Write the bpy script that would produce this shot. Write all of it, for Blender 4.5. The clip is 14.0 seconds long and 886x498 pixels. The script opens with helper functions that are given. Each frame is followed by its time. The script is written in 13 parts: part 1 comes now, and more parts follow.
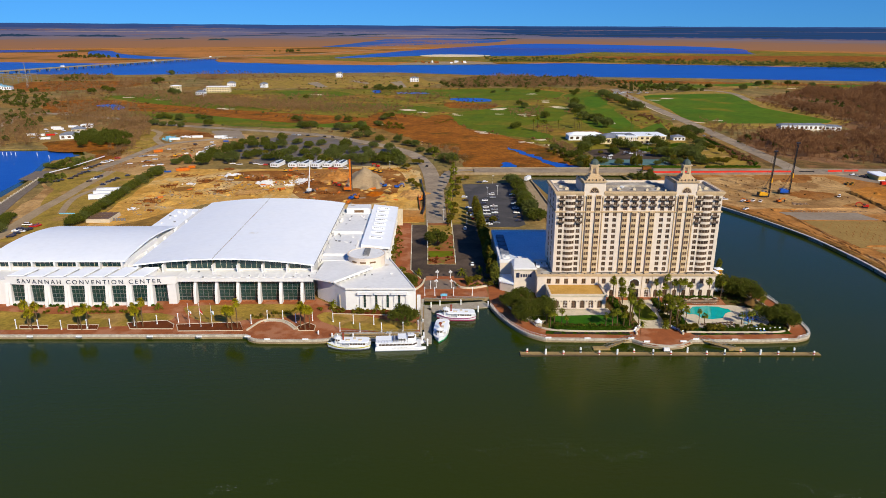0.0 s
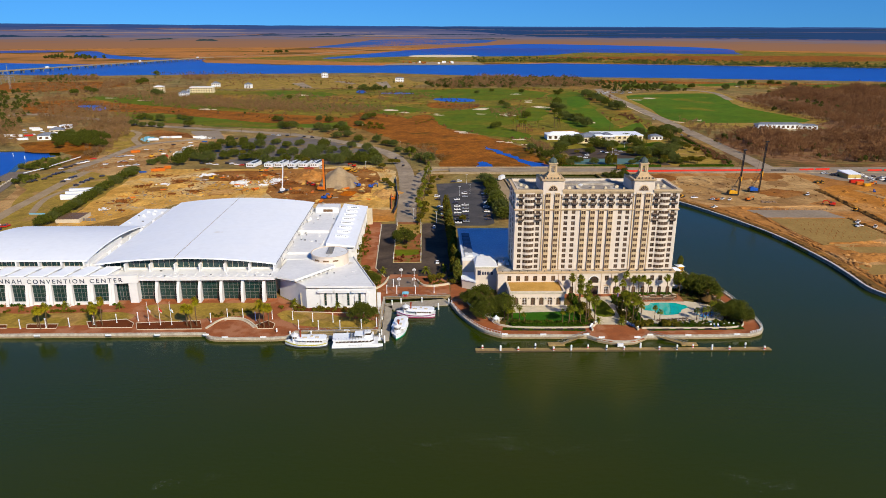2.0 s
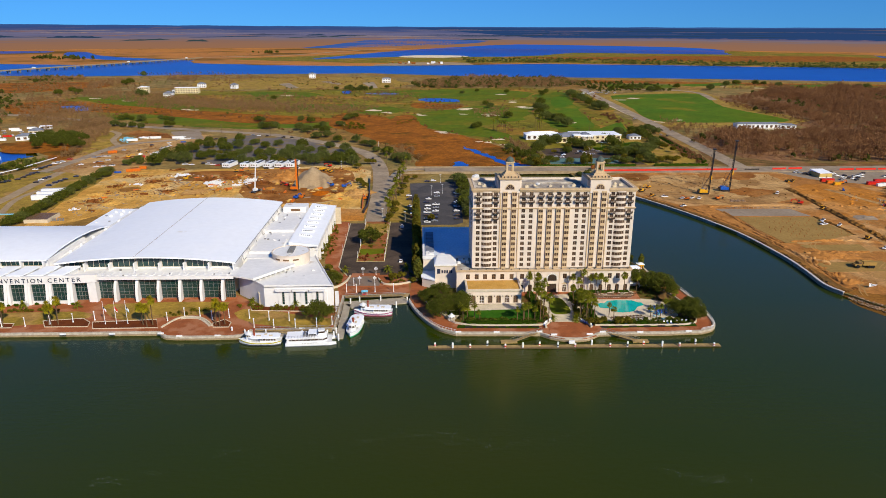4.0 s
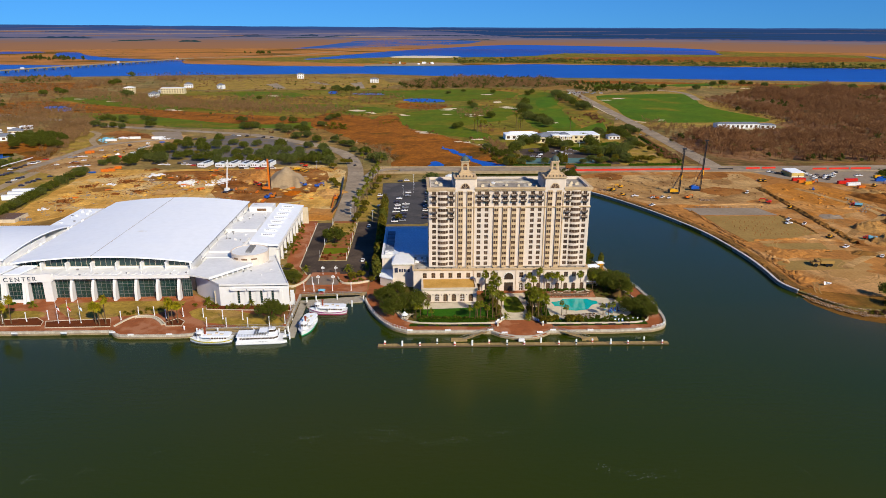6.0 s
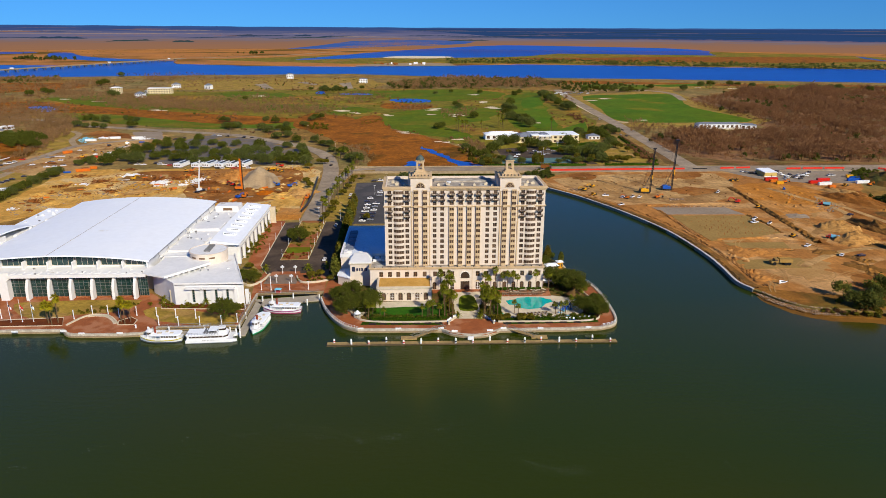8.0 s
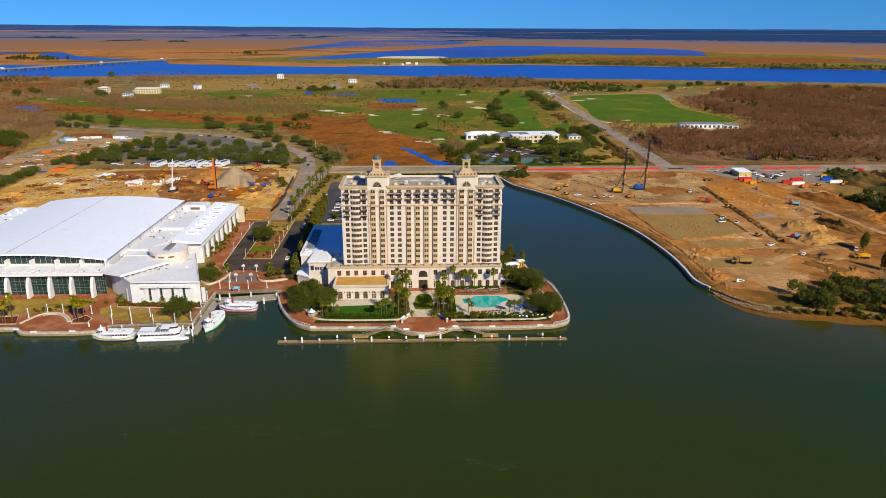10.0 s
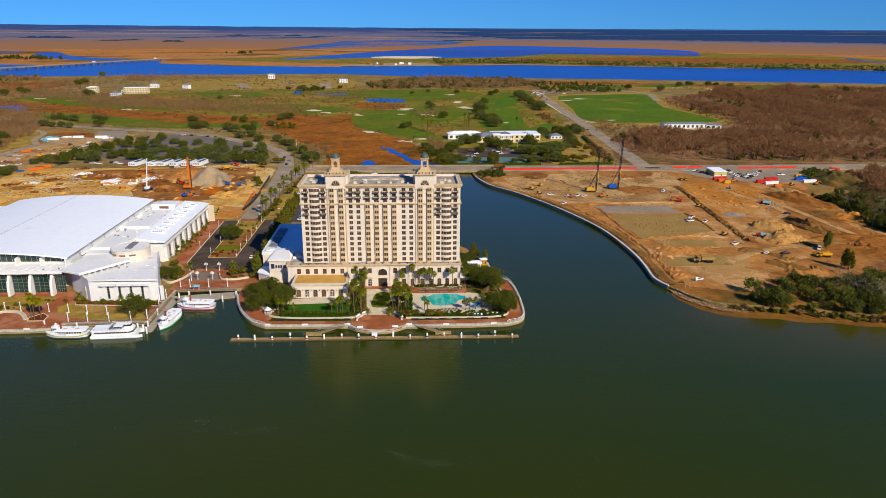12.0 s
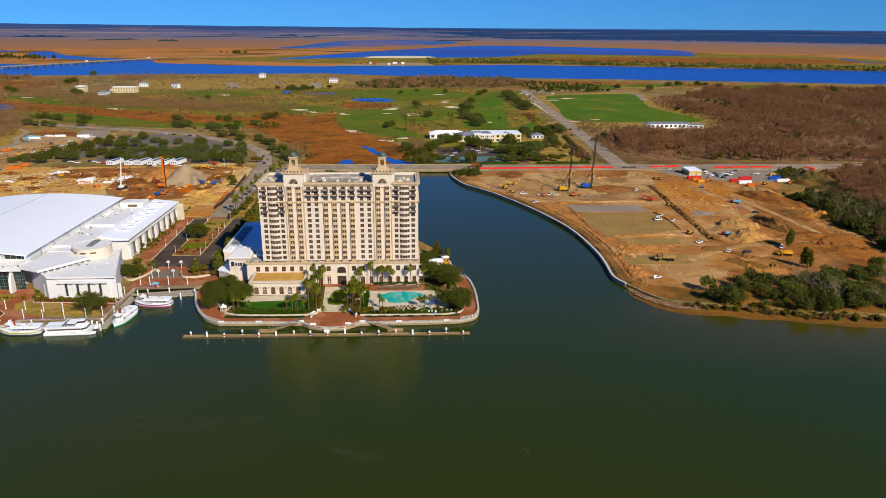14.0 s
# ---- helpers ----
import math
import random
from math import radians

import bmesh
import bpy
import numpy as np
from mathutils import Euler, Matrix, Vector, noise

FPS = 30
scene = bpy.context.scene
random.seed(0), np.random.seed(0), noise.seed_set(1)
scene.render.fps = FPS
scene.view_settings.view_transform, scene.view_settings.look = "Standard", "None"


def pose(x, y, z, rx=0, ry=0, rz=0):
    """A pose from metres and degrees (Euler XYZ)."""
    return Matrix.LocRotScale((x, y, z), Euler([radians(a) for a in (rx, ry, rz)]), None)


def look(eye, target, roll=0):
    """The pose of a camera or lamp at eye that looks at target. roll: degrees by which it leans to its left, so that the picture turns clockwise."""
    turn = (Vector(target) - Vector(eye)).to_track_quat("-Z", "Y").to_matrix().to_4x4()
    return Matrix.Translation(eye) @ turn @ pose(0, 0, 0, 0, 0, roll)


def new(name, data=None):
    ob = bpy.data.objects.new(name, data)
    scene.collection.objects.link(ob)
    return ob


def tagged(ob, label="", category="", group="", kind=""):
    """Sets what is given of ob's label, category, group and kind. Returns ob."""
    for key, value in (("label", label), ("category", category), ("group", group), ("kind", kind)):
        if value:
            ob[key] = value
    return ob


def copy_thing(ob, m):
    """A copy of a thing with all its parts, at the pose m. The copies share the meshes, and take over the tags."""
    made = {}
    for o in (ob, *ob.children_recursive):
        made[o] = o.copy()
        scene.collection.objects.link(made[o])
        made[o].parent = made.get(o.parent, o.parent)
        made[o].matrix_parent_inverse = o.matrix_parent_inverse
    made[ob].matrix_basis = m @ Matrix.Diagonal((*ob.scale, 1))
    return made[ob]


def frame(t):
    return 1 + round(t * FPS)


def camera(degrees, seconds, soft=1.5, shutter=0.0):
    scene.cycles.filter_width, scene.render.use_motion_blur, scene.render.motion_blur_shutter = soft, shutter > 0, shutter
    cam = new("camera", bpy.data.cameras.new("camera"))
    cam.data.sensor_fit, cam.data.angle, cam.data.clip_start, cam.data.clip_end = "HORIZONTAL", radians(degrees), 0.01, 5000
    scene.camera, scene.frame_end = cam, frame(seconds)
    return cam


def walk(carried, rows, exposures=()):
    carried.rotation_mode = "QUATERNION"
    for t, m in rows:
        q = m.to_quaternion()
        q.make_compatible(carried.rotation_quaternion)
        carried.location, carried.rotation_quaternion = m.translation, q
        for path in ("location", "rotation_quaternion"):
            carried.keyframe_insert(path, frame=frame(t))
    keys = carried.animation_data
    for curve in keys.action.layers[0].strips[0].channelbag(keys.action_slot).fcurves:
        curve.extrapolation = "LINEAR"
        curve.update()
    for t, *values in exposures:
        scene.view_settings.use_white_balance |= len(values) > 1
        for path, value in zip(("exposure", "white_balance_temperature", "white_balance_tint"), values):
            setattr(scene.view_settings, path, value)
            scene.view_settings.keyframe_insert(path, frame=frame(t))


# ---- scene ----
# ---------------------------------------------------------------- camera
cam = camera(66.0, 14.0, soft=0.5)
ROWS = [
    (0, 2.85, -0.91, 130.83, -0.757, -17.995, 0.22),
    (0.5, 6.48, -1.78, 130.78, -0.949, -17.986, 0.21),
    (1, 10.24, -2.61, 130.73, -1.126, -17.976, 0.20),
    (1.5, 14.14, -3.41, 130.67, -1.289, -17.966, 0.20),
    (2, 18.19, -4.17, 130.63, -1.439, -17.956, 0.19),
    (2.5, 22.40, -4.90, 130.58, -1.576, -17.945, 0.19),
    (3, 26.77, -5.60, 130.53, -1.702, -17.935, 0.18),
    (5.5, 50.63, -8.83, 130.31, -2.188, -17.885, 0.19),
    (6, 55.70, -9.44, 130.27, -2.263, -17.876, 0.19),
    (6.5, 60.82, -10.05, 130.23, -2.331, -17.867, 0.20),
    (7, 65.97, -10.65, 130.19, -2.394, -17.859, 0.21),
    (7.5, 71.14, -11.26, 130.15, -2.452, -17.851, 0.21),
    (8, 76.30, -11.88, 130.11, -2.505, -17.844, 0.22),
    (10.5, 101.64, -15.15, 129.94, -2.728, -17.819, 0.29),
    (11, 106.59, -15.87, 129.91, -2.767, -17.817, 0.30),
    (11.5, 111.52, -16.61, 129.88, -2.804, -17.816, 0.32),
    (12, 116.46, -17.39, 129.85, -2.840, -17.815, 0.34),
    (12.5, 121.42, -18.21, 129.83, -2.876, -17.816, 0.36),
    (13, 126.45, -19.06, 129.80, -2.912, -17.819, 0.38),
    (13.5, 131.60, -19.95, 129.78, -2.947, -17.822, 0.40),
    (14, 136.93, -20.89, 129.75, -2.982, -17.827, 0.42),
]
walk(cam, [(t, pose(x, y, z, 90 + pitch, 0, yaw) @ pose(0, 0, 0, 0, 0, roll)) for t, x, y, z, yaw, pitch, roll in ROWS],
     exposures=[(0.0, 0.0), (14.0, 0.0)])

# ---------------------------------------------------------------- sky and sun
SUN_AZ, SUN_EL = radians(148), radians(33)
world = bpy.data.worlds.new("sky")
scene.world = world
world.use_nodes = True
wn = world.node_tree
wn.nodes.clear()
sky = wn.nodes.new("ShaderNodeTexSky")
sky.sky_type = "NISHITA"
sky.sun_disc = False
sky.sun_elevation, sky.sun_rotation = SUN_EL, SUN_AZ
sky.air_density, sky.dust_density, sky.ozone_density = 1.0, 0.15, 3.0
tint = wn.nodes.new("ShaderNodeMix")
tint.data_type, tint.blend_type = "RGBA", "MULTIPLY"
tint.inputs[0].default_value = 1.0
tint.inputs[7].default_value = (0.22, 0.67, 1.36, 1)
bg = wn.nodes.new("ShaderNodeBackground")
bg.inputs[1].default_value = 0.079
wo = wn.nodes.new("ShaderNodeOutputWorld")
geo = wn.nodes.new("ShaderNodeTexCoord")
lift = wn.nodes.new("ShaderNodeVectorMath")
lift.operation = "MULTIPLY_ADD"
lift.inputs[1].default_value, lift.inputs[2].default_value = (1, 1, 0.85), (0, 0, 0.07)
wn.links.new(geo.outputs["Generated"], lift.inputs[0])
wn.links.new(lift.outputs[0], sky.inputs["Vector"])
wn.links.new(sky.outputs[0], tint.inputs[6])
wn.links.new(tint.outputs[2], bg.inputs[0])
wn.links.new(bg.outputs[0], wo.inputs[0])

sun = new("sun", bpy.data.lights.new("sun", "SUN"))
sun.data.energy, sun.data.angle, sun.data.color = 5.2, radians(0.5), (1.0, 0.905, 0.715)
sun_way = Vector((math.sin(SUN_AZ) * math.cos(SUN_EL), math.cos(SUN_AZ) * math.cos(SUN_EL), math.sin(SUN_EL)))
sun.matrix_world = look(sun_way * 300, (0, 0, 0))

# ---------------------------------------------------------------- materials

RICH = 1.32   # depth of the colours


def mat(name, col, col2=None, scale=0.5, rough=0.75, metal=0.0, bump=0.0, fine=None, detail=5.0, contrast=0.35, spec=0.4, glow=0.0,
        island=0.0, third=None, third_scale=0.03, third_at=0.55, dist=0.0, grain=1.0):
    """A procedural surface: two noises (coarse and fine) mix col, col2 and, in large patches, a third colour."""
    def rich(c):
        g = 0.3 * c[0] + 0.55 * c[1] + 0.15 * c[2]
        return tuple(max(0.004, g + (v - g) * RICH) for v in c)
    col2 = col2 or tuple(c * 0.8 for c in col)
    col, col2, third = rich(col), rich(col2), third and rich(third)
    m = bpy.data.materials.new(name)
    m.use_nodes = True
    nt = m.node_tree
    b = nt.nodes["Principled BSDF"]
    b.inputs["Roughness"].default_value = rough
    b.inputs["Metallic"].default_value = metal
    b.inputs["Specular IOR Level"].default_value = spec if rough < 0.79 else min(spec, 0.1)
    tc = nt.nodes.new("ShaderNodeTexCoord")

    def noise_ramp(s, lo, hi, det=detail):
        n = nt.nodes.new("ShaderNodeTexNoise")
        n.inputs["Scale"].default_value = s
        n.inputs["Detail"].default_value = det
        n.inputs["Distortion"].default_value = dist
        nt.links.new(tc.outputs["Object"], n.inputs["Vector"])
        r = nt.nodes.new("ShaderNodeMapRange")
        r.inputs[1].default_value, r.inputs[2].default_value = lo, hi
        nt.links.new(n.outputs[0], r.inputs[0])
        return n, r.outputs[0]

    def mix(fac, a, c, kind="MIX"):
        x = nt.nodes.new("ShaderNodeMix")
        x.data_type, x.blend_type = "RGBA", kind
        for sock, v in ((x.inputs[0], fac), (x.inputs[6], a), (x.inputs[7], c)):
            if isinstance(v, bpy.types.NodeSocket):
                nt.links.new(v, sock)
            elif isinstance(v, tuple):
                sock.default_value = (*v, 1)
            else:
                sock.default_value = v
        return x.outputs[2]

    f1 = noise_ramp(scale, 0.5 - contrast / 2, 0.5 + contrast / 2)[1]
    out = mix(f1, col, col2)
    if third:
        f3 = noise_ramp(third_scale, third_at - 0.04, third_at + 0.06, 8)[1]
        out = mix(f3, out, third)
    n2, f2 = noise_ramp(fine or scale * 9, 0.25, 0.75, 3)
    shade = nt.nodes.new("ShaderNodeMapRange")
    shade.inputs[3].default_value, shade.inputs[4].default_value = 1 - 0.16 * grain, 1 + 0.14 * grain
    nt.links.new(f2, shade.inputs[0])
    out = mix(1.0, out, shade.outputs[0], "MULTIPLY")
    if island:
        if island < 0:
            gi = nt.nodes.new("ShaderNodeObjectInfo").outputs["Random"]
        else:
            gi = nt.nodes.new("ShaderNodeNewGeometry").outputs["Random Per Island"]
        r = nt.nodes.new("ShaderNodeMapRange")
        r.inputs[3].default_value, r.inputs[4].default_value = 1 - abs(island), 1 + abs(island)
        nt.links.new(gi, r.inputs[0])
        out = mix(1.0, out, r.outputs[0], "MULTIPLY")
    nt.links.new(out, b.inputs["Base Color"])
    if bump:
        bp = nt.nodes.new("ShaderNodeBump")
        bp.inputs["Strength"].default_value = 0.6
        bp.inputs["Distance"].default_value = bump
        nt.links.new(n2.outputs[0], bp.inputs["Height"])
        nt.links.new(bp.outputs[0], b.inputs["Normal"])
    if glow:
        nt.links.new(out, b.inputs["Emission Color"])
        b.inputs["Emission Strength"].default_value = glow
    return m


M = {}
M["white_membrane"] = mat("white_membrane", (0.90, 0.91, 0.92), (0.86, 0.88, 0.91), 0.05, 0.55, contrast=0.6, fine=0.3, third=(0.74, 0.72, 0.68), third_scale=0.11, third_at=0.72, grain=0.2)
M["worn_membrane"] = mat("worn_membrane", (0.82, 0.81, 0.79), (0.75, 0.74, 0.72), 0.1, 0.6, contrast=0.5, fine=0.5, third=(0.46, 0.40, 0.32), third_scale=0.16, third_at=0.69, grain=0.4)
M["white_stucco"] = mat("white_stucco", (0.75, 0.74, 0.725), (0.69, 0.68, 0.67), 0.15, 0.85, contrast=0.6, fine=0.6, grain=0.3)
M["hotel_cream"] = mat("hotel_cream", (0.68, 0.60, 0.52), (0.63, 0.555, 0.48), 0.1, 0.85, contrast=0.7, fine=0.4, grain=0.5)
M["coping"] = mat("coping", (0.56, 0.51, 0.43), (0.38, 0.33, 0.27), 0.7, 0.9, contrast=0.3, fine=3.0)
M["hotel_tan"] = mat("hotel_tan", (0.55, 0.43, 0.30), (0.49, 0.38, 0.26), 0.4, 0.8)
M["window_frame"] = mat("window_frame", (0.16, 0.10, 0.06), None, 2, 0.5)
M["dark_metal"] = mat("dark_metal", (0.035, 0.03, 0.028), None, 1.5, 0.45, metal=0.3)
M["glass_dark"] = mat("glass_dark", (0.06, 0.042, 0.033), (0.10, 0.070, 0.052), 0.35, 0.06, spec=0.6, island=-0.5)
M["glass_green"] = mat("glass_green", (0.012, 0.03, 0.03), (0.02, 0.045, 0.04), 0.3, 0.08, spec=0.7)
M["roof_gold"] = mat("roof_gold", (0.52, 0.34, 0.155), (0.43, 0.265, 0.11), 0.18, 0.85, contrast=0.4, fine=1.5)
M["roof_gravel"] = mat("roof_gravel", (0.40, 0.36, 0.31), (0.25, 0.22, 0.19), 0.15, 0.9, third=(0.52, 0.48, 0.42), third_scale=0.2, third_at=0.56)
M["window_light"] = mat("window_light", (0.30, 0.23, 0.17), None, 2, 0.6)
M["roof_blue"] = mat("roof_blue", (0.70, 0.72, 0.76), (0.60, 0.64, 0.70), 0.1, 0.7)
M["copper_green"] = mat("copper_green", (0.085, 0.105, 0.092), (0.055, 0.07, 0.062), 0.6, 0.6)
M["brick_paving"] = mat("brick_paving", (0.31, 0.125, 0.070), (0.235, 0.095, 0.055), 0.25, 0.85, fine=3.5, third=(0.36, 0.18, 0.115), third_scale=0.12)
M["concrete"] = mat("concrete", (0.36, 0.29, 0.20), (0.25, 0.195, 0.135), 0.3, 0.9, bump=0.01)
M["pale_stone"] = mat("pale_stone", (0.62, 0.55, 0.44), (0.52, 0.46, 0.36), 0.3, 0.9)
M["asphalt"] = mat("asphalt", (0.084, 0.064, 0.050), (0.066, 0.051, 0.041), 0.08, 0.9, third=(0.108, 0.083, 0.066), third_scale=0.05)
M["road_grey"] = mat("road_grey", (0.32, 0.262, 0.20), (0.26, 0.21, 0.16), 0.06, 0.9, third=(0.36, 0.295, 0.225), third_scale=0.04)
M["deck_grey"] = mat("deck_grey", (0.21, 0.175, 0.145), (0.15, 0.125, 0.105), 0.5, 0.9)
M["gravel_road"] = mat("gravel_road", (0.37, 0.29, 0.20), (0.29, 0.22, 0.15), 0.08, 0.95)
M["land"] = mat("land", (0.275, 0.188, 0.096), (0.195, 0.158, 0.074), 0.014, 0.95, fine=0.14, third=(0.25, 0.158, 0.068), third_scale=0.008, third_at=0.53, contrast=0.3)
M["lawn_dry"] = mat("lawn_dry", (0.33, 0.228, 0.088), (0.25, 0.185, 0.066), 0.05, 0.95, fine=0.7, third=(0.38, 0.25, 0.12), third_scale=0.06, third_at=0.58)
M["lawn_green"] = mat("lawn_green", (0.035, 0.095, 0.012), (0.05, 0.11, 0.016), 0.12, 0.95, fine=1.0)
M["golf_green"] = mat("golf_green", (0.085, 0.130, 0.02), (0.132, 0.138, 0.028), 0.02, 0.95, fine=0.2, third=(0.18, 0.140, 0.042), third_scale=0.012, third_at=0.60)
M["range_green"] = mat("range_green", (0.074, 0.134, 0.020), (0.104, 0.142, 0.027), 0.012, 0.95, fine=0.1, third=(0.19, 0.165, 0.045), third_scale=0.011, third_at=0.62)
M["rough_grass"] = mat("rough_grass", (0.205, 0.165, 0.052), (0.145, 0.138, 0.038), 0.02, 0.95, fine=0.2, third=(0.29, 0.175, 0.065), third_scale=0.01, third_at=0.55)
M["red_marsh"] = mat("red_marsh", (0.285, 0.122, 0.045), (0.21, 0.088, 0.033), 0.03, 0.95, fine=0.3, third=(0.13, 0.07, 0.022), third_scale=0.02, third_at=0.60, bump=0.3)
M["far_marsh"] = mat("far_marsh", (0.42, 0.205, 0.092), (0.34, 0.172, 0.082), 0.004, 0.95, fine=0.03, third=(0.14, 0.085, 0.03), third_scale=0.0022, third_at=0.56, contrast=0.25)
M["sand"] = mat("sand", (0.74, 0.65, 0.50), (0.66, 0.56, 0.42), 0.1, 0.95)
M["dirt_dark"] = mat("dirt_dark", (0.17, 0.09, 0.04), (0.11, 0.06, 0.03), 0.12, 0.95, bump=0.2)
M["dirt_red"] = mat("dirt_red", (0.36, 0.125, 0.04), (0.29, 0.10, 0.035), 0.08, 0.95, bump=0.1)
M["gravel_grey"] = mat("gravel_grey", (0.30, 0.25, 0.20), (0.26, 0.21, 0.16), 0.06, 0.95)
M["gravel_tan"] = mat("gravel_tan", (0.32, 0.22, 0.105), (0.26, 0.175, 0.082), 0.06, 0.95, fine=0.6, bump=0.1)
M["mulch"] = mat("mulch", (0.14, 0.05, 0.025), (0.10, 0.035, 0.02), 0.3, 0.95)
M["bank_mud"] = mat("bank_mud", (0.20, 0.105, 0.04), (0.13, 0.07, 0.03), 0.2, 0.9, bump=0.1)
M["leaf_oak"] = mat("leaf_oak", (0.135, 0.140, 0.042), (0.085, 0.097, 0.030), 0.4, 0.8, island=0.3)
M["leaf_dark"] = mat("leaf_dark", (0.132, 0.134, 0.048), (0.084, 0.092, 0.031), 0.4, 0.8, island=0.25)
M["leaf_far"] = mat("leaf_far", (0.158, 0.168, 0.066), (0.105, 0.118, 0.044), 0.25, 0.85, island=0.2)
M["leaf_olive"] = mat("leaf_olive", (0.196, 0.165, 0.049), (0.132, 0.116, 0.035), 0.4, 0.8, island=0.4)
M["leaf_bank"] = mat("leaf_bank", (0.200, 0.195, 0.066), (0.130, 0.138, 0.044), 0.4, 0.8, island=0.25)
M["leaf_palm"] = mat("leaf_palm", (0.243, 0.236, 0.049), (0.135, 0.155, 0.035), 0.4, 0.7, island=0.4)
M["leaf_palm_gold"] = mat("leaf_palm_gold", (0.429, 0.351, 0.065), (0.260, 0.247, 0.046), 0.4, 0.7, island=0.4)
M["hedge"] = mat("hedge", (0.065, 0.111, 0.021), (0.046, 0.078, 0.016), 0.6, 0.85, island=0.35)
M["bare_twig"] = mat("bare_twig", (0.262, 0.150, 0.088), (0.200, 0.115, 0.067), 0.012, 0.9, island=0.14)
M["thicket_twig"] = mat("thicket_twig", (0.30, 0.195, 0.115), (0.23, 0.15, 0.085), 0.02, 0.9, island=0.2)
M["bark"] = mat("bark", (0.16, 0.11, 0.07), (0.10, 0.07, 0.045), 0.8, 0.9)
M["pale_bark"] = mat("pale_bark", (0.27, 0.22, 0.165), (0.19, 0.155, 0.115), 0.8, 0.9)
M["white_paint"] = mat("white_paint", (0.80, 0.80, 0.80), (0.74, 0.74, 0.74), 0.8, 0.45)
M["yellow_paint"] = mat("yellow_paint", (0.62, 0.36, 0.05), (0.50, 0.28, 0.04), 0.8, 0.5)
M["orange_paint"] = mat("orange_paint", (0.58, 0.19, 0.035), None, 0.8, 0.5)
M["red_paint"] = mat("red_paint", (0.52, 0.06, 0.035), None, 0.8, 0.45)
M["blue_paint"] = mat("blue_paint", (0.025, 0.09, 0.36), None, 0.8, 0.45)
M["navy_paint"] = mat("navy_paint", (0.022, 0.026, 0.048), None, 0.8, 0.4)
M["green_paint"] = mat("green_paint", (0.02, 0.22, 0.11), None, 0.8, 0.4)
M["cyan_paint"] = mat("cyan_paint", (0.25, 0.50, 0.62), None, 0.8, 0.6)
M["purple_paint"] = mat("purple_paint", (0.25, 0.05, 0.16), None, 0.8, 0.4)
M["silver_paint"] = mat("silver_paint", (0.36, 0.37, 0.39), None, 0.8, 0.35, metal=0.3)
M["black_paint"] = mat("black_paint", (0.02, 0.02, 0.022), None, 0.8, 0.35)
M["rubber"] = mat("rubber", (0.018, 0.018, 0.018), None, 2, 0.85)
M["steel"] = mat("steel", (0.30, 0.30, 0.30), (0.22, 0.21, 0.20), 1.0, 0.5, metal=0.5)
M["rust"] = mat("rust", (0.24, 0.10, 0.045), (0.15, 0.07, 0.035), 0.8, 0.9, island=0.55)
M["wood_dock"] = mat("wood_dock", (0.36, 0.27, 0.15), (0.26, 0.19, 0.11), 0.5, 0.9, island=-0.12)
M["cream_house"] = mat("cream_house", (0.70, 0.61, 0.43), (0.62, 0.54, 0.38), 0.2, 0.8)
M["slate_roof"] = mat("slate_roof", (0.22, 0.23, 0.26), (0.16, 0.17, 0.20), 0.3, 0.8)
M["pool_tile"] = mat("pool_tile", (0.035, 0.40, 0.36), (0.03, 0.34, 0.31), 0.2, 0.12, spec=0.5)
M["thatch"] = mat("thatch", (0.16, 0.10, 0.05), (0.11, 0.07, 0.035), 1.0, 0.95)
M["sign_dark"] = mat("sign_dark", (0.03, 0.035, 0.06), None, 1.0, 0.5)
M["foam"] = mat("foam", (0.42, 0.46, 0.42), None, 1.0, 0.8)


def dirt_mat(name, a, b, c, bump=0.25):
    """Churned earth: patches of three colours, drawn-out streaks and clods."""
    m = mat(name, a, b, 0.035, 0.95, fine=0.9, third=c, third_scale=0.02, third_at=0.53, bump=bump, dist=1.2, contrast=0.22)
    nt = m.node_tree
    bs = nt.nodes["Principled BSDF"]
    src = bs.inputs["Base Color"].links[0].from_socket
    tc = nt.nodes.new("ShaderNodeTexCoord")
    for turn, sx, sy, lo, hi, depth in ((0.5, 0.20, 0.07, 0.40, 0.64, 0.74), (-0.3, 0.08, 0.19, 0.42, 0.66, 0.78), (0.0, 0.40, 0.40, 0.54, 0.70, 0.62)):
        mp = nt.nodes.new("ShaderNodeMapping")
        mp.inputs["Rotation"].default_value = (0, 0, turn)
        mp.inputs["Scale"].default_value = (sx, sy, 1)
        n = nt.nodes.new("ShaderNodeTexNoise")
        n.inputs["Scale"].default_value, n.inputs["Detail"].default_value, n.inputs["Distortion"].default_value = 1.0, 6, 1.6
        r = nt.nodes.new("ShaderNodeMapRange")
        r.inputs[1].default_value, r.inputs[2].default_value, r.inputs[3].default_value, r.inputs[4].default_value = lo, hi, 1.12, 0.5 * (depth + 1)
        x = nt.nodes.new("ShaderNodeMix")
        x.data_type, x.blend_type = "RGBA", "MULTIPLY"
        x.inputs[0].default_value = 1.0
        nt.links.new(tc.outputs["Object"], mp.inputs[0])
        nt.links.new(mp.outputs[0], n.inputs["Vector"])
        nt.links.new(n.outputs[0], r.inputs[0])
        nt.links.new(src, x.inputs[6])
        nt.links.new(r.outputs[0], x.inputs[7])
        src = x.outputs[2]
    nt.links.new(src, bs.inputs["Base Color"])
    return m


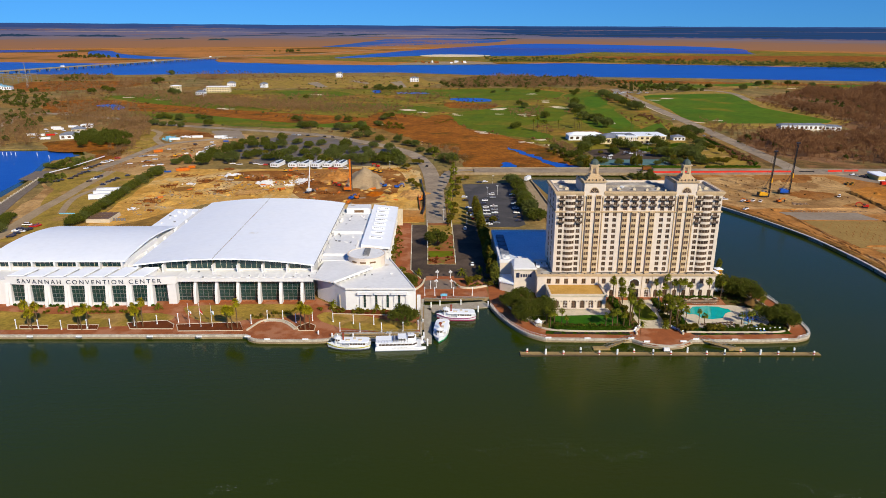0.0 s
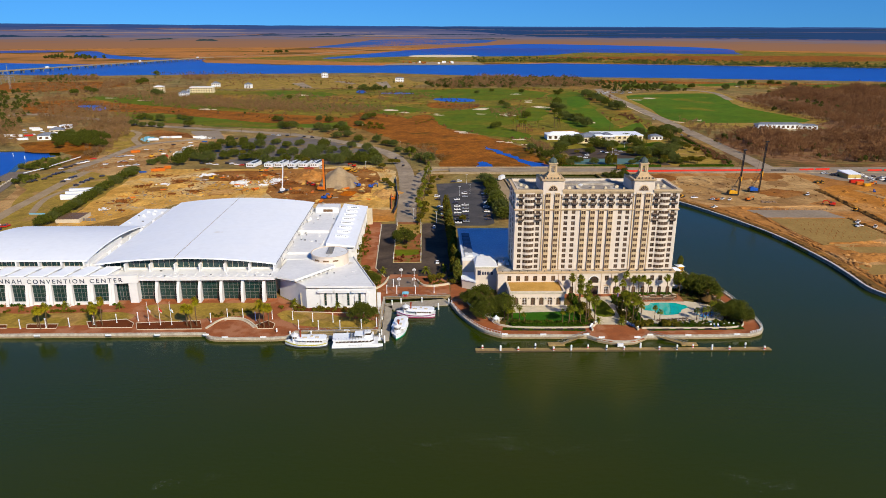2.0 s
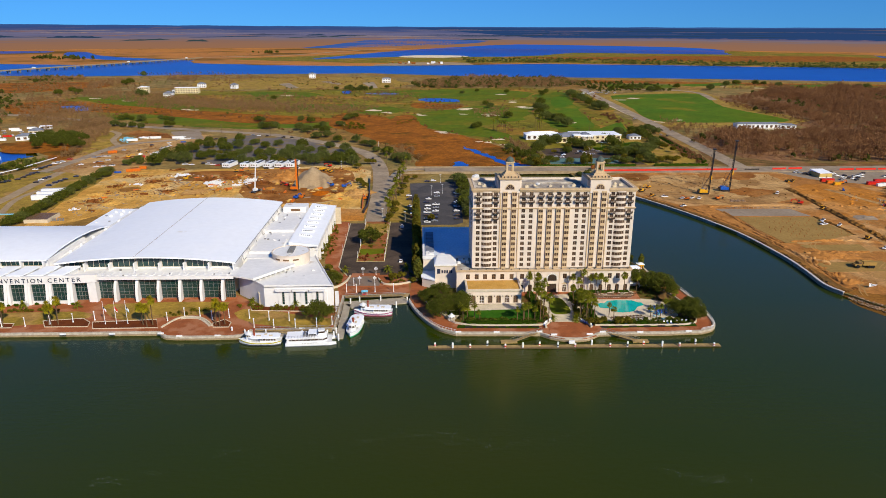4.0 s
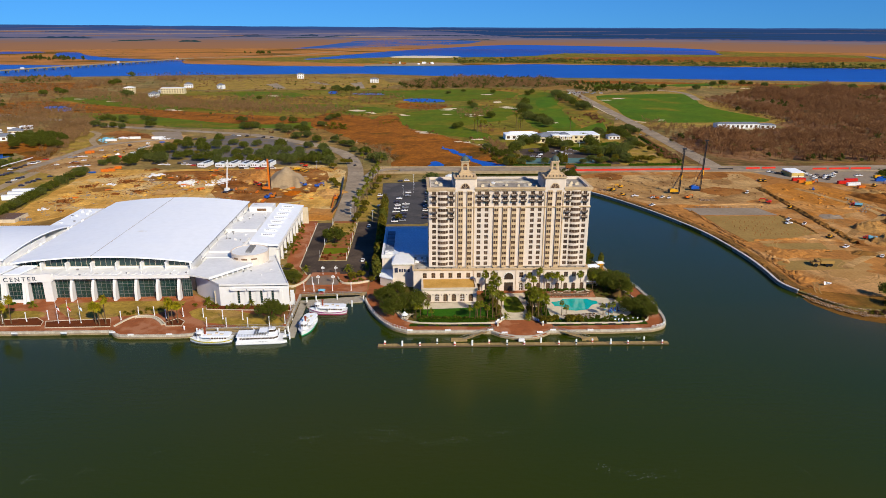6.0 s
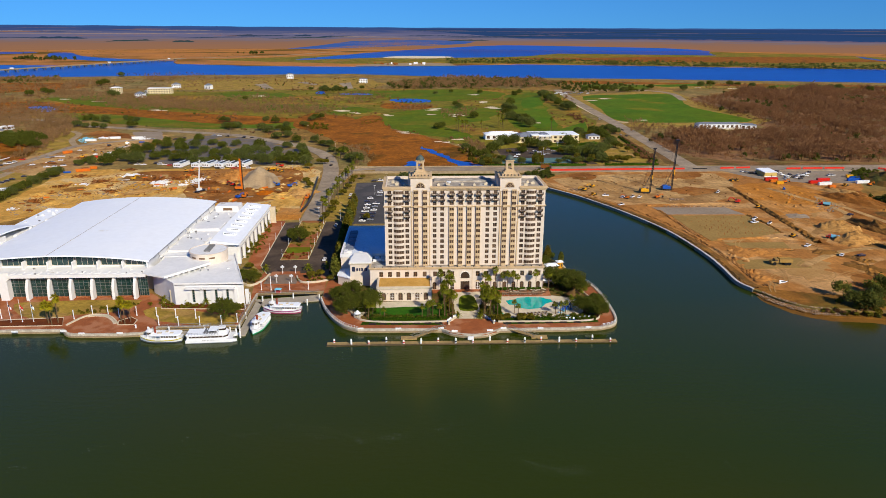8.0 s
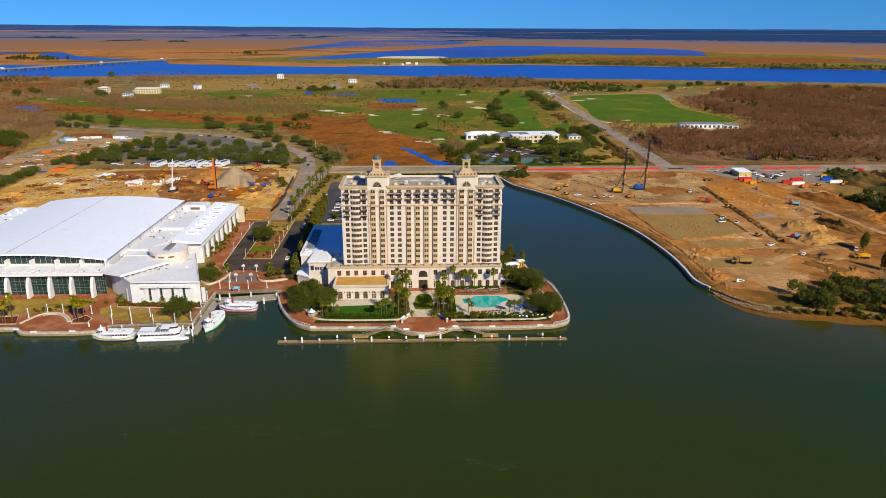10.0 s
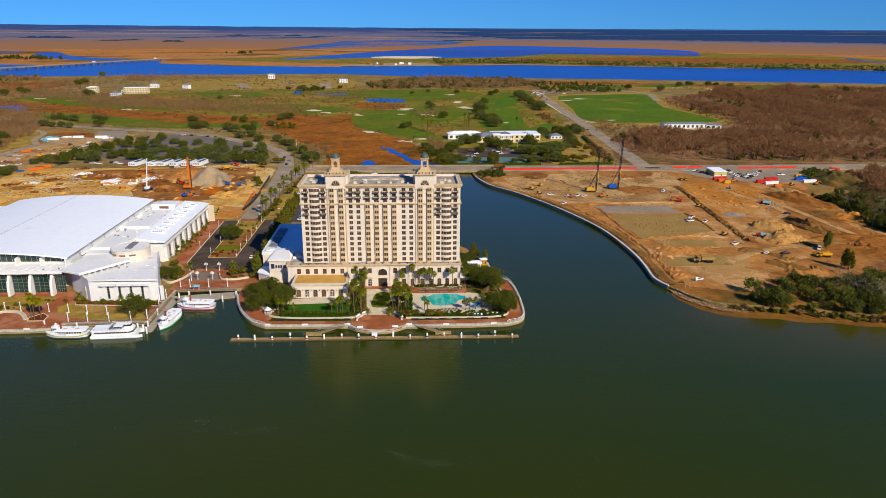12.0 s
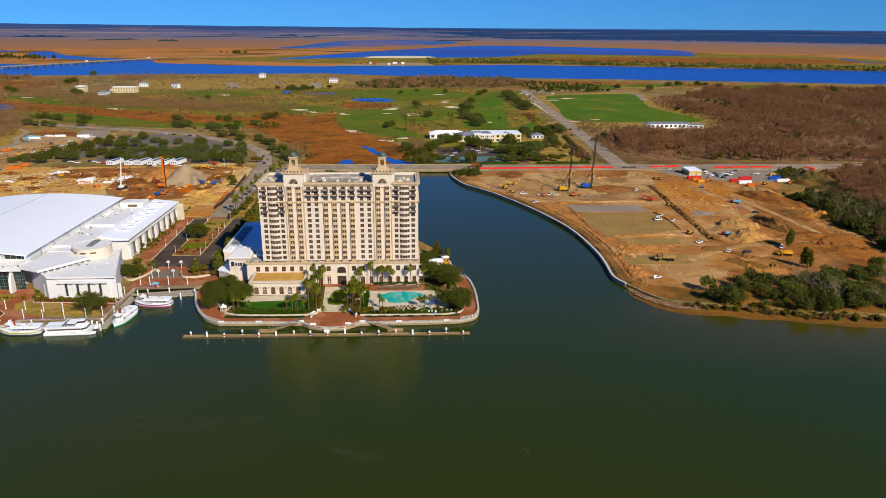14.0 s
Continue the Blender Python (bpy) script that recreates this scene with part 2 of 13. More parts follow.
M["dirt_gold"] = dirt_mat("dirt_gold", (0.50, 0.32, 0.14), (0.40, 0.235, 0.095), (0.50, 0.37, 0.21))
M["dirt_orange"] = dirt_mat("dirt_orange", (0.345, 0.178, 0.082), (0.26, 0.130, 0.060), (0.40, 0.25, 0.135))
M["dirt_tan"] = dirt_mat("dirt_tan", (0.41, 0.275, 0.15), (0.33, 0.21, 0.11), (0.24, 0.145, 0.075))
M["dirt_bright"] = dirt_mat("dirt_bright", (0.40, 0.195, 0.08), (0.32, 0.15, 0.06), (0.38, 0.21, 0.10))
M["dirt_pale"] = mat("dirt_pale", (0.42, 0.27, 0.14), (0.36, 0.22, 0.11), 0.1, 0.95, bump=0.1)
M["dirt_heap"] = dirt_mat("dirt_heap", (0.37, 0.235, 0.12), (0.28, 0.155, 0.072), (0.20, 0.115, 0.055), 0.5)
M["dirt_ridge"] = dirt_mat("dirt_ridge", (0.195, 0.105, 0.047), (0.115, 0.07, 0.033), (0.28, 0.148, 0.064), 0.5)
M["dirt_olive"] = dirt_mat("dirt_olive", (0.115, 0.074, 0.034), (0.062, 0.060, 0.024), (0.160, 0.088, 0.040), 0.5)
M["dirt_bank"] = dirt_mat("dirt_bank", (0.22, 0.112, 0.046), (0.15, 0.077, 0.032), (0.11, 0.075, 0.028), 0.3)
M["leaf_litter"] = dirt_mat("leaf_litter", (0.21, 0.12, 0.065), (0.15, 0.085, 0.047), (0.11, 0.075, 0.035), 0.3)
M["rubble"] = mat("rubble", (0.36, 0.27, 0.20), (0.22, 0.15, 0.10), 0.8, 0.95, island=0.55)
M["dirt_brown"] = dirt_mat("dirt_brown", (0.235, 0.108, 0.047), (0.165, 0.076, 0.034), (0.28, 0.145, 0.067), 0.5)
M["wet_timber"] = mat("wet_timber", (0.11, 0.085, 0.055), (0.07, 0.055, 0.04), 0.6, 0.8)
M["bulkhead"] = mat("bulkhead", (0.38, 0.35, 0.31), (0.27, 0.245, 0.215), 0.4, 0.85)


def mottle(name, *layers):
    """Breaks up a ground cover with soft darker and lighter blotches at the given scales."""
    nt = M[name].node_tree
    bs = nt.nodes["Principled BSDF"]
    src = bs.inputs["Base Color"].links[0].from_socket
    tc = nt.nodes.new("ShaderNodeTexCoord")
    for scale, lo, hi in layers:
        n = nt.nodes.new("ShaderNodeTexNoise")
        n.inputs["Scale"].default_value, n.inputs["Detail"].default_value, n.inputs["Distortion"].default_value = scale, 7, 0.8
        n.inputs["Roughness"].default_value = 0.62
        r = nt.nodes.new("ShaderNodeMapRange")
        r.inputs[1].default_value, r.inputs[2].default_value, r.inputs[3].default_value, r.inputs[4].default_value = 0.36, 0.64, hi, lo
        x = nt.nodes.new("ShaderNodeMix")
        x.data_type, x.blend_type = "RGBA", "MULTIPLY"
        x.inputs[0].default_value = 1.0
        nt.links.new(tc.outputs["Object"], n.inputs["Vector"])
        nt.links.new(n.outputs[0], r.inputs[0])
        nt.links.new(src, x.inputs[6])
        nt.links.new(r.outputs[0], x.inputs[7])
        src = x.outputs[2]
    nt.links.new(src, bs.inputs["Base Color"])


mottle("land", (0.03, 0.72, 1.25), (0.15, 0.78, 1.2), (0.6, 0.82, 1.16))
mottle("rough_grass", (0.025, 0.72, 1.25), (0.12, 0.78, 1.2), (0.5, 0.84, 1.14))
mottle("golf_green", (0.03, 0.86, 1.12), (0.15, 0.88, 1.1))
mottle("range_green", (0.02, 0.88, 1.1), (0.15, 0.9, 1.08))
mottle("lawn_dry", (0.06, 0.75, 1.22), (0.4, 0.82, 1.15))
mottle("red_marsh", (0.04, 0.75, 1.25), (0.2, 0.72, 1.22), (0.7, 0.8, 1.18))
mottle("asphalt", (0.08, 0.8, 1.2),)
mottle("road_grey", (0.1, 0.85, 1.12),)


def let_through(name, share):
    """Lets a share of the light pass through thin leaves and twigs."""
    nt = M[name].node_tree
    bs = nt.nodes["Principled BSDF"]
    tr = nt.nodes.new("ShaderNodeBsdfTranslucent")
    mx = nt.nodes.new("ShaderNodeMixShader")
    mx.inputs[0].default_value = share
    nt.links.new(bs.inputs["Base Color"].links[0].from_socket, tr.inputs[0])
    nt.links.new(bs.outputs[0], mx.inputs[1])
    nt.links.new(tr.outputs[0], mx.inputs[2])
    nt.links.new(mx.outputs[0], nt.nodes["Material Output"].inputs[0])


for name in ("leaf_oak", "leaf_dark", "leaf_far", "leaf_olive", "leaf_bank", "leaf_palm", "leaf_palm_gold", "hedge"):
    let_through(name, 0.42)
for name in ("bare_twig", "thicket_twig"):
    let_through(name, 0.35)


WATER_LEVEL = 1.6


def water_mat(name, col, col2, rough, scale, dist, spec=0.5, plumes=()):
    """Rippled water; plumes: centre, reach and colour of muddy shallows."""
    m = bpy.data.materials.new(name)
    m.use_nodes = True
    nt = m.node_tree
    b = nt.nodes["Principled BSDF"]
    b.inputs["Roughness"].default_value = rough
    b.inputs["IOR"].default_value = 1.33
    b.inputs["Specular IOR Level"].default_value = spec
    tc = nt.nodes.new("ShaderNodeTexCoord")
    n = nt.nodes.new("ShaderNodeTexNoise")
    n.inputs["Scale"].default_value = 0.008
    n.inputs["Detail"].default_value = 6
    mp = nt.nodes.new("ShaderNodeMapping")
    mp.inputs["Scale"].default_value = (0.45, 1.0, 1.0)
    nt.links.new(tc.outputs["Object"], mp.inputs[0])
    nt.links.new(mp.outputs[0], n.inputs["Vector"])
    r = nt.nodes.new("ShaderNodeMapRange")
    r.inputs[1].default_value, r.inputs[2].default_value = 0.35, 0.65
    nt.links.new(n.outputs[0], r.inputs[0])
    x = nt.nodes.new("ShaderNodeMix")
    x.data_type = "RGBA"
    x.inputs[6].default_value, x.inputs[7].default_value = (*col, 1), (*col2, 1)
    nt.links.new(r.outputs[0], x.inputs[0])
    out = x.outputs[2]
    for at, reach, mud in plumes:
        gm = nt.nodes.new("ShaderNodeMapping")
        gm.vector_type = "TEXTURE"
        gm.inputs["Location"].default_value, gm.inputs["Scale"].default_value = (*at, WATER_LEVEL), (*reach, 60)
        gr = nt.nodes.new("ShaderNodeTexGradient")
        gr.gradient_type = "QUADRATIC_SPHERE"
        y = nt.nodes.new("ShaderNodeMix")
        y.data_type = "RGBA"
        y.inputs[7].default_value = (*mud, 1)
        nt.links.new(tc.outputs["Object"], gm.inputs[0])
        nt.links.new(gm.outputs[0], gr.inputs[0])
        nt.links.new(gr.outputs[0], y.inputs[0])
        nt.links.new(out, y.inputs[6])
        out = y.outputs[2]
    nt.links.new(out, b.inputs["Base Color"])
    w = nt.nodes.new("ShaderNodeTexNoise")
    w.inputs["Scale"].default_value = scale
    w.inputs["Detail"].default_value = 6
    w.inputs["Roughness"].default_value = 0.65
    nt.links.new(mp.outputs[0], w.inputs["Vector"])
    bp = nt.nodes.new("ShaderNodeBump")
    bp.inputs["Strength"].default_value = 1.0
    bp.inputs["Distance"].default_value = dist
    nt.links.new(w.outputs[0], bp.inputs["Height"])
    nt.links.new(bp.outputs[0], b.inputs["Normal"])
    return m


M["river_water"] = water_mat("river_water", (0.0215, 0.0370, 0.0006), (0.032, 0.0385, 0.0003), 0.11, 0.6, 0.075, 0.34,
                              [((350, 262), (150, 75), (0.085, 0.062, 0.008)), ((275, 276), (45, 26), (0.075, 0.055, 0.008))])
# blue of the reflected sky is put into this water's base colour
M["sky_tint_water"] = water_mat("sky_tint_water", (0.007, 0.070, 0.38), (0.009, 0.085, 0.44), 0.3, 0.08, 0.25, 0.2)

# ---------------------------------------------------------------- building blocks


def box(bm, x0, x1, y0, y1, z0, z1, lean=(0, 0)):
    """A box; lean shifts its top in x and y."""
    a, b = lean
    v = [bm.verts.new(p) for p in ((x0, y0, z0), (x1, y0, z0), (x1, y1, z0), (x0, y1, z0),
                                   (x0 + a, y0 + b, z1), (x1 + a, y0 + b, z1), (x1 + a, y1 + b, z1), (x0 + a, y1 + b, z1))]
    for f in ((3, 2, 1, 0), (4, 5, 6, 7), (0, 1, 5, 4), (1, 2, 6, 5), (2, 3, 7, 6), (3, 0, 4, 7)):
        bm.faces.new([v[i] for i in f])
    return v


def lattice(bm, xs, zs, y0, y1, gaps):
    """One connected plate with openings: grid lines in x and z, and the cells that stay open."""
    solid = {(i, j) for i in range(len(xs) - 1) for j in range(len(zs) - 1)} - set(gaps)
    known = {}

    def vert(i, j, k):
        if (i, j, k) not in known:
            known[i, j, k] = bm.verts.new((xs[i], (y0, y1)[k], zs[j]))
        return known[i, j, k]
    for i, j in solid:
        bm.faces.new([vert(*p, 0) for p in ((i, j), (i + 1, j), (i + 1, j + 1), (i, j + 1))])
        bm.faces.new([vert(*p, 1) for p in ((i, j), (i, j + 1), (i + 1, j + 1), (i + 1, j))])
        for di, dj, a, b in ((-1, 0, (i, j), (i, j + 1)), (1, 0, (i + 1, j + 1), (i + 1, j)), (0, -1, (i + 1, j), (i, j)), (0, 1, (i, j + 1), (i + 1, j + 1))):
            if (i + di, j + dj) not in solid:
                bm.faces.new((vert(*a, 0), vert(*b, 0), vert(*b, 1), vert(*a, 1)))


def tube(bm, p, q, r0, r1=None, sides=8, cap=True):
    """A tapered round bar from p to q."""
    r1 = r0 if r1 is None else r1
    p, q = Vector(p), Vector(q)
    d = (q - p).normalized()
    a = d.cross(Vector((0, 0, 1)) if abs(d.z) < 0.9 else Vector((1, 0, 0))).normalized()
    b = d.cross(a)
    rings = []
    for c, r in ((p, r0), (q, r1)):
        rings.append([bm.verts.new(c + a * (r * math.cos(k * math.tau / sides)) + b * (r * math.sin(k * math.tau / sides))) for k in range(sides)])
    for k in range(sides):
        j = (k + 1) % sides
        bm.faces.new((rings[0][k], rings[1][k], rings[1][j], rings[0][j]))
    if cap:
        bm.faces.new(rings[0])
        bm.faces.new(rings[1][::-1])


def lathe(bm, profile, cx=0, cy=0, sides=24):
    """A turned shape from (radius, z) pairs."""
    rings = [[bm.verts.new((cx + r * math.cos(k * math.tau / sides), cy + r * math.sin(k * math.tau / sides), z)) for k in range(sides)] for r, z in profile]
    for lo, hi in zip(rings, rings[1:]):
        for k in range(sides):
            j = (k + 1) % sides
            bm.faces.new((lo[k], lo[j], hi[j], hi[k]))
    bm.faces.new(rings[0][::-1])
    bm.faces.new(rings[-1])


def prism(bm, pts, z0, z1):
    """An upright prism over a plan outline (anticlockwise)."""
    lo = [bm.verts.new((x, y, z0)) for x, y in pts]
    hi = [bm.verts.new((x, y, z1)) for x, y in pts]
    n = len(pts)
    for k in range(n):
        j = (k + 1) % n
        bm.faces.new((lo[k], lo[j], hi[j], hi[k]))
    edges = [bm.edges.get((hi[k], hi[(k + 1) % n])) for k in range(n)]
    bmesh.ops.triangle_fill(bm, edges=edges, use_beauty=True, normal=(0, 0, 1))


def mesh_of(name, bm, material, smooth=False):
    me = bpy.data.meshes.new(name)
    bmesh.ops.recalc_face_normals(bm, faces=bm.faces)
    bm.to_mesh(me)
    bm.free()
    me.materials.append(material)
    if smooth:
        me.polygons.foreach_set("use_smooth", [True] * len(me.polygons))
    return me


def part(name, bm, material, parent=None, label="", smooth=False):
    ob = new(name, mesh_of(name, bm, material, smooth))
    if parent:
        ob.parent = parent
    if label:
        ob["label"] = label
    return ob


def shared(name, me, parent, m, label=""):
    """One more object on a mesh that alike pieces share."""
    ob = new(name, me)
    ob.parent = parent
    ob.matrix_basis = m
    if label:
        ob["label"] = label
    return ob


def thing(name, m, label, category, group="", kind=""):
    ob = new(name)
    ob.matrix_basis = m
    ob.empty_display_size = 0.5
    return tagged(ob, label, category, group, kind)


def smooth_line(pts, closed=True, step=4):
    """A Catmull-Rom curve through plan points."""
    n, out = len(pts), []
    for k in range(n if closed else n - 1):
        get = (lambda i: Vector(pts[i % n])) if closed else (lambda i: Vector(pts[max(0, min(n - 1, i))]))
        a, b, c, d = get(k - 1), get(k), get(k + 1), get(k + 2)
        for s in range(step):
            u = s / step
            out.append(0.5 * ((2 * b) + (c - a) * u + (2 * a - 5 * b + 4 * c - d) * u * u + (3 * b - a - 3 * c + d) * u ** 3))
    if not closed:
        out.append(Vector(pts[-1]))
    return [(p[0], p[1]) for p in out]


def ragged(pts, size, wobble):
    """Cuts an outline's edges short and shifts them by noise."""
    out, n = [], len(pts)
    for k in range(n):
        a, b = Vector(pts[k]), Vector(pts[(k + 1) % n])
        m = max(1, min(24, int((b - a).length / size)))
        for s in range(m):
            p = a.lerp(b, s / m)
            q = Vector((p.x / size / 2, p.y / size / 2, 0.3))
            out.append((p.x + wobble * noise.noise(q), p.y + wobble * noise.noise(q + Vector((7, 3, 1)))))
    return out


def patch(name, pts, z, material, label="", curve=0, size=0, wobble=0, deep=0.25, category="ground"):
    """A piece of ground: a thin slab over a plan outline."""
    if curve:
        pts = smooth_line(pts, True, curve)
    if size:
        pts = ragged(pts, size, wobble)
    bm = bmesh.new()
    prism(bm, pts, z - deep, z)
    ob = part(name, bm, material)
    return tagged(ob, label, category, kind="structure")


def ribbon(name, pts, width, z, material, label, curve=6, z_end=None, deep=0.3, category="road"):
    """A road or path of constant width along a plan line."""
    line = [Vector(p) for p in (smooth_line(pts, False, curve) if curve else pts)]
    bm = bmesh.new()
    rows = []
    for k, p in enumerate(line):
        d = (line[min(k + 1, len(line) - 1)] - line[max(k - 1, 0)]).normalized()
        s = Vector((-d.y, d.x)) * width / 2
        h = z if z_end is None else z + (z_end - z) * k / (len(line) - 1)
        rows.append([bm.verts.new((*(p + s), h)), bm.verts.new((*(p - s), h)), bm.verts.new((*(p - s), h - deep)), bm.verts.new((*(p + s), h - deep))])
    for a, b in zip(rows, rows[1:]):
        for i in range(4):
            bm.faces.new((a[i], a[(i + 1) % 4], b[(i + 1) % 4], b[i]))
    bm.faces.new(rows[0])
    bm.faces.new(rows[-1][::-1])
    return tagged(part(name, bm, material), label, category, kind="structure")


def inside(p, poly):
    c, n = False, len(poly)
    for k in range(n):
        (x0, y0), (x1, y1) = poly[k], poly[k - 1]
        if (y0 > p[1]) != (y1 > p[1]) and p[0] < (x1 - x0) * (p[1] - y0) / (y1 - y0) + x0:
            c = not c
    return c


def scatter(poly, count, rng):
    xs, ys = [p[0] for p in poly], [p[1] for p in poly]
    out = []
    while len(out) < count:
        p = (rng.uniform(min(xs), max(xs)), rng.uniform(min(ys), max(ys)))
        if inside(p, poly):
            out.append(p)
    return out


# ---------------------------------------------------------------- water, land and distance
WATER = 1.6
bm = bmesh.new()
lathe(bm, [(4900, -3.0), (4900, WATER)], sides=64)
tagged(part("water", bm, M["river_water"]), "dark green river water with small ripples", "river", kind="structure")

QUAY = [(-330, 271), (-79, 271), (-76, 267.5), (-70, 266), (-48, 266), (-42, 267.5), (-40, 272), (-3, 273), (-3, 312), (30, 314)]
POINT = [(30, 304), (33, 293), (38, 281), (44, 272), (51, 267), (88, 266), (92, 262.5), (97, 260.3), (103, 259.5), (108, 260.5), (114, 265), (142, 265),
         (160, 266), (166, 269), (169, 275), (170, 288), (170, 305), (168, 320), (162, 330), (160, 350), (150, 378), (132, 410), (110, 470), (94, 535), (86, 612),
         (84, 655), (96, 700), (88, 760), (100, 765), (124, 690), (135, 655)]
EAST_WALL = [(172, 640), (175.6, 590), (183.5, 557), (196, 536), (208, 515.5), (223.5, 481.5), (236, 447), (245.4, 411), (249.4, 368), (249.0, 343), (247.2, 321), (250.6, 309.5)]
SHORE = [(254, 303), (257, 296), (262, 289), (269, 284), (284, 281), (302, 277), (324, 269), (363, 264), (460, 262), (620, 250), (2600, 120), (2600, 1450), (1158, 1777), (665, 1890), (209, 1945), (-113, 2095), (-516, 2030),
         (-882, 1944), (-1210, 1976), (-2600, 1900), (-2600, 900), (-900, 770), (-470, 745), (-387, 752), (-362, 712), (-378, 678), (-352, 599), (-336, 520), (-332, 400)]
patch("ground", QUAY + POINT + EAST_WALL + SHORE, 3.0, M["land"], "brown and olive winter ground of the island", deep=5)
FAR = [(-2900, 2250), (-1900, 2640), (-1608, 2647), (-1389, 2622), (-1190, 2600), (-1133, 2701), (-1059, 2848), (-994, 2956), (-926, 2988), (-808, 2710), (-737, 2665), (-498, 2575), (-134, 2540), (231, 2600), (513, 2700), (1107, 2581), (1570, 2426), (3300, 1950), (4700, 1400),
       (4400, 2150), (3600, 3300), (2500, 4190), (1200, 4730), (0, 4880), (-1200, 4730), (-2500, 4190), (-3600, 3300), (-4000, 2800)]
patch("far_ground", FAR, 2.6, M["far_marsh"], "rust-brown tidal marsh across the far river", size=120, wobble=50, deep=5)

# separate sheet whose blue stands in for the sky mirrored at low angle
patch("far_river", [(-4000, 1500), (-1300, 1930), (-880, 1900), (-100, 2040), (700, 1840), (1300, 1690), (4500, 700), (4500, 1900), (1600, 2600), (0, 2900), (-1300, 3150), (-4000, 2900)], WATER + 0.1, M["sky_tint_water"], "deep blue far river", deep=0.5, category="river")
# the land and water past the marsh, too far to shift
m = bpy.data.materials.new("distance")
m.use_nodes = True
nt = m.node_tree
nt.nodes.remove(nt.nodes["Principled BSDF"])
# self-lit wall: daylight and haze are put into the ramp's colours
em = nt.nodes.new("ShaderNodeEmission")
tc = nt.nodes.new("ShaderNodeTexCoord")
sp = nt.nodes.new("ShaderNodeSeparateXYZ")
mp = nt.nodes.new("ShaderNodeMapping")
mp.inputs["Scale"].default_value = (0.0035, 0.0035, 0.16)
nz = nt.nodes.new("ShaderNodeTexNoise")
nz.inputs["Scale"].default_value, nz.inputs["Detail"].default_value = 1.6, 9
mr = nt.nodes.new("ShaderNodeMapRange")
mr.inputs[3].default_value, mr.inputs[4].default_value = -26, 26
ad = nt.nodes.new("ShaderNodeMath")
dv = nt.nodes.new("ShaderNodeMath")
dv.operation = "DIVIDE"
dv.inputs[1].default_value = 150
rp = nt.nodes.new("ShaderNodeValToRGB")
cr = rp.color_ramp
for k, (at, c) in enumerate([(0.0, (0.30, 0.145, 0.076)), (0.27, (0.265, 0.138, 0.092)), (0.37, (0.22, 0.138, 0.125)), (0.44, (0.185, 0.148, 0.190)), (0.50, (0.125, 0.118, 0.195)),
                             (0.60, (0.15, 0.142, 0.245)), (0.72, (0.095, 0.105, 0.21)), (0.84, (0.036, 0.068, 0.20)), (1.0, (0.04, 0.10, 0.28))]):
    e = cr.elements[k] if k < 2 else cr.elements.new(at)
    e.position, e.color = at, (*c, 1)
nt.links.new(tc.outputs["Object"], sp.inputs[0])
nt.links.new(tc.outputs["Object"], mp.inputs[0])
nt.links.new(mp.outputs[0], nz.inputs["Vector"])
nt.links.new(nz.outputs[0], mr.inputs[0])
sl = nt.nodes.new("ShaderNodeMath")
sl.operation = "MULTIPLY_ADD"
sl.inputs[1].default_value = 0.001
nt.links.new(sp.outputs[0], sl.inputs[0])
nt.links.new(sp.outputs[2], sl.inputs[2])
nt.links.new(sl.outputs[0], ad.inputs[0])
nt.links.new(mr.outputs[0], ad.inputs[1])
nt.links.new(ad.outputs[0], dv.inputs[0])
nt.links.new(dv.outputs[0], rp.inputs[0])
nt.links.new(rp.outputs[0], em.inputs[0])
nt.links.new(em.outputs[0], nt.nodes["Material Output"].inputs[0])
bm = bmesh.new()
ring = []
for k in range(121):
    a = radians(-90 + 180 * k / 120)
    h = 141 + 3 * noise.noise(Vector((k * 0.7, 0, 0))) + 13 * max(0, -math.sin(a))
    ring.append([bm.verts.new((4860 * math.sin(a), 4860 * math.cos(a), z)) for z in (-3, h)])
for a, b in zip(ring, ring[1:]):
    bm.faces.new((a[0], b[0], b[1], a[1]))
tagged(part("backdrop", bm, m), "glowing horizon wall of blue-brown marsh and woods with painted haze", "distance", kind="structure")

# ---------------------------------------------------------------- hotel
HX, HY, HZ = 101.6, 317.5, 3.0
hotel = thing("hotel", pose(HX, HY, HZ), "tall cream stucco riverside hotel with tan bays and two cupolas", "hotel")
ROW0, STOREY, NROWS = 13.9, 2.81, 14
PLAIN = [-37.5, -28.9, -15.15, -11.4, 11.4, 15.15, 28.9, 37.5]
ROUND = [-33.1, 33.1]
BAYS = [-6.65, -2.2, 2.2, 6.65]
PAIRS = [-24.4, -19.9, 19.9, 24.4]
BELT = 43.3

# openings of the front: centre, half width
cols = sorted([(u, 0.95) for u in PLAIN] + [(u, 2.45) for u in ROUND] + [(u, 1.15) for u in BAYS + PAIRS])
bm = bmesh.new()
left = -40.1
for u, w in cols + [(40.1, 0)]:
    box(bm, left, u - w, 0, 0.45, 12.2, 52.6)
    left = u + w
for u, w in cols:
    z = 12.2
    for i in range(NROWS):
        c = ROW0 + STOREY * i
        hh = 0.95 if w < 1 else 0.8
        box(bm, u - w, u + w, 0, 0.45, z, c - hh)
        z = c + hh
    box(bm, u - w, u + w, 0, 0.45, z, 52.6)
part("front_wall", bm, M["hotel_cream"], hotel)
bm = bmesh.new()
box(bm, -40.1, -39.6, 0.45, 24, 12.2, 52.6)
box(bm, 39.6, 40.1, 0.45, 24, 12.2, 52.6)
box(bm, -40.1, 40.1, 24, 24.5, 0, 52.6)
box(bm, -39.6, 39.6, 1.2, 1.4, 12.2, 52.0)
part("side_wall", bm, M["hotel_cream"], hotel)
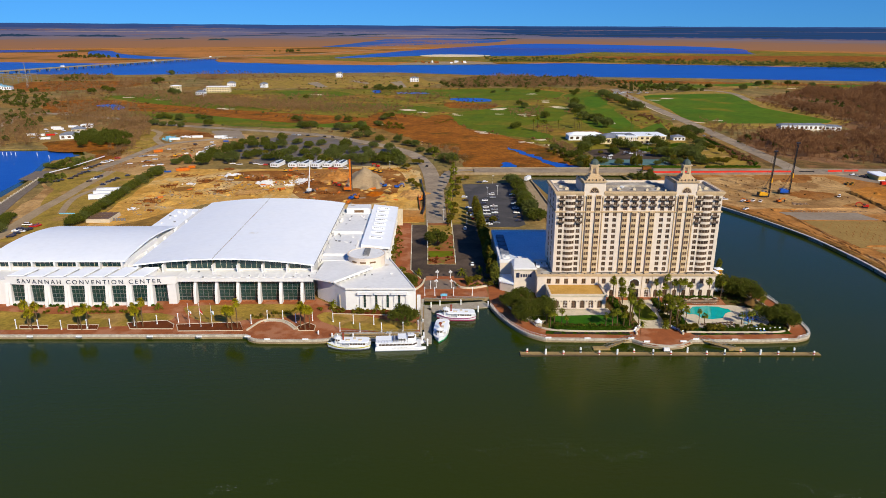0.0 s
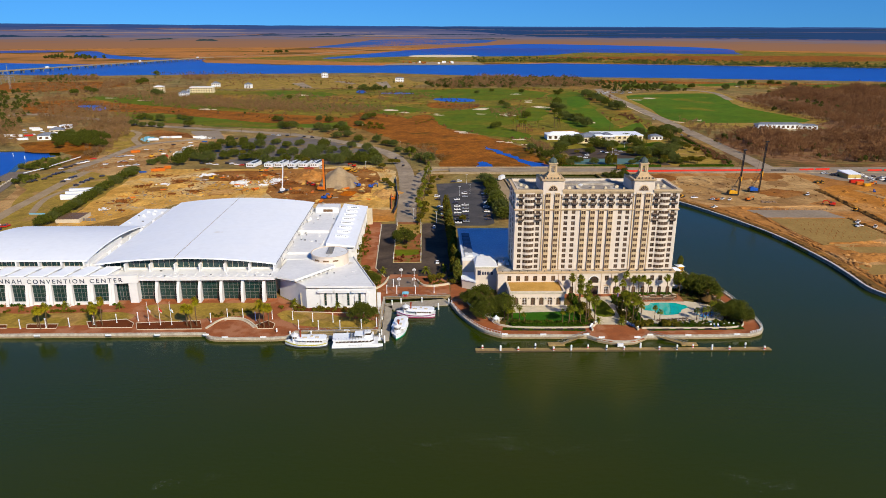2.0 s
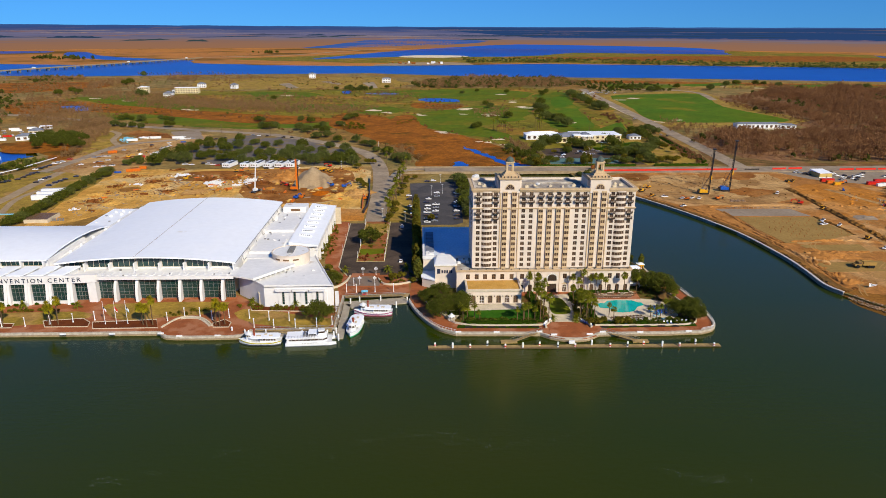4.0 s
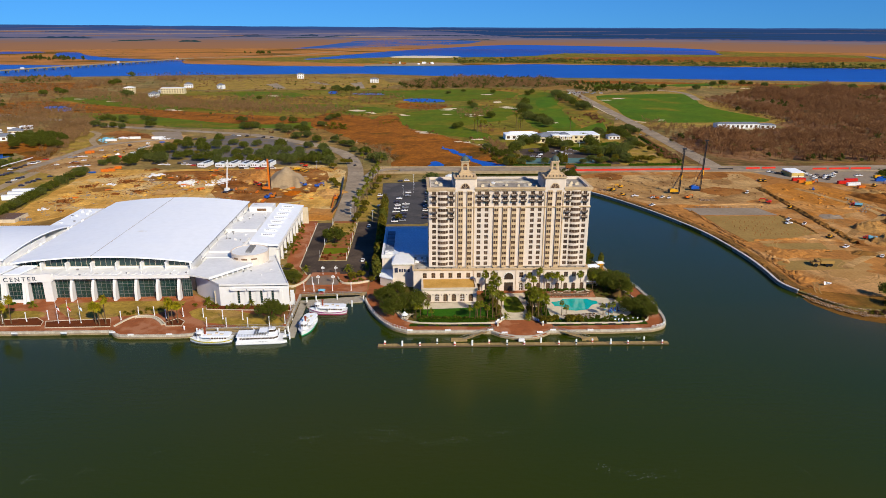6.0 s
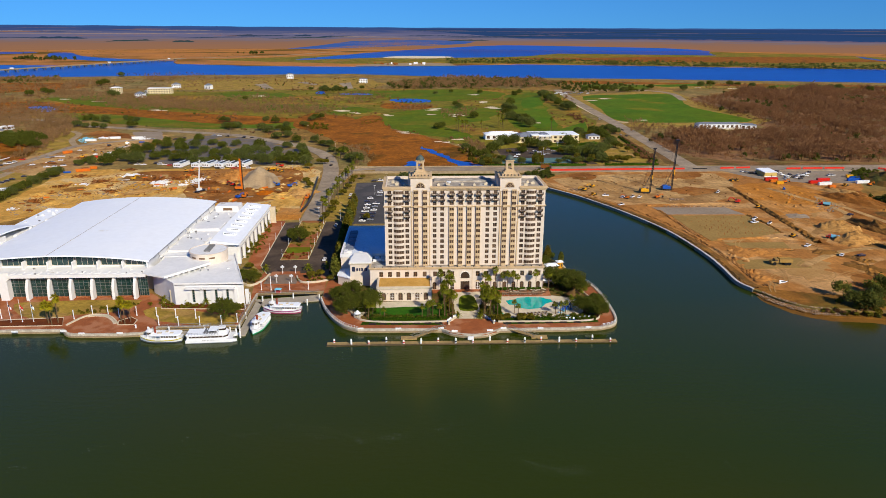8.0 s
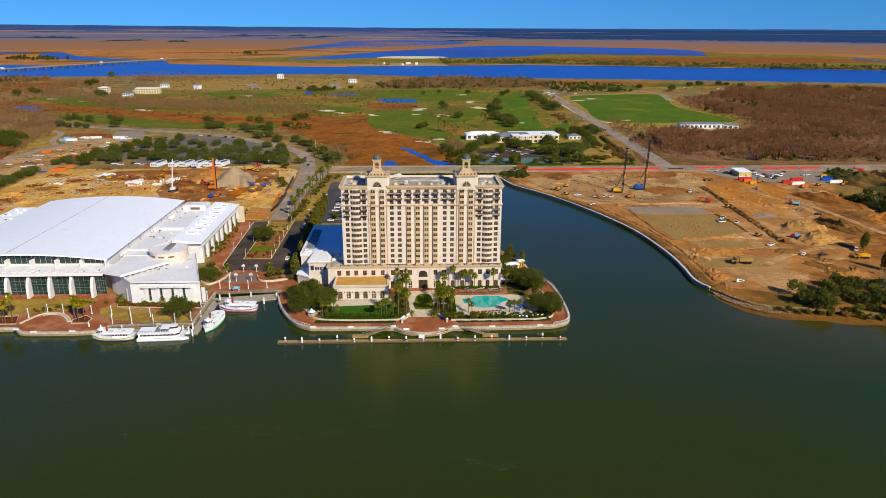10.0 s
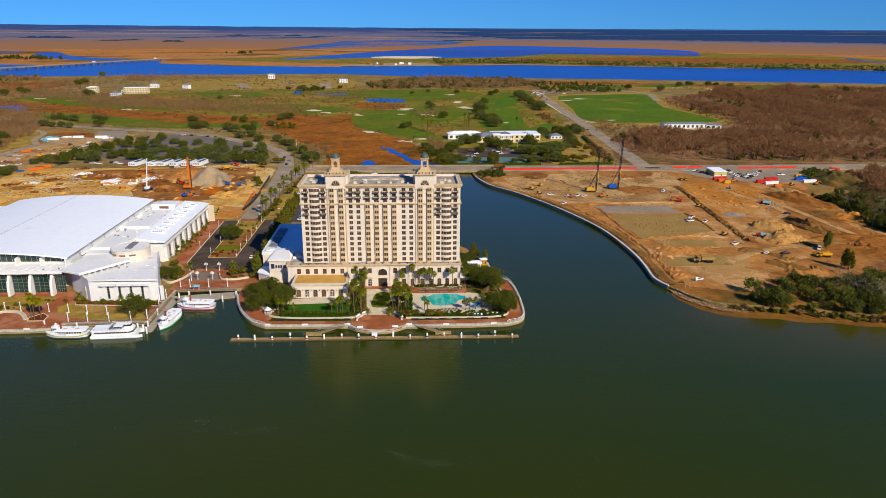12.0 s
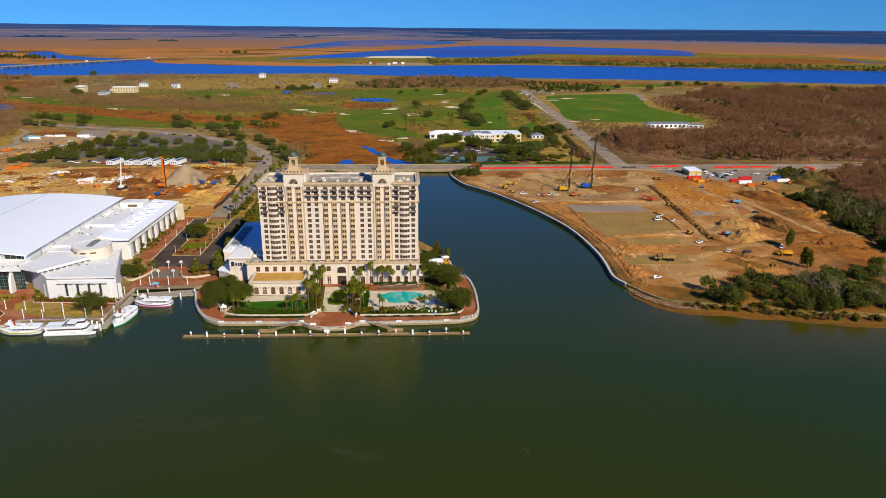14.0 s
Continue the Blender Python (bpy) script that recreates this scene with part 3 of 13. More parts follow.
# side windows of the west and east end
pane_small = bmesh.new()
box(pane_small, -0.87, 0.87, 0.0, 0.06, -0.9, 0.9)
pane_small = mesh_of("pane", pane_small, M["glass_dark"])
frame_small = bmesh.new()
lattice(frame_small, (-0.95, -0.87, -0.04, 0.04, 0.87, 0.95), (-0.95, -0.88, 0.30, 0.35, 0.88, 0.95), -0.06, 0.02, ((1, 1), (3, 1), (1, 3), (3, 3)))
frame_small = mesh_of("window", frame_small, M["window_light"])


def hotel_window(parent, m, frame_mesh=frame_small, pane_mesh=pane_small):
    w = shared("window", frame_mesh, parent, m)
    shared("pane", pane_mesh, w, pose(0, 0.03, 0))
    return w


for i in range(NROWS):
    z = ROW0 + STOREY * i
    for u in PLAIN:
        hotel_window(hotel, pose(u, 0.28, z))
    for u in BAYS + PAIRS:
        if u in PAIRS or i < 11:
            continue
        hotel_window(hotel, pose(u, 0.28, z))
    for v in (8, 16):
        hotel_window(hotel, pose(-40.13, v, z, 0, 0, -90))
        hotel_window(hotel, pose(40.13, v, z, 0, 0, 90))

# curved triple windows of the end pavilions
curve_band, curve_pane, curve_frame = bmesh.new(), bmesh.new(), bmesh.new()
for k in range(8):
    a0, a1 = radians(-38 + 76 * k / 8), radians(-38 + 76 * (k + 1) / 8)
    R, c = 4.2, 3.35
    for b, r, z0, z1 in ((curve_pane, R - 0.18, -0.72, 0.72),):
        q = [(r * math.sin(a0), c - r * math.cos(a0)), (r * math.sin(a1), c - r * math.cos(a1)), (r * math.sin(a1) * 0.9, c + 0.4 - r * math.cos(a1) * 0.9), (r * math.sin(a0) * 0.9, c + 0.4 - r * math.cos(a0) * 0.9)]
        prism(b, q, z0, z1)
for z0, z1 in ((-1.40, -0.72), (0.72, 1.41)):
    arc = [radians(-38 + 76 * k / 8) for k in range(9)]
    prism(curve_band, [(4.2 * math.sin(a), 3.35 - 4.2 * math.cos(a)) for a in arc] + [(3.78 * math.sin(a), 3.75 - 3.78 * math.cos(a)) for a in arc[::-1]], z0, z1)
marks = [c + e for c in (-38, -19, 0, 19, 38) for e in (-1.3, 1.3)]
fine = sorted(marks + [(a + b) / 2 for a, b in zip(marks[1::2], marks[2::2])])
lattice(curve_frame, fine, (-0.80, -0.70, 0.70, 0.80), 0.0, 0.22, [(i, 1) for i in range(len(fine) - 1) if not any(abs((fine[i] + fine[i + 1]) / 2 - c) < 1 for c in (-38, -19, 0, 19, 38))])
for v in curve_frame.verts:
    a, r = radians(v.co.x), 4.26 - v.co.y
    v.co = (r * math.sin(a), 3.35 - r * math.cos(a), v.co.z)
curve_band = mesh_of("spandrel", curve_band, M["hotel_cream"])
curve_pane = mesh_of("pane", curve_pane, M["glass_dark"])
curve_frame = mesh_of("window", curve_frame, M["window_light"])
for u in ROUND:
    for i in range(NROWS):
        z = ROW0 + STOREY * i
        shared("spandrel", curve_band, hotel, pose(u, 0, z))
        w = shared("window", curve_frame, hotel, pose(u, 0, z))
        shared("pane", curve_pane, w, pose(0, 0, 0))

# tan projecting bays
bay_shell, bay_frame, bay_pane = bmesh.new(), bmesh.new(), bmesh.new()
lattice(bay_shell, (-1.16, -1.0, -0.07, 0.07, 1.0, 1.16), (-1.41, -0.74, 0.76, 1.40), -0.75, 0.4, ((1, 1), (3, 1)))
lattice(bay_frame, (-1.0, -0.93, -0.14, -0.06, 0.06, 0.14, 0.93, 1.0), (-0.74, -0.67, 0.1, 0.16, 0.70, 0.76), -0.70, -0.6, ((1, 1), (1, 3), (5, 1), (5, 3)))
box(bay_pane, -1.08, 1.08, -0.58, -0.5, -0.8, 0.8)
bay_shell = mesh_of("bay", bay_shell, M["hotel_tan"])
bay_frame = mesh_of("window", bay_frame, M["window_frame"])
bay_pane = mesh_of("pane", bay_pane, M["glass_dark"])
for u in BAYS + PAIRS:
    for i in range(NROWS if u in PAIRS else 11):
        m = pose(u, 0, ROW0 + STOREY * i)
        shared("bay", bay_shell, hotel, m)
        w = shared("window", bay_frame, hotel, m)
        shared("pane", bay_pane, w, pose(0, 0, 0))
for u in BAYS + PAIRS:
    bm = bmesh.new()
    for k in range(3):
        box(bm, u - 1.2 + 0.25 * k, u + 1.2 - 0.25 * k, -0.7 + 0.2 * k, 0.02, 11.9 - 0.35 * k, 12.5 - 0.35 * k)
    part("corbel", bm, M["hotel_tan"], hotel)

# balconies
M["balcony_brown"] = mat("balcony_brown", (0.085, 0.055, 0.035), None, 1.0, 0.6)
bal = bmesh.new()
box(bal, -1.5, 1.5, -1.3, -0.05, -0.08, 0.06)
for k in range(2):
    box(bal, -1.2 + k * 2.15, -0.95 + k * 2.15, -1.0, -0.05, -0.45, -0.08)
for x0, x1, y0, y1 in ((-1.5, 1.5, -1.3, -1.23), (-1.5, -1.43, -1.3, -0.05), (1.43, 1.5, -1.3, -0.05)):
    box(bal, x0, x1, y0, y1, 0.96, 1.06)
    box(bal, x0, x1, y0, y1, 0.12, 0.2)
for k in range(13):
    x = -1.46 + k * 2.92 / 12
    box(bal, x - 0.03, x + 0.03, -1.29, -1.24, 0.06, 1.0)
for k in range(6):
    y = -1.25 + k * 0.23
    for x in (-1.49, 1.44):
        box(bal, x, x + 0.05, y, y + 0.05, 0.08, 1.0)
bal = mesh_of("balcony", bal, M["balcony_brown"])
for u in PLAIN + BAYS:
    wing = abs(u) > 25
    for i in ((13, 12, 10, 9) if wing else (13, 12)):
        shared("balcony", bal, hotel, pose(u, 0, ROW0 + STOREY * i - 1.25), "dark iron balcony railing")

# pilasters, belt courses and cornices
bm = bmesh.new()
for z0, z1, out in ((BELT - 0.35, BELT - 0.05, 0.35), (BELT - 0.05, BELT + 0.3, 0.6)):
    box(bm, -40.1 - out, 40.1 + out, -out, 0.02, z0, z1)
    box(bm, -40.1 - out, -40.08, 0.02, 24, z0, z1)
    box(bm, 40.08, 40.1 + out, 0.02, 24, z0, z1)
part("belt_course", bm, M["hotel_tan"], hotel)
for u in (-26.6, -17.6, 17.6, 26.6):
    bm = bmesh.new()
    box(bm, u - 0.22, u + 0.22, -0.35, 0.02, 12.2, 52.0)
    part("pilaster", bm, M["hotel_tan"], hotel)
bm = bmesh.new()
for a, b in ((-40.1, -26.9), (-17.4, 17.4), (26.9, 40.1)):
    for z0, z1, out in ((51.4, 52.0, 0.3), (52.0, 52.5, 0.65), (52.5, 53.3, 0.95)):
        box(bm, a - out * (a < -39), b + out * (b > 39), -out, 0.8, z0, z1)
for s in (-1, 1):
    box(bm, min(s * 39.6, s * 41.0), max(s * 39.6, s * 41.0), 0.8, 24.4, 52.2, 53.3)
box(bm, -41, 41, 24.0, 25.2, 52.2, 53.3)
part("cornice", bm, M["hotel_tan"], hotel)
bm = bmesh.new()
box(bm, -39.5, 39.5, 0.8, 24, 51.2, 52.4)
part("flat_roof", bm, M["roof_gravel"], hotel)

# roof walls and plant
bm = bmesh.new()
for s in (-1, 1):
    box(bm, *sorted((s * 39.4, s * 38.9)), 1.5, 23.5, 51.6, 53.5)
box(bm, -39.4, 39.4, 23.2, 23.9, 51.6, 53.7)
part("parapet", bm, M["hotel_cream"], hotel)
bm = bmesh.new()
box(bm, -15, 15, 15, 22, 51.6, 53.0)
part("plant_screen", bm, M["roof_gravel"], hotel)
for u, v, s in ((-34, 8, 1.5), (-30, 6, 1.2), (-13, 6, 1.3), (-8, 9, 1.6), (-1, 7, 1.2), (5, 6, 1.0), (11, 8, 1.5), (14, 5, 0.9), (31, 6, 1.4), (35, 9, 1.6), (33, 12, 1.0), (-36, 13, 1.2)):
    s *= 0.62
    bm = bmesh.new()
    box(bm, u - s, u + s, v - s * 0.7, v + s * 0.7, 52.3, 52.9 + s * 0.6)
    lathe(bm, [(s * 0.5, 52.9 + s * 0.6), (s * 0.5, 53.2 + s * 0.6), (s * 0.2, 53.3 + s * 0.6)], u, v, 10)
    part("roof_unit", bm, M["pale_stone"], hotel, "pale rooftop air handling unit")
bm = bmesh.new()
lathe(bm, [(0.1, 53.6), (0.9, 54.2), (1.2, 55.0), (1.0, 55.1)], -8, 4, 14)
part("dish_aerial", bm, M["white_paint"], hotel)

# the two towers with gables, steps and cupolas
for s in (-1, 1):
    U = s * 22.15
    bm = bmesh.new()
    box(bm, U - 4.9, U + 4.9, -0.5, 10, 51.0, 57.6)
    box(bm, U - 5.9, U + 5.9, 2.0, 15, 51.6, 57.0)
    part("tower_wall", bm, M["hotel_cream"], hotel)
    bm = bmesh.new()
    for z0, z1, out in ((57.6, 58.0, 0.4), (58.0, 58.5, 0.75)):
        box(bm, U - 4.9 - out, U + 4.9 + out, -0.5 - out, 10.4, z0, z1)
    for k in range(3):
        q = 3.9 - 0.75 * k
        box(bm, U - q, U + q, 3.6 - q * 0.8, 3.6 + q * 0.8, 58.5 + 0.85 * k, 59.35 + 0.85 * k)
    for c in (-1, 1):
        box(bm, *sorted((U + c * 5.1, U + c * 5.9)), 2, 15, 57.0, 58.0)
    part("stepped_top", bm, M["hotel_tan"], hotel)
    bm = bmesh.new()
    for k in range(8):
        box(bm, U - 5.6 + k * 1.5, U - 5.2 + k * 1.5, 11.5, 12.0, 57.0, 58.4)
    for k in range(6):
        box(bm, U - 4.6 + k * 1.7, U - 4.3 + k * 1.7, -0.1, 0.3, 58.5, 59.3)
    part("tower_rail", bm, M["dark_metal"], hotel)
    bm = bmesh.new()
    for k in range(4):
        a, b = (1.45 if k & 1 else -1.45), (1.2 if k & 2 else -1.2)
        box(bm, U + a - 0.42, U + a + 0.42, 3.6 + b - 0.42, 3.6 + b + 0.42, 61.0, 64.6)
    box(bm, U - 1.8, U + 1.8, 2.0, 5.2, 64.6, 65.5)
    box(bm, U - 2.2, U + 2.2, 1.6, 5.6, 65.5, 65.95)
    box(bm, U - 2.0, U + 2.0, 1.9, 5.3, 61.0, 61.5)
    # arch heads between the posts
    for k in range(9):
        a = math.pi * k / 8
        box(bm, U + 1.1 * math.cos(a) - 0.2, U + 1.1 * math.cos(a) + 0.2, 2.0, 2.4, 63.6 + 0.9 * math.sin(a), 64.7)
    part("cupola", bm, M["hotel_tan"], hotel)
    bm = bmesh.new()
    lathe(bm, [(2.1, 65.95), (2.05, 66.5), (1.75, 67.3), (1.1, 68.0), (0.35, 68.4), (0.1, 68.5), (0.06, 69.3)], U, 3.6, 8)
    part("dome", bm, M["copper_green"], hotel, "weathered grey-green copper dome")
    # lunette
    bm = bmesh.new()
    pts = [(U + 2.0 * math.cos(math.pi * k / 12), -0.62, 52.9 + 2.3 * math.sin(math.pi * k / 12)) for k in range(13)]
    f = bm.faces.new([bm.verts.new(p) for p in pts])
    g = bmesh.ops.extrude_face_region(bm, geom=[f])
    bmesh.ops.translate(bm, vec=(0, 0.2, 0), verts=[v for v in g["geom"] if isinstance(v, bmesh.types.BMVert)])
    lun = part("lunette", bm, M["glass_dark"], hotel, "half-round dark gable window")
    bm = bmesh.new()
    for k in range(12):
        a0, a1 = math.pi * k / 12, math.pi * (k + 1) / 12
        p = [(U + r * math.cos(a), 52.9 + r * 1.15 * math.sin(a)) for r, a in ((2.0, a0), (2.35, a0), (2.35, a1), (2.0, a1))]
        lo = [bm.verts.new((x, -0.75, z)) for x, z in p]
        hi = [bm.verts.new((x, -0.48, z)) for x, z in p]
        for i in range(4):
            bm.faces.new((lo[i], lo[(i + 1) % 4], hi[(i + 1) % 4], hi[i]))
        bm.faces.new(lo)
    for a in (45, 90, 135):
        tube(bm, (U, -0.68, 52.9), (U + 2 * math.cos(radians(a)), -0.68, 52.9 + 2.3 * math.sin(radians(a))), 0.07, sides=5)
    part("surround", bm, M["hotel_tan"], lun)

# podium
bm = bmesh.new()
PV = -3.4


def arch_wall(bm, x0, x1, y0, y1, z0, z1, holes):
    """A wall with arched or square openings: centre, half width, sill, spring height, arched."""
    left = x0
    for c, w, sill, head, arched in holes:
        box(bm, left, c - w, y0, y1, z0, z1)
        if sill > z0:
            box(bm, c - w, c + w, y0, y1, z0, sill)
        if arched:
            n = 8
            for k in range(n):
                a0, a1 = math.pi * k / n, math.pi * (k + 1) / n
                xa, xb = c + w * math.cos(a1), c + w * math.cos(a0)
                box(bm, xa, xb, y0, y1, head + w * max(math.sin(a0), math.sin(a1)) * 0.97, z1)
        else:
            box(bm, c - w, c + w, y0, y1, head, z1)
        left = c + w
    box(bm, left, x1, y0, y1, z0, z1)


def glazing(name, parent, x0, x1, y, z0, z1, nx, nz, material=None, arched=False, frame_mat=None):
    """A glazed opening: a pane with bars in front."""
    bm = bmesh.new()
    xs = [x0 + (x1 - x0) * k / nx + e for k in range(nx + 1) for e in (-0.07, 0.07)]
    zs = [z0 + (z1 - z0) * k / nz + e for k in range(nz + 1) for e in (-0.06, 0.06)]
    lattice(bm, xs, zs, y - 0.08, y - 0.01, [(2 * i + 1, 2 * j + 1) for i in range(nx) for j in range(nz)])
    w = part(name, bm, frame_mat or M["window_frame"], parent)
    bm = bmesh.new()
    box(bm, x0, x1, y, y + 0.06, z0, z1)
    part("pane", bm, material or M["glass_dark"], w)
    return w


upper = [-42.3, -37.9, -33.7, -29.3, -25.0, -20.3, -15.0, -10.8, -6.3, 6.7, 11.2, 15.6, 20.6, 25.2, 29.5, 33.6, 37.9]
lower = [-15.3, -10.8, -6.3, 6.7, 11.2, 15.6, 20.6, 25.2, 29.5, 33.6, 37.9]
bm = bmesh.new()
arch_wall(bm, -48.0, 40.3, PV, PV + 0.5, 6.2, 12.0, [(u, 1.0, 7.4, 10.1, False) for u in upper if u < 0] + [(0.3, 2.3, 6.2, 7.5, True)] + [(u, 1.0, 7.4, 10.1, False) for u in upper if u > 0])
arch_wall(bm, -48.0, 40.3, PV, PV + 0.5, 0, 6.2, [(u, 1.0, 0.3, 3.3, True) for u in lower if u < 0] + [(0.3, 2.3, 0.1, 4.7, False)] + [(u, 1.0, 0.3, 3.3, True) for u in lower if u > 0])
box(bm, -48, -47.5, PV + 0.5, 24, 0, 12.0)
box(bm, 39.8, 40.3, PV + 0.5, 24, 0, 12.0)
part("podium_wall", bm, M["hotel_cream"], hotel)
for u in upper:
    glazing("window", hotel, u - 1.0, u + 1.0, PV + 0.3, 7.4, 10.1, 2, 2)
for u in lower:
    glazing("window", hotel, u - 1.0, u + 1.0, PV + 0.35, 0.3, 4.3, 2, 3, frame_mat=M["white_stucco"] if abs(abs(u) - 6.5) < 1 else None)
glazing("entrance_window", hotel, -2.0, 2.6, PV + 0.35, 6.2, 9.8, 4, 3, frame_mat=M["dark_metal"])
glazing("door", hotel, -2.0, 2.6, PV + 0.4, 0.1, 4.7, 4, 2, frame_mat=M["dark_metal"])
bm = bmesh.new()
for z0, z1, out in ((11.3, 11.8, 0.25), (11.8, 12.4, 0.6)):
    box(bm, -48 - out, 40.3 + out, PV - out, PV + 0.5, z0, z1)
    box(bm, 39.9, 40.3 + out, PV + 0.5, 20, z0, z1)
    box(bm, -48 - out, -47.6, PV + 0.5, 20, z0, z1)
part("podium_cornice", bm, M["hotel_tan"], hotel)
for u in (-17.6, -8.6, 3.9, 9.0, 18.2):
    bm = bmesh.new()
    tube(bm, (u, PV - 0.12, 0), (u, PV - 0.12, 11.4), 0.12, sides=6)
    part("drainpipe", bm, M["hotel_tan"], hotel)
for u in (-6.3, 6.7):
    bm = bmesh.new()
    v = [bm.verts.new((u + a, y, z)) for y in (PV - 0.3, PV + 0.01) for a, z in ((-1.5, 4.7), (1.5, 4.7), (0, 5.6))]
    for f in ((0, 1, 2), (5, 4, 3), (0, 3, 4, 1), (1, 4, 5, 2), (2, 5, 3, 0)):
        bm.faces.new([v[i] for i in f])
    part("pediment", bm, M["hotel_tan"], hotel)
bm = bmesh.new()
for k in range(10):
    a = math.pi * k / 9
    box(bm, 0.3 + 2.5 * math.cos(a) - 0.25, 0.3 + 2.5 * math.cos(a) + 0.25, PV - 0.2, PV + 0.01, 7.3 + 2.5 * math.sin(a), 7.8 + 2.5 * math.sin(a))
part("arch_surround", bm, M["white_stucco"], hotel)
bm = bmesh.new()
box(bm, -47.5, 39.8, PV + 0.5, 0.02, 11.6, 11.9)
box(bm, -47.5, -40.1, 0.02, 24, 11.6, 11.9)
part("podium_roof", bm, M["roof_gravel"], hotel)
for k in range(21):
    u = -46 + k * 4.2
    bm = bmesh.new()
    box(bm, u, u + 0.5, PV + 0.2, PV + 0.7, 12.4, 12.8)
    part("floodlight", bm, M["dark_metal"], hotel)

# ballroom pavilion with the gold roof
pav = thing("pavilion", pose(71.2, 299.5, 3.0), "single-storey cream pavilion with arched windows and gold roof", "pavilion")
bm = bmesh.new()
pc = [-10.2, -6.1, -2.0, 2.1, 6.2, 10.4]
arch_wall(bm, -13.2, 13.2, 0, 0.5, 0, 7.4, [(u, 1.05, 0.6, 3.4, True) for u in pc])
box(bm, -13.2, -12.7, 0.5, 14.4, 0, 7.4)
box(bm, 12.7, 13.2, 0.5, 14.4, 0, 7.4)
part("wall", bm, M["hotel_cream"], pav)
for u in pc:
    glazing("window", pav, u - 1.05, u + 1.05, 0.35, 0.6, 4.45, 2, 3, frame_mat=M["white_stucco"] if abs(u) in (6.1, 6.2) else M["window_frame"])
    bm = bmesh.new()
    for k in range(9):
        a = math.pi * k / 8
        box(bm, u + 1.25 * math.cos(a) - 0.15, u + 1.25 * math.cos(a) + 0.15, -0.12, 0.0, 3.3 + 1.25 * math.sin(a), 3.65 + 1.25 * math.sin(a))
    for c in (-1.3, 1.1):
        box(bm, u + c, u + c + 0.2, -0.12, 0.0, 0.6, 3.4)
    part("surround", bm, M["pale_stone"], pav)
bm = bmesh.new()
for z0, z1, out in ((6.4, 6.7, 0.25), (6.7, 7.4, 0.5)):
    box(bm, -13.2 - out, 13.2 + out, -out, 0.01, z0, z1)
    box(bm, -13.2 - out, -13.19, 0.01, 14.2, z0, z1)
    box(bm, 13.19, 13.2 + out, 0.01, 14.2, z0, z1)
box(bm, -12.7, 12.7, 0.5, 0.9, 6.6, 7.5)
part("cornice", bm, M["pale_stone"], pav)
bm = bmesh.new()
box(bm, -12.7, 12.7, 0.9, 14.4, 6.4, 6.9)
part("roof", bm, M["roof_gold"], pav, "gold-brown flat roof with stains")
for u in pc[:-1]:
    bm = bmesh.new()
    box(bm, u + 1.9, u + 2.2, -0.3, 0, 3.9, 4.4)
    part("wall_lamp", bm, M["dark_metal"], pav)

# low western wing with the entrance roofs
wing = thing("hotel_wing", pose(45.5, 318.0, 3.0), "low cream hotel wing with flat roofs beside the drive", "building")
bm = bmesh.new()
box(bm, -8.5, 24.0, 16.5, 71, 0, 12.0)
box(bm, -2.5, 8.2, 3.0, 16.5, 0, 12.6)
box(bm, 8.2, 16.0, 6.0, 16.5, 0, 11.6)
part("wall", bm, M["hotel_cream"], wing)
bm = bmesh.new()
box(bm, -7.6, 24.0, 17.5, 70.2, 12.0, 12.2)
part("roof", bm, M["roof_blue"], wing, "pale membrane roof in the tower's shade")
for a in ((-8.8, 24.0, 16.2, 17.3), (-8.8, 24.0, 70.2, 71.3), (-8.8, -7.7, 17.3, 70.2)):
    bm = bmesh.new()
    box(bm, *a, 11.4, 13.2)
    part("parapet", bm, M["white_stucco"], wing)
for k in range(5):
    bm = bmesh.new()
    box(bm, -6.9, -2.6, 26 + k * 7.4, 31.5 + k * 7.4, 12.2, 13.2)
    part("roof_grille", bm, M["slate_roof"], wing)
bm = bmesh.new()
v = [bm.verts.new(p) for p in ((-3.0, 2.5, 12.6), (8.6, 2.5, 12.6), (8.6, 16.2, 12.6), (-3.0, 16.2, 12.6), (-3.0, 2.5, 13.2), (8.6, 2.5, 13.2), (5.6, 16.2, 14.1), (-1.0, 16.2, 14.1))]
for f in ((3, 2, 1, 0), (4, 5, 6, 7), (0, 1, 5, 4), (1, 2, 6, 5), (2, 3, 7, 6), (3, 0, 4, 7)):
    bm.faces.new([v[i] for i in f])
part("porch_roof", bm, M["worn_membrane"], wing)
bm = bmesh.new()
for z0, z1, o in ((11.7, 12.1, 0.2), (12.1, 12.6, 0.45)):
    box(bm, -2.5 - o, 8.2, 3.0 - o, 3.01, z0, z1)
    box(bm, -2.5 - o, -2.49, 3.01, 16.2, z0, z1)
part("cornice", bm, M["pale_stone"], wing)
bm = bmesh.new()
prism(bm, [(-9.2, 6.5), (-2.5, 2.0), (-2.5, 16.4), (-9.2, 16.4)], 0, 4.6)
annex = part("annex", bm, M["hotel_cream"], wing)
bm = bmesh.new()
prism(bm, [(-9.6, 6.2), (-2.5, 1.5), (-2.5, 16.2), (-9.6, 16.2)], 4.6, 5.2)
part("annex_roof", bm, M["white_membrane"], annex)
for k, (a, h, w) in enumerate(((-1.5, 2.3, 2.0), (0.75, 1.6, 1.0), (2.0, 1.6, 1.0), (3.25, 1.6, 1.1), (4.6, 1.6, 0.45), (5.3, 1.6, 1.1))):
    bm = bmesh.new()
    box(bm, a, a + w * 0.8, 2.75, 3.0, 8.4 + (0 if k else -0.2), 8.4 + h)
    part("sign_bar", bm, M["sign_dark"], wing, "dark bar of the wall sign")
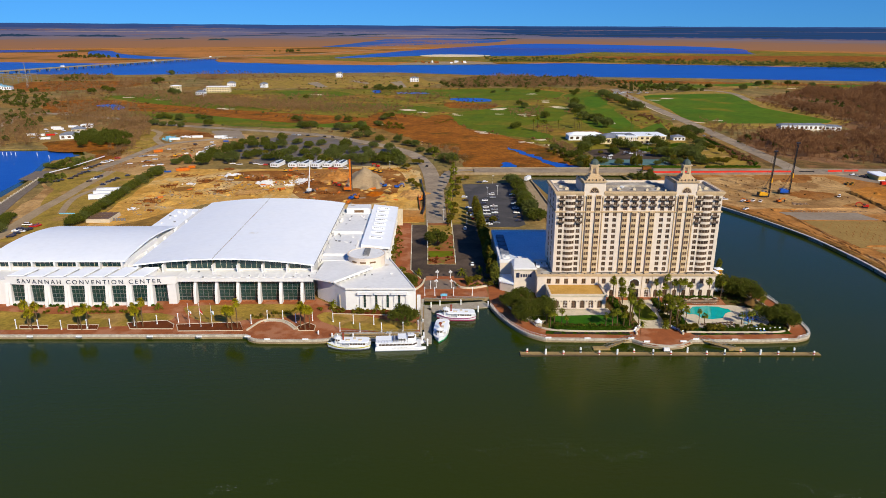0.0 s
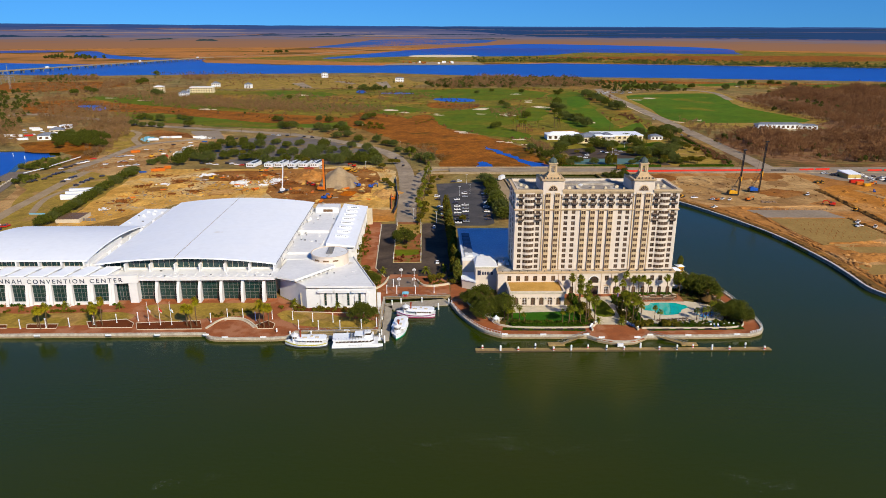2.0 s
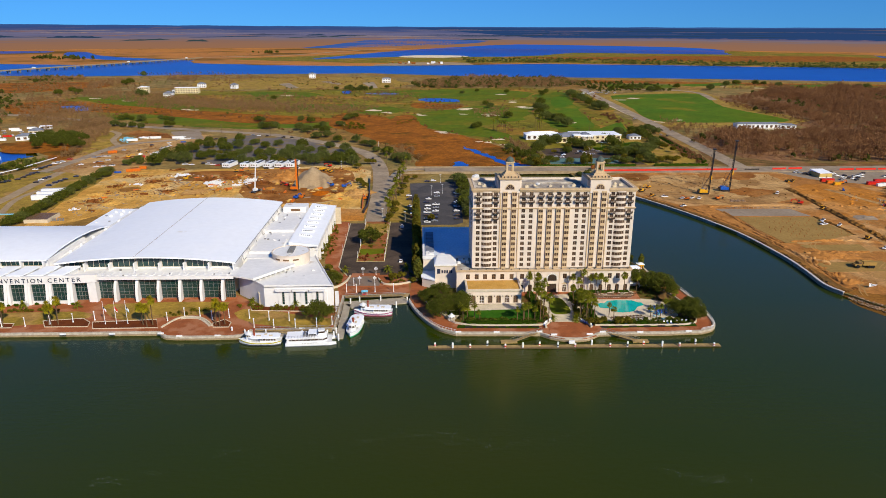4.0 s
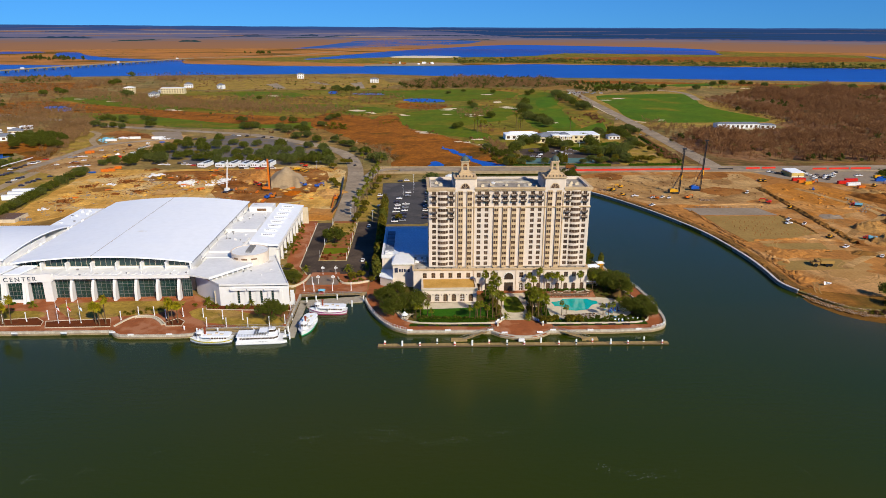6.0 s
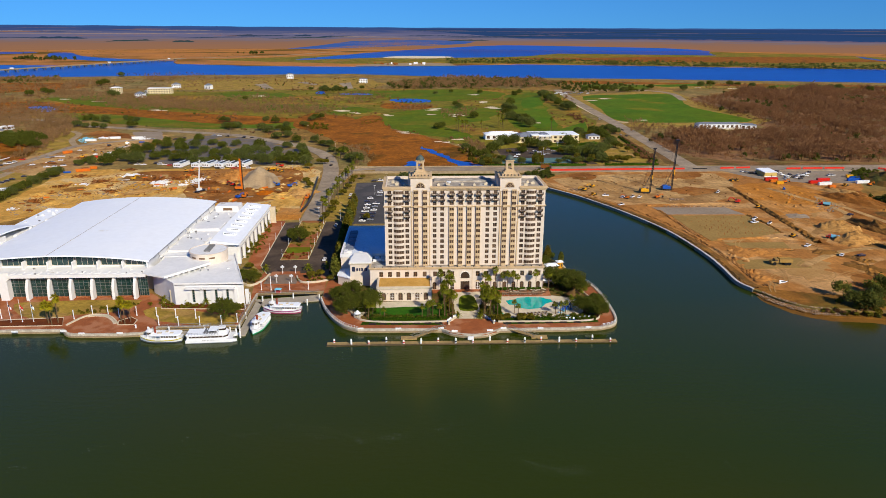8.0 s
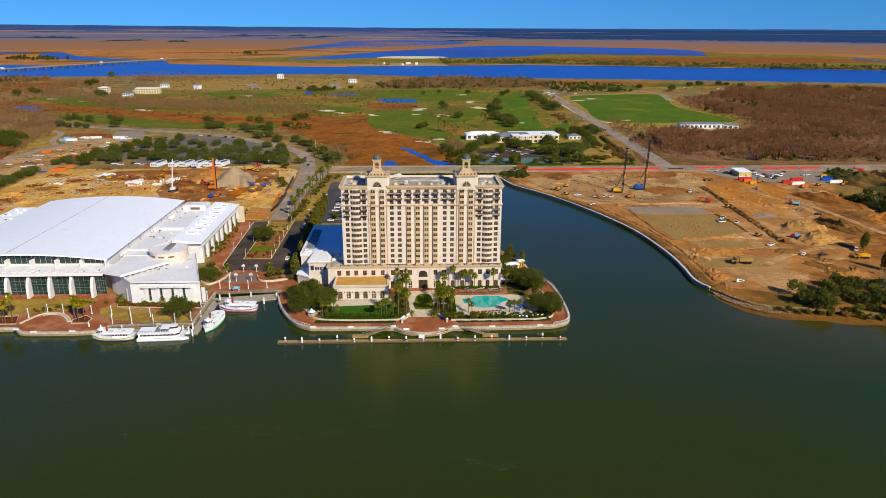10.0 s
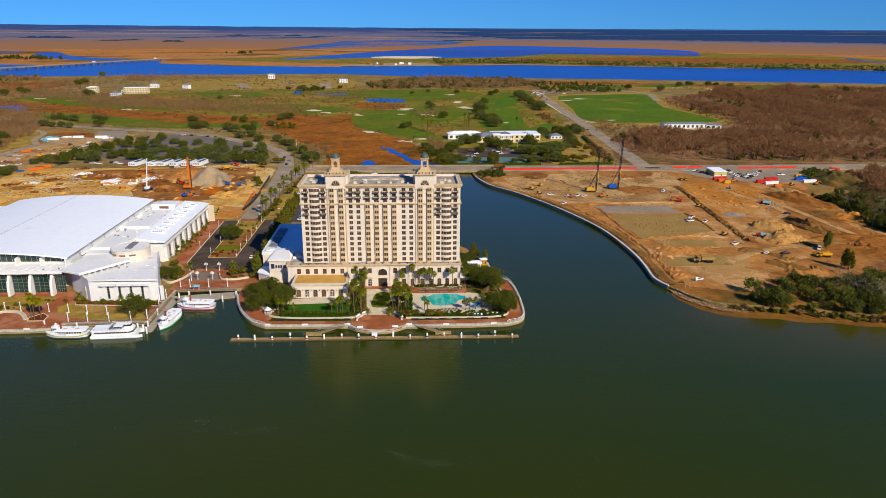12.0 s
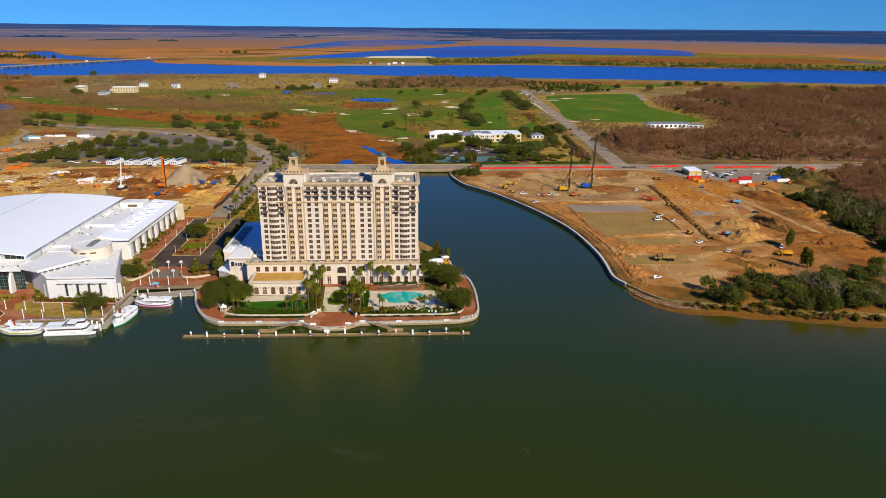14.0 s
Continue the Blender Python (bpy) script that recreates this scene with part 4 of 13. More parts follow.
for u, v, s in ((-6, 19.5, 1.0), (-4.2, 21, 1.2), (-6.2, 23, 0.9), (10, 8, 0.9), (12, 9.5, 1.1), (14.2, 8.5, 0.8), (11, 12.5, 1.2), (14, 12.5, 0.9), (2, 19.5, 1.1), (5, 19.5, 1.0)):
    z = 11.6 if 6 < v < 16 else 12.2
    bm = bmesh.new()
    box(bm, u - s, u + s, v - s, v + s, z, z + 0.8 + s * 0.5)
    part("roof_unit", bm, M["white_stucco"], wing)

# ---------------------------------------------------------------- convention centre
cc = thing("convention_center", pose(-100, 320, 3.0), "large white convention centre with vaulted roofs and slanted piers", "convention centre")


def vault(bm, x0, x1, y0, y1, edge, rise, along, thick=0.7, n=24, drop=0.0):
    """A shallow barrel roof; along: the axis that stays straight."""
    rows = []
    for k in range(n + 1):
        s = k / n
        h = edge + rise * 4 * s * (1 - s) - drop * s
        if along == "y":
            x = x0 + (x1 - x0) * s
            rows.append([(x, y0, h), (x, y1, h), (x, y1, h - thick), (x, y0, h - thick)])
        else:
            y = y0 + (y1 - y0) * s
            rows.append([(x0, y, h), (x1, y, h), (x1, y, h - thick), (x0, y, h - thick)])
    rows = [[bm.verts.new(p) for p in r] for r in rows]
    for a, b in zip(rows, rows[1:]):
        for i in range(4):
            bm.faces.new((a[i], a[(i + 1) % 4], b[(i + 1) % 4], b[i]))
    bm.faces.new(rows[0])
    bm.faces.new(rows[-1][::-1])


bm = bmesh.new()
vault(bm, -45, 43.5, -3.5, 121, 16.6, 3.2, "y")
part("main_roof", bm, M["white_membrane"], cc, "white vaulted membrane roof")
bm = bmesh.new()
vault(bm, -119, -49.5, -1.5, 70, 18.0, 3.2, "x", drop=2.8)
part("west_roof", bm, M["white_membrane"], cc, "white curved membrane roof")
bm = bmesh.new()
x = -6.0
h = 16.6 + 3.2 * 4 * (x + 45) / 88.5 * (1 - (x + 45) / 88.5)
box(bm, x - 0.16, x + 0.16, -3.3, 120.7, h - 0.1, h + 0.04)
part("roof_joint", bm, M["roof_gravel"], cc, "thin dark expansion joint along the roof")
# body
bm = bmesh.new()
box(bm, -44, 42.5, 0.8, 120, 0, 16.0)
box(bm, -118, -50, 0.8, 40, 0, 17.4)
box(bm, -118, -50, 40, 69, 0, 14.6)
box(bm, -50, -44, 2, 110, 0, 14.8)
part("hall_wall", bm, M["white_stucco"], cc)
for k in range(8):
    bm = bmesh.new()
    box(bm, -43.5 + k * 12.2, -42.9 + k * 12.2, -3.0, 0.8, 12.4, 16.2)
    part("eave_pier", bm, M["white_stucco"], cc)
for k in range(7):
    bm = bmesh.new()
    box(bm, -118 + k * 11.0, -117.2 + k * 11.0, -1.2, 0.8, 12.4, 17.6)
    part("eave_pier", bm, M["white_stucco"], cc)
# clerestories under the eaves
for k in range(7):
    x0 = -42.9 + k * 12.2
    x1 = min(x0 + 11.6, 42)
    s = (max(x0, -44) + 45) / 88.5
    e = (x1 + 45) / 88.5
    h = min(16.6 + 12.8 * s * (1 - s), 16.6 + 12.8 * e * (1 - e)) - 0.9
    glazing("clerestory_window", cc, x0 + 0.3, x1 - 0.3, 0.5, 13.4, max(h, 14.6), 4, 1, M["glass_green"], frame_mat=M["pale_stone"])
for k in range(6):
    x0 = -117.0 + k * 11.0
    glazing("clerestory_window", cc, x0 + 0.2, x0 + 9.8, 0.5, 14.4, 17.4, 4, 1, M["glass_green"], frame_mat=M["pale_stone"])

# portico before the main hall
bm = bmesh.new()
box(bm, -22, 44.5, -12.0, 0.8, 11.6, 12.5)
for k in range(16):
    box(bm, -21 + k * 4.1, -19.4 + k * 4.1, -10.5, -6.5, 12.5, 12.8)
part("portico_roof", bm, M["worn_membrane"], cc, "white flat portico roof with raised panels")
bm = bmesh.new()
box(bm, -22, 44.5, -12.6, -12.0, 11.2, 12.9)
part("portico_fascia", bm, M["white_stucco"], cc)
for x in (-12.7, -2.4, 7.9, 18.2, 28.5, 38.8):
    bm = bmesh.new()
    n = 8
    rows = []
    for k in range(n + 1):
        s = k / n
        front = -13.8 + 3.2 * s ** 3
        rows.append([bm.verts.new(p) for p in ((x - 0.65, front, s * 11.2), (x + 0.65, front, s * 11.2), (x + 0.65, -10.2, s * 11.2), (x - 0.65, -10.2, s * 11.2))])
    for a, b in zip(rows, rows[1:]):
        for i in range(4):
            bm.faces.new((a[i], a[(i + 1) % 4], b[(i + 1) % 4], b[i]))
    bm.faces.new(rows[0])
    bm.faces.new(rows[-1][::-1])
    part("pier", bm, M["white_stucco"], cc)
for k, x in enumerate((-18.0, -7.5, 2.8, 13.1, 23.4, 33.7, 42.0)):
    w = 4.6 if k < 6 else 2.2
    glazing("glass_wall", cc, x - w, x + w, -9.6, 0.6, 11.2, 4, 6, M["glass_green"], frame_mat=M["steel"])
    bm = bmesh.new()
    box(bm, x - w, x + w, -10.0, -9.4, 0, 0.6)
    for j in range(4):
        box(bm, x - w + 0.8 + j * w * 0.5, x - w + 1.8 + j * w * 0.5, -11.0, -10.2, 0, 0.7)
    part("planter", bm, M["brick_paving"], cc)

# sign block with slanted piers
SY = -14.0


def bow(x):
    """How far the sign front swells towards the river."""
    return -2.4 * max(0, 1 - ((x + 62) / 41) ** 2)


bm = bmesh.new()
for k in range(20):
    x0, x1 = -102 + 81 * k / 20, -102 + 81 * (k + 1) / 20
    v = [bm.verts.new((x, SY + bow(x) + d, z)) for z in (10.4, 14.3) for x, d in ((x0, 0.6), (x1, 0.6), (x1, 2.0), (x0, 2.0))]
    for f in ((3, 2, 1, 0), (4, 5, 6, 7), (0, 1, 5, 4), (2, 3, 7, 6)):
        bm.faces.new([v[i] for i in f])
box(bm, -118, -102, SY + 0.6, 0.8, 0, 12.5)
box(bm, -102, -21.0, SY + 2.0, 0.8, 11.2, 12.2)
box(bm, -25.5, -21.5, SY + 0.6, 0.8, 0, 10.4)
part("sign_wall", bm, M["white_stucco"], cc)
glazing("glass_wall", cc, -32.6, -25.6, SY + 3.4, 0.4, 11.0, 5, 5, M["glass_green"], frame_mat=M["steel"])
for k in range(8):
    x = -101 + k * 9.65
    PY, SY = SY, SY + bow(x + 3)
    bm = bmesh.new()
    for a, b, f in ((-1.1, 0.3, -1.7), (0.3, 1.5, -0.6)):
        v = [bm.verts.new(p) for p in ((x + a, SY + f, 0), (x + b, SY + f, 0), (x + b, SY + 3, 0), (x + a, SY + 3, 0),
                                       (x + a, SY + 0.55, 11), (x + b, SY + 0.55, 11), (x + b, SY + 3, 11), (x + a, SY + 3, 11))]
        for f4 in ((3, 2, 1, 0), (4, 5, 6, 7), (0, 1, 5, 4), (1, 2, 6, 5), (2, 3, 7, 6), (3, 0, 4, 7)):
            bm.faces.new([v[i] for i in f4])
    part("slanted_pier", bm, M["white_stucco"], cc)
    if k < 7:
        glazing("window", cc, x + 1.6, x + 8.5, SY + 1.6, 1.6, 10.3, 4, 4, M["glass_green"], frame_mat=M["steel"])
        bm = bmesh.new()
        box(bm, x + 1.5, x + 8.55, SY + 0.8, SY + 2.6, 0, 1.5)
        part("window_base", bm, M["white_stucco"], cc)
    if k < 7:
        # tilted canopy panel above the parapet
        bm = bmesh.new()
        q = [(x + 0.2, SY + 1.8, 14.0), (x + 7.4, SY + 1.8, 14.0), (x + 10.4, -2.4, 14.5), (x + 3.2, -2.4, 14.5)]
        top = [bm.verts.new((a, b, c + 0.6)) for a, b, c in q]
        low = [bm.verts.new(p) for p in q]
        bm.faces.new(top)
        bm.faces.new(low[::-1])
        for i in range(4):
            bm.faces.new((low[i], low[(i + 1) % 4], top[(i + 1) % 4], top[i]))
        part("canopy_panel", bm, M["white_membrane"], cc)
        bm = bmesh.new()
        box(bm, x + 8.3, x + 8.9, SY + 1.6, -1.5, 12.2, 14.0)
        part("canopy_beam", bm, M["white_stucco"], cc)
    SY = PY
def text_mesh(words):
    fc = bpy.data.curves.new("lettering", "FONT")
    fc.body = words
    fc.size, fc.extrude, fc.space_character = 3.0, 0.08, 1.42
    tmp = bpy.data.objects.new("tmp", fc)
    scene.collection.objects.link(tmp)
    me = bpy.data.meshes.new_from_object(tmp.evaluated_get(bpy.context.evaluated_depsgraph_get()))
    bpy.data.objects.remove(tmp)
    me.materials.clear()
    me.materials.append(M["sign_dark"])
    xs = [v.co.x for v in me.vertices]
    return me, min(xs), max(xs)


SIGN = "SAVANNAH CONVENTION CENTER"
low, high = text_mesh(SIGN)[1:]
stretch = 68.2 / (high - low)
for k, ch in enumerate(SIGN):
    if ch != " ":
        me, a, b = text_mesh(ch)
        move = text_mesh(SIGN[:k + 1])[2] - b
        for v in me.vertices:
            v.co.x += move
            v.co.z -= bow(-96.0 + v.co.x * stretch)
        lt = new("letter", me)
        lt.parent = cc
        lt.matrix_basis = Matrix.Translation((-96.0, SY + 0.5, 11.2)) @ Matrix.Rotation(radians(90), 4, "X") @ Matrix.Diagonal((stretch, 1, 1, 1))
        lt["label"] = "dark sign letter on the parapet"

# east wing
bm = bmesh.new()
prism(bm, [(55, -15), (61, -21.5), (94, -21.5), (79, 24), (53, 14), (45, -5)], 0, 10.4)
part("wing_wall", bm, M["white_stucco"], cc)
bm = bmesh.new()
prism(bm, [(55.6, -14.6), (61.3, -20.9), (93.2, -20.9), (78.5, 23.3), (54, 13.5), (46, -4.6)], 10.4, 10.6)
part("wing_roof", bm, M["worn_membrane"], cc)
bm = bmesh.new()
ring = [(55, -15), (61, -21.5), (94, -21.5), (79, 24)]
for (a, b), (c, d) in zip(ring, ring[1:]):
    L = Vector((c - a, d - b)).normalized() * 0.35
    nrm = Vector((-L.y, L.x))
    prism(bm, [(a, b), (c, d), (c + nrm.x, d + nrm.y), (a + nrm.x, b + nrm.y)], 10.0, 11.2)
part("wing_parapet", bm, M["white_stucco"], cc)
CANOPY = [(44.5, -12.6), (55, -17.2), (71.5, 3.5), (66, 14), (46, 12)]
bm = bmesh.new()
prism(bm, CANOPY, 12.2, 13.0)
part("entrance_canopy", bm, M["worn_membrane"], cc)
bm = bmesh.new()
prism(bm, [(46, -8), (55, -13.2), (67.5, 3.5), (64, 10), (47, 8)], 10.4, 12.2)
part("canopy_glazing", bm, M["glass_dark"], cc)
for k in range(8):
    s = (k + 0.5) / 8
    bm = bmesh.new()
    x, y = 54.6 + (70.2 - 54.6) * s, -15.6 + (3.6 + 15.6) * s
    box(bm, x - 0.4, x + 0.4, y - 0.4, y + 0.4, 10.5, 12.2)
    part("canopy_post", bm, M["white_stucco"], cc)
for a, b in ((CANOPY[1], CANOPY[2]),):
    bm = bmesh.new()
    d = (Vector(b) - Vector(a)).normalized()
    nn = Vector((d.y, -d.x)) * 0.35
    prism(bm, [a, (a[0] + nn.x, a[1] + nn.y), (b[0] + nn.x, b[1] + nn.y), b], 12.0, 13.2)
    part("canopy_fascia", bm, M["white_stucco"], cc)
bm = bmesh.new()
lathe(bm, [(9.6, 10.4), (9.6, 15.6), (9.9, 15.7), (9.9, 16.2), (9.4, 16.25), (9.2, 15.9)], 67.5, 16, 40)
part("drum", bm, M["hotel_cream"], cc, "round cream roof drum")
bm = bmesh.new()
lathe(bm, [(9.2, 15.9), (9.2, 16.0)], 67.5, 16, 40)
part("drum_roof", bm, M["worn_membrane"], cc)
bm = bmesh.new()
box(bm, 66.2, 69.2, 12, 23, 16.0, 16.5)
for k in range(12):
    box(bm, 66.2, 69.2, 12 + k * 0.98, 12.2 + k * 0.98, 16.5, 16.75)
for x in (66.2, 67.6, 69.0):
    box(bm, x, x + 0.2, 12.2, 22.8, 16.5, 16.7)
part("drum_skylight", bm, M["steel"], cc)
for a in (-125, -95, -65):
    bm = bmesh.new()
    for k in range(5):
        b0, b1 = radians(a - 9 + 3.6 * k), radians(a - 9 + 3.6 * (k + 1))
        prism(bm, [(67.5 + 9.68 * math.cos(b0), 16 + 9.68 * math.sin(b0)), (67.5 + 9.68 * math.cos(b1), 16 + 9.68 * math.sin(b1)),
                   (67.5 + 9.5 * math.cos(b1), 16 + 9.5 * math.sin(b1)), (67.5 + 9.5 * math.cos(b0), 16 + 9.5 * math.sin(b0))], 13.6, 14.4)
    part("drum_slot", bm, M["window_frame"], cc)
for k in range(4):
    x = 69.5 + k * 5.4
    glazing("slit_window", cc, x, x + 1.0, -21.62, 1.5, 8.0, 1, 5, M["glass_green"], frame_mat=M["steel"])
for k in range(3):
    bm = bmesh.new()
    box(bm, 66.5 + k * 8, 74.0 + k * 8, -23.2, -21.5, 8.4, 9.2)
    part("sun_shade", bm, M["white_stucco"], cc)
for k in range(6):
    bm = bmesh.new()
    box(bm, 67.6 + k * 5.4, 69.3 + k * 5.4, -22.0, -21.5, 0.4, 8.0)
    part("wall_fin", bm, M["white_stucco"], cc)
bm = bmesh.new()
box(bm, 57.6, 57.9, -18.6, -16.8, 0.1, 6.5)
part("side_door", bm, M["pale_stone"], cc)

# roofs between the hall and the eastern range
bm = bmesh.new()
box(bm, 42.5, 62.6, 14, 120, 0, 12.6)
box(bm, 42.8, 61, 62, 78, 12.6, 14.0)
box(bm, 46, 61, 108, 119, 12.6, 16.0)
box(bm, 44, 60, 22, 48, 12.6, 13.6)
part("service_block", bm, M["white_stucco"], cc)
bm = bmesh.new()
box(bm, 43, 62.2, 14.5, 119.5, 12.6, 12.8)
box(bm, 43.2, 60.6, 62.4, 77.6, 14.0, 14.2)
box(bm, 46.4, 60.6, 108.4, 118.6, 16.0, 16.2)
box(bm, 44.4, 59.6, 22.4, 47.6, 13.6, 13.8)
part("service_roof", bm, M["worn_membrane"], cc)
bm = bmesh.new()
box(bm, 51, 57, 107.9, 108.0, 13.4, 15.0)
part("service_louvre", bm, M["window_frame"], cc)
bm = bmesh.new()
box(bm, 63, 76.4, 38, 124, 0, 12.0)
part("east_range", bm, M["white_stucco"], cc)
bm = bmesh.new()
v = [bm.verts.new(p) for p in ((62.5, 36, 12), (78.6, 36, 12), (78.6, 125, 12), (62.5, 125, 12), (62.5, 36, 14.6), (78.6, 36, 12.8), (78.6, 125, 12.8), (62.5, 125, 14.6))]
for f in ((3, 2, 1, 0), (4, 5, 6, 7), (0, 1, 5, 4), (1, 2, 6, 5), (2, 3, 7, 6), (3, 0, 4, 7)):
    bm.faces.new([v[i] for i in f])
part("east_range_roof", bm, M["white_membrane"], cc)
for k in range(8):
    y = 50 + k * 9.3
    bm = bmesh.new()
    q = [(66.0, y, 13.4), (73.0, y, 12.9), (73.0, y + 4.2, 12.9), (66.0, y + 4.2, 13.4)]
    low = [bm.verts.new(p) for p in q]
    top = [bm.verts.new(p) for p in ((66.0, y, 15.3), (73.0, y, 14.7), (73.0, y + 4.2, 13.5), (66.0, y + 4.2, 14.1))]
    bm.faces.new(top)
    for i in range(4):
        bm.faces.new((low[i], low[(i + 1) % 4], top[(i + 1) % 4], top[i]))
    sk = part("skylight", bm, M["white_membrane"], cc, "white wedge skylight with a dark slot")
    for j in range(5):
        bm = bmesh.new()
        x = 66.9 + j * 1.15
        box(bm, x, x + 0.85, y - 0.04, y + 0.1, 14.55 - 0.085 * (x - 66), 15.0 - 0.085 * (x - 66))
        part("louvre", bm, M["dark_metal"], sk)
# arcade of the eastern side: piers, dark recesses, a ledge and a louvred slot under the eaves
bm = bmesh.new()
box(bm, 76.4, 78.2, 38, 124, 9.3, 10.3)
part("ledge", bm, M["white_stucco"], cc)
for k in range(9):
    y = 39.5 + k * 10.4
    bm = bmesh.new()
    box(bm, 76.4, 78.0, y - 0.7, y + 0.7, 0, 9.3)
    box(bm, 76.4, 77.2, y - 0.4, y + 0.4, 10.3, 12.0)
    part("pier", bm, M["white_stucco"], cc)
    if k < 8:
        glazing_y = bmesh.new()
        box(glazing_y, 76.41, 76.5, y + 5.6, y + 9.6, 0.4, 9.2)
        w = part("side_window", glazing_y, M["glass_dark"], cc)
        bm = bmesh.new()
        for j in range(4):
            box(bm, 76.5, 76.62, y + 5.6 + j * 1.3, y + 5.7 + j * 1.3, 0.4, 9.2)
        for j in range(4):
            box(bm, 76.5, 76.6, y + 5.6, y + 9.6, 1.2 + j * 2.3, 1.32 + j * 2.3)
        part("frame", bm, M["steel"], w)
        bm = bmesh.new()
        box(bm, 76.41, 76.9, y + 0.8, y + 5.4, 0, 9.3)
        part("wall_panel", bm, M["white_stucco"], cc)
        for j in range(3):
            bm = bmesh.new()
            box(bm, 76.41, 76.5, y + 0.8 + j * 3.1, y + 3.4 + j * 3.1, 10.6, 11.6)
            part("eaves_louvre", bm, M["window_frame"], cc)
bm = bmesh.new()
box(bm, 76.0, 81.5, 124.0, 125.2, 0, 11.5)
part("end_wall", bm, M["pale_stone"], cc, "cream concrete end wall of the range")
# gutters with rooftop fans
for x, ys in ((-47, (18, 30, 44, 60, 78)), (45, (60, 66, 88, 92))):
    for y in ys:
        bm = bmesh.new()
        box(bm, x - 0.8, x + 0.8, y - 0.7, y + 0.7, 12.7 if x > 0 else 14.8, 13.9 if x > 0 else 16.2)
        lathe(bm, [(0.7, 13.9 if x > 0 else 16.2), (0.75, 14.4 if x > 0 else 16.8), (0.3, 14.5 if x > 0 else 16.9)], x, y, 10)
        part("roof_fan", bm, M["worn_membrane"], cc)
bm = bmesh.new()
box(bm, 43.5, 43.75, -3.2, 121, 16.2, 16.4)
part("roof_gutter", bm, M["steel"], cc, "thin grey gutter along the roof edge")
for k, y in enumerate((10, 24, 40, 55, 74, 84, 101, 113)):
    bm = bmesh.new()
    tube(bm, (44.4, y, 13.1), (44.4, y + 5.0, 13.0), 0.16, sides=6)
    tube(bm, (44.4, y, 13.1), (43.6, y, 16.1), 0.14, sides=6)
    part("downpipe", bm, M["steel"], cc)
# small vents, hatches and patches on the flat roofs
rv = random.Random(91)
for x0, x1, y0, y1, z, n in ((45, 60, 50, 61, 12.8, 5), (45, 60, 80, 106, 12.8, 8), (45, 59, 24, 46, 13.8, 6), (63, 88, -18, 8, 10.6, 7), (-20, 43, -11.5, -1, 12.5, 10), (-70, -40, 86, 126, 10.7, 8)):
    for k in range(n):
        x, y, s = rv.uniform(x0, x1), rv.uniform(y0, y1), rv.uniform(0.25, 0.6)
        bm = bmesh.new()
        if k % 3 == 0:
            lathe(bm, [(s * 0.6, z - 0.05), (s * 0.6, z + 0.5), (s, z + 0.55), (s * 0.9, z + 0.8), (0.1, z + 0.9)], x, y, 10)
        else:
            box(bm, x - s, x + s, y - s * 0.7, y + s * 0.7, z - 0.05, z + 0.25 + s * 0.5)
            box(bm, x - s * 1.12, x + s * 1.12, y - s * 0.82, y + s * 0.82, z + 0.25 + s * 0.5, z + 0.33 + s * 0.5)
        part("roof_vent", bm, M["steel" if k % 2 else "white_stucco"], cc)
# north-west annex
bm = bmesh.new()
box(bm, -72, -38, 84, 128, 0, 10.5)
box(bm, -50, -44, 110, 121, 0, 14)
part("annex_wall", bm, M["white_stucco"], cc)
bm = bmesh.new()
box(bm, -71.5, -38.5, 84.5, 127.5, 10.5, 10.7)
part("annex_roof", bm, M["white_membrane"], cc)
for x, y in ((-66, 118), (-62, 120), (-60, 112), (-56, 116), (-54, 108), (-50, 118), (-65, 108)):
    bm = bmesh.new()
    box(bm, x - 0.8, x + 0.8, y - 0.6, y + 0.6, 10.7, 11.6)
    box(bm, x - 0.5, x + 0.5, y - 0.4, y + 0.4, 11.6, 11.9)
    part("roof_unit", bm, M["worn_membrane"], cc)

# ---------------------------------------------------------------- ground cover of the island
patch("rough", [(-638, 1319), (-441, 1476), (-44, 1548), (262, 1579), (408, 1475), (316, 822), (241.6, 751.8), (157.5, 745.9), (116, 803), (38, 929), (-102, 991), (-250, 974), (-446, 1042)], 3.02, M["rough_grass"], "olive and straw rough of the golf course", size=40, wobble=25)
patch("riverside_plots", [(-537, 1806), (-285, 1916), (-56, 1918), (14, 1678), (-20, 1563), (-455, 1518)], 3.03, M["lawn_dry"], "straw-coloured empty building plots", size=40, wobble=12)
FAIRWAYS = ([(-618, 1341), (-511, 1363), (-397, 1227), (-266, 1129), (-320, 1114), (-473, 1199)],
            [(-435, 1055), (-300, 1054), (-197, 998), (-176, 915), (-233, 922), (-350, 970)],
            [(-204, 1012), (-147, 1011), (-66, 990), (-42, 959), (-76, 925), (-166, 921)],
            [(-68, 1152), (-18, 1178), (10, 1110), (-46, 1080)],
            [(-43, 1009), (-16, 1036), (-2, 977), (-33, 947)],
            [(15, 1057), (60, 1102), (137, 1185), (225, 1184), (186, 1006), (123, 933), (153, 834), (104, 835), (46, 923)],
            [(-39, 1476), (156, 1533), (260, 1462), (232, 1326), (100, 1283), (24, 1361)],
            [(275, 1435), (340, 1435), (291, 1091), (270, 887), (216, 877), (227, 1092)],
            [(-329, 1449), (-227, 1462), (-156, 1386), (-243, 1328)],
            [(-186, 1206), (-76, 1224), (-81, 1144), (-152, 1128)],
            [(734, 1682), (957, 1647), (949, 1580), (742, 1564)],
            [(495, 1680), (644, 1663), (610, 1564), (480, 1564)])
for k, pts in enumerate(FAIRWAYS):
    patch("fairway", pts, 3.06 + 0.004 * k, M["golf_green"], "mown green golf fairway", curve=3, size=22, wobble=12)
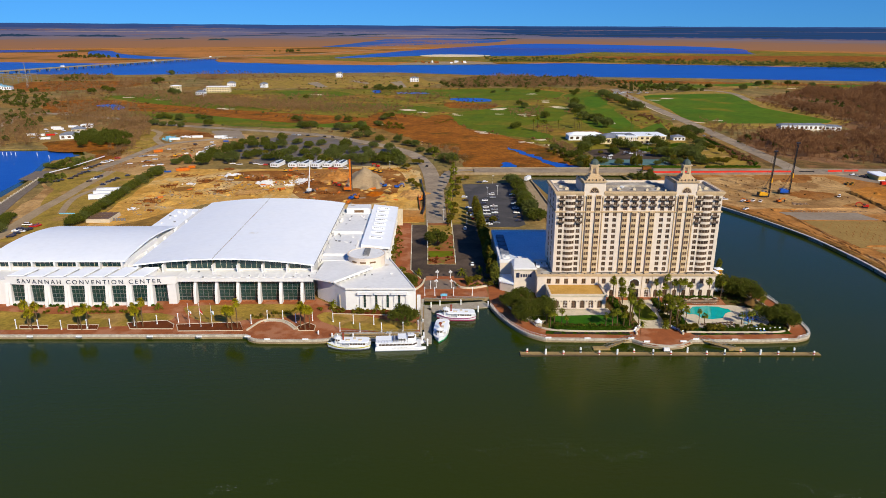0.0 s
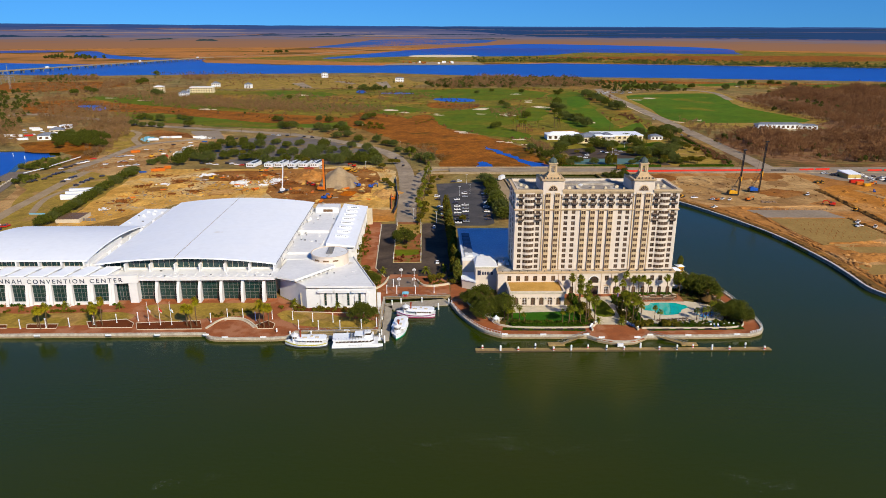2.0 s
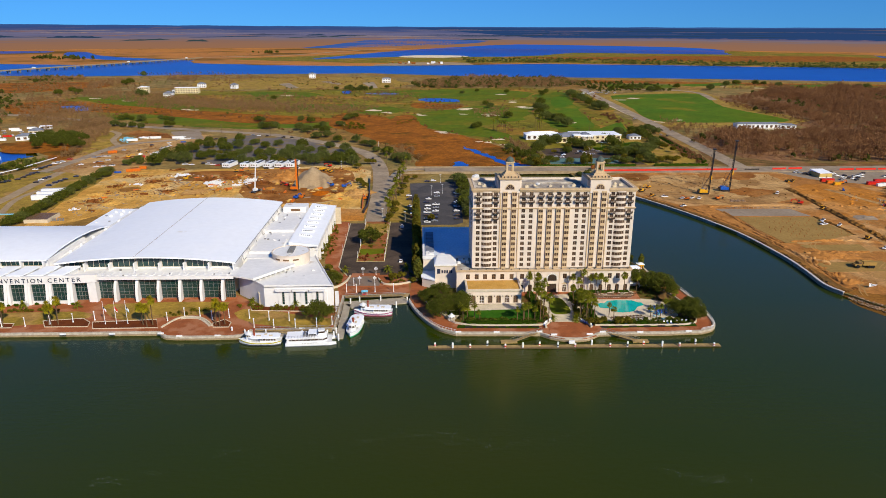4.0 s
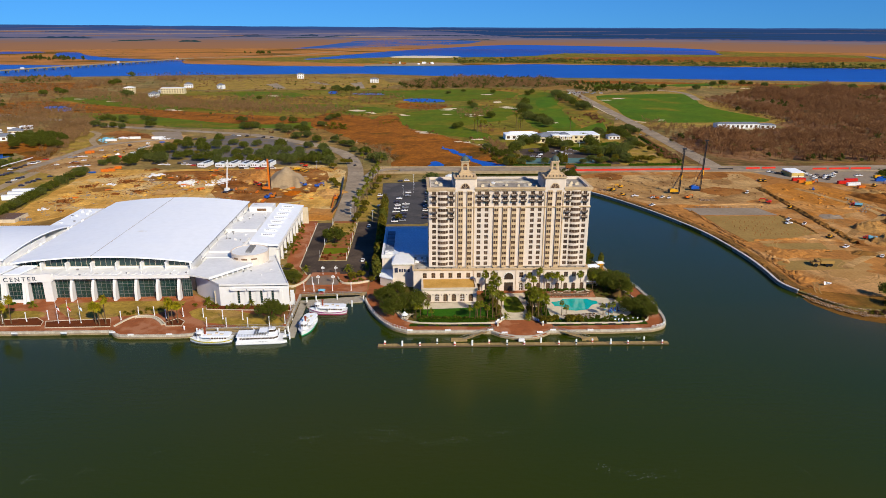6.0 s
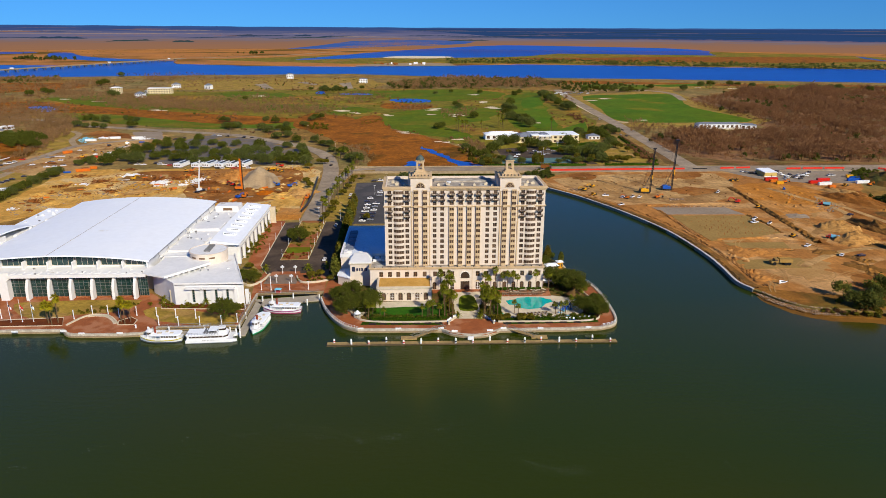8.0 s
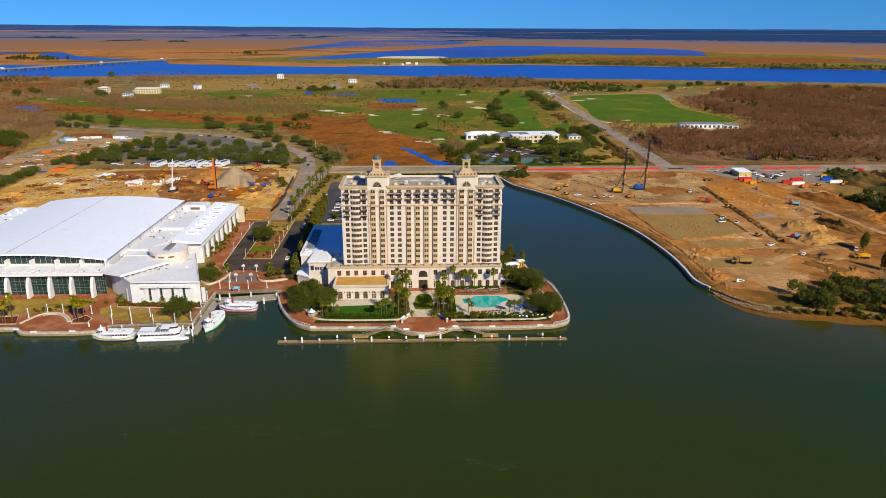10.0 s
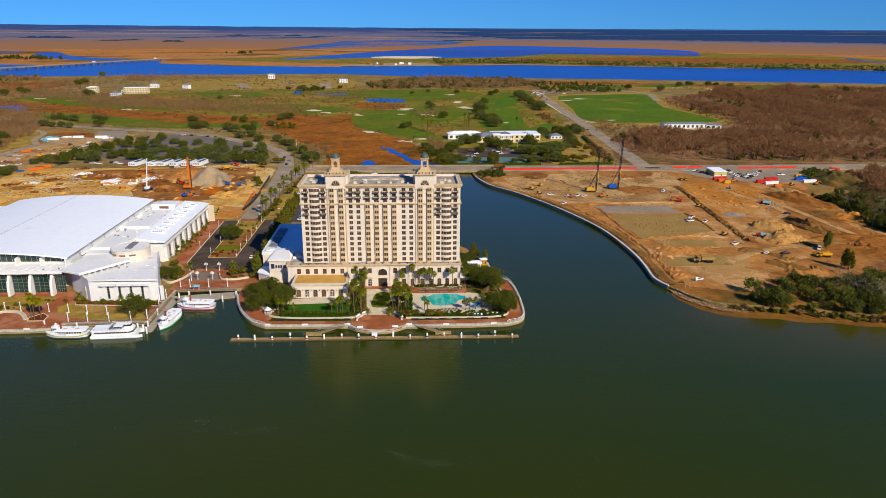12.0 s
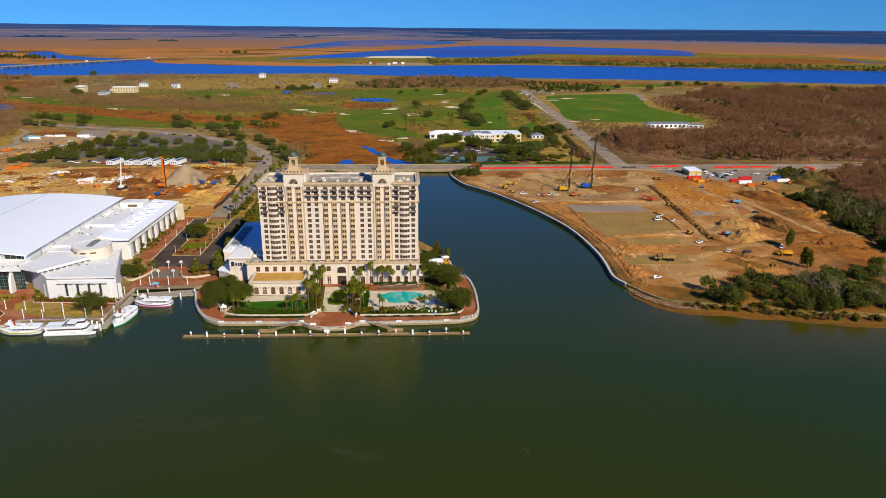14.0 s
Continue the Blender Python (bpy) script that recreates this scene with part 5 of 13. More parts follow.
patch("range_fringe", [(393, 1382), (468, 1435), (655, 1526), (610, 1272), (608, 987), (539, 924), (399, 912), (365, 935), (374, 1118)], 3.05, M["lawn_dry"], "dry straw fringe of the driving range", size=30, wobble=10)
patch("driving_range", [(417, 1370), (510, 1410), (613, 1413), (560, 1173), (584, 993), (497, 967), (399, 972), (379, 1033), (395, 1170)], 3.09, M["range_green"], "bright green driving range", curve=3, size=25, wobble=7)
patch("fairway_lawn", [(272, 901), (325, 978), (307, 879), (272, 869)], 3.09, M["range_green"], "green striped lawn by the clubhouse")
MARSH_BED = [(-67, 917), (-26, 970), (-3, 1044), (24, 1052), (44, 912), (108, 811), (144.0, 671.1), (136.4, 623.7), (41.5, 625.0), (26.0, 716.0), (-21, 812)]
patch("marsh_bed", MARSH_BED, 3.10, M["red_marsh"], "rust-red reed marsh", curve=3, size=14, wobble=8)
for k, pts in enumerate(([(-673, 1219), (-617, 1277), (-459, 1190), (-240, 1082), (-86, 1017), (-93, 984), (-191, 961), (-394, 1076), (-525, 1100), (-582, 1064)],
            [(-977, 1673), (-756, 1728), (-668, 1593), (-727, 1490), (-833, 1437)], [(28, 1243), (99, 1213), (97, 1150), (31, 1160)],
            [(-83, 1088), (-45, 1065), (-6, 1009), (-27, 892), (-73, 903), (-99, 972)],
            [(-442.6, 796.5), (-369.3, 793.2), (-352.1, 754.4), (-375.0, 725.6), (-408.4, 732.2)],
            [(469, 1815), (791, 1719), (1222, 1648), (1155, 1549), (949, 1580), (720, 1681), (448, 1717)])):
    patch("marsh_strip", pts, 3.115 + 0.004 * k, M["red_marsh"], "rust-red marsh grass", curve=3, size=20, wobble=9)
for pts in ([(30, 1300), (52, 1325), (100, 1312), (104, 1262), (58, 1258)], [(83.5, 764.6), (97.7, 737.3), (120.8, 677.8), (143.7, 646.6), (131.0, 629.4), (119.7, 649.8), (104.3, 697.9), (92.1, 726.2)],
            [(68.7, 665.7), (76.5, 675.1), (85.3, 632.8), (72.3, 627.4)], [(-570, 1183), (-539, 1191), (-499, 1131), (-520, 1116)],
            [(-128, 1476), (-117, 1490), (-106, 1436), (-121, 1423)], [(-71, 1436), (-19, 1436), (-12, 1410), (-67, 1410)]):
    patch("pond", pts, 3.14, M["sky_tint_water"], "bright blue pond water", curve=4, size=4, wobble=5, category="pond")
for k, (x, y) in enumerate([(136, 1063), (145, 1070), (151, 1055), (140, 1048), (108, 1133), (114, 1150), (207, 1272), (214, 1158), (66, 870), (34, 1071), (-17, 1095), (-36, 1119), (-221, 1374), (-336, 1130), (103, 1071), (203, 1251), (210, 1175), (131, 816), (106.1, 799.3), (62, 880), (38, 1057), (-12, 1087), (-42, 1127), (-229, 1386), (-346, 1138), (-496, 1276), (-576, 1319), (-72, 948), (447, 1325), (201, 1409), (255, 967), (416, 996), (413, 1292), (741, 1596), (808, 1564), (357, 1680), (115.9, 794.9), (136.0, 777.8)]):
    r = 4.5 if y < 1100 else 7
    ring = [(x + r * (1.6 if k % 3 else 1.0) * math.cos(a) * (1 + 0.3 * math.sin(3 * a + k)), y + r * math.sin(a) * (1 + 0.3 * math.cos(2 * a + k))) for a in (math.tau * i / 12 for i in range(12))]
    tagged(patch("bunker", ring, 3.145 + 0.001 * k, M["sand"], curve=2), "pale sand bunker", "bunker", "golf bunkers")

# ---------------------------------------------------------------- far marsh, second river and its banks
patch("far_bank", [(-820, 3090), (-560, 3330), (-150, 3900), (150, 4600), (700, 4780), (1650, 4500), (2300, 3900), (2700, 2750), (1570, 2436), (1107, 2591), (513, 2762), (-146, 2720), (-500, 2850)], 2.66, M["rough_grass"], "dull green dyke land across the river", size=90, wobble=35)
patch("far_marsh_isle", [(420, 3330), (800, 3330), (1300, 3480), (2100, 3500), (2300, 3000), (1600, 2850), (900, 2950)], 2.70, M["red_marsh"], "rust marsh beside the far lagoon", size=80, wobble=25)
patch("lagoon", [(-440, 3108), (-408, 3052), (-295, 3148), (-47, 3360), (220, 3348), (496, 3405), (661, 3563), (892, 3958), (1042, 3927), (1420, 3800), (1700, 3720), (1790, 4020), (1950, 4400), (1653, 4536), (1251, 4662), (839, 4753), (421, 4808), (140, 4824), (-70, 4300), (-210, 3895), (-326, 3476)], 2.74, M["sky_tint_water"], "deep blue far lagoon", size=60, wobble=14, category="lagoon")
patch("marina_water", [(-345, 505), (-360, 600), (-386, 676), (-372, 708), (-392, 744), (-475, 738), (-905, 762), (-1400, 780), (-900, 420), (-345, 400)], WATER + 0.06, M["sky_tint_water"], "bright blue marina basin", deep=0.4, category="basin")
patch("creek_mouth", [(-1697, 3502), (-1853, 3866), (-1778, 3921), (-1548, 3516), (-1336, 3252), (-1121, 3084), (-1002, 2980), (-1086, 2920), (-1242, 2962), (-1430, 3119), (-1529, 3172)], 2.70, M["sky_tint_water"], "deep blue creek", curve=3, category="creek")
patch("creek_west", [(-2513, 3915), (-2047, 4046), (-1963, 3772), (-2299, 3585)], 2.70, M["sky_tint_water"], "thin blue creek", curve=3, category="creek")
patch("sand_bar", [(-56, 3414), (39, 3528), (235, 3501), (269, 3361), (145, 3255), (-38, 3279)], 2.80, M["sand"], "pale sand bar in the lagoon", curve=3)
patch("sand_shore", [(-130, 2611), (-17, 2780), (142, 2810), (227, 2750), (234, 2592), (60, 2560), (-130, 2535)], 2.80, M["gravel_road"], "pale sandy landing", size=20, wobble=8)
patch("creek_east", [(2406, 3619), (2358, 3466), (2228, 3132), (2218, 2858), (2167, 3042), (2272, 3356)], 2.80, M["sky_tint_water"], "thin blue tidal creek", category="creek")


def ring_patch(name, pts, material, label, push=0):
    """A shape on the horizon wall, from bearings and heights."""
    bm = bmesh.new()
    r = 4846 - push
    a = [bm.verts.new((r * math.sin(radians(b)), r * math.cos(radians(b)), z)) for b, z in pts]
    bm.faces.new(a)
    return tagged(part(name, bm, material), label, "distance", kind="structure")


# self-lit flat colour for far shapes; their daylight is already in col
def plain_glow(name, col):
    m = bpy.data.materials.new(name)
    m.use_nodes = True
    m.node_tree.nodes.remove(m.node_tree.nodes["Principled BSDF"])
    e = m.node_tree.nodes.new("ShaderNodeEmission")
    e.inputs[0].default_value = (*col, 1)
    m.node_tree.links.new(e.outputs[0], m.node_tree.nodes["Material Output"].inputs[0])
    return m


# glowing blue with the sky's reflection put into the colour
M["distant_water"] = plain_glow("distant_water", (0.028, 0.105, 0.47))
# the blue and purple of distant haze are mixed into these glows
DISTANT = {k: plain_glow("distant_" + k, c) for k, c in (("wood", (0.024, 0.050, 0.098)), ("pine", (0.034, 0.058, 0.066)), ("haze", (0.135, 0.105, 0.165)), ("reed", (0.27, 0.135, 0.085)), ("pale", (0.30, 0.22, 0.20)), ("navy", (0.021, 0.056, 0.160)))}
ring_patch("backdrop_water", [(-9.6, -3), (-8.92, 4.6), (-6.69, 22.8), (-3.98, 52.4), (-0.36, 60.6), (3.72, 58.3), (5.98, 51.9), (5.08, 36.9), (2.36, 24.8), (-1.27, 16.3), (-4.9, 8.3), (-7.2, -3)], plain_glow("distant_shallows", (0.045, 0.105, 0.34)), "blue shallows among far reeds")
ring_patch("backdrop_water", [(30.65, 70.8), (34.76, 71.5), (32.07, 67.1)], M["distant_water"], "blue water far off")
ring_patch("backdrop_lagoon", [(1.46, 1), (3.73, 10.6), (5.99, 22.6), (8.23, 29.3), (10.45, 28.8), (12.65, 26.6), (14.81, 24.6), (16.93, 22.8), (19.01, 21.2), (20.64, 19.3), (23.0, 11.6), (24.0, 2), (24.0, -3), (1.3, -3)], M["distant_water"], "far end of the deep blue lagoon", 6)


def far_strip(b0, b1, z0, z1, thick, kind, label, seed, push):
    """A long ragged streak of wood, reeds or painted haze glowing on the horizon wall, between two bearings."""
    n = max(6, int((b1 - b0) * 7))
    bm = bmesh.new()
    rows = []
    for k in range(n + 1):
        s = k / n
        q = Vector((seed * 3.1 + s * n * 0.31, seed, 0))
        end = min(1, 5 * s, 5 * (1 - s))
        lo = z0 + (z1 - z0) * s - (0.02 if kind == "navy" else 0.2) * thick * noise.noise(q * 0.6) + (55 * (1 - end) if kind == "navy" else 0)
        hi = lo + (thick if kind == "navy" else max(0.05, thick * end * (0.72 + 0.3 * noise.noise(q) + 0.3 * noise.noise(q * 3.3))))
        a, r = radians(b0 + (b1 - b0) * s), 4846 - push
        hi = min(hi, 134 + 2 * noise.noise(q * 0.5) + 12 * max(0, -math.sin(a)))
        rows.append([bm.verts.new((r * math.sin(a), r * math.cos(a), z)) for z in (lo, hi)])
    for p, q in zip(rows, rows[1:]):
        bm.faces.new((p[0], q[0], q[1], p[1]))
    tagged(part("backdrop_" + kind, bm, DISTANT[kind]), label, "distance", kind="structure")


for k, (b0, z0, b1, z1) in enumerate(((-7.0, 6, -1, 22), (-5.5, 14, 0.5, 30), (-4.5, 24, 2.5, 36), (-3.8, 34, 3.5, 42), (-2.6, 44, 4.6, 49), (-3.4, 52, 1.0, 55))):
    far_strip(b0, b1, z0, z1, 3.2, "reed", "rust reeds in the far shallows", 21.3 + k * 2.7, 30 + k)
LABELS = {"wood": "line of woods far off, painted haze-blue", "pine": "dark green clump of trees far off", "haze": "painted purple haze over the far marsh", "reed": "rust streak of far marsh", "pale": "pale streak of dry far marsh", "navy": "broad belt of woods on the horizon, painted haze-navy"}
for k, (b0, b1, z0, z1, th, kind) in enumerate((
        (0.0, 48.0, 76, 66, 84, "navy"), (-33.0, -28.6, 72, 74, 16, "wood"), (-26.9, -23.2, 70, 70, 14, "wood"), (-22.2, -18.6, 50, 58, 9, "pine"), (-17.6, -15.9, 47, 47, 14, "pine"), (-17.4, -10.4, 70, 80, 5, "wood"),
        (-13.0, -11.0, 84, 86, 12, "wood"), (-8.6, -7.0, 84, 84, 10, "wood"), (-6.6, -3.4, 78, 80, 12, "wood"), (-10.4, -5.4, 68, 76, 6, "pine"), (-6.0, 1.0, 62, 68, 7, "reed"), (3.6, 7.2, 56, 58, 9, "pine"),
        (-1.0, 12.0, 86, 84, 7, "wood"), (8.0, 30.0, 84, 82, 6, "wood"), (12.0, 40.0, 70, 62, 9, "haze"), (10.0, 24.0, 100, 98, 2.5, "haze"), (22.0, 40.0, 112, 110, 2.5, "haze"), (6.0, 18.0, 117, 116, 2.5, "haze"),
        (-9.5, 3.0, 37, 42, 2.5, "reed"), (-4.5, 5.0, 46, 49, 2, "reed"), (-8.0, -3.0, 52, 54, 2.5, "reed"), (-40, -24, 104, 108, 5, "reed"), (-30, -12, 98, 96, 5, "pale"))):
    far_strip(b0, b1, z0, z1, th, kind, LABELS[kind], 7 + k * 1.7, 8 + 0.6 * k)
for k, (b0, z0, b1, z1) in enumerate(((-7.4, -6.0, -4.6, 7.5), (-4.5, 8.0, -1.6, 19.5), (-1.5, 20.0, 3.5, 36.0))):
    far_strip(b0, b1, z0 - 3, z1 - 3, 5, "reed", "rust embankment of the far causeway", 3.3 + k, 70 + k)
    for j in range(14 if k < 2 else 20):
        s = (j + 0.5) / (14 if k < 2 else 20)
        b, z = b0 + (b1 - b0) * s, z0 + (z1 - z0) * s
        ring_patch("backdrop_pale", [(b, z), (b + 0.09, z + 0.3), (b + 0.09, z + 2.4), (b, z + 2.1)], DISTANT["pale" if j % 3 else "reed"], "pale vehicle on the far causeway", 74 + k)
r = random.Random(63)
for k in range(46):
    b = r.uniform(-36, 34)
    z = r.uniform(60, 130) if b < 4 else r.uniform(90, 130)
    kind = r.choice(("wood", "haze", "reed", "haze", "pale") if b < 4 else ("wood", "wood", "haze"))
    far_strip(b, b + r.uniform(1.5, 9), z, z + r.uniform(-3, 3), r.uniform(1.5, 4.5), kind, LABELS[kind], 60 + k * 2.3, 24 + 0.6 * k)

# ---------------------------------------------------------------- roads and paved areas
ribbon("road", [(4.4, 443.4), (3.8, 488.8), (2.5, 564.3), (-4.1, 647.7), (-18.4, 711.7), (-47.0, 761.1), (-83, 800), (-144, 853), (-207, 881), (-272, 906), (-359, 943), (-422, 983), (-522, 1040), (-616, 1074)], 14.5, 3.22, M["road_grey"], "pale grey worn asphalt road")
ribbon("road", [(3.4, 533.6), (10.9, 586.7), (19.3, 626.2), (40.8, 634.3)], 10, 3.24, M["road_grey"], "pale grey worn asphalt road")
ribbon("golf_road", [(346, 640), (348, 665), (356, 804), (364, 950), (373, 1148), (385, 1370), (397, 1530)], 17, 3.2, M["road_grey"], "grey road past the golf course")
ribbon("golf_road", [(381, 1462), (481, 1518), (570, 1518), (620, 1448), (591, 1291)], 14, 3.21, M["road_grey"], "grey road beyond the driving range")
ribbon("cart_path", [(363, 1271), (366, 1174), (363, 1067), (368, 990), (387, 971)], 6, 3.16, M["sand"], "pale cart path")
ribbon("road", [(480, 634), (620, 634), (760, 640), (1000, 700)], 18, 3.2, M["road_grey"], "grey road past the site")
ribbon("causeway", [(-934, 3235), (-761, 3377), (-584, 3569), (-369, 4223), (-52, 4941), (330, 5556)], 26, 2.95, M["gravel_road"], "pale causeway road over the marsh")
ribbon("west_road", [(-313.5, 626.9), (-309.3, 683.7), (-305.2, 770.0), (-278, 802), (-237, 833)], 10, 3.20, M["road_grey"], "grey service road")
ribbon("west_lane", [(-306.9, 777.8), (-330, 819), (-342, 865), (-365, 894)], 7, 3.21, M["gravel_road"], "pale gravel lane")
ribbon("west_street", [(-571, 866), (-580, 934), (-613, 1039), (-564, 1075)], 14, 3.2, M["road_grey"], "grey street")
patch("yard", [(-325.3, 647.2), (-322.5, 704.2), (-308.2, 760.0), (-296, 838), (-262, 871), (-225, 852), (-206.7, 798.4), (-218.7, 723.0), (-228.1, 665.9), (-231.4, 624.4), (-244.8, 606.9), (-292.5, 617.6)], 3.04, M["dirt_tan"], "tan gravel builders' yard", size=12, wobble=5)
patch("red_plot", [(-342, 868), (-331, 900), (-283, 868), (-259, 826), (-309, 846)], 3.09, M["dirt_brown"], "red-brown bare plot in the yard", size=8, wobble=3)
patch("lot_earth", [(-337, 583), (-311, 552), (-278, 455), (-268, 417), (-272, 409), (-283, 432), (-303, 482), (-309, 520), (-322, 558)], 3.075, M["dirt_tan"], "bare tan earth beside the timber deck", size=8, wobble=3)
patch("shore_marsh", [(-389, 756), (-341, 768), (-319, 690), (-333, 682), (-352, 712), (-378, 738)], 3.08, M["red_marsh"], "rust-coloured reeds beside the marina", size=8, wobble=4)
patch("gravel_pile_pad", [(-284, 886), (-250, 891), (-223, 824), (-254, 816)], 3.10, M["gravel_grey"], "grey gravel stockpile ground", size=8, wobble=3)
patch("west_lot", [(-273.1, 405.3), (-292.2, 448.7), (-311.4, 532.6), (-331.4, 613.9), (-291.6, 624.4), (-238.5, 590.2), (-235.9, 475.5), (-248.6, 411.2)], 3.05, M["lawn_dry"], "dry straw-coloured car park grass", size=10, wobble=3)
ribbon("gravel_track", [(-274.9, 411.2), (-279.2, 446.0), (-285.1, 488.2), (-288.1, 530.7), (-292.5, 567.4), (-296.3, 627.0)], 9, 3.12, M["gravel_road"], "pale gravel track")
ribbon("gravel_track", [(-279.5, 597.1), (-276.7, 558.9), (-278.0, 519.5), (-264.9, 475.4)], 5, 3.11, M["gravel_road"], "pale gravel track")
patch("storage_yard", [(-474, 800), (-521, 902), (-497, 958), (-455, 903), (-423, 822), (-434.0, 780.4)], 3.05, M["gravel_tan"], "tan gravel storage yard", size=15, wobble=5)
patch("meadow", [(-324.4, 726.0), (-384, 884), (-375, 920), (-321, 802), (-309.3, 733.1)], 3.05, M["lawn_dry"], "straw meadow beside the lane", curve=3, size=12, wobble=5)
patch("dirt_site", [(-227.0, 424.7), (-233.4, 463.3), (-237.0, 510.5), (-240.1, 561.2), (-243.7, 614.4), (-227.7, 635.3), (-156.3, 635.8), (-88.3, 644.4), (-35.0, 656.0), (-11.2, 623.4), (-7.2, 543.4), (-7.6, 450.4), (-27.6, 449.0), (-65.9, 475.7), (-165.3, 508.9)], 3.07, M["dirt_gold"], "golden churned earth of a building site", size=10, wobble=4)
patch("dirt_red_pad", [(-23.5, 486), (-4.0, 483), (-4.6, 452), (-22, 452)], 3.13, M["dirt_bright"], "orange-brown levelled earth pad", size=4, wobble=1.5)
for pts in ([(-128, 630), (-42, 634), (-24, 600), (-26, 560), (-32, 514), (-60, 500), (-92, 508), (-112, 540), (-118, 600)], [(-178, 622), (-136, 630), (-126, 600), (-160, 592)]):
    patch("dirt_dark_pad", pts, 3.11, M["dirt_brown"], "brown trampled earth", curve=3, size=6, wobble=3)
patch("car_park", [(-213.4, 771.0), (-185, 848), (-146, 867), (-91, 817), (-39.3, 735.6), (-22.9, 656.1), (-89.8, 655.6), (-156.7, 660.9), (-208.4, 687.6)], 3.06, mat("asphalt_pale", (0.17, 0.15, 0.135), (0.13, 0.115, 0.105), 0.06, 0.9, third=(0.24, 0.17, 0.08), third_scale=0.04, third_at=0.56), "dark asphalt car park under trees", size=20, wobble=4)
patch("forecourt", [(-12.4, 444.8), (29.5, 446.2), (29.4, 362.6), (26.0, 342.5), (-4.3, 340.8), (-10.2, 355.1)], 3.19, M["asphalt"], "dark asphalt forecourt loop")
M["bed_brown"] = mat("bed_brown", (0.30, 0.135, 0.075), (0.21, 0.09, 0.05), 0.25, 0.95, fine=2.0, third=(0.17, 0.14, 0.05), third_scale=0.2, third_at=0.56)
patch("island_bed", [(-1.7, 449.0), (14.9, 449.0), (14.8, 364.6), (-0.9, 364.6)], 3.25, M["bed_brown"], "planted island with kerb")
patch("island_lawn", [(-0.8, 388.0), (13.8, 388.0), (13.9, 379.0), (6.5, 376.6), (-0.7, 376.6)], 3.30, M["golf_green"], "small olive lawn")
patch("island_lawn", [(-1.3, 443.4), (14.4, 443.4), (14.7, 423.5), (-0.9, 393.7)], 3.30, M["lawn_dry"], "dry grass under the tree")
patch("brick_walk", [(-23.8, 450.4), (-12.9, 449.0), (-10.2, 362.7), (-7.5, 344.3), (-19.1, 362.7)], 3.16, M["brick_paving"], "red brick walk beside the hall")
patch("verge", [(11.3, 488.8), (16.8, 564.4), (26.5, 568.8), (27.3, 482.3), (23.4, 449.0), (10.7, 450.4)], 3.14, M["lawn_dry"], "dry grass verge with palms")
patch("hotel_car_park", [(26.6, 571.0), (69.5, 577.8), (65.0, 446.2), (59.7, 440.7), (33.8, 440.7), (30.1, 472.8)], 3.12, mat("asphalt_dark", (0.085, 0.08, 0.08), (0.065, 0.062, 0.062), 0.08, 0.9, third=(0.11, 0.10, 0.095), third_scale=0.05), "dark asphalt hotel car park")
patch("hotel_drive", [(29.5, 446.2), (34.7, 443.4), (32.6, 362.6), (36.0, 335.6), (27.5, 342.5)], 3.08, M["asphalt"], "dark asphalt drive in the tower's shade")
patch("club_car_park", [(168.3, 744.4), (213.2, 759.8), (256.6, 743.7), (240.8, 657.4), (169.5, 661.4)], 3.08, M["asphalt"], "dark asphalt club car park")
patch("tennis_court", [(167.2, 687.1), (237.7, 689.7), (234.9, 660.6), (164.8, 658.4)], 3.13, mat("court_green", (0.13, 0.20, 0.19), (0.10, 0.16, 0.15), 0.1, 0.9), "grey-green tennis court")
patch("club_lawn", [(263, 811), (331, 848), (339, 839), (325.5, 665.8), (260.3, 654.1), (249.0, 713.9)], 3.07, M["lawn_dry"], "straw and olive club lawn", size=15, wobble=4)
patch("club_green", [(264.7, 775.8), (293.4, 797.1), (289.9, 763.3), (260.5, 736.0)], 3.10, M["golf_green"], "mown green club lawn", curve=3)
patch("club_green", [(234.3, 784.4), (248.4, 788.7), (243.7, 743.8), (231.3, 736.2)], 3.10, M["golf_green"], "mown green club lawn", curve=3)
patch("fairway_strip", [(284, 1309), (321, 1356), (292, 1085), (277, 935), (252, 906), (241, 947), (259, 1125)], 3.10, M["range_green"], "deep green mown fairway strip", curve=3, size=15, wobble=3)
patch("far_fairway", [(640, 1694), (822, 1757), (991, 1706), (1193, 1677), (1241, 1576), (1091, 1510), (939, 1600), (720, 1561), (628, 1606)], 3.11, M["lawn_dry"], "straw-green fairway behind the wood", size=25, wobble=10)
for pts in ([(651, 1658), (792, 1718), (828, 1664), (669, 1608)], [(907, 1649), (1075, 1673), (1125, 1589), (958, 1584)]):
    patch("far_fairway", pts, 3.14, M["range_green"], "narrow green fairway behind the wood", size=20, wobble=8)
patch("road_verge", [(342.4, 735.3), (355.9, 685.1), (413.8, 661.6), (624.5, 646.4), (700.6, 642.4), (686.3, 624.5), (608.1, 622.7), (405.6, 640.1), (329.2, 653.2)], 3.06, M["leaf_litter"], "brown grass between the road and the wood", size=20, wobble=5)
ribbon("club_drive", [(254.6, 654.2), (250.9, 686.2), (255.5, 728.5), (245.8, 759.5)], 9, 3.16, M["asphalt"], "dark asphalt club drive")
for pts in ([(-302, 1677), (-283, 1712), (-234, 1563), (-250, 1547)], [(-213, 1750), (-195, 1770), (-148, 1677), (-159, 1660)], [(-105, 1713), (-80, 1751), (-58, 1563), (-73, 1563)]):
    patch("plot_drive", pts, 3.10, M["road_grey"], "grey driveway")

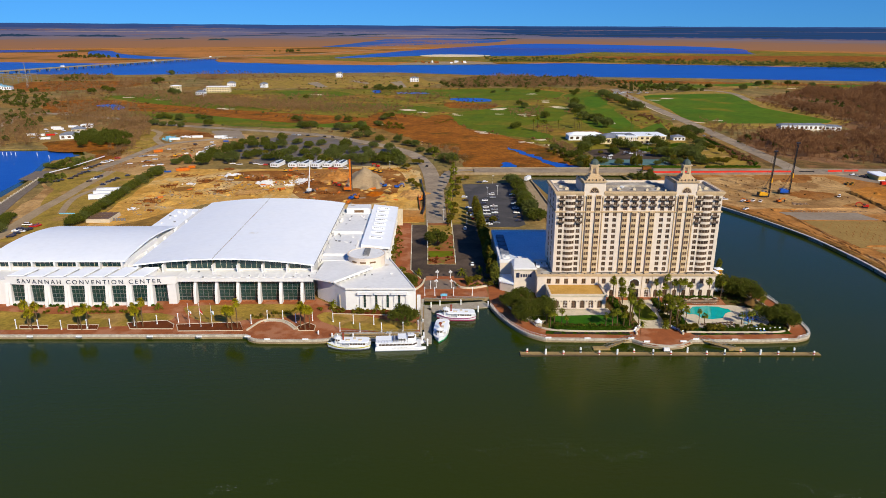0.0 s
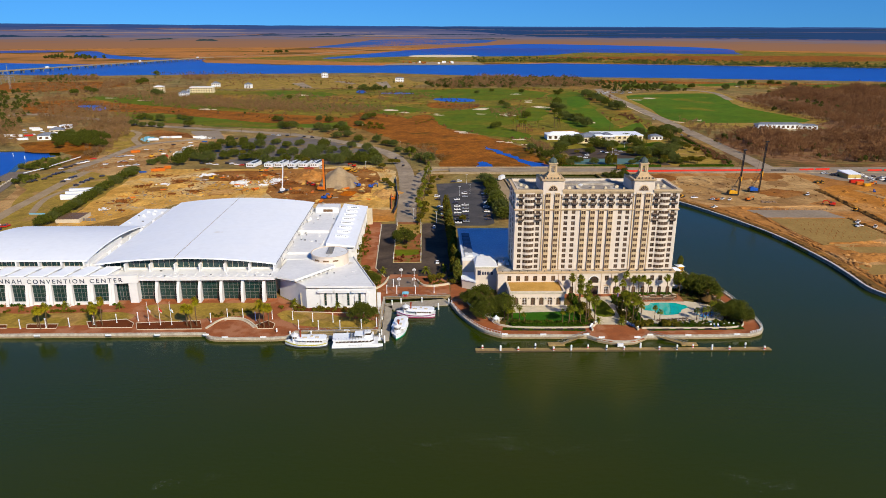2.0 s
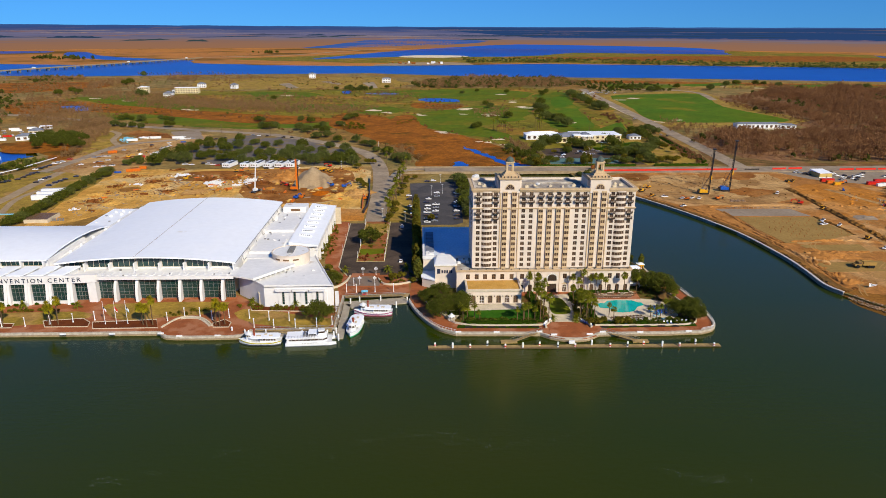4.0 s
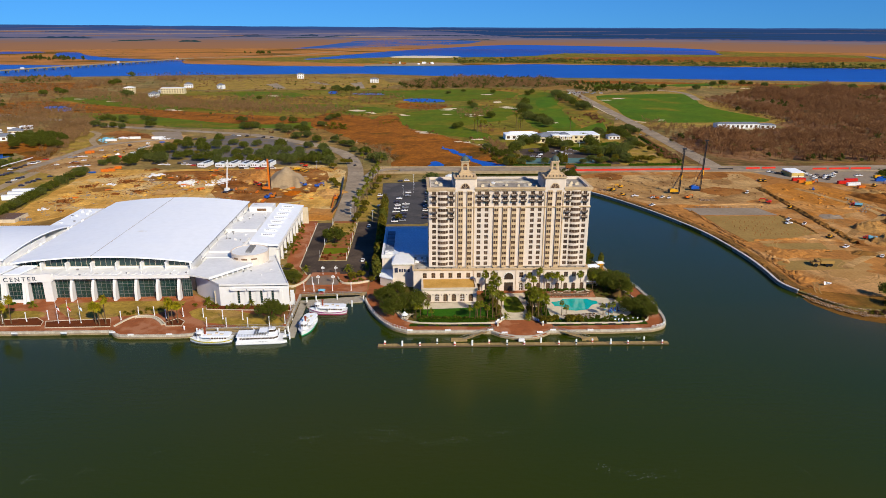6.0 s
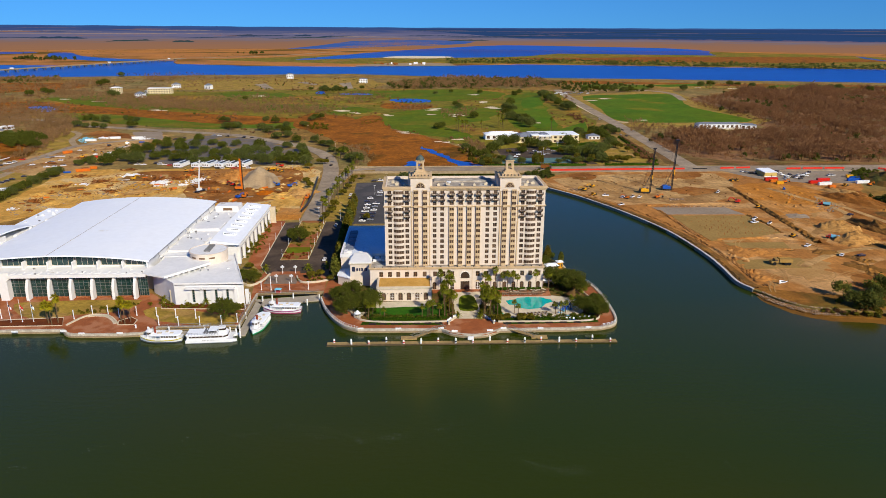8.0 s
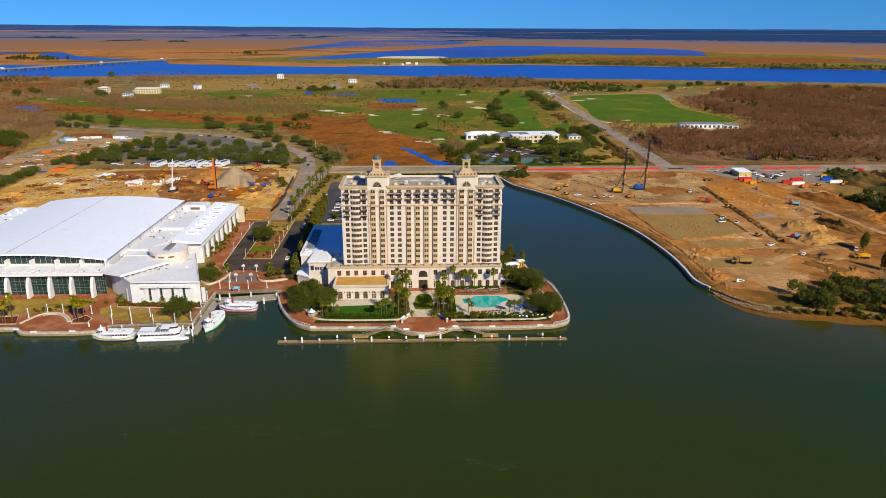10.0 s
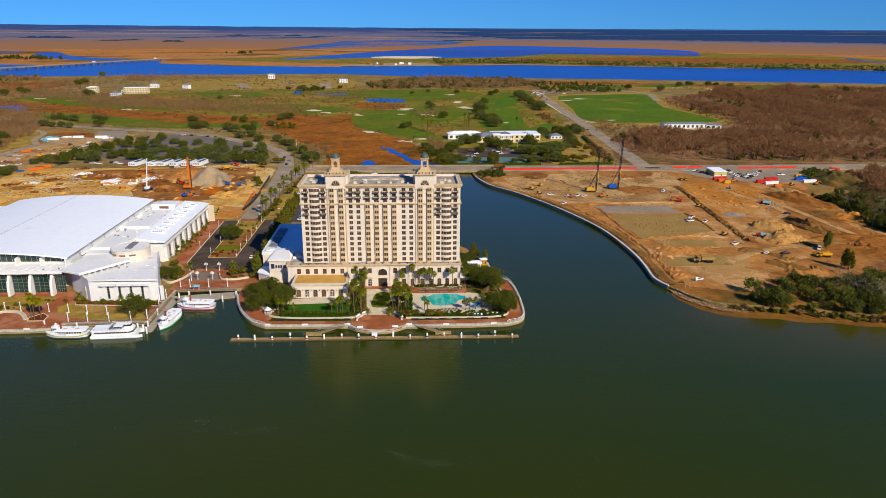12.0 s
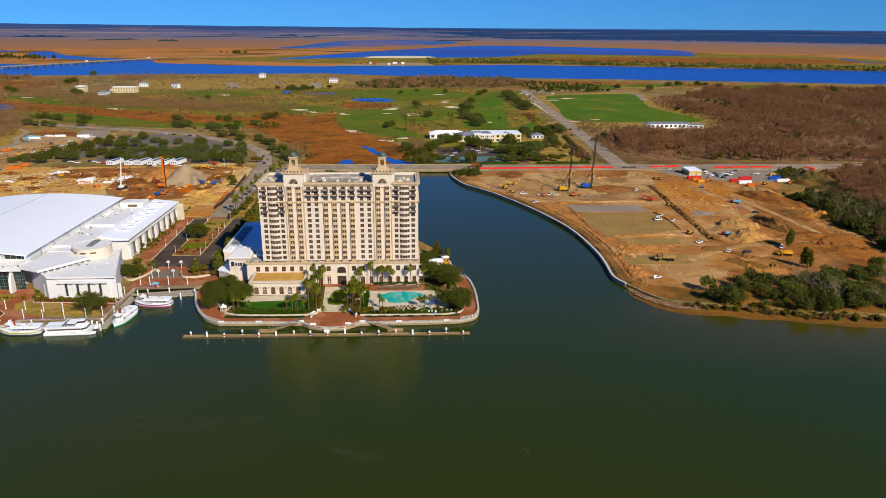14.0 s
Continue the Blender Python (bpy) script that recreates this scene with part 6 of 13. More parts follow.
# ---------------------------------------------------------------- eastern building site
patch("east_site", [(192.3, 593.5), (231.7, 614.0), (372.0, 626.0), (492.6, 618.6), (459.5, 541.2), (434.9, 516.0), (438.1, 488.6), (444.0, 463.5), (430.1, 417.2), (433.2, 390.2), (417.3, 342.8), (373.2, 308.6), (352.4, 310.1), (313.7, 300.5), (284.3, 301.4), (260.9, 309.6), (254.8, 321.0), (255.9, 351.6), (257.4, 385.1), (252.6, 418.9), (239.8, 455.0), (220.8, 493.2), (197.9, 546.0)], 3.06, M["dirt_orange"], "orange-brown graded earth of a large building site", size=12, wobble=1.5)
patch("site_flat", [(199.1, 583.4), (278.0, 602.6), (356.4, 604.1), (333.8, 512.0), (266.9, 488.6), (226.4, 512.2)], 3.10, M["dirt_tan"], "tan rolled earth", curve=2, size=8, wobble=3)
patch("grey_pad", [(254.9, 479.1), (311.0, 477.8), (316.0, 457.5), (259.7, 458.9)], 3.20, M["gravel_grey"], "pale grey gravel pad", size=3, wobble=0.7)
patch("tan_pad", [(260.8, 455.7), (316.5, 454.1), (317.5, 410.3), (287.0, 397.5), (264.5, 393.5), (261.5, 425.7)], 3.18, M["gravel_tan"], "tan gravel pad with wheel marks", size=3, wobble=0.9)
for pts in ([(293.6, 617.6), (314.3, 622.7), (341.5, 613.8), (338.4, 590.2), (311.7, 580.8), (291.5, 591.3)], [(290.6, 537.8), (311.0, 548.2), (328.9, 536.8), (318.8, 522.5), (294.7, 521.1)], [(218.0, 603.2), (237.4, 608.0), (241.6, 589.9), (223.8, 578.0)], [(431.0, 545.3), (446.9, 533.9), (445.5, 499.5), (429.5, 503.7)], [(399.4, 451.8), (419.5, 443.4), (418.4, 404.7), (400.7, 401.3), (394.0, 421.9)], [(350.8, 355.9), (361.1, 350.4), (361.6, 335.5), (345.8, 331.2)], [(330.1, 397.0), (338.1, 394.2), (333.7, 382.2), (324.2, 381.3)]):
    patch("dark_earth", pts, 3.13, M["dirt_brown"], "dark damp patch of trodden earth", curve=2, size=2.2, wobble=7.0)
for pts in ([(222.1, 568.5), (249.2, 577.4), (255.0, 549.5), (234.3, 532.9), (219.9, 543.8)], [(264.7, 380.8), (290.9, 383.5), (315.8, 382.7), (316.0, 375.7), (286.6, 373.2)], [(293.7, 350.5), (312.1, 357.1), (307.7, 337.2), (290.0, 322.2), (283.6, 328.7)], [(393.8, 535.2), (393.1, 514.5), (379.6, 468.8), (360.2, 445.0), (376.7, 486.4)], [(269.4, 409.1), (283.3, 400.9), (287.7, 393.3), (271.3, 393.8)]):
    patch("pale_earth", pts, 3.135, M["dirt_pale"], "pale dusty patch of packed earth", curve=2, size=2.2, wobble=6.0)
rf = random.Random(17)
bm = bmesh.new()
for row in range(9):
    for k in range(10):
        x, y = 268 + k * 4.7 + row * 0.9 + rf.uniform(-0.6, 0.6), 449 - row * 5.0 + rf.uniform(-0.8, 0.8)
        if rf.random() < 0.72:
            a, L, w = rf.uniform(-0.5, -0.3) + 1.57, rf.uniform(1.4, 3.2), rf.uniform(0.15, 0.3)
            c, s = math.cos(a), math.sin(a)
            v = [bm.verts.new((x + c * p * L - s * q * w, y + s * p * L + c * q * w, 3.1 + h)) for p, q, h in ((-1, -1, 0.085), (1, -1, 0.085), (1, 0, 0.1), (-1, 0, 0.1), (1, 1, 0.085), (-1, 1, 0.085))]
            bm.faces.new((v[0], v[1], v[2], v[3]))
            bm.faces.new((v[3], v[2], v[4], v[5]))
tagged(part("furrow", bm, M["dirt_brown"]), "short dark furrows scraped over the gravel", "furrows", kind="stuff")
patch("tan_pad", [(270.6, 389.6), (309.3, 389.8), (306.5, 377.8), (272.7, 376.3)], 3.18, M["gravel_tan"], "tan gravel pad")
patch("tan_pad", [(261.5, 355.6), (302.5, 358.7), (299.9, 341.2), (261.5, 340.4)], 3.16, M["gravel_tan"], "tan gravel pad")
patch("orange_field", [(350.1, 547.7), (390.4, 560.8), (412.4, 531.1), (416.8, 510.3), (383.1, 468.3), (341.1, 455.9)], 3.14, M["dirt_bright"], "bright orange turned earth", curve=2, size=8, wobble=3)
patch("site_car_park", [(368.2, 614.8), (495.4, 618.5), (474.4, 559.3), (420.8, 560.2), (383.5, 582.8)], 3.12, M["gravel_grey"], "pale gravel site car park", size=8, wobble=2)
patch("brown_flat", [(423.9, 510.2), (436.1, 484.9), (438.0, 456.9), (425.2, 414.5), (429.2, 384.1), (415.1, 347.0), (374.5, 315.5), (316.1, 305.3), (314.5, 328.2), (374.9, 373.5), (384.6, 440.5)], 3.075, M["dirt_brown"], "brown scraped earth", curve=2, size=5, wobble=4)
patch("red_flat", [(374.3, 372.4), (393.2, 356.1), (387.7, 326.0), (371.3, 310.4), (354.4, 313.5), (323.6, 320.6), (355.6, 344.6)], 3.12, M["dirt_brown"], "red-brown scraped earth", curve=2, size=5, wobble=6)
patch("red_flat", [(418.5, 460.7), (423.2, 424.6), (417.0, 401.0), (393.3, 407.0), (399.0, 440.2)], 3.11, M["dirt_orange"], "orange scraped earth", curve=2, size=5, wobble=6)
r = random.Random(8)
bm = bmesh.new()
for k, (x, y) in enumerate(scatter([(268.6, 344.1), (334.0, 363.3), (384.8, 391.5), (415.1, 417.6), (407.4, 481.9), (341.6, 441.6), (285.0, 394.2), (261.9, 354.6)], 10, r) + scatter([(267.0, 339.2), (324.7, 358.1), (313.5, 319.2), (261.7, 313.8)], 7, r)):
    a, turn, rad = r.uniform(0, math.tau), r.choice((-1, 1)), r.uniform(9, 40)
    for side in (-1.1, 1.1):
        rows = []
        for i in range(15):
            b = a + turn * i * r.uniform(1.0, 1.02) * 26 / rad / 14
            rr = rad + side
            px, py = x + rr * math.cos(b) - rad * math.cos(a), y + rr * math.sin(b) - rad * math.sin(a)
            rows.append([bm.verts.new((px + c * math.cos(b), py + c * math.sin(b), 3.185 + 0.002 * (k % 9))) for c in (-0.3, 0.3)])
        for p, q in zip(rows, rows[1:]):
            bm.faces.new((p[0], p[1], q[1], q[0]) if turn > 0 else (p[0], q[0], q[1], p[1]))
tagged(part("wheel_track", bm, M["dirt_pale"]), "pale curving wheel tracks on the earth", "tracks", kind="stuff")
for pts in ([(375.5, 542.7), (392.8, 461.3), (361.4, 430.5), (325.5, 393.1)], [(398.1, 510.7), (407.2, 417.8), (408.2, 337.0)], [(294.8, 343.3), (333.1, 368.9), (378.1, 379.4), (402.0, 376.3)]):
    ribbon("haul_track", pts, 5, 3.17, M["dirt_tan"], "pale haul track of packed earth")


def wall_line(name, pts, width, z0, z1, material, label, category, parent=None):
    """A low wall along a plan line."""
    bm = bmesh.new()
    rows = []
    line = [Vector(p) for p in pts]
    for k, p in enumerate(line):
        d = (line[min(k + 1, len(line) - 1)] - line[max(k - 1, 0)]).normalized()
        s = Vector((-d.y, d.x)) * width / 2
        rows.append([bm.verts.new((*(p + s), z1)), bm.verts.new((*(p - s), z1)), bm.verts.new((*(p - s), z0)), bm.verts.new((*(p + s), z0))])
    for a, b in zip(rows, rows[1:]):
        for i in range(4):
            bm.faces.new((a[i], a[(i + 1) % 4], b[(i + 1) % 4], b[i]))
    bm.faces.new(rows[0])
    bm.faces.new(rows[-1][::-1])
    ob = part(name, bm, material, parent)
    return tagged(ob, label, category, kind="structure") if label else ob


# ---------------------------------------------------------------- promenades
patch("quay_paving", [(-330, 271.6), (-78.6, 271.6), (-75.6, 268.2), (-70, 266.6), (-48, 266.6), (-42.2, 268.2), (-40.4, 272.6), (-3.6, 273.6), (-3.6, 312.6), (30, 314.6), (29, 352), (-4, 360), (-8, 330), (-4, 298), (-40, 298), (-56, 314), (-330, 314)], 3.10, M["brick_paving"], "red brick riverside promenade")
for pts in ([(-199.5, 277.8), (-211.9, 297.4), (-193.0, 296.7), (-170.5, 293.9), (-125.1, 295.1), (-117.3, 287.9), (-133.7, 281.1), (-164.9, 278.2)], [(-106.9, 287.9), (-116.7, 301.1), (-107.1, 304.6), (-57.5, 305.1), (-66.1, 290.3), (-82.4, 287.8), (-94.0, 283.4)], [(-52.0, 291.5), (-42.2, 296.8), (-17.6, 286.3), (-5.8, 283.7), (-7.3, 272.9), (-39.8, 278.9)]):
    patch("quay_lawn", pts, 3.14, M["lawn_dry"], "dry yellow-green lawn by the promenade", curve=2)
for pts in ([(-182.9, 281.3), (-170.3, 281.3), (-168.4, 277.7), (-180.8, 277.7)], [(-161.8, 281.9), (-147.9, 281.8), (-146.4, 277.0), (-159.3, 277.0)], [(-136.3, 284.2), (-119.4, 286.7), (-114.5, 282.3), (-113.2, 277.4), (-132.2, 277.5)], [(-113.4, 282.3), (-85.4, 284.6), (-81.7, 275.5), (-110.1, 275.1)], [(-57.2, 275.4), (-58.6, 279.6), (-54.4, 284.0), (-50.6, 280.6), (-50.3, 275.4)], [(-46.9, 301.6), (-3.5, 296.7), (-4.7, 291.4), (-44.5, 294.1)]):
    patch("planting_bed", pts, 3.18, M["mulch"], "dark red mulch bed with low edging")
    wall_line("bed_edging", [*pts, pts[0]], 0.35, 3.0, 3.38, M["pale_stone"], "pale stone edging of the planting bed", "edging")
patch("point_paving", [(30, 314.2), (30.5, 304), (33.5, 293.3), (38.4, 281.5), (44.4, 272.5), (51.2, 267.6), (88.2, 266.6), (92.3, 263.1), (97, 261), (103, 260.1), (108, 261.1), (113.8, 265.6), (142, 265.6),
                      (160, 266.6), (165.6, 269.4), (168.4, 275.3), (169.4, 288), (169.4, 305), (167.3, 320), (161.4, 330), (150, 345), (60, 345), (31, 340)], 3.10, M["brick_paving"], "red brick promenade round the hotel garden")
GARDEN = [(37, 312), (39, 300), (46, 286), (55, 275), (88, 273.5), (94, 276.5), (108, 276.5), (114, 272.6), (142, 272), (157, 273), (162.5, 279), (163, 300), (158, 321), (150, 335), (60, 335), (40, 330)]
M["garden_ground"] = mat("garden_ground", (0.085, 0.088, 0.030), (0.15, 0.085, 0.045), 0.35, 0.95, fine=2.5)
patch("garden_soil", GARDEN, 3.16, M["garden_ground"], "planted garden ground behind the low wall", deep=0.4)
patch("garden_lawn", [(53.9, 278.1), (57.2, 291.6), (86.7, 293.4), (90.2, 283.5), (87.1, 276.9)], 3.22, M["lawn_green"], "green garden lawn")
patch("terrace", [(57.4, 298.1), (85.8, 300.1), (86.7, 292.7), (57.3, 290.9)], 3.24, M["pale_stone"], "pale stone terrace before the pavilion")
patch("terrace", [(44.7, 289.2), (49.5, 301.3), (55.6, 307.2), (57.8, 291.6), (51.3, 281.5)], 3.23, M["pale_stone"], "pale stone path")
patch("entry_walk", [(93.5, 312.2), (109.7, 311.7), (107.2, 276.9), (95.7, 277.3)], 3.24, M["pale_stone"], "pale stone entrance walk")
patch("oval_lawn", [(97.6, 297.4), (99.4, 304.9), (104.5, 305.5), (106.2, 297.9), (105.9, 287.1), (97.8, 286.7)], 3.30, M["golf_green"], "small oval lawn", curve=3)
patch("round_plaza", [(91.1, 262.2), (94.9, 277.1), (108.0, 276.6), (112.2, 262.0), (106.6, 259.2), (96.7, 259.6)], 3.26, M["brick_paving"], "red brick plaza above the landing")
patch("hotel_terrace", [(85.0, 314.1), (144.9, 313.7), (144.4, 303.4), (111.1, 303.8), (109.7, 310.9), (85.3, 309.3)], 3.28, M["brick_paving"], "red brick hotel terrace")
patch("pool_deck", [(111.1, 304.5), (144.5, 304.2), (155.9, 297.7), (155.8, 283.3), (143.3, 274.3), (122.3, 273.7), (112.6, 281.4), (110.1, 294.1)], 3.26, M["pale_stone"], "pale stone pool deck", curve=2)
patch("pool", [(120.8, 298.1), (125.3, 299.1), (127.2, 301.7), (132.9, 302.3), (139.4, 301.7), (141.2, 299.7), (143.3, 298.9), (143.6, 295.9), (140.0, 293.8), (137.7, 290.2), (136.2, 288.1), (130.6, 286.9), (126.6, 288.5), (125.7, 292.1), (121.7, 292.9)], 3.30, M["pool_tile"], "turquoise swimming pool water", category="pool")
patch("small_pool", [(115.2, 281.2), (117.4, 282.5), (119.1, 279.1), (116.7, 277.2)], 3.31, M["pool_tile"], "small turquoise pool", category="pool")
for pts in ([(52.3, 274.9), (88.5, 273.6), (88.7, 270.5), (51.6, 271.8)], [(114.6, 276.6), (160.1, 279.7), (160.0, 271.1), (117.0, 270.1)]):
    patch("garden_strip", pts, 3.2, M["hedge"], "green planted strip")


for line, lab in (([QUAY[0]] + smooth_line(QUAY[1:7], False, 3) + [(-3, 273), (-3, 312)], "along the quay"), (smooth_line(POINT[:5], False, 4) + [POINT[5]] + smooth_line(POINT[6:10], False, 4) + [POINT[10], POINT[11]] + smooth_line(POINT[12:20], False, 4), "round the hotel point")):
    w = wall_line("seawall", line, 0.9, -1.5, 2.4, M["concrete"], "stained concrete seawall " + lab, "seawall")
    wall_line("coping", line, 1.15, 2.5, 3.4, M["coping"], "", "", w)
wall_line("seawall", [(-3, 312), (30, 314)], 0.9, -1.5, 3.4, M["concrete"], "pale concrete wall at the head of the slip", "seawall")
bulk = wall_line("seawall", smooth_line(EAST_WALL[1:], False, 5), 0.8, -1.5, 3.3, M["bulkhead"], "long curved concrete bulkhead", "seawall")
wall_line("cap", smooth_line(EAST_WALL[1:], False, 5), 1.35, 3.3, 3.75, mat("cap_concrete", (0.60, 0.57, 0.52), (0.46, 0.43, 0.38), 0.3, 0.85, fine=2.0), "", "", bulk)
patch("bank_ground", [(250, 330), (252.6, 309), (256, 301), (260, 294), (267, 287), (284, 283.5), (303, 280), (324, 272), (363, 267.5), (460, 265), (640, 253), (640, 300), (460, 325), (390, 330), (330, 326), (290, 332), (256, 345)], 3.03, M["dirt_bank"], "brown earth along the wooded river bank", size=8, wobble=1.2)


def inland(d0, d1, seed=0.0):
    """The line of the bulkhead moved inland by a wandering distance."""
    line = [Vector(p) for p in smooth_line(EAST_WALL[1:], False, 4)]
    out = []
    for k, p in enumerate(line):
        d = (line[min(k + 1, len(line) - 1)] - line[max(k - 1, 0)]).normalized()
        w = d0 + (d1 - d0) * (0.5 + 0.5 * noise.noise(Vector((k * 0.33, seed, 0))))
        out.append((p.x - d.y * w, p.y + d.x * w))
    return out


patch("verge", inland(0.7, 0.7) + inland(5.0, 9.5, 3.0)[::-1], 3.09, M["dirt_ridge"], "rough dark brown verge behind the bulkhead", size=3, wobble=0.6)
patch("verge", inland(6.5, 9.0, 5.0) + inland(11.0, 16.0, 8.0)[::-1], 3.12, M["dirt_orange"], "orange-brown strip of loose earth", size=3, wobble=1.0)
wall_line("garden_wall", smooth_line(GARDEN[:6], False, 4), 0.5, 3.0, 3.9, M["pale_stone"], "low pale garden wall", "garden wall")
wall_line("garden_wall", smooth_line(GARDEN[7:13], False, 4), 0.5, 3.0, 3.9, M["pale_stone"], "low pale garden wall", "garden wall")
for pts in (smooth_line([(-80.0, 275.6), (-78.1, 280.9), (-76.3, 284.8), (-72.8, 287.1), (-66.5, 286.2), (-61.8, 282.0), (-58.0, 276.8)], False, 5),):
    wall_line("seat_wall", pts, 0.7, 3.0, 3.7, M["pale_stone"], "curved pale stone seat wall", "seat wall")
    wall_line("plaza_step", [(x + (-69.0 - x) * 0.10, y + (276 - y) * 0.10) for x, y in pts[12:]], 1.0, 3.0, 3.35, M["pale_stone"], "curved pale step inside the seat wall", "step")

wall_line("planter_wall", smooth_line([(13.0, 335.4), (16.3, 327.2), (23.5, 326.4), (31.4, 330.4), (39.8, 337.9)], False, 4), 0.6, 3.0, 4.1, M["pale_stone"], "curved pale stone planter wall", "planter wall")
wall_line("planter_wall", smooth_line([(-14.9, 327.3), (-8.9, 322.5), (-4.1, 329.7), (-2.2, 339.7)], False, 4), 0.6, 3.0, 4.1, M["pale_stone"], "curved pale stone planter wall", "planter wall")
M["paver_brown"] = mat("paver_brown", (0.23, 0.18, 0.145), (0.185, 0.145, 0.115), 0.25, 0.9, fine=3.0, third=(0.25, 0.16, 0.11), third_scale=0.15)
patch("plaza_centre", [(-2.5, 337.5), (9.8, 340.5), (14.5, 329.5), (14.0, 325.2), (-2.8, 325.2)], 3.25, M["paver_brown"], "grey-brown pavers in the brick square")
patch("plaza_paving", [(-1.7, 344.3), (13.3, 344.3), (15.3, 324.3), (-3.7, 324.3)], 3.24, M["brick_paving"], "brick paved square before the slip")
wall_line("kerb", [(-1.7, 448.3), (-0.9, 364.0), (14.8, 364.0), (14.9, 448.3)], 0.5, 3.0, 3.42, mat("kerb_yellow", (0.50, 0.40, 0.20), (0.42, 0.36, 0.26), 0.5, 0.8), "faded yellow painted kerb of the island", "kerb")
wall_line("kerb", [(-12.4, 444.1), (-10.2, 354.6), (-4.4, 341.2)], 0.5, 3.0, 3.32, M["pale_stone"], "pale kerb of the forecourt", "kerb")
# shore banks of mud and rubble
for pts in ([(249, 309), (251.5, 297), (257, 287.5), (262, 280.5), (271, 277), (286, 274), (300, 271), (324, 263.5), (364, 257), (470, 250), (640, 236), (640, 262), (460, 270), (364, 274), (326, 280), (304, 288), (284, 290), (268, 296), (262, 306)],):
    patch("mud_bank", pts, 2.1, M["bank_mud"], "orange-brown muddy river bank", size=5, wobble=2.5, deep=2)
    patch("mud_shoal", [(x, y - 5) for x, y in pts], WATER + 0.03, M["bank_mud"], "orange-brown mud under shallow water", size=6, wobble=3, deep=1)

# ---------------------------------------------------------------- road bridge over the canal
bridge = tagged(thing("road_bridge", pose(0, 0, 0), "long beige concrete road bridge over the canal", "bridge"), kind="structure")
bm = bmesh.new()
box(bm, 40, 640, 613, 637, 3.2, 4.0)
part("deck", bm, M["road_grey"], bridge)
for y in (612.4, 637.0):
    bm = bmesh.new()
    box(bm, 20, 205, y, y + 0.7, 2.4, 5.0)
    part("parapet", bm, M["concrete"], bridge)
for k in range(7):
    bm = bmesh.new()
    box(bm, 84 + k * 15, 86 + k * 15, 614, 636, -2, 3.2)
    part("pier", bm, M["concrete"], bridge)
ribbon("ramp", [(80.7, 589.4), (82.7, 541.6), (83.9, 500.5), (86.6, 448.7)], 9, 3.9, M["gravel_road"], "beige concrete ramp beside the canal", curve=4)
wall_line("ramp_wall", [(86.8, 594.2), (87.9, 545.7), (88.7, 504.1), (91.1, 463.3)], 0.8, 1.0, 5.0, M["concrete"], "pale ramp parapet", "wall")
# long highway bridge over the far river
long_bridge = tagged(thing("highway_bridge", pose(0, 0, 0), "long low concrete highway bridge on many piers", "bridge"), kind="structure")
LB = [(-1329, 1582), (-886, 3021)]
a, b = Vector(LB[0]), Vector(LB[1])
d = (b - a).normalized()
s = Vector((-d.y, d.x))
bm = bmesh.new()
for w0, w1, z0, z1 in ((-7, 7, 8.4, 10.0), (-7.4, -6.8, 10, 11.4), (6.8, 7.4, 10, 11.4)):
    q = [a + s * w0, b + s * w0, b + s * w1, a + s * w1]
    prism(bm, [(p.x, p.y) for p in q], z0, z1)
part("deck", bm, M["concrete"], long_bridge)
n = int((b - a).length / 36)
for k in range(n):
    p = a + d * (36 * k)
    bm = bmesh.new()
    box(bm, p.x - 6, p.x + 6, p.y - 2.5, p.y + 2.5, 6.4, 8.4)
    for c in (-4, 4):
        tube(bm, (p.x + c, p.y, -2), (p.x + c, p.y, 6.4), 1.6, sides=6)
    part("pier", bm, M["concrete"], long_bridge)

# ---------------------------------------------------------------- plants


def quads_mesh(name, verts, material):
    """A mesh of loose quads from an array of corners, four for each."""
    verts = np.asarray(verts, dtype=np.float32).reshape(-1, 3)
    n = len(verts) // 4
    me = bpy.data.meshes.new(name)
    me.vertices.add(n * 4)
    me.loops.add(n * 4)
    me.polygons.add(n)
    me.vertices.foreach_set("co", verts.ravel())
    me.loops.foreach_set("vertex_index", np.arange(n * 4, dtype=np.int32))
    me.polygons.foreach_set("loop_start", np.arange(0, n * 4, 4, dtype=np.int32))
    me.polygons.foreach_set("loop_total", np.full(n, 4, dtype=np.int32))
    me.update(calc_edges=True)
    me.materials.append(material)
    return me


def leaf_quads(rs, centres, size, squash=1.0, slim=1.0):
    """Small quads with chance tilts round the given centres."""
    n = len(centres)
    a = rs.normal(size=(n, 3))
    a /= np.linalg.norm(a, axis=1, keepdims=True)
    b = np.cross(a, rs.normal(size=(n, 3)))
    b /= np.linalg.norm(b, axis=1, keepdims=True) + 1e-9
    s = size * rs.uniform(0.6, 1.3, (n, 1))
    a, b = a * s, b * s * slim
    a[:, 2] *= squash
    b[:, 2] *= squash
    return np.stack([centres - a - b, centres + a - b, centres + a + b, centres - a + b], 1)


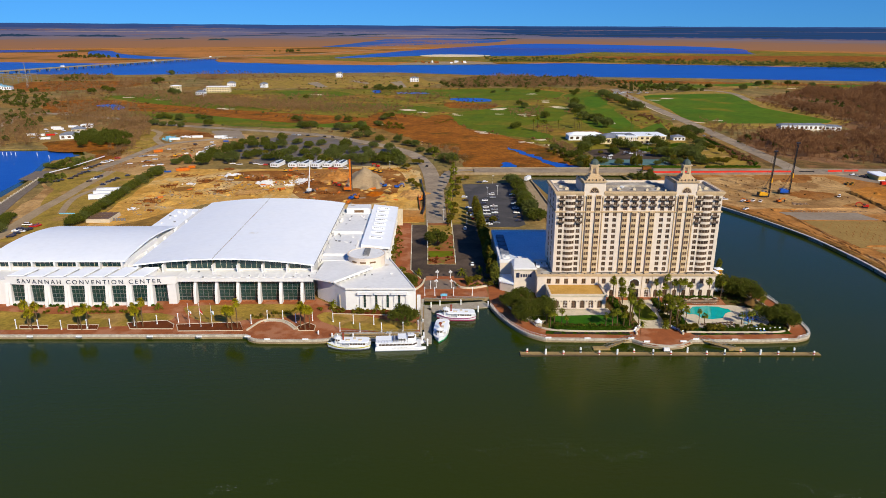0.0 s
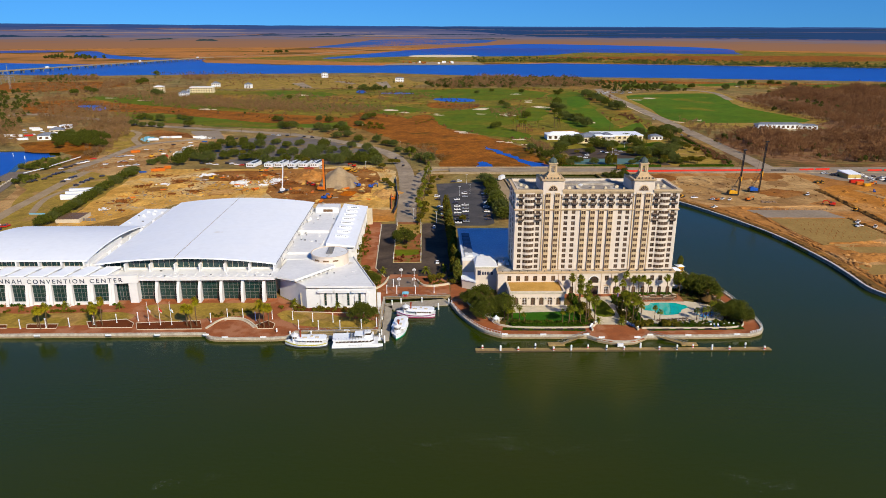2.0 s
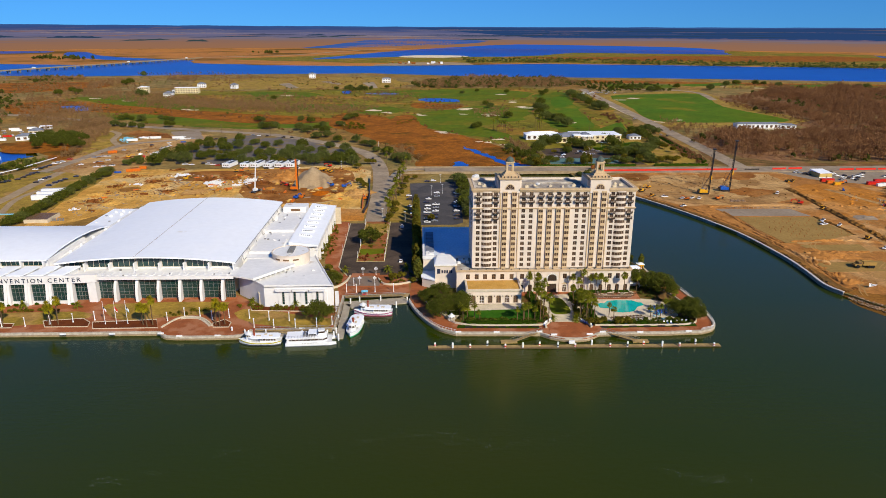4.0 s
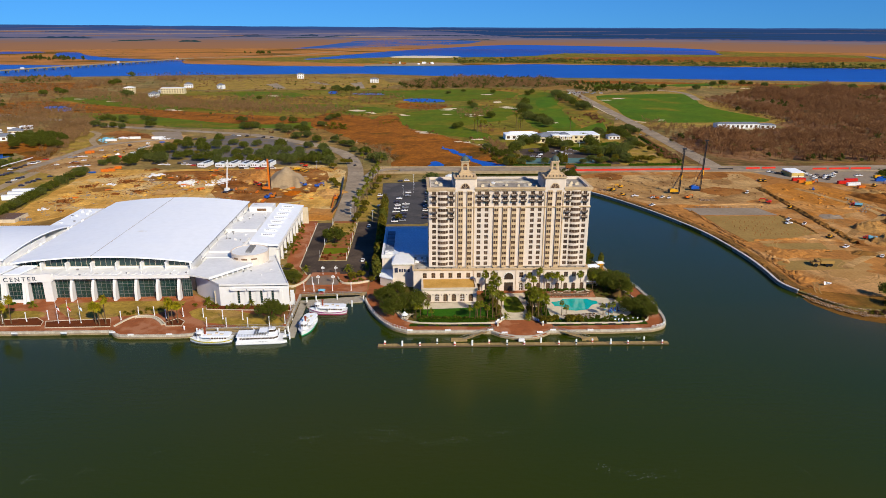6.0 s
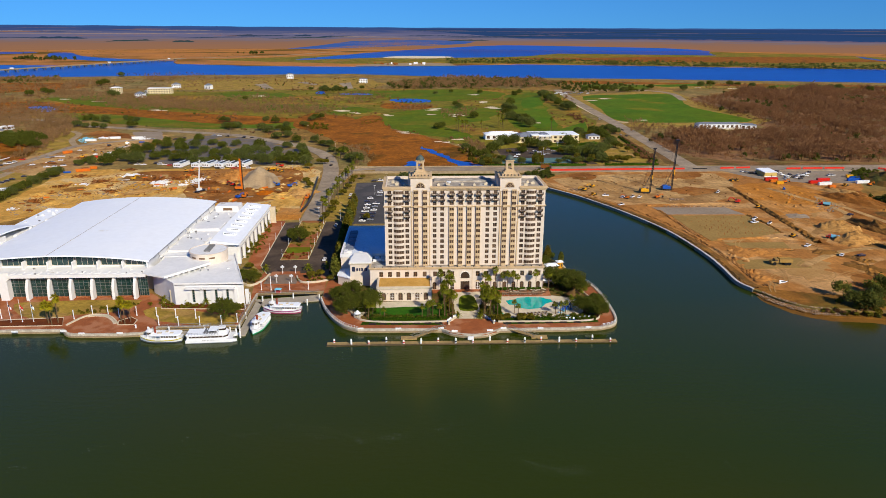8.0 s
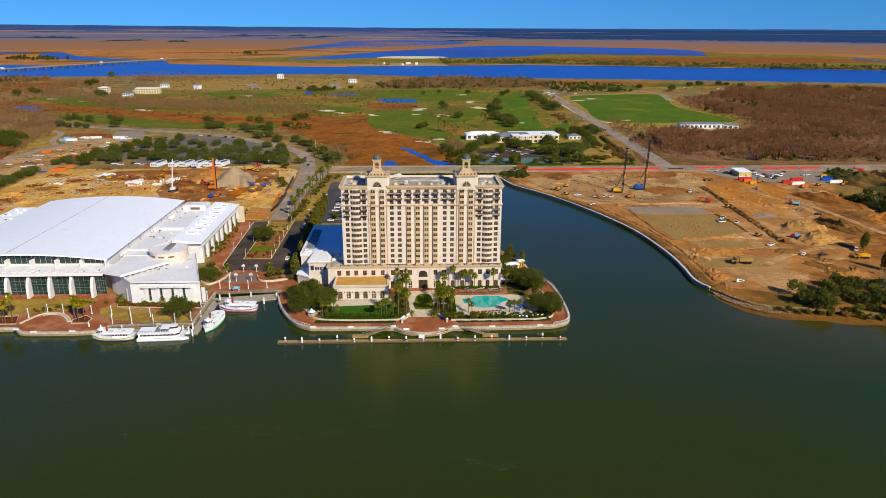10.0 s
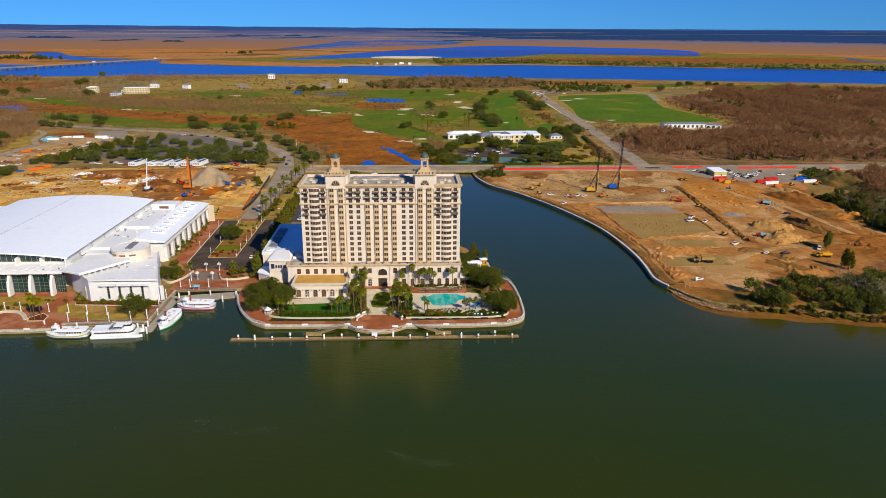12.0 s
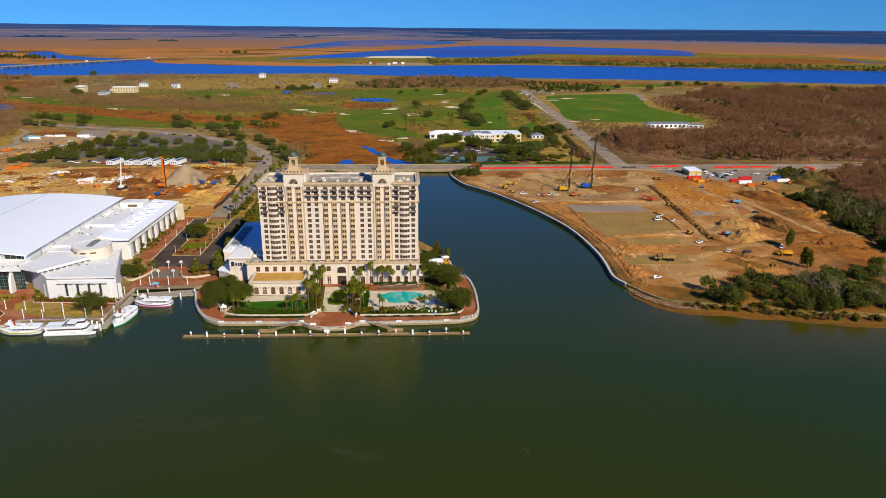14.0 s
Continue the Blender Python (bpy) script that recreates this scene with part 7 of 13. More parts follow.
def crown_points(rs, n, rx, rz, zc, clumps, fill=0.45, lump=(0.32, 0.55)):
    """Points in an uneven crown made of clumps."""
    d = rs.normal(size=(clumps, 3))
    d /= np.linalg.norm(d, axis=1, keepdims=True)
    d[:, 2] = np.abs(d[:, 2]) * 0.9 - 0.25
    cc_ = d * np.array([rx, rx, rz]) * rs.uniform(0.45, 1.16 - 0.66 * lump[1], (clumps, 1))
    r = rs.uniform(*lump, clumps)
    k = rs.integers(0, clumps, n)
    e = rs.normal(size=(n, 3))
    e /= np.linalg.norm(e, axis=1, keepdims=True)
    e *= rs.uniform(fill, 1.0, (n, 1)) ** 0.5
    p = cc_[k] + e * r[k][:, None] * np.array([rx, rx, rz * 1.1])
    p[:, 2] += zc
    return p


def trunk_mesh(name, rs, height, radius, limbs, material, reach=0.5):
    bm = bmesh.new()
    top = Vector((rs.uniform(-0.3, 0.3), rs.uniform(-0.3, 0.3), height * 0.55))
    tube(bm, (0, 0, -0.3), top, radius, radius * 0.7, 7)
    for k in range(limbs):
        a = math.tau * k / limbs + rs.uniform(-0.4, 0.4)
        r = height * reach * rs.uniform(0.5, 0.9)
        mid = top + Vector((math.cos(a) * r * 0.5, math.sin(a) * r * 0.5, height * 0.16))
        tube(bm, top * rs.uniform(0.8, 1.0), mid, radius * 0.5, radius * 0.32, 5)
        tube(bm, mid, mid + Vector((math.cos(a + 0.4) * r * 0.5, math.sin(a + 0.4) * r * 0.5, height * 0.18)), radius * 0.32, radius * 0.1, 4)
    return mesh_of(name, bm, material)


def tree_kind(name, seed, height, spread, leaves, leaf, material, label, category="tree", clumps=11, trunk=0.3, base=0.55, rz=0.42, lump=(0.32, 0.55)):
    rs = np.random.default_rng(seed)
    t = thing(name, pose(0, 0, -400), label, category)
    new("trunk", trunk_mesh("trunk", rs, height, trunk, 6, M["bark"], spread / height * 0.7)).parent = t
    pts = crown_points(rs, leaves, spread, height * rz, height * base, clumps, lump=lump)
    new("crown", quads_mesh("crown", leaf_quads(rs, pts, leaf), material)).parent = t
    return t


OAK = [tree_kind("oak_tree", 10 + k, 9.0, 6.0 + 0.5 * k, 7600, 0.15, M["leaf_oak"], "broad evergreen oak with a dense dark crown", clumps=40 + 5 * k, lump=(0.18, 0.38), base=0.52, rz=0.54) for k in range(3)]
OAK_FAR = [tree_kind("oak_tree", 20 + k, 8.6, 6.6, 1150, 0.36, M["leaf_far" if k < 2 else "leaf_oak"], "dark rounded evergreen oak", clumps=24, lump=(0.30, 0.54), base=0.50, rz=0.60) for k in range(4)]
OLIVE = [tree_kind("small_tree", 30 + k, 6.5, 3.6, 700, 0.34, M["leaf_olive"], "small round olive-green garden tree", clumps=9, trunk=0.16) for k in range(2)]
CONE = [tree_kind("cypress_tree", 40 + k, 9.5, 2.0, 1500, 0.24, M["leaf_olive" if k else "leaf_bank"], "slender upright evergreen tree", clumps=16, trunk=0.16, base=0.5, rz=0.62) for k in range(2)]


def palm_kind(seed, height, fronds, length, label, fan=True, leaf="leaf_palm"):
    rs = np.random.default_rng(seed)
    t = thing("palm_tree", pose(0, 0, -400), label, "palm tree")
    bm = bmesh.new()
    lean = Vector((rs.uniform(-0.5, 0.5), rs.uniform(-0.5, 0.5), 0))
    tube(bm, (0, 0, -0.3), lean * 0.4 + Vector((0, 0, height * 0.5)), 0.24, 0.19, 8)
    tube(bm, lean * 0.4 + Vector((0, 0, height * 0.5)), lean + Vector((0, 0, height)), 0.19, 0.26, 8)
    part("trunk", bm, M["bark"], t)
    q = []
    hub = np.array([lean.x, lean.y, height])
    for k in range(fronds):
        a, up = rs.uniform(0, math.tau), rs.uniform(-0.9, 1.35)
        L = length * rs.uniform(0.75, 1.1)
        way = np.array([math.cos(a) * math.cos(up), math.sin(a) * math.cos(up), math.sin(up)])
        side = np.array([-math.sin(a), math.cos(a), 0.0])
        if fan:
            # a stalk and a fan of pleated, drooping blades
            mid = hub + way * L * 0.45
            q.append([hub - side * 0.03, hub + side * 0.03, mid + side * 0.03, mid - side * 0.03])
            for j in range(7):
                b = (j - 3) * 0.36
                d = way * math.cos(b) + side * math.sin(b)
                tip = mid + d * L * 0.55 + np.array([0, 0, -0.22 * L * (0.5 + abs(b))])
                w = np.cross(d, [0.2, 0.1, 1.0])
                w = w / np.linalg.norm(w) * 0.11
                knee = mid * 0.45 + tip * 0.55 + np.array([0, 0, 0.10])
                q.append([mid - w * 0.4, mid + w * 0.4, knee + w, knee - w])
                q.append([knee - w, knee + w, tip + w * 0.2, tip - w * 0.2])
        else:
            # a feather: an arching rib with slim leaflets on both sides
            last = hub
            for j in range(6):
                f = (j + 1) / 6
                nxt = hub + way * L * f + np.array([0, 0, -0.5 * L * f * f])
                for sgn in (-1, 1):
                    tip = nxt + sgn * side * 0.55 * (1.1 - 0.6 * f) + way * 0.25 + np.array([0, 0, -0.16])
                    q.append([last, nxt, tip, tip * 0.7 + last * 0.3 + np.array([0, 0, -0.05])])
                last = nxt
    new("crown", quads_mesh("crown", np.array(q), M[leaf])).parent = t
    return t


PALM = [palm_kind(50 + k, h, 38, 2.1, "cabbage palm with a round yellow-green crown") for k, h in enumerate((6.5, 7.5, 8.5))]
PALM_TALL = [palm_kind(60 + k, h, 54, 2.3, "tall slim cabbage palm") for k, h in enumerate((10.5, 12.0))]
PALM_QUAY = [palm_kind(80 + k, h, 66, 2.35, "slim cabbage palm with a yellow-green crown", leaf="leaf_palm_gold") for k, h in enumerate((8.6, 9.4, 10.2))]
PALM_LOW = [palm_kind(70, 2.4, 40, 3.0, "low feathery date palm", fan=False)]
rnd = random.Random(5)


def plant(kinds, places, lo=0.85, hi=1.15, z=3.1, group=""):
    for x, y in places:
        k = rnd.choice(kinds)
        s = rnd.uniform(lo, hi)
        o = copy_thing(k, pose(x, y, z, 0, 0, rnd.uniform(0, 360)) @ Matrix.Diagonal((s, s, s * rnd.uniform(0.9, 1.1), 1)))
        if group:
            o["group"] = group


def around(places, n, r):
    return [(x + r * math.cos(math.tau * (k + 0.3) / n), y + 0.6 * r * math.sin(math.tau * (k + 0.3) / n)) for x, y in places for k in range(n)]


# promenade palms and trees
plant(PALM_QUAY, around([(-174.6, 277.7), (-153.2, 278.2), (-129.4, 279.3), (-86.9, 277.9), (-54.7, 277.8)], 3, 2.4), 1.0, 1.12, group="promenade palms")
plant(PALM_LOW, [(-172.8, 297.3), (-153.3, 299.2), (-128.0, 299.1), (-33.4, 299.5), (-24.4, 298.1), (-45.5, 301.6)], 0.8, 1.0)
plant(OAK, [(-11.6, 280.6)], 1.02, 1.06)
plant(OAK, [(4.6, 398.2)], 1.3, 1.34)
plant(OAK, [(-11.9, 327.2)], 0.85, 0.9)
plant(PALM_LOW, [(-5.4, 346.1), (17.3, 346.0), (27.9, 348.7)], 1.0, 1.2)
plant(CONE, [(32.5, 344.2), (33.9, 339.0), (34.2, 331.5), (34.4, 353.2), (33.9, 362.6), (33.2, 370.4), (33.3, 380.7), (32.9, 390.4), (32.9, 400.5), (32.9, 411.1), (33.0, 422.2), (32.9, 432.6), (32.8, 443.4), (32.7, 454.7), (32.6, 466.6), (32.4, 477.5), (32.9, 357.8), (33.2, 375.5), (33.7, 395.9), (33.0, 406.3), (33.0, 417.2), (32.9, 427.3)], 1.05, 1.45, group="row by the hotel drive")
plant(OLIVE, [(-11.3, 340.0), (-14.7, 348.8), (21.0, 333.2), (25.5, 335.7), (31.9, 329.0), (-25.3, 411.1), (-24.5, 388.2), (-25.0, 429.9), (-23.6, 446.1), (-24.9, 377.6)], 0.5, 0.8)
plant(PALM_LOW, [(-23.3, 440.6), (-23.1, 423.5), (-22.9, 407.5), (-22.9, 388.2)], 0.8, 1.0)
plant(PALM_TALL, [(13.2, 479.0), (14.3, 492.1), (15.0, 505.9), (15.8, 520.3), (15.7, 535.6), (17.0, 551.7), (17.9, 568.7), (17.8, 586.8), (20.2, 601.0), (20.1, 615.9), (22.8, 636.9), (16.9, 513.0), (18.2, 543.5), (12.5, 466.6), (20.2, 564.4), (21.9, 591.5), (13.6, 457.6), (11.2, 460.6), (12.5, 485.5)], 0.85, 1.1, group="palms along the avenue")
plant(OLIVE, [(16.7, 485.5), (19.5, 524.1), (21.1, 547.6), (14.3, 454.7), (22.7, 568.7), (12.9, 446.2), (17.0, 469.6)], 0.6, 1.0)
plant(PALM_TALL, [(2.4, 659.1), (7.0, 679.9), (1.2, 689.2)], 0.8, 1.0)
# hotel garden
plant(OAK, [(45.0, 292.0), (52.3, 288.3), (39.7, 301.7), (53.9, 296.0), (44.8, 307.6), (44.5, 284.4)], 0.8, 1.25, group="oaks on the hotel point")
plant(OAK, [(152.4, 314.3), (157.4, 318.3), (148.7, 321.1), (158.2, 307.6)], 1.05, 1.25)
plant(OAK, [(158.8, 280.4), (161.5, 277.0), (156.6, 283.2), (162.3, 285.1)], 0.8, 0.95)
plant(PALM, [(53.4, 281.4), (56.7, 280.0), (60.1, 279.9), (79.4, 277.9), (82.1, 277.1), (84.4, 277.7), (87.5, 277.6), (88.7, 285.6), (62.2, 278.5), (54.8, 278.7), (83.2, 280.4)], 0.8, 0.95, group="garden palms")
plant(PALM_TALL, [(89.2, 304.5), (92.9, 305.9), (89.8, 291.2), (93.9, 291.0), (89.9, 277.5), (93.4, 276.1), (91.2, 298.4), (92.3, 283.4)], 0.95, 1.15, group="garden palms")
plant(PALM_TALL, [(108.9, 287.0), (109.9, 282.1), (111.4, 290.4), (112.2, 278.0), (108.0, 276.9), (113.5, 284.7), (110.4, 275.5), (114.0, 275.3), (109.6, 297.8), (111.8, 299.2), (108.8, 280.1), (113.4, 294.0), (110.8, 284.8), (114.8, 283.3)], 0.8, 1.05, group="garden palms")
plant(PALM_TALL, [(112.0, 310.8), (117.0, 310.6), (120.7, 310.5), (123.3, 309.6), (126.2, 310.3), (127.9, 309.4), (137.8, 309.9), (144.0, 310.5)], 0.8, 0.95, group="terrace palms")
plant(PALM, [(122.7, 281.7), (124.2, 278.9), (150.1, 285.6), (147.0, 282.2), (155.2, 292.5), (157.7, 296.1), (143.9, 278.9), (142.0, 281.0), (160.5, 299.8)], 0.7, 0.9, group="pool palms")
plant(PALM_LOW, [(96.2, 278.6), (106.2, 276.9), (107.2, 279.5)], 0.7, 0.9)
plant(OLIVE, [(109.4, 283.5), (111.9, 273.5), (115.8, 273.3), (118.7, 275.2), (124.9, 273.0), (128.8, 273.5), (93.2, 287.5), (91.9, 294.7), (110.9, 294.0), (108.1, 284.9)], 0.5, 0.7)
plant(OAK, [(145.0, 338.1), (143.9, 345.7), (149.6, 351.4), (153.1, 359.4), (146.9, 347.5), (142.3, 332.7), (142.7, 327.3)], 0.5, 0.75)
plant(CONE, [(152.7, 357.7), (158.9, 350.4)], 0.8, 0.9)
# car parks and streets
plant(OAK_FAR, [(-378, 937), (-361, 926), (-349, 926), (-334, 916), (-300, 927), (-175, 923), (-164, 907), (-160, 918), (-122, 897), (-108, 877), (-100, 898), (-86, 868), (-89, 826), (-78, 835), (-61.0, 796.5), (-39.3, 796.8), (-28.5, 772.8), (-18.6, 765.2), (0.6, 711.8), (12.1, 680.0), (20.2, 665.1), (-11.6, 728.8)], 0.8, 1.2)
plant(OAK_FAR, [(-193.6, 795.1), (-176, 804), (-152.6, 779.4), (-135.8, 756.5), (-124.4, 771.9), (-107.4, 742.1), (-93.4, 728.0), (-81.7, 721.3), (-70.4, 728.2), (-104.6, 701.1), (-132.0, 707.4), (-152.5, 707.2), (-165.9, 681.7), (-85.8, 676.2), (-47.8, 682.6), (-37.8, 708.2), (-45.4, 735.5), (-65.6, 757.2), (-218.7, 755.7), (-210.0, 794.9)], 0.8, 1.1, group="car park oaks")
plant(OAK_FAR, [(-225.4, 678.2), (-222.8, 693.8), (-211.4, 678.3), (-213.7, 710.0), (-196.5, 669.4), (-221.6, 657.6), (-197.0, 755.9), (-212.2, 771.0), (-186.2, 763.5), (-173.3, 734.3), (-155.1, 678.7), (-139.6, 663.9), (-128.6, 658.2), (-122.4, 670.0), (-120.8, 710.8), (-104.8, 664.2), (-98.6, 679.2), (-97.1, 711.0), (-78.8, 679.3), (-68.2, 658.6), (-61.8, 679.4), (-53.2, 664.5), (-40.6, 658.8), (-35.1, 679.6), (-29.6, 658.9), (-185.6, 687.8), (-207.8, 727.0), (-180.2, 700.5), (-147.7, 727.6), (-165.8, 756.2), (-95.7, 756.9)], 0.95, 1.3, group="car park oaks")
plant(OLIVE, [(-122.4, 670.0), (-98.4, 658.4), (-63.2, 664.5), (-23.2, 636.6), (-15.8, 659.0), (-173.8, 710.4), (-212.5, 755.8), (-10.3, 659.0)], 0.9, 1.2)
plant(OAK_FAR, [(-250.9, 609.4), (-248.3, 590.1), (-247.8, 574.2), (-246.3, 559.0), (-245.8, 546.6), (-243.9, 532.8), (-243.8, 523.3), (-242.9, 512.3), (-242.1, 501.7), (-241.2, 491.6), (-240.4, 481.8), (-239.7, 472.4), (-238.9, 463.3), (-239.3, 455.9), (-239.6, 448.8), (-240.7, 443.2), (-251.2, 622.0)], 0.75, 0.9, group="row of oaks beside the site")
plant(OAK_FAR, [(-248.9, 657.4), (-248.6, 669.0), (-245.0, 678.1), (-237.2, 663.3), (-245.0, 604.5), (-351.3, 634.6), (-362.1, 639.9), (-353.1, 648.2), (-338.2, 634.7), (-341.2, 656.8), (-332.8, 589.7), (-331.5, 573.8), (-289.3, 450.1), (-291.3, 460.2), (-285.4, 440.5), (-279.3, 427.3)], 0.6, 0.8)
plant(OAK_FAR, [(-401.7, 792.9), (-403, 810), (-393, 801), (-395, 818), (-421, 854), (-373.5, 781.1), (-419, 836), (-372.6, 793.2), (-381, 818)], 0.8, 1.1)
plant(OAK_FAR, [(70.5, 564.6), (71.4, 547.8), (71.8, 531.9), (72.2, 516.8), (72.2, 502.5), (72.1, 488.9), (72.1, 476.0), (71.6, 460.6), (73.2, 454.8), (68.0, 573.4), (69.5, 524.2), (69.2, 485.6), (76.8, 460.7)], 0.9, 1.15, group="trees beside the hotel car park")
plant(OAK_FAR, [(181.2, 598.9), (187.9, 604.0), (195.4, 598.6)], 0.4, 0.6)
plant(OLIVE, [(-13.3, 564.3), (-10.7, 553.7), (-16.9, 573.0), (43.0, 450.4), (30.7, 586.8), (24.1, 582.2)], 0.7, 0.9)
# club grounds and golf course
plant(OAK_FAR, [(186.8, 776.3), (194.0, 784.7), (180.4, 780.5), (209.0, 763.8), (214.4, 751.8), (219.4, 744.0), (226.6, 751.7), (254.3, 797.3), (255.4, 771.7), (255.2, 747.6), (285, 849), (307, 858), (308, 834), (311, 815), (335, 879), (304.1, 771.4), (305.2, 751.1), (310.4, 792.7), (285.1, 724.5), (264.5, 703.2), (259.7, 696.3), (265.9, 686.0), (266.5, 666.5), (245.1, 699.9), (241.8, 706.9), (253.6, 703.3), (191.7, 714.5), (170.4, 748.2), (161.2, 722.0), (278.1, 713.7), (270.7, 728.4), (260.0, 721.1), (314, 844), (336, 858)], 0.95, 1.3, group="clubhouse oaks")
plant(OAK_FAR, [(152.9, 680.7), (156.3, 658.5), (159.7, 658.4), (146.8, 667.9), (151.5, 700.8), (183.6, 658.1), (171.6, 667.6), (164.1, 667.7), (142.5, 694.1), (139.6, 722.1), (134.0, 744.6), (244.5, 663.6), (252.7, 660.4), (268.3, 660.2), (232.3, 666.9), (237.9, 657.5), (220.7, 657.7), (143.7, 649.5)], 0.6, 0.9)
plant(CONE, [(194.8, 654.9), (197.0, 654.9), (198.5, 651.8), (201.0, 654.9), (203.3, 654.8)], 1.0, 1.3)
plant(OLIVE, [(240.1, 793.0), (236, 802), (198.9, 744.1), (215.8, 721.5), (232.7, 707.0), (178.2, 714.6), (244.0, 679.7), (256.6, 666.6), (274.1, 660.1), (282.9, 666.3), (287.4, 660.0), (296.5, 672.6), (274, 839), (291, 829), (297, 839), (308.1, 743.3), (309.5, 720.6), (307.8, 685.6), (149.3, 649.5), (133.6, 664.9), (137.6, 649.6)], 0.9, 1.4)
plant(OAK_FAR, [(222, 1069), (229, 1124), (239, 1168), (249, 1214), (222, 1011), (231, 998), (230, 953), (235, 923), (236, 1108), (237, 984)], 1.15, 1.5, group="fairway oaks")
plant(OAK_FAR, [(331, 1356), (333, 1310), (334, 1277), (332, 1197), (330, 1151), (336, 1126), (341, 1393), (332, 1236), (338, 1169)], 1.2, 1.55, group="road oaks")
plant(OAK_FAR, [(168, 1024), (279, 1379), (215, 1428), (154, 1158), (150, 1203), (294, 1430)], 0.9, 1.25)
plant(PALM_TALL, [(192, 923), (196, 912), (140, 874), (146, 874), (135, 879), (259, 890)], 1.2, 1.5)
plant(OAK_FAR, [(115, 922), (109, 911), (337, 896), (327, 886), (286, 1435), (300, 1448), (123, 1422), (156, 1462), (-236, 1296), (-260, 1275), (-146, 1518), (-119, 1548), (-94, 1548), (-124, 1533), (-330, 1000), (-342, 1013), (-320, 994), (-395, 1001), (-392, 1014), (-361, 988), (-379, 1001), (-68, 1010), (-71, 997), (-62, 1023), (-38, 1548), (146, 1579), (101, 1579), (-135, 991), (-119, 972), (-97, 936), (-74, 936), (-190, 986), (-196, 986)], 0.7, 1.1)
plant(PALM_TALL, [(193, 909), (198, 909), (133, 900), (140, 889), (144, 883), (168, 910)], 0.9, 1.1)
plant(OAK_FAR, [(-647, 1641), (-649, 1675), (-725, 1957), (-516, 1387), (-499, 1363), (-678, 1450), (-648, 1412), (-674, 1388), (-856, 1866), (762, 1629), (793, 1646), (840, 1647), (859, 1647), (870, 1596), (1013, 1518), (1051, 1549), (925, 1489), (862, 1489), (531, 1475), (548, 1489), (519, 1518), (500, 1518), (481, 1518), (449, 1489), (1085, 1489), (612, 1548), (678, 1518)], 1.1, 1.6)

# loose oaks on the eastern site
plant(CONE[:1], [(370.4, 367.9)], 1.2, 1.3)
plant(CONE[1:], [(359.7, 333.0), (361.2, 331.6)], 1.15, 1.3)


def stuff(name, places, base, material, label, category, seed=3):
    """Many uncounted plants in one mesh: copies of a cloud of quads, turned and scaled by chance."""
    rs = np.random.default_rng(seed)
    out = []
    for x, y, z, s in places:
        a = rs.uniform(0, math.tau)
        c, d = math.cos(a), math.sin(a)
        b = base[rs.integers(0, len(base))].reshape(-1, 3) * (s * np.array([1, 1, rs.uniform(0.85, 1.2)]))
        out.append(b @ np.array([[c, d, 0], [-d, c, 0], [0, 0, 1]]) + np.array([x, y, z]))
    ob = new(name, quads_mesh(name, np.concatenate(out), material))
    return tagged(ob, label, category, kind="stuff")


def bare_cloud(seed, twigs, height=11.0, thick=1.0):
    """A leafless tree: trunk, limbs and a haze of twigs, as slim quads."""
    rs = np.random.default_rng(seed)
    q = []

    def bar(p, e, w):
        d = e - p
        s = np.cross(d, rs.normal(size=3))
        s = s / np.linalg.norm(s) * w * thick
        q.append([p - s, p + s, e + s * 0.4, e - s * 0.4])
    top = np.array([0, 0, height * 0.55])
    bar(np.zeros(3), top, 0.28)
    bar(np.zeros(3), top, 0.28)
    tips = []
    for k in range(9):
        a = rs.uniform(0, math.tau)
        e = np.array([math.cos(a) * height * 0.22, math.sin(a) * height * 0.22, height * rs.uniform(0.6, 0.95)])
        bar(top * rs.uniform(0.5, 1.0), e, 0.12)
        tips.append(e)
    for k in range(twigs):
        p = tips[rs.integers(0, 9)]
        e = p + rs.normal(size=3) * np.array([1.5, 1.5, 1.3]) * height / 11
        bar(p * 0.75 + e * 0.25, e, 0.10)
    return np.array(q)


BARE = [bare_cloud(100 + k, 75, thick=0.55) for k in range(4)]
PALE = [bare_cloud(104 + k, 45, thick=0.42) for k in range(4)]
BARE_FAR = []
for k in range(4):
    rs = np.random.default_rng(110 + k)
    p = crown_points(rs, 76, 4.4, 4.6, 5.2, 14, 0.05)
    p[:, 2] = np.maximum(p[:, 2], 0.3)
    BARE_FAR.append(np.concatenate([leaf_quads(rs, p, 0.80, 1.4, 0.16), bare_cloud(120 + k, 0)[:5]]))
THICKET = []
for k in range(5):
    rs = np.random.default_rng(160 + k)
    p = crown_points(rs, 42, 4.2, 4.2, 4.8, 10, 0.1)
    p[:, 2] = np.maximum(p[:, 2], 0.3)
    THICKET.append(np.concatenate([leaf_quads(rs, p, 0.75, 1.4, 0.2), bare_cloud(120 + k, 0)[:5]]))
BUSH = []
for k in range(4):
    rs = np.random.default_rng(130 + k)
    p = crown_points(rs, 105, 2.2, 1.9, 1.5, 7, 0.3)
    p[:, 2] = np.maximum(p[:, 2], 0.1)
    BUSH.append(leaf_quads(rs, p, 0.38))
CROWN_FAR = []
for k in range(4):
    rs = np.random.default_rng(140 + k)
    p = crown_points(rs, 70, 4.0, 4.0, 4.5, 8, 0.3)
    p[:, 2] = np.maximum(p[:, 2], 0.3)
    CROWN_FAR.append(leaf_quads(rs, p, 1.0))


def grove(poly, n, lo, hi, seed, z=3.0):
    r = random.Random(seed)
    return [(x, y, z, r.uniform(lo, hi)) for x, y in scatter(poly, n, r)]


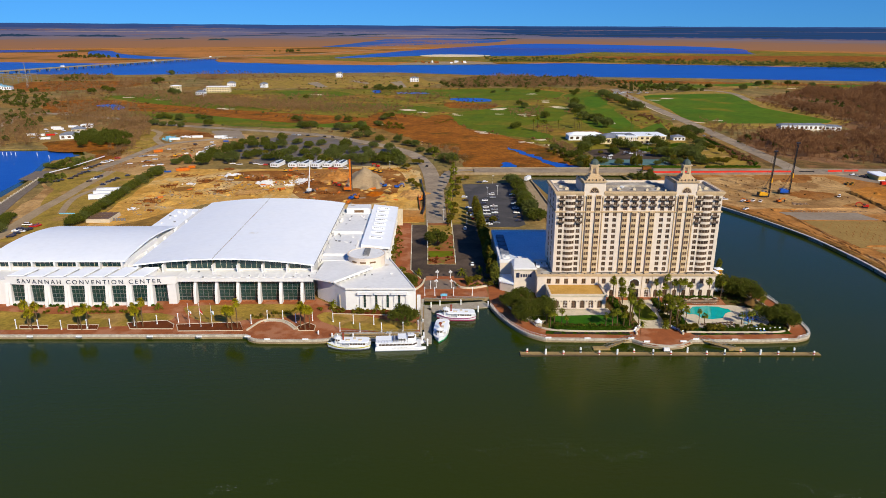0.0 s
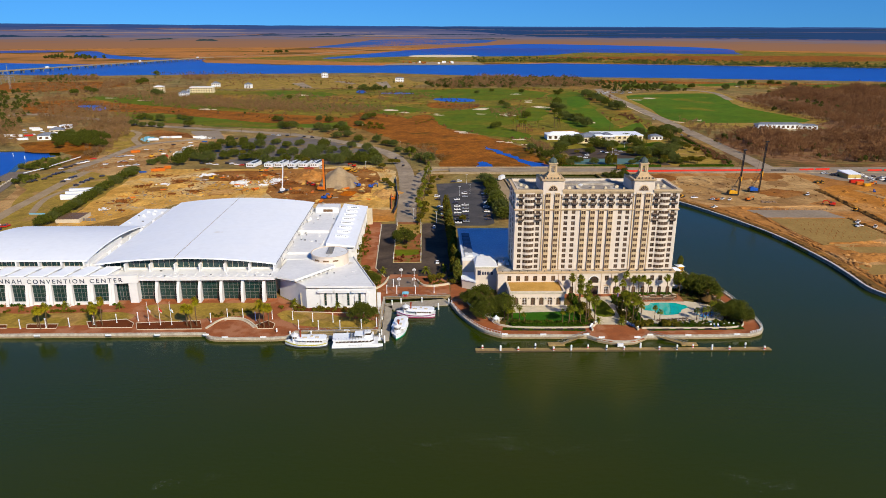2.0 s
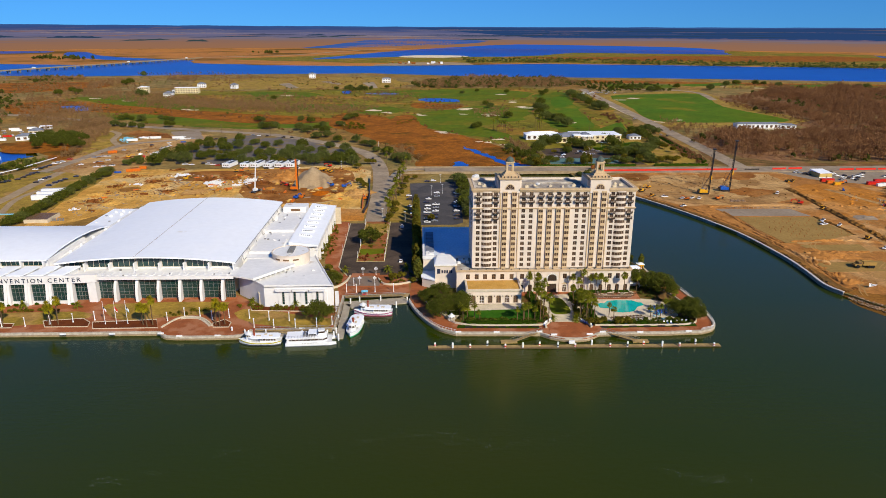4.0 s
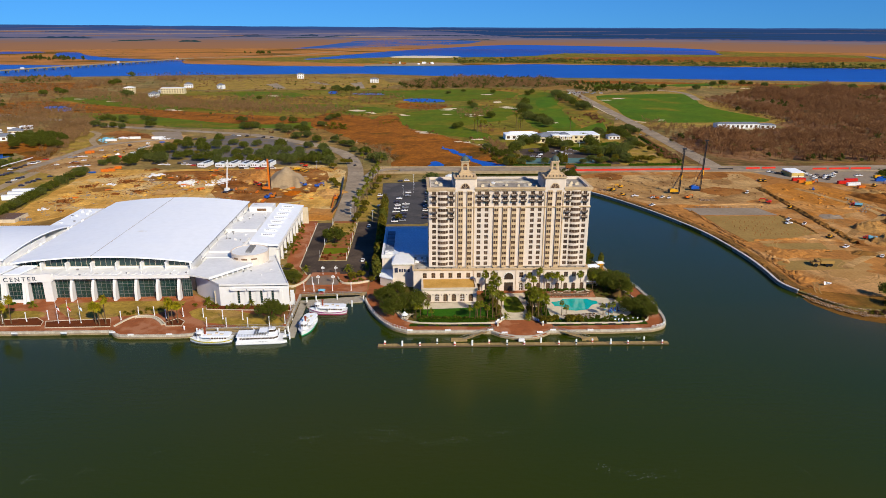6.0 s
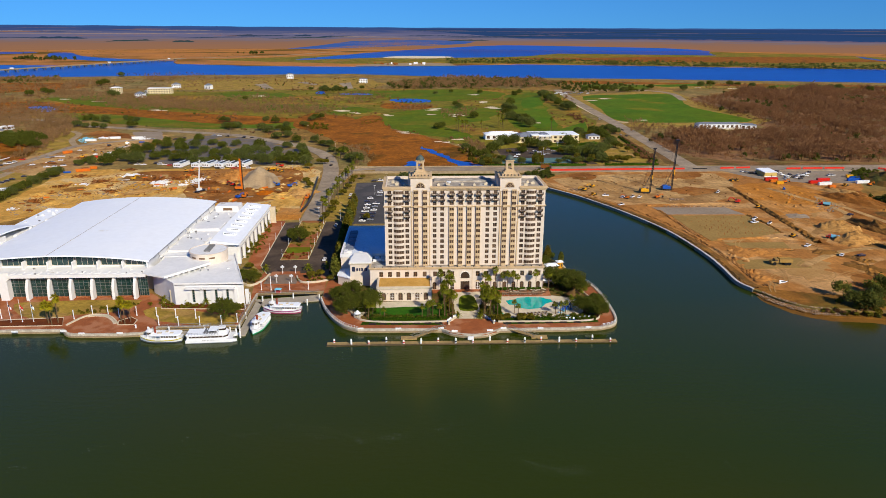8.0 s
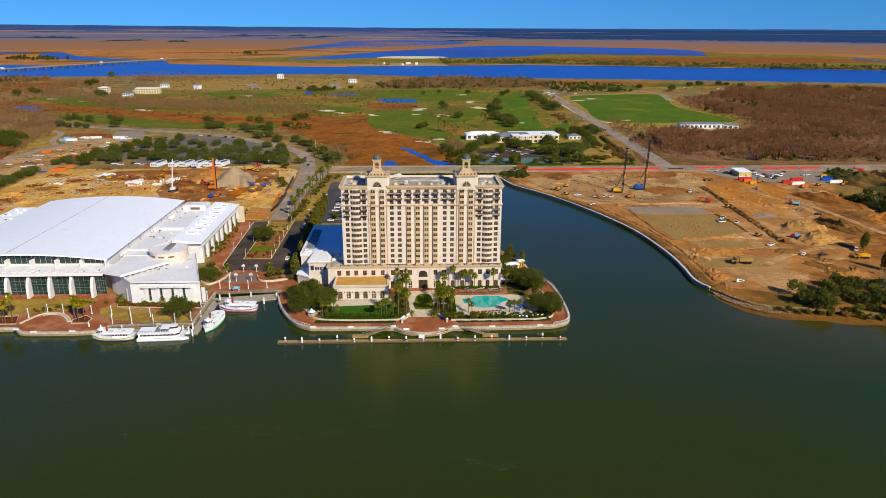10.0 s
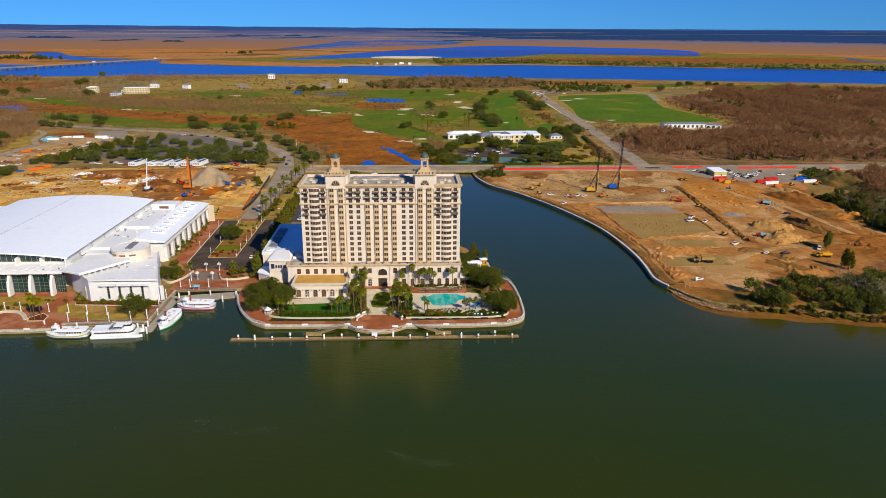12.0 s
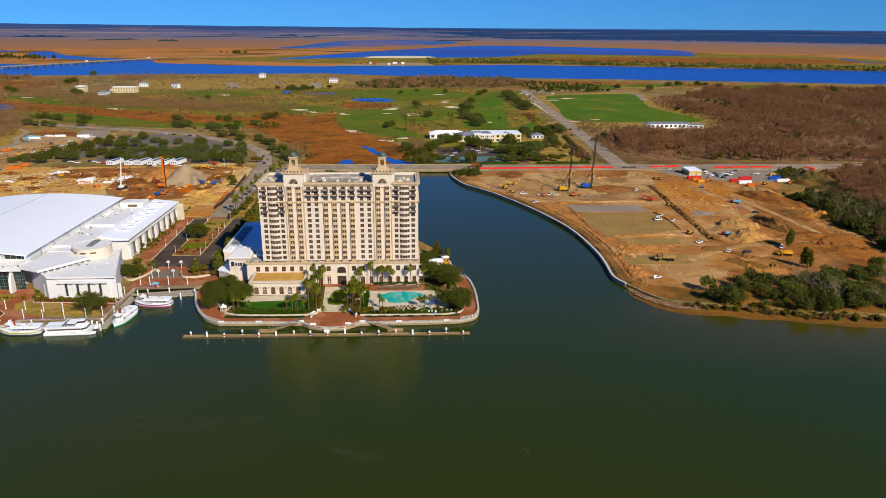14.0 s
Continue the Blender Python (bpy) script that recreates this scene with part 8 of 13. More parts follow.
# brown winter woods east of the golf course
WOODS = [(604, 1316), (814, 1502), (1268, 1579), (1457, 1586), (740.9, 654.4), (626.7, 649.5), (420.9, 664.7), (367.0, 681.6), (354.7, 742.9), (360, 810), (399, 869), (497, 879), (560, 912), (574, 1000), (570, 1173)]
stuff("bare_wood", [(x, y, z, s * (1 + 0.9 * noise.noise(Vector((x * 0.011, y * 0.006, 0)))) * (1.0 if inside((x - 22, y + 12), WOODS) else 0.45)) for x, y, z, s in grove(WOODS, 5000, 0.85, 1.4, 1)], BARE_FAR, M["bare_twig"], "dense leafless brown winter wood", "wood")
stuff("wood_evergreen", [g for g in grove(WOODS, 900, 0.4, 1.0, 2) if noise.noise(Vector((g[0] * 0.009, g[1] * 0.005, 3))) > 0.12], CROWN_FAR, M["leaf_dark"], "scattered dark evergreens in the bare wood", "wood")
M["wood_litter"] = dirt_mat("wood_litter", (0.22, 0.128, 0.075), (0.18, 0.104, 0.062), (0.14, 0.10, 0.05), 0.3)
patch("wood_floor", WOODS, 3.036, M["wood_litter"], "brown leaf litter under the wood", size=30, wobble=10)
# woods and hedges of the island
for k, (poly, n) in enumerate((([(15, 1644), (113, 1833), (297, 1877), (409, 1814), (440, 1680), (350, 1563), (233, 1548), (31, 1548)], 260), ([(391, 1716), (470, 1755), (626, 1612), (418, 1518)], 110), ([(-1006, 1864), (-943, 1908), (-850, 1824), (-893, 1709)], 80),
                               ([(-128, 1518), (-83, 1563), (-68, 1504), (-111, 1476)], 40), ([(412, 1548), (595, 1518), (587, 1475), (402, 1448)], 50), ([(-864, 1401), (-833, 1466), (-635, 1196), (-637, 1112), (-714, 1151)], 90), ([(-646, 1038), (-650, 1111), (-590, 1075), (-515, 892), (-491, 790)], 40))):
    stuff("evergreen_wood", grove(poly, n, *((0.7, 1.25) if k == 0 else (0.5, 1.0)), 20 + k), CROWN_FAR, M["leaf_dark"], "dark evergreen woodland", "wood")
for k, (poly, n) in enumerate((([(14, 1678), (177, 1921), (397, 1835), (440, 1680), (350, 1563), (56, 1548)], 800), ([(-572, 1869), (-541, 1959), (-307, 1871), (-291, 1788), (-508, 1676)], 150), ([(-694, 1518), (-466, 1387), (-152, 1179), (-17, 1160), (-81, 1073), (-222, 1082), (-390, 1181), (-602, 1330)], 1500), ([(-624, 1183), (-491, 1100), (-400, 995), (-412, 909), (-456, 884)], 300),
                               ([(-744, 1675), (-718, 1867), (-531, 1411), (-630, 1387), (-706, 1518)], 170), ([(40, 1159), (99, 1213), (117, 1176), (60, 1094)], 60), ([(-881, 1640), (-783, 1674), (-619, 1364), (-649, 1229)], 170), ([(-420, 883), (-447, 996), (-407, 996), (-346, 846), (-353, 810), (-330.4, 754.6), (-389, 845)], 380), ([(-608, 974), (-586, 1006), (-515, 918), (-446.7, 780.3), (-475.1, 753.2)], 300), ([(-563, 1040), (-471, 1021), (-443, 959), (-533, 982)], 110),
                               ([(777, 1718), (1199, 1614), (1086, 1447), (710, 1518)], 360), ([(-412, 1297), (-240, 1225), (-218, 1137), (-377, 1199)], 160), ([(-785, 2029), (-604, 2111), (-307, 1871), (-515, 1827)], 150), ([(392, 1012), (433, 918), (394, 838), (352, 815), (369, 918)], 100), ([(-894, 1630), (-782, 1666), (-592, 1486), (-531, 1305), (-650, 1336), (-746, 1358)], 280), ([(-496, 1385), (-265, 1341), (-121, 1211), (-129, 1117), (-277, 1165), (-443, 1235)], 240), ([(140.0, 794.4), (159.7, 777.3), (154.0, 703.0), (139.7, 724.2)], 60), ([(-2.5, 756.9), (17.4, 772.1), (38.8, 692.3), (30.7, 649.5), (11.0, 655.8)], 70), ([(-320, 1334), (-231, 1382), (-79, 1276), (-73, 1042), (-142, 1047), (-223, 1112), (-279, 1160)], 420), ([(-88, 1423), (-8, 1464), (37, 1343), (-26, 1210), (-67, 1256)], 110), ([(-501, 1329), (-351, 1250), (-285, 1143), (-351, 1117), (-444, 1174)], 260), ([(117, 1115), (183, 1167), (174, 1046), (122, 1010)], 90), ([(-646, 1038), (-650, 1111), (-590, 1075), (-515, 892), (-491, 790)], 260), ([(-415, 948), (-412, 1009), (-327, 755), (-314, 682), (-332, 693)], 170), ([(-601, 1112), (-493, 1155), (-416, 1029), (-414, 894), (-507, 946)], 330), ([(-708, 1241), (-670, 1325), (-475, 1156), (-496, 1076), (-601, 1112)], 260), ([(-956, 1760), (-1000, 1850), (-840, 1860), (-798, 1765)], 110), ([(-591, 1760), (-630, 1880), (-545, 1860), (-522, 1760)], 70), ([(-716, 1586), (-734, 1800), (-650, 1680), (-666, 1510)], 80))):
    stuff("bare_wood", grove(poly, n, *((0.9, 1.5) if k in (0, 26, 27, 28) else (0.4, 0.85)), 40 + k), THICKET, M["thicket_twig"], "leafless brown winter thicket", "wood")
# scrub along the marsh, roads and banks
for k, (poly, n, m) in enumerate((([(122.6, 744.7), (160.7, 744.4), (163.4, 649.3), (143.7, 643.6)], 60, "leaf_olive"), ([(3.6, 757.8), (21.0, 695.7), (17.5, 665.0), (3.6, 711.8)], 30, "leaf_olive"), ([(181.1, 620.3), (206.0, 625.5), (202.2, 588.3), (178.0, 574.0)], 60, "leaf_dark"),
                                  ([(320.8, 771.3), (334.2, 771.2), (325.9, 662.6), (309.8, 656.6)], 70, "bare_twig"), ([(332, 1091), (333, 984), (317, 954), (315, 1053)], 50, "bare_twig"), ([(485.5, 615.9), (511.0, 621.2), (498.5, 588.7), (477.0, 573.8)], 40, "leaf_oak"), ([(530.3, 615.2), (541.6, 588.0), (506.7, 540.3), (508.2, 568.3)], 50, "bare_twig"),
                                  ([(438.3, 507.9), (441.4, 490.4), (443.1, 461.8), (431.7, 418.6), (434.9, 392.7), (420.1, 334.7), (433.2, 334.3), (439.0, 377.7), (449.2, 446.9), (453.6, 499.7)], 330, "leaf_dark"), ([(-364.5, 656.6), (-365.8, 689.5), (-343.2, 689.7), (-329.0, 642.9), (-348.7, 634.6)], 60, "leaf_bank"), ([(-335.2, 589.7), (-332.9, 608.9), (-321.4, 594.5), (-323.2, 571.6)], 20, "leaf_bank"), ([(-1.3, 443.4), (14.4, 443.4), (14.4, 388.2), (-0.8, 385.0)], 26, "leaf_olive"), ([(-0.7, 376.6), (14.6, 382.8), (14.8, 365.5), (0.0, 365.6)], 16, "mulch"), ([(-26.0, 480.1), (-22.9, 476.7), (-15.6, 387.1), (-17.4, 367.9), (-21.1, 374.2), (-23.6, 437.5)], 52, "leaf_olive"), ([(-202.6, 304.9), (-124.7, 304.6), (-123.9, 302.5), (-200.5, 301.4)], 52, "hedge"), ([(-185.1, 296.6), (-135.2, 297.1), (-134.4, 295.1), (-184.0, 294.6)], 40, "leaf_olive"), ([(-53.3, 299.5), (-6.2, 296.7), (-5.3, 292.7), (-47.2, 294.8)], 30, "leaf_olive"), ([(-83.1, 290.3), (-59.0, 301.6), (-56.0, 299.6), (-77.2, 287.8)], 26, "leaf_olive"), ([(-83, 972), (-41, 947), (-36, 902), (-71, 914)], 50, "leaf_olive"),
                                  ([(-4, 983), (27, 1022), (36, 982), (6, 946)], 30, "leaf_olive"), ([(-27.5, 446.1), (-22.8, 446.1), (-19.1, 362.7), (-24.2, 367.6)], 40, "leaf_olive"), ([(13.8, 342.5), (36.6, 342.5), (35.1, 325.8), (14.8, 327.5)], 26, "leaf_olive"), ([(-17.0, 353.3), (-4.3, 337.4), (-7.0, 325.9), (-13.9, 331.6)], 26, "leaf_olive"))):
    stuff("scrub", grove(poly, n, *((0.25, 0.5) if n in (52, 40, 30, 26, 16) else (0.5, 1.1)), 60 + k), BUSH, M[m], "low scrub and bushes", "scrub")
# shrubs, tussocks and small bare trees dotted over the open land
TUFT = []
for k in range(4):
    rs = np.random.default_rng(180 + k)
    p = crown_points(rs, 26, 2.0, 1.5, 1.0, 5, 0.2)
    p[:, 2] = np.maximum(p[:, 2], 0.1)
    TUFT.append(leaf_quads(rs, p, 0.5, 1.0, 0.7))
OPEN = [(-640, 1330), (-450, 1480), (-44, 1560), (262, 1590), (408, 1480), (316, 822), (160, 745), (38, 700), (-30, 790), (-140, 880), (-300, 935), (-460, 1010), (-560, 1080)]
for k, (n, m, lab) in enumerate(((300, "leaf_far", "dark evergreen shrubs dotted over the grass"), (950, "bare_twig", "brown leafless shrubs dotted over the grass"), (240, "leaf_olive", "olive tussocks dotted over the grass"))):
    stuff("scrub", [g for g in grove(OPEN, n * 2, 0.5, 1.3, 120 + k) if noise.noise(Vector((g[0] * 0.012, g[1] * 0.008, 2 + k))) > 0.0 and not any(inside(g[:2], f) for f in FAIRWAYS) and not inside(g[:2], MARSH_BED) and not (g[0] > 90 and k != 1)], TUFT, M[m], lab, "scrub")
MARSH_LAND = [(-1000, 1700), (-800, 1850), (-560, 1950), (-280, 1900), (-20, 1900), (20, 1560), (-450, 1490), (-640, 1340), (-720, 1300)]
for k, (n, m, lab) in enumerate(((160, "leaf_dark", "dark shrubs on the riverside plots"), (380, "bare_twig", "brown shrubs on the riverside plots"))):
    stuff("scrub", [g for g in grove(MARSH_LAND, n * 2, 0.6, 1.4, 130 + k) if noise.noise(Vector((g[0] * 0.01, g[1] * 0.006, 7 + k))) > 0.05], TUFT, M[m], lab, "scrub")
# low planting of the hotel garden
for k, (poly, n, m) in enumerate((([(144, 312), (158, 318), (160, 300), (156, 298), (150, 304)], 46, "leaf_dark"), ([(114, 277), (130, 278), (158, 280), (160, 273), (116, 272.5)], 90, "leaf_oak"), ([(88, 278), (94, 279), (93, 311), (88, 311)], 60, "leaf_oak"), ([(107.5, 277), (114, 277), (113, 303), (108.5, 303)], 70, "leaf_dark"),
                                  ([(40, 300), (47, 287), (53, 280), (57, 286), (52, 296), (46, 308)], 44, "leaf_dark"), ([(55, 277), (88, 275.5), (88, 279.5), (57, 281)], 80, "leaf_oak"), ([(110, 300), (116, 300), (116, 309), (110, 310)], 24, "leaf_olive"), ([(142, 318), (152, 330), (158, 324), (150, 314)], 40, "leaf_oak"),
                                  ([(-49, 300), (-6, 297), (-6, 292), (-44, 294.5)], 34, "leaf_olive"), ([(-27, 446), (-23, 446), (-19.5, 365), (-23.5, 367)], 40, "leaf_oak"))):
    stuff("shrubs", grove(poly, n, 0.22, 0.5, 160 + k, 3.1), BUSH, M[m], "dense low garden shrubs", "shrubs")
for pts in ([(91.6, 270.6), (91.9, 274.0), (93.6, 276.8), (96.2, 278.4)], [(107.0, 278.4), (109.6, 276.8), (111.6, 274.0), (112.0, 270.8)]):
    wall_line("planter_wall", smooth_line(pts, False, 5), 0.8, 3.0, 3.95, M["pale_stone"], "curved white planter wall round the brick plaza", "planter wall")
# trees on the river bank of the site
BANK = [(284, 299), (296, 303), (308, 305), (335, 312), (368, 320), (420, 330), (470, 334), (470, 262), (396, 264), (360, 267), (325, 270), (308, 275), (292, 280), (284, 288)]
BANK_DARK = []
for k in range(4):
    rs = np.random.default_rng(150 + k)
    p = crown_points(rs, 900, 3.4, 3.6, 3.6, 13, 0.3)
    p[:, 2] = np.maximum(p[:, 2], 0.1)
    BANK_DARK.append(leaf_quads(rs, p, 0.19))
BANK_FAR = []
for k in range(4):
    rs = np.random.default_rng(170 + k)
    p = crown_points(rs, 260, 3.6, 3.8, 3.6, 16, 0.3, (0.2, 0.45))
    p[:, 2] = np.maximum(p[:, 2], 0.1)
    BANK_FAR.append(leaf_quads(rs, p, 0.34))
stuff("bank_trees", grove(BANK, 80, 0.8, 1.5, 88, 2.4), BANK_DARK, M["leaf_bank"], "soft olive-green trees on the river bank", "trees")
stuff("bank_trees", grove(BANK, 115, 0.7, 1.5, 80, 2.4), BANK_DARK, M["leaf_dark"], "tangled evergreen trees on the river bank", "trees")
stuff("bank_trees", [g for g in grove(BANK, 34, 0.8, 1.4, 81, 2.4) if g[0] > 325], BARE, M["pale_bark"], "bare pale trees on the river bank", "trees")
stuff("shore_wood", grove([(-417.8, 792.7), (-422, 836), (-386, 832), (-357, 814), (-334.7, 754.6), (-359.9, 758.1), (-387.3, 750.4)], 60, 1.0, 1.7, 89), BANK_DARK, M["leaf_oak"], "dark green shore thicket", "wood")
stuff("bank_scrub", grove(BANK, 130, 0.5, 1.0, 82, 2.2), BUSH, M["leaf_olive"], "olive scrub on the river bank", "scrub")
for k, (n, m) in enumerate(((150, "leaf_olive"), (90, "bare_twig"), (60, "leaf_bank"))):
    stuff("bank_scrub", grove([(270, 284), (284, 282), (302, 278), (324, 270), (363, 265), (470, 263), (470, 256.5), (363, 258.5), (324, 263), (302, 271), (284, 276), (270, 279)], n, 0.3, 0.75, 200 + k, 1.9), BUSH, M[m], "reeds and scrub at the water's edge", "scrub")
EASTWOOD = [(549.2, 598.4), (602.3, 614.2), (710.4, 618.3), (477.6, 323.3), (423.1, 329.7), (422.1, 353.1), (433.2, 390.2), (430.8, 417.2), (442.1, 460.2), (440.4, 488.5), (438.4, 501.9), (462.8, 499.5), (487.4, 508.9)]
MOUND = (498.1, 563.7)
EVERGREEN = [(438.8, 500.0), (462.8, 499.5), (488.2, 495.1), (499.7, 445.7), (526.6, 400.8), (477.6, 323.3), (429.6, 329.5), (425.0, 357.4), (434.9, 392.7), (431.7, 418.6), (443.1, 461.8), (440.4, 488.5)]
BROWN = [(520.7, 568.1), (551.4, 598.4), (598.4, 608.6), (705.6, 612.7), (523.8, 375.4), (480.8, 438.2), (481.2, 484.0)]
patch("wood_floor", EASTWOOD, 3.04, M["leaf_litter"], "dark leaf litter under the wood", size=12, wobble=4)
stuff("scrub", [(x, y, 3.0 + 8 * max(0, 1 - math.hypot(x - MOUND[0], y - MOUND[1]) / 30), s) for x, y, z, s in grove([(493.7, 610.2), (515.2, 626.9), (517.0, 609.8), (499.9, 583.5), (470.0, 562.0), (478.0, 590.0)], 130, 0.4, 0.9, 95)], BUSH, M["leaf_oak"], "green scrub on the flank of the earth mound", "scrub")
stuff("east_wood", grove(EVERGREEN, 300, 0.8, 1.4, 83) + grove(BROWN, 110, 0.7, 1.2, 98), BANK_FAR, M["leaf_dark"], "dark evergreen wood behind the site", "wood")
stuff("east_wood", grove(BROWN, 520, 0.9, 1.5, 86), BARE_FAR, M["bare_twig"], "brown haze of leafless trees behind the site", "wood")
stuff("east_wood", grove(EASTWOOD, 110, 0.9, 1.3, 84), BARE, M["bare_twig"], "bare brown trees behind the site", "wood")
stuff("pale_trees", [(x, y, 3, s) for (x, y), s in zip([(431.6, 417.1), (443.1, 411.2), (469.1, 430.9), (477.7, 433.7), (452.6, 438.9), (443.8, 467.0), (454.5, 419.4)], (2.0, 1.7, 1.9, 1.7, 1.3, 1.1, 1.4))], PALE, M["pale_bark"], "bleached bare trees at the wood's edge", "trees")
# far banks
r = random.Random(9)
far = []
for k in range(2300):
    x = r.uniform(220, 2700)
    y = float(np.interp(x, [220, 604, 1053, 1480, 2700], [2725, 2750, 2510, 2370, 1950])) + 400 * r.random() ** 1.7
    if noise.noise(Vector((x / 170, y / 90, 0))) > -0.25:
        far.append((x, y, 2.6, r.uniform(0.6, 1.5)))
for k in range(120):
    x, y = r.uniform(-2500, -600), r.uniform(3250, 4700)
    far.append((x + 60 * math.sin(y / 90), y, 2.6, r.uniform(0.4, 0.8)))
stuff("far_trees", far, [c[::3] for c in CROWN_FAR], M["leaf_far"], "olive belt of scrub and trees on the far bank", "trees")
stuff("far_clump", [(x + r.uniform(-80, 80), y + r.uniform(-60, 60), 2.6, r.uniform(1.2, 2.2)) for x, y in [(-1522, 3029), (-1488, 3031), (-1382, 2980), (-781, 3761), (-1758, 5415)] for k in range(14)], CROWN_FAR, M["leaf_dark"], "dark clumps of trees on the far marsh", "trees")

# clipped hedges of the garden
rs = np.random.default_rng(7)


def hedge(x0, x1, y0, y1, h, label="clipped dark green hedge", material="hedge"):
    n = int((x1 - x0) * (y1 - y0) * 5 + ((x1 - x0) + (y1 - y0)) * h * 6)
    p = np.stack([rs.uniform(x0, x1, n), rs.uniform(y0, y1, n), 3.1 + h * rs.uniform(0.0, 1, n) ** 0.4], 1)
    ob = thing("hedge", pose(0, 0, 0), label, "hedge", "garden hedges")
    new("foliage", quads_mesh("foliage", leaf_quads(rs, p, 0.28), M[material])).parent = ob
    bm = bmesh.new()
    box(bm, x0 + 0.15, x1 - 0.15, y0 + 0.15, y1 - 0.15, 3.0, 3.0 + h * 0.9)
    part("core", bm, M["hedge"], ob)


for a in ((56, 88, 274.5, 277.5, 1.3), (115, 142, 273.5, 275.5, 1.1), (143, 157, 274, 276, 1.0), (88, 91, 277, 296, 1.5), (89, 92, 299, 312, 1.4), (114, 117, 278, 300, 1.5), (118, 141, 312, 313.6, 1.2), (48, 58, 286, 289, 1.2), (60, 75, 279, 280.5, 1.0), (110, 113, 300, 311, 1.2)):
    hedge(*a)


def hedge_line(pts, w, h, material="hedge", label="clipped dark green hedge"):
    """A hedge along a plan line."""
    ob = thing("hedge", pose(0, 0, 0), label, "hedge", "road hedges")
    q = []
    bm = bmesh.new()
    for (x0, y0), (x1, y1) in zip(pts, pts[1:]):
        d = Vector((x1 - x0, y1 - y0))
        s = Vector((-d.y, d.x)).normalized() * w * 0.4
        prism(bm, [(x0 - s.x, y0 - s.y), (x1 - s.x, y1 - s.y), (x1 + s.x, y1 + s.y), (x0 + s.x, y0 + s.y)], 3.0, 3.0 + h * 0.8)
        n = int(d.length * 14)
        u = rs.uniform(0, 1, (n, 1))
        p = np.array([[x0, y0, 3.0]]) * (1 - u) + np.array([[x1, y1, 3.0]]) * u
        q.append(p + np.stack([rs.uniform(-w / 2, w / 2, n), rs.uniform(-w / 2, w / 2, n), h * rs.uniform(0.2, 1.1, n)], 1))
    new("foliage", quads_mesh("foliage", leaf_quads(rs, np.concatenate(q), 0.32), M[material])).parent = ob
    part("core", bm, M["hedge"], ob)


hedge_line([(180.0, 646.1), (191.2, 645.9), (213.7, 645.6), (246.0, 646.7)], 3.0, 2.0)
hedge_line([(264.6, 646.5), (293.3, 647.6), (317.8, 647.3)], 3.0, 2.0)
hedge_line([(334, 829), (330.5, 775.4), (327.2, 720.5), (323.2, 665.8)], 3.2, 2.4, "bare_twig", "rust-brown winter hedge along the road")
hedge_line([(331, 829), (326.8, 771.3), (322.9, 713.2), (319.2, 659.6)], 2.0, 1.6)
hedge_line([(264.1, 767.5), (277.4, 771.6), (290.3, 779.9)], 4.0, 2.6)
hedge_line([(229.6, 743.9), (236.8, 740.0), (242.9, 747.7)], 4.0, 2.2)
hedge_line([(149.3, 646.5), (166.0, 646.3), (178.9, 646.1)], 2.5, 1.8)

# ---------------------------------------------------------------- docks and boats
M["funnel_red"] = mat("funnel_red", (0.22, 0.06, 0.035), None, 0.8, 0.5)
DECK = 2.1
M["deck_pale"] = mat("deck_pale", (0.40, 0.36, 0.30), (0.31, 0.275, 0.23), 0.4, 0.9, fine=2.5)
dock = thing("floating_dock", pose(0, 0, 0), "long floating wooden dock with white mooring posts", "dock")
D0, D1 = [(38.5, 255.2), (163.4, 254.1)]
n = 60
dx, dy = (D1[0] - D0[0]) / n, (D1[1] - D0[1]) / n
plank = bmesh.new()
box(plank, 0.03, dx - 0.03, -1.3, 1.3, -0.25, 0.0)
plank = mesh_of("plank", plank, M["wood_dock"])
for k in range(n):
    shared("plank", plank, dock, pose(D0[0] + dx * k, D0[1] + dy * k, DECK))
bm = bmesh.new()
box(bm, D0[0], D1[0], min(D0[1], D1[1]) - 1.0, max(D0[1], D1[1]) + 1.0, WATER - 0.5, DECK - 0.26)
part("float", bm, M["wet_timber"], dock)
for s in (-1.36, 1.30):
    bm = bmesh.new()
    v = box(bm, D0[0], D1[0], D0[1] + s, D0[1] + s + 0.06, DECK - 0.45, DECK - 0.02)
    for p in v:
        p.co.y += (D1[1] - D0[1]) * (p.co.x - D0[0]) / (D1[0] - D0[0])
    part("fender_board", bm, M["wet_timber"], dock)
post_w, post_r = bmesh.new(), bmesh.new()
lathe(post_w, [(0.42, -0.8), (0.42, 1.9), (0.34, 2.25), (0.05, 2.5)], sides=10)
post_w = mesh_of("mooring_post", post_w, M["white_paint"])
lathe(post_r, [(0.44, 0.45), (0.44, 1.15)], sides=10)
post_r = [mesh_of("band", post_r.copy(), M["red_paint"]), mesh_of("band", post_r, M["navy_paint"])]
for k in range(17):
    x = D0[0] + 3 + k * (D1[0] - D0[0] - 6) / 16
    y = D0[1] + (x - D0[0]) / (D1[0] - D0[0]) * (D1[1] - D0[1])
    w = shared("mooring_post", post_w, dock, pose(x, y - 0.9 if k % 3 else y + 0.9, DECK) @ Matrix.Diagonal((1, 1, 1.0 if k % 2 else 0.7, 1)))
    if k % 4 != 1:
        shared("band", post_r[k % 2], w, pose(0, 0, 0))
bm = bmesh.new()
box(bm, 99, 101.5, 256.6, 257.6, DECK, DECK + 1.3)
part("ticket_box", bm, M["white_paint"], dock)


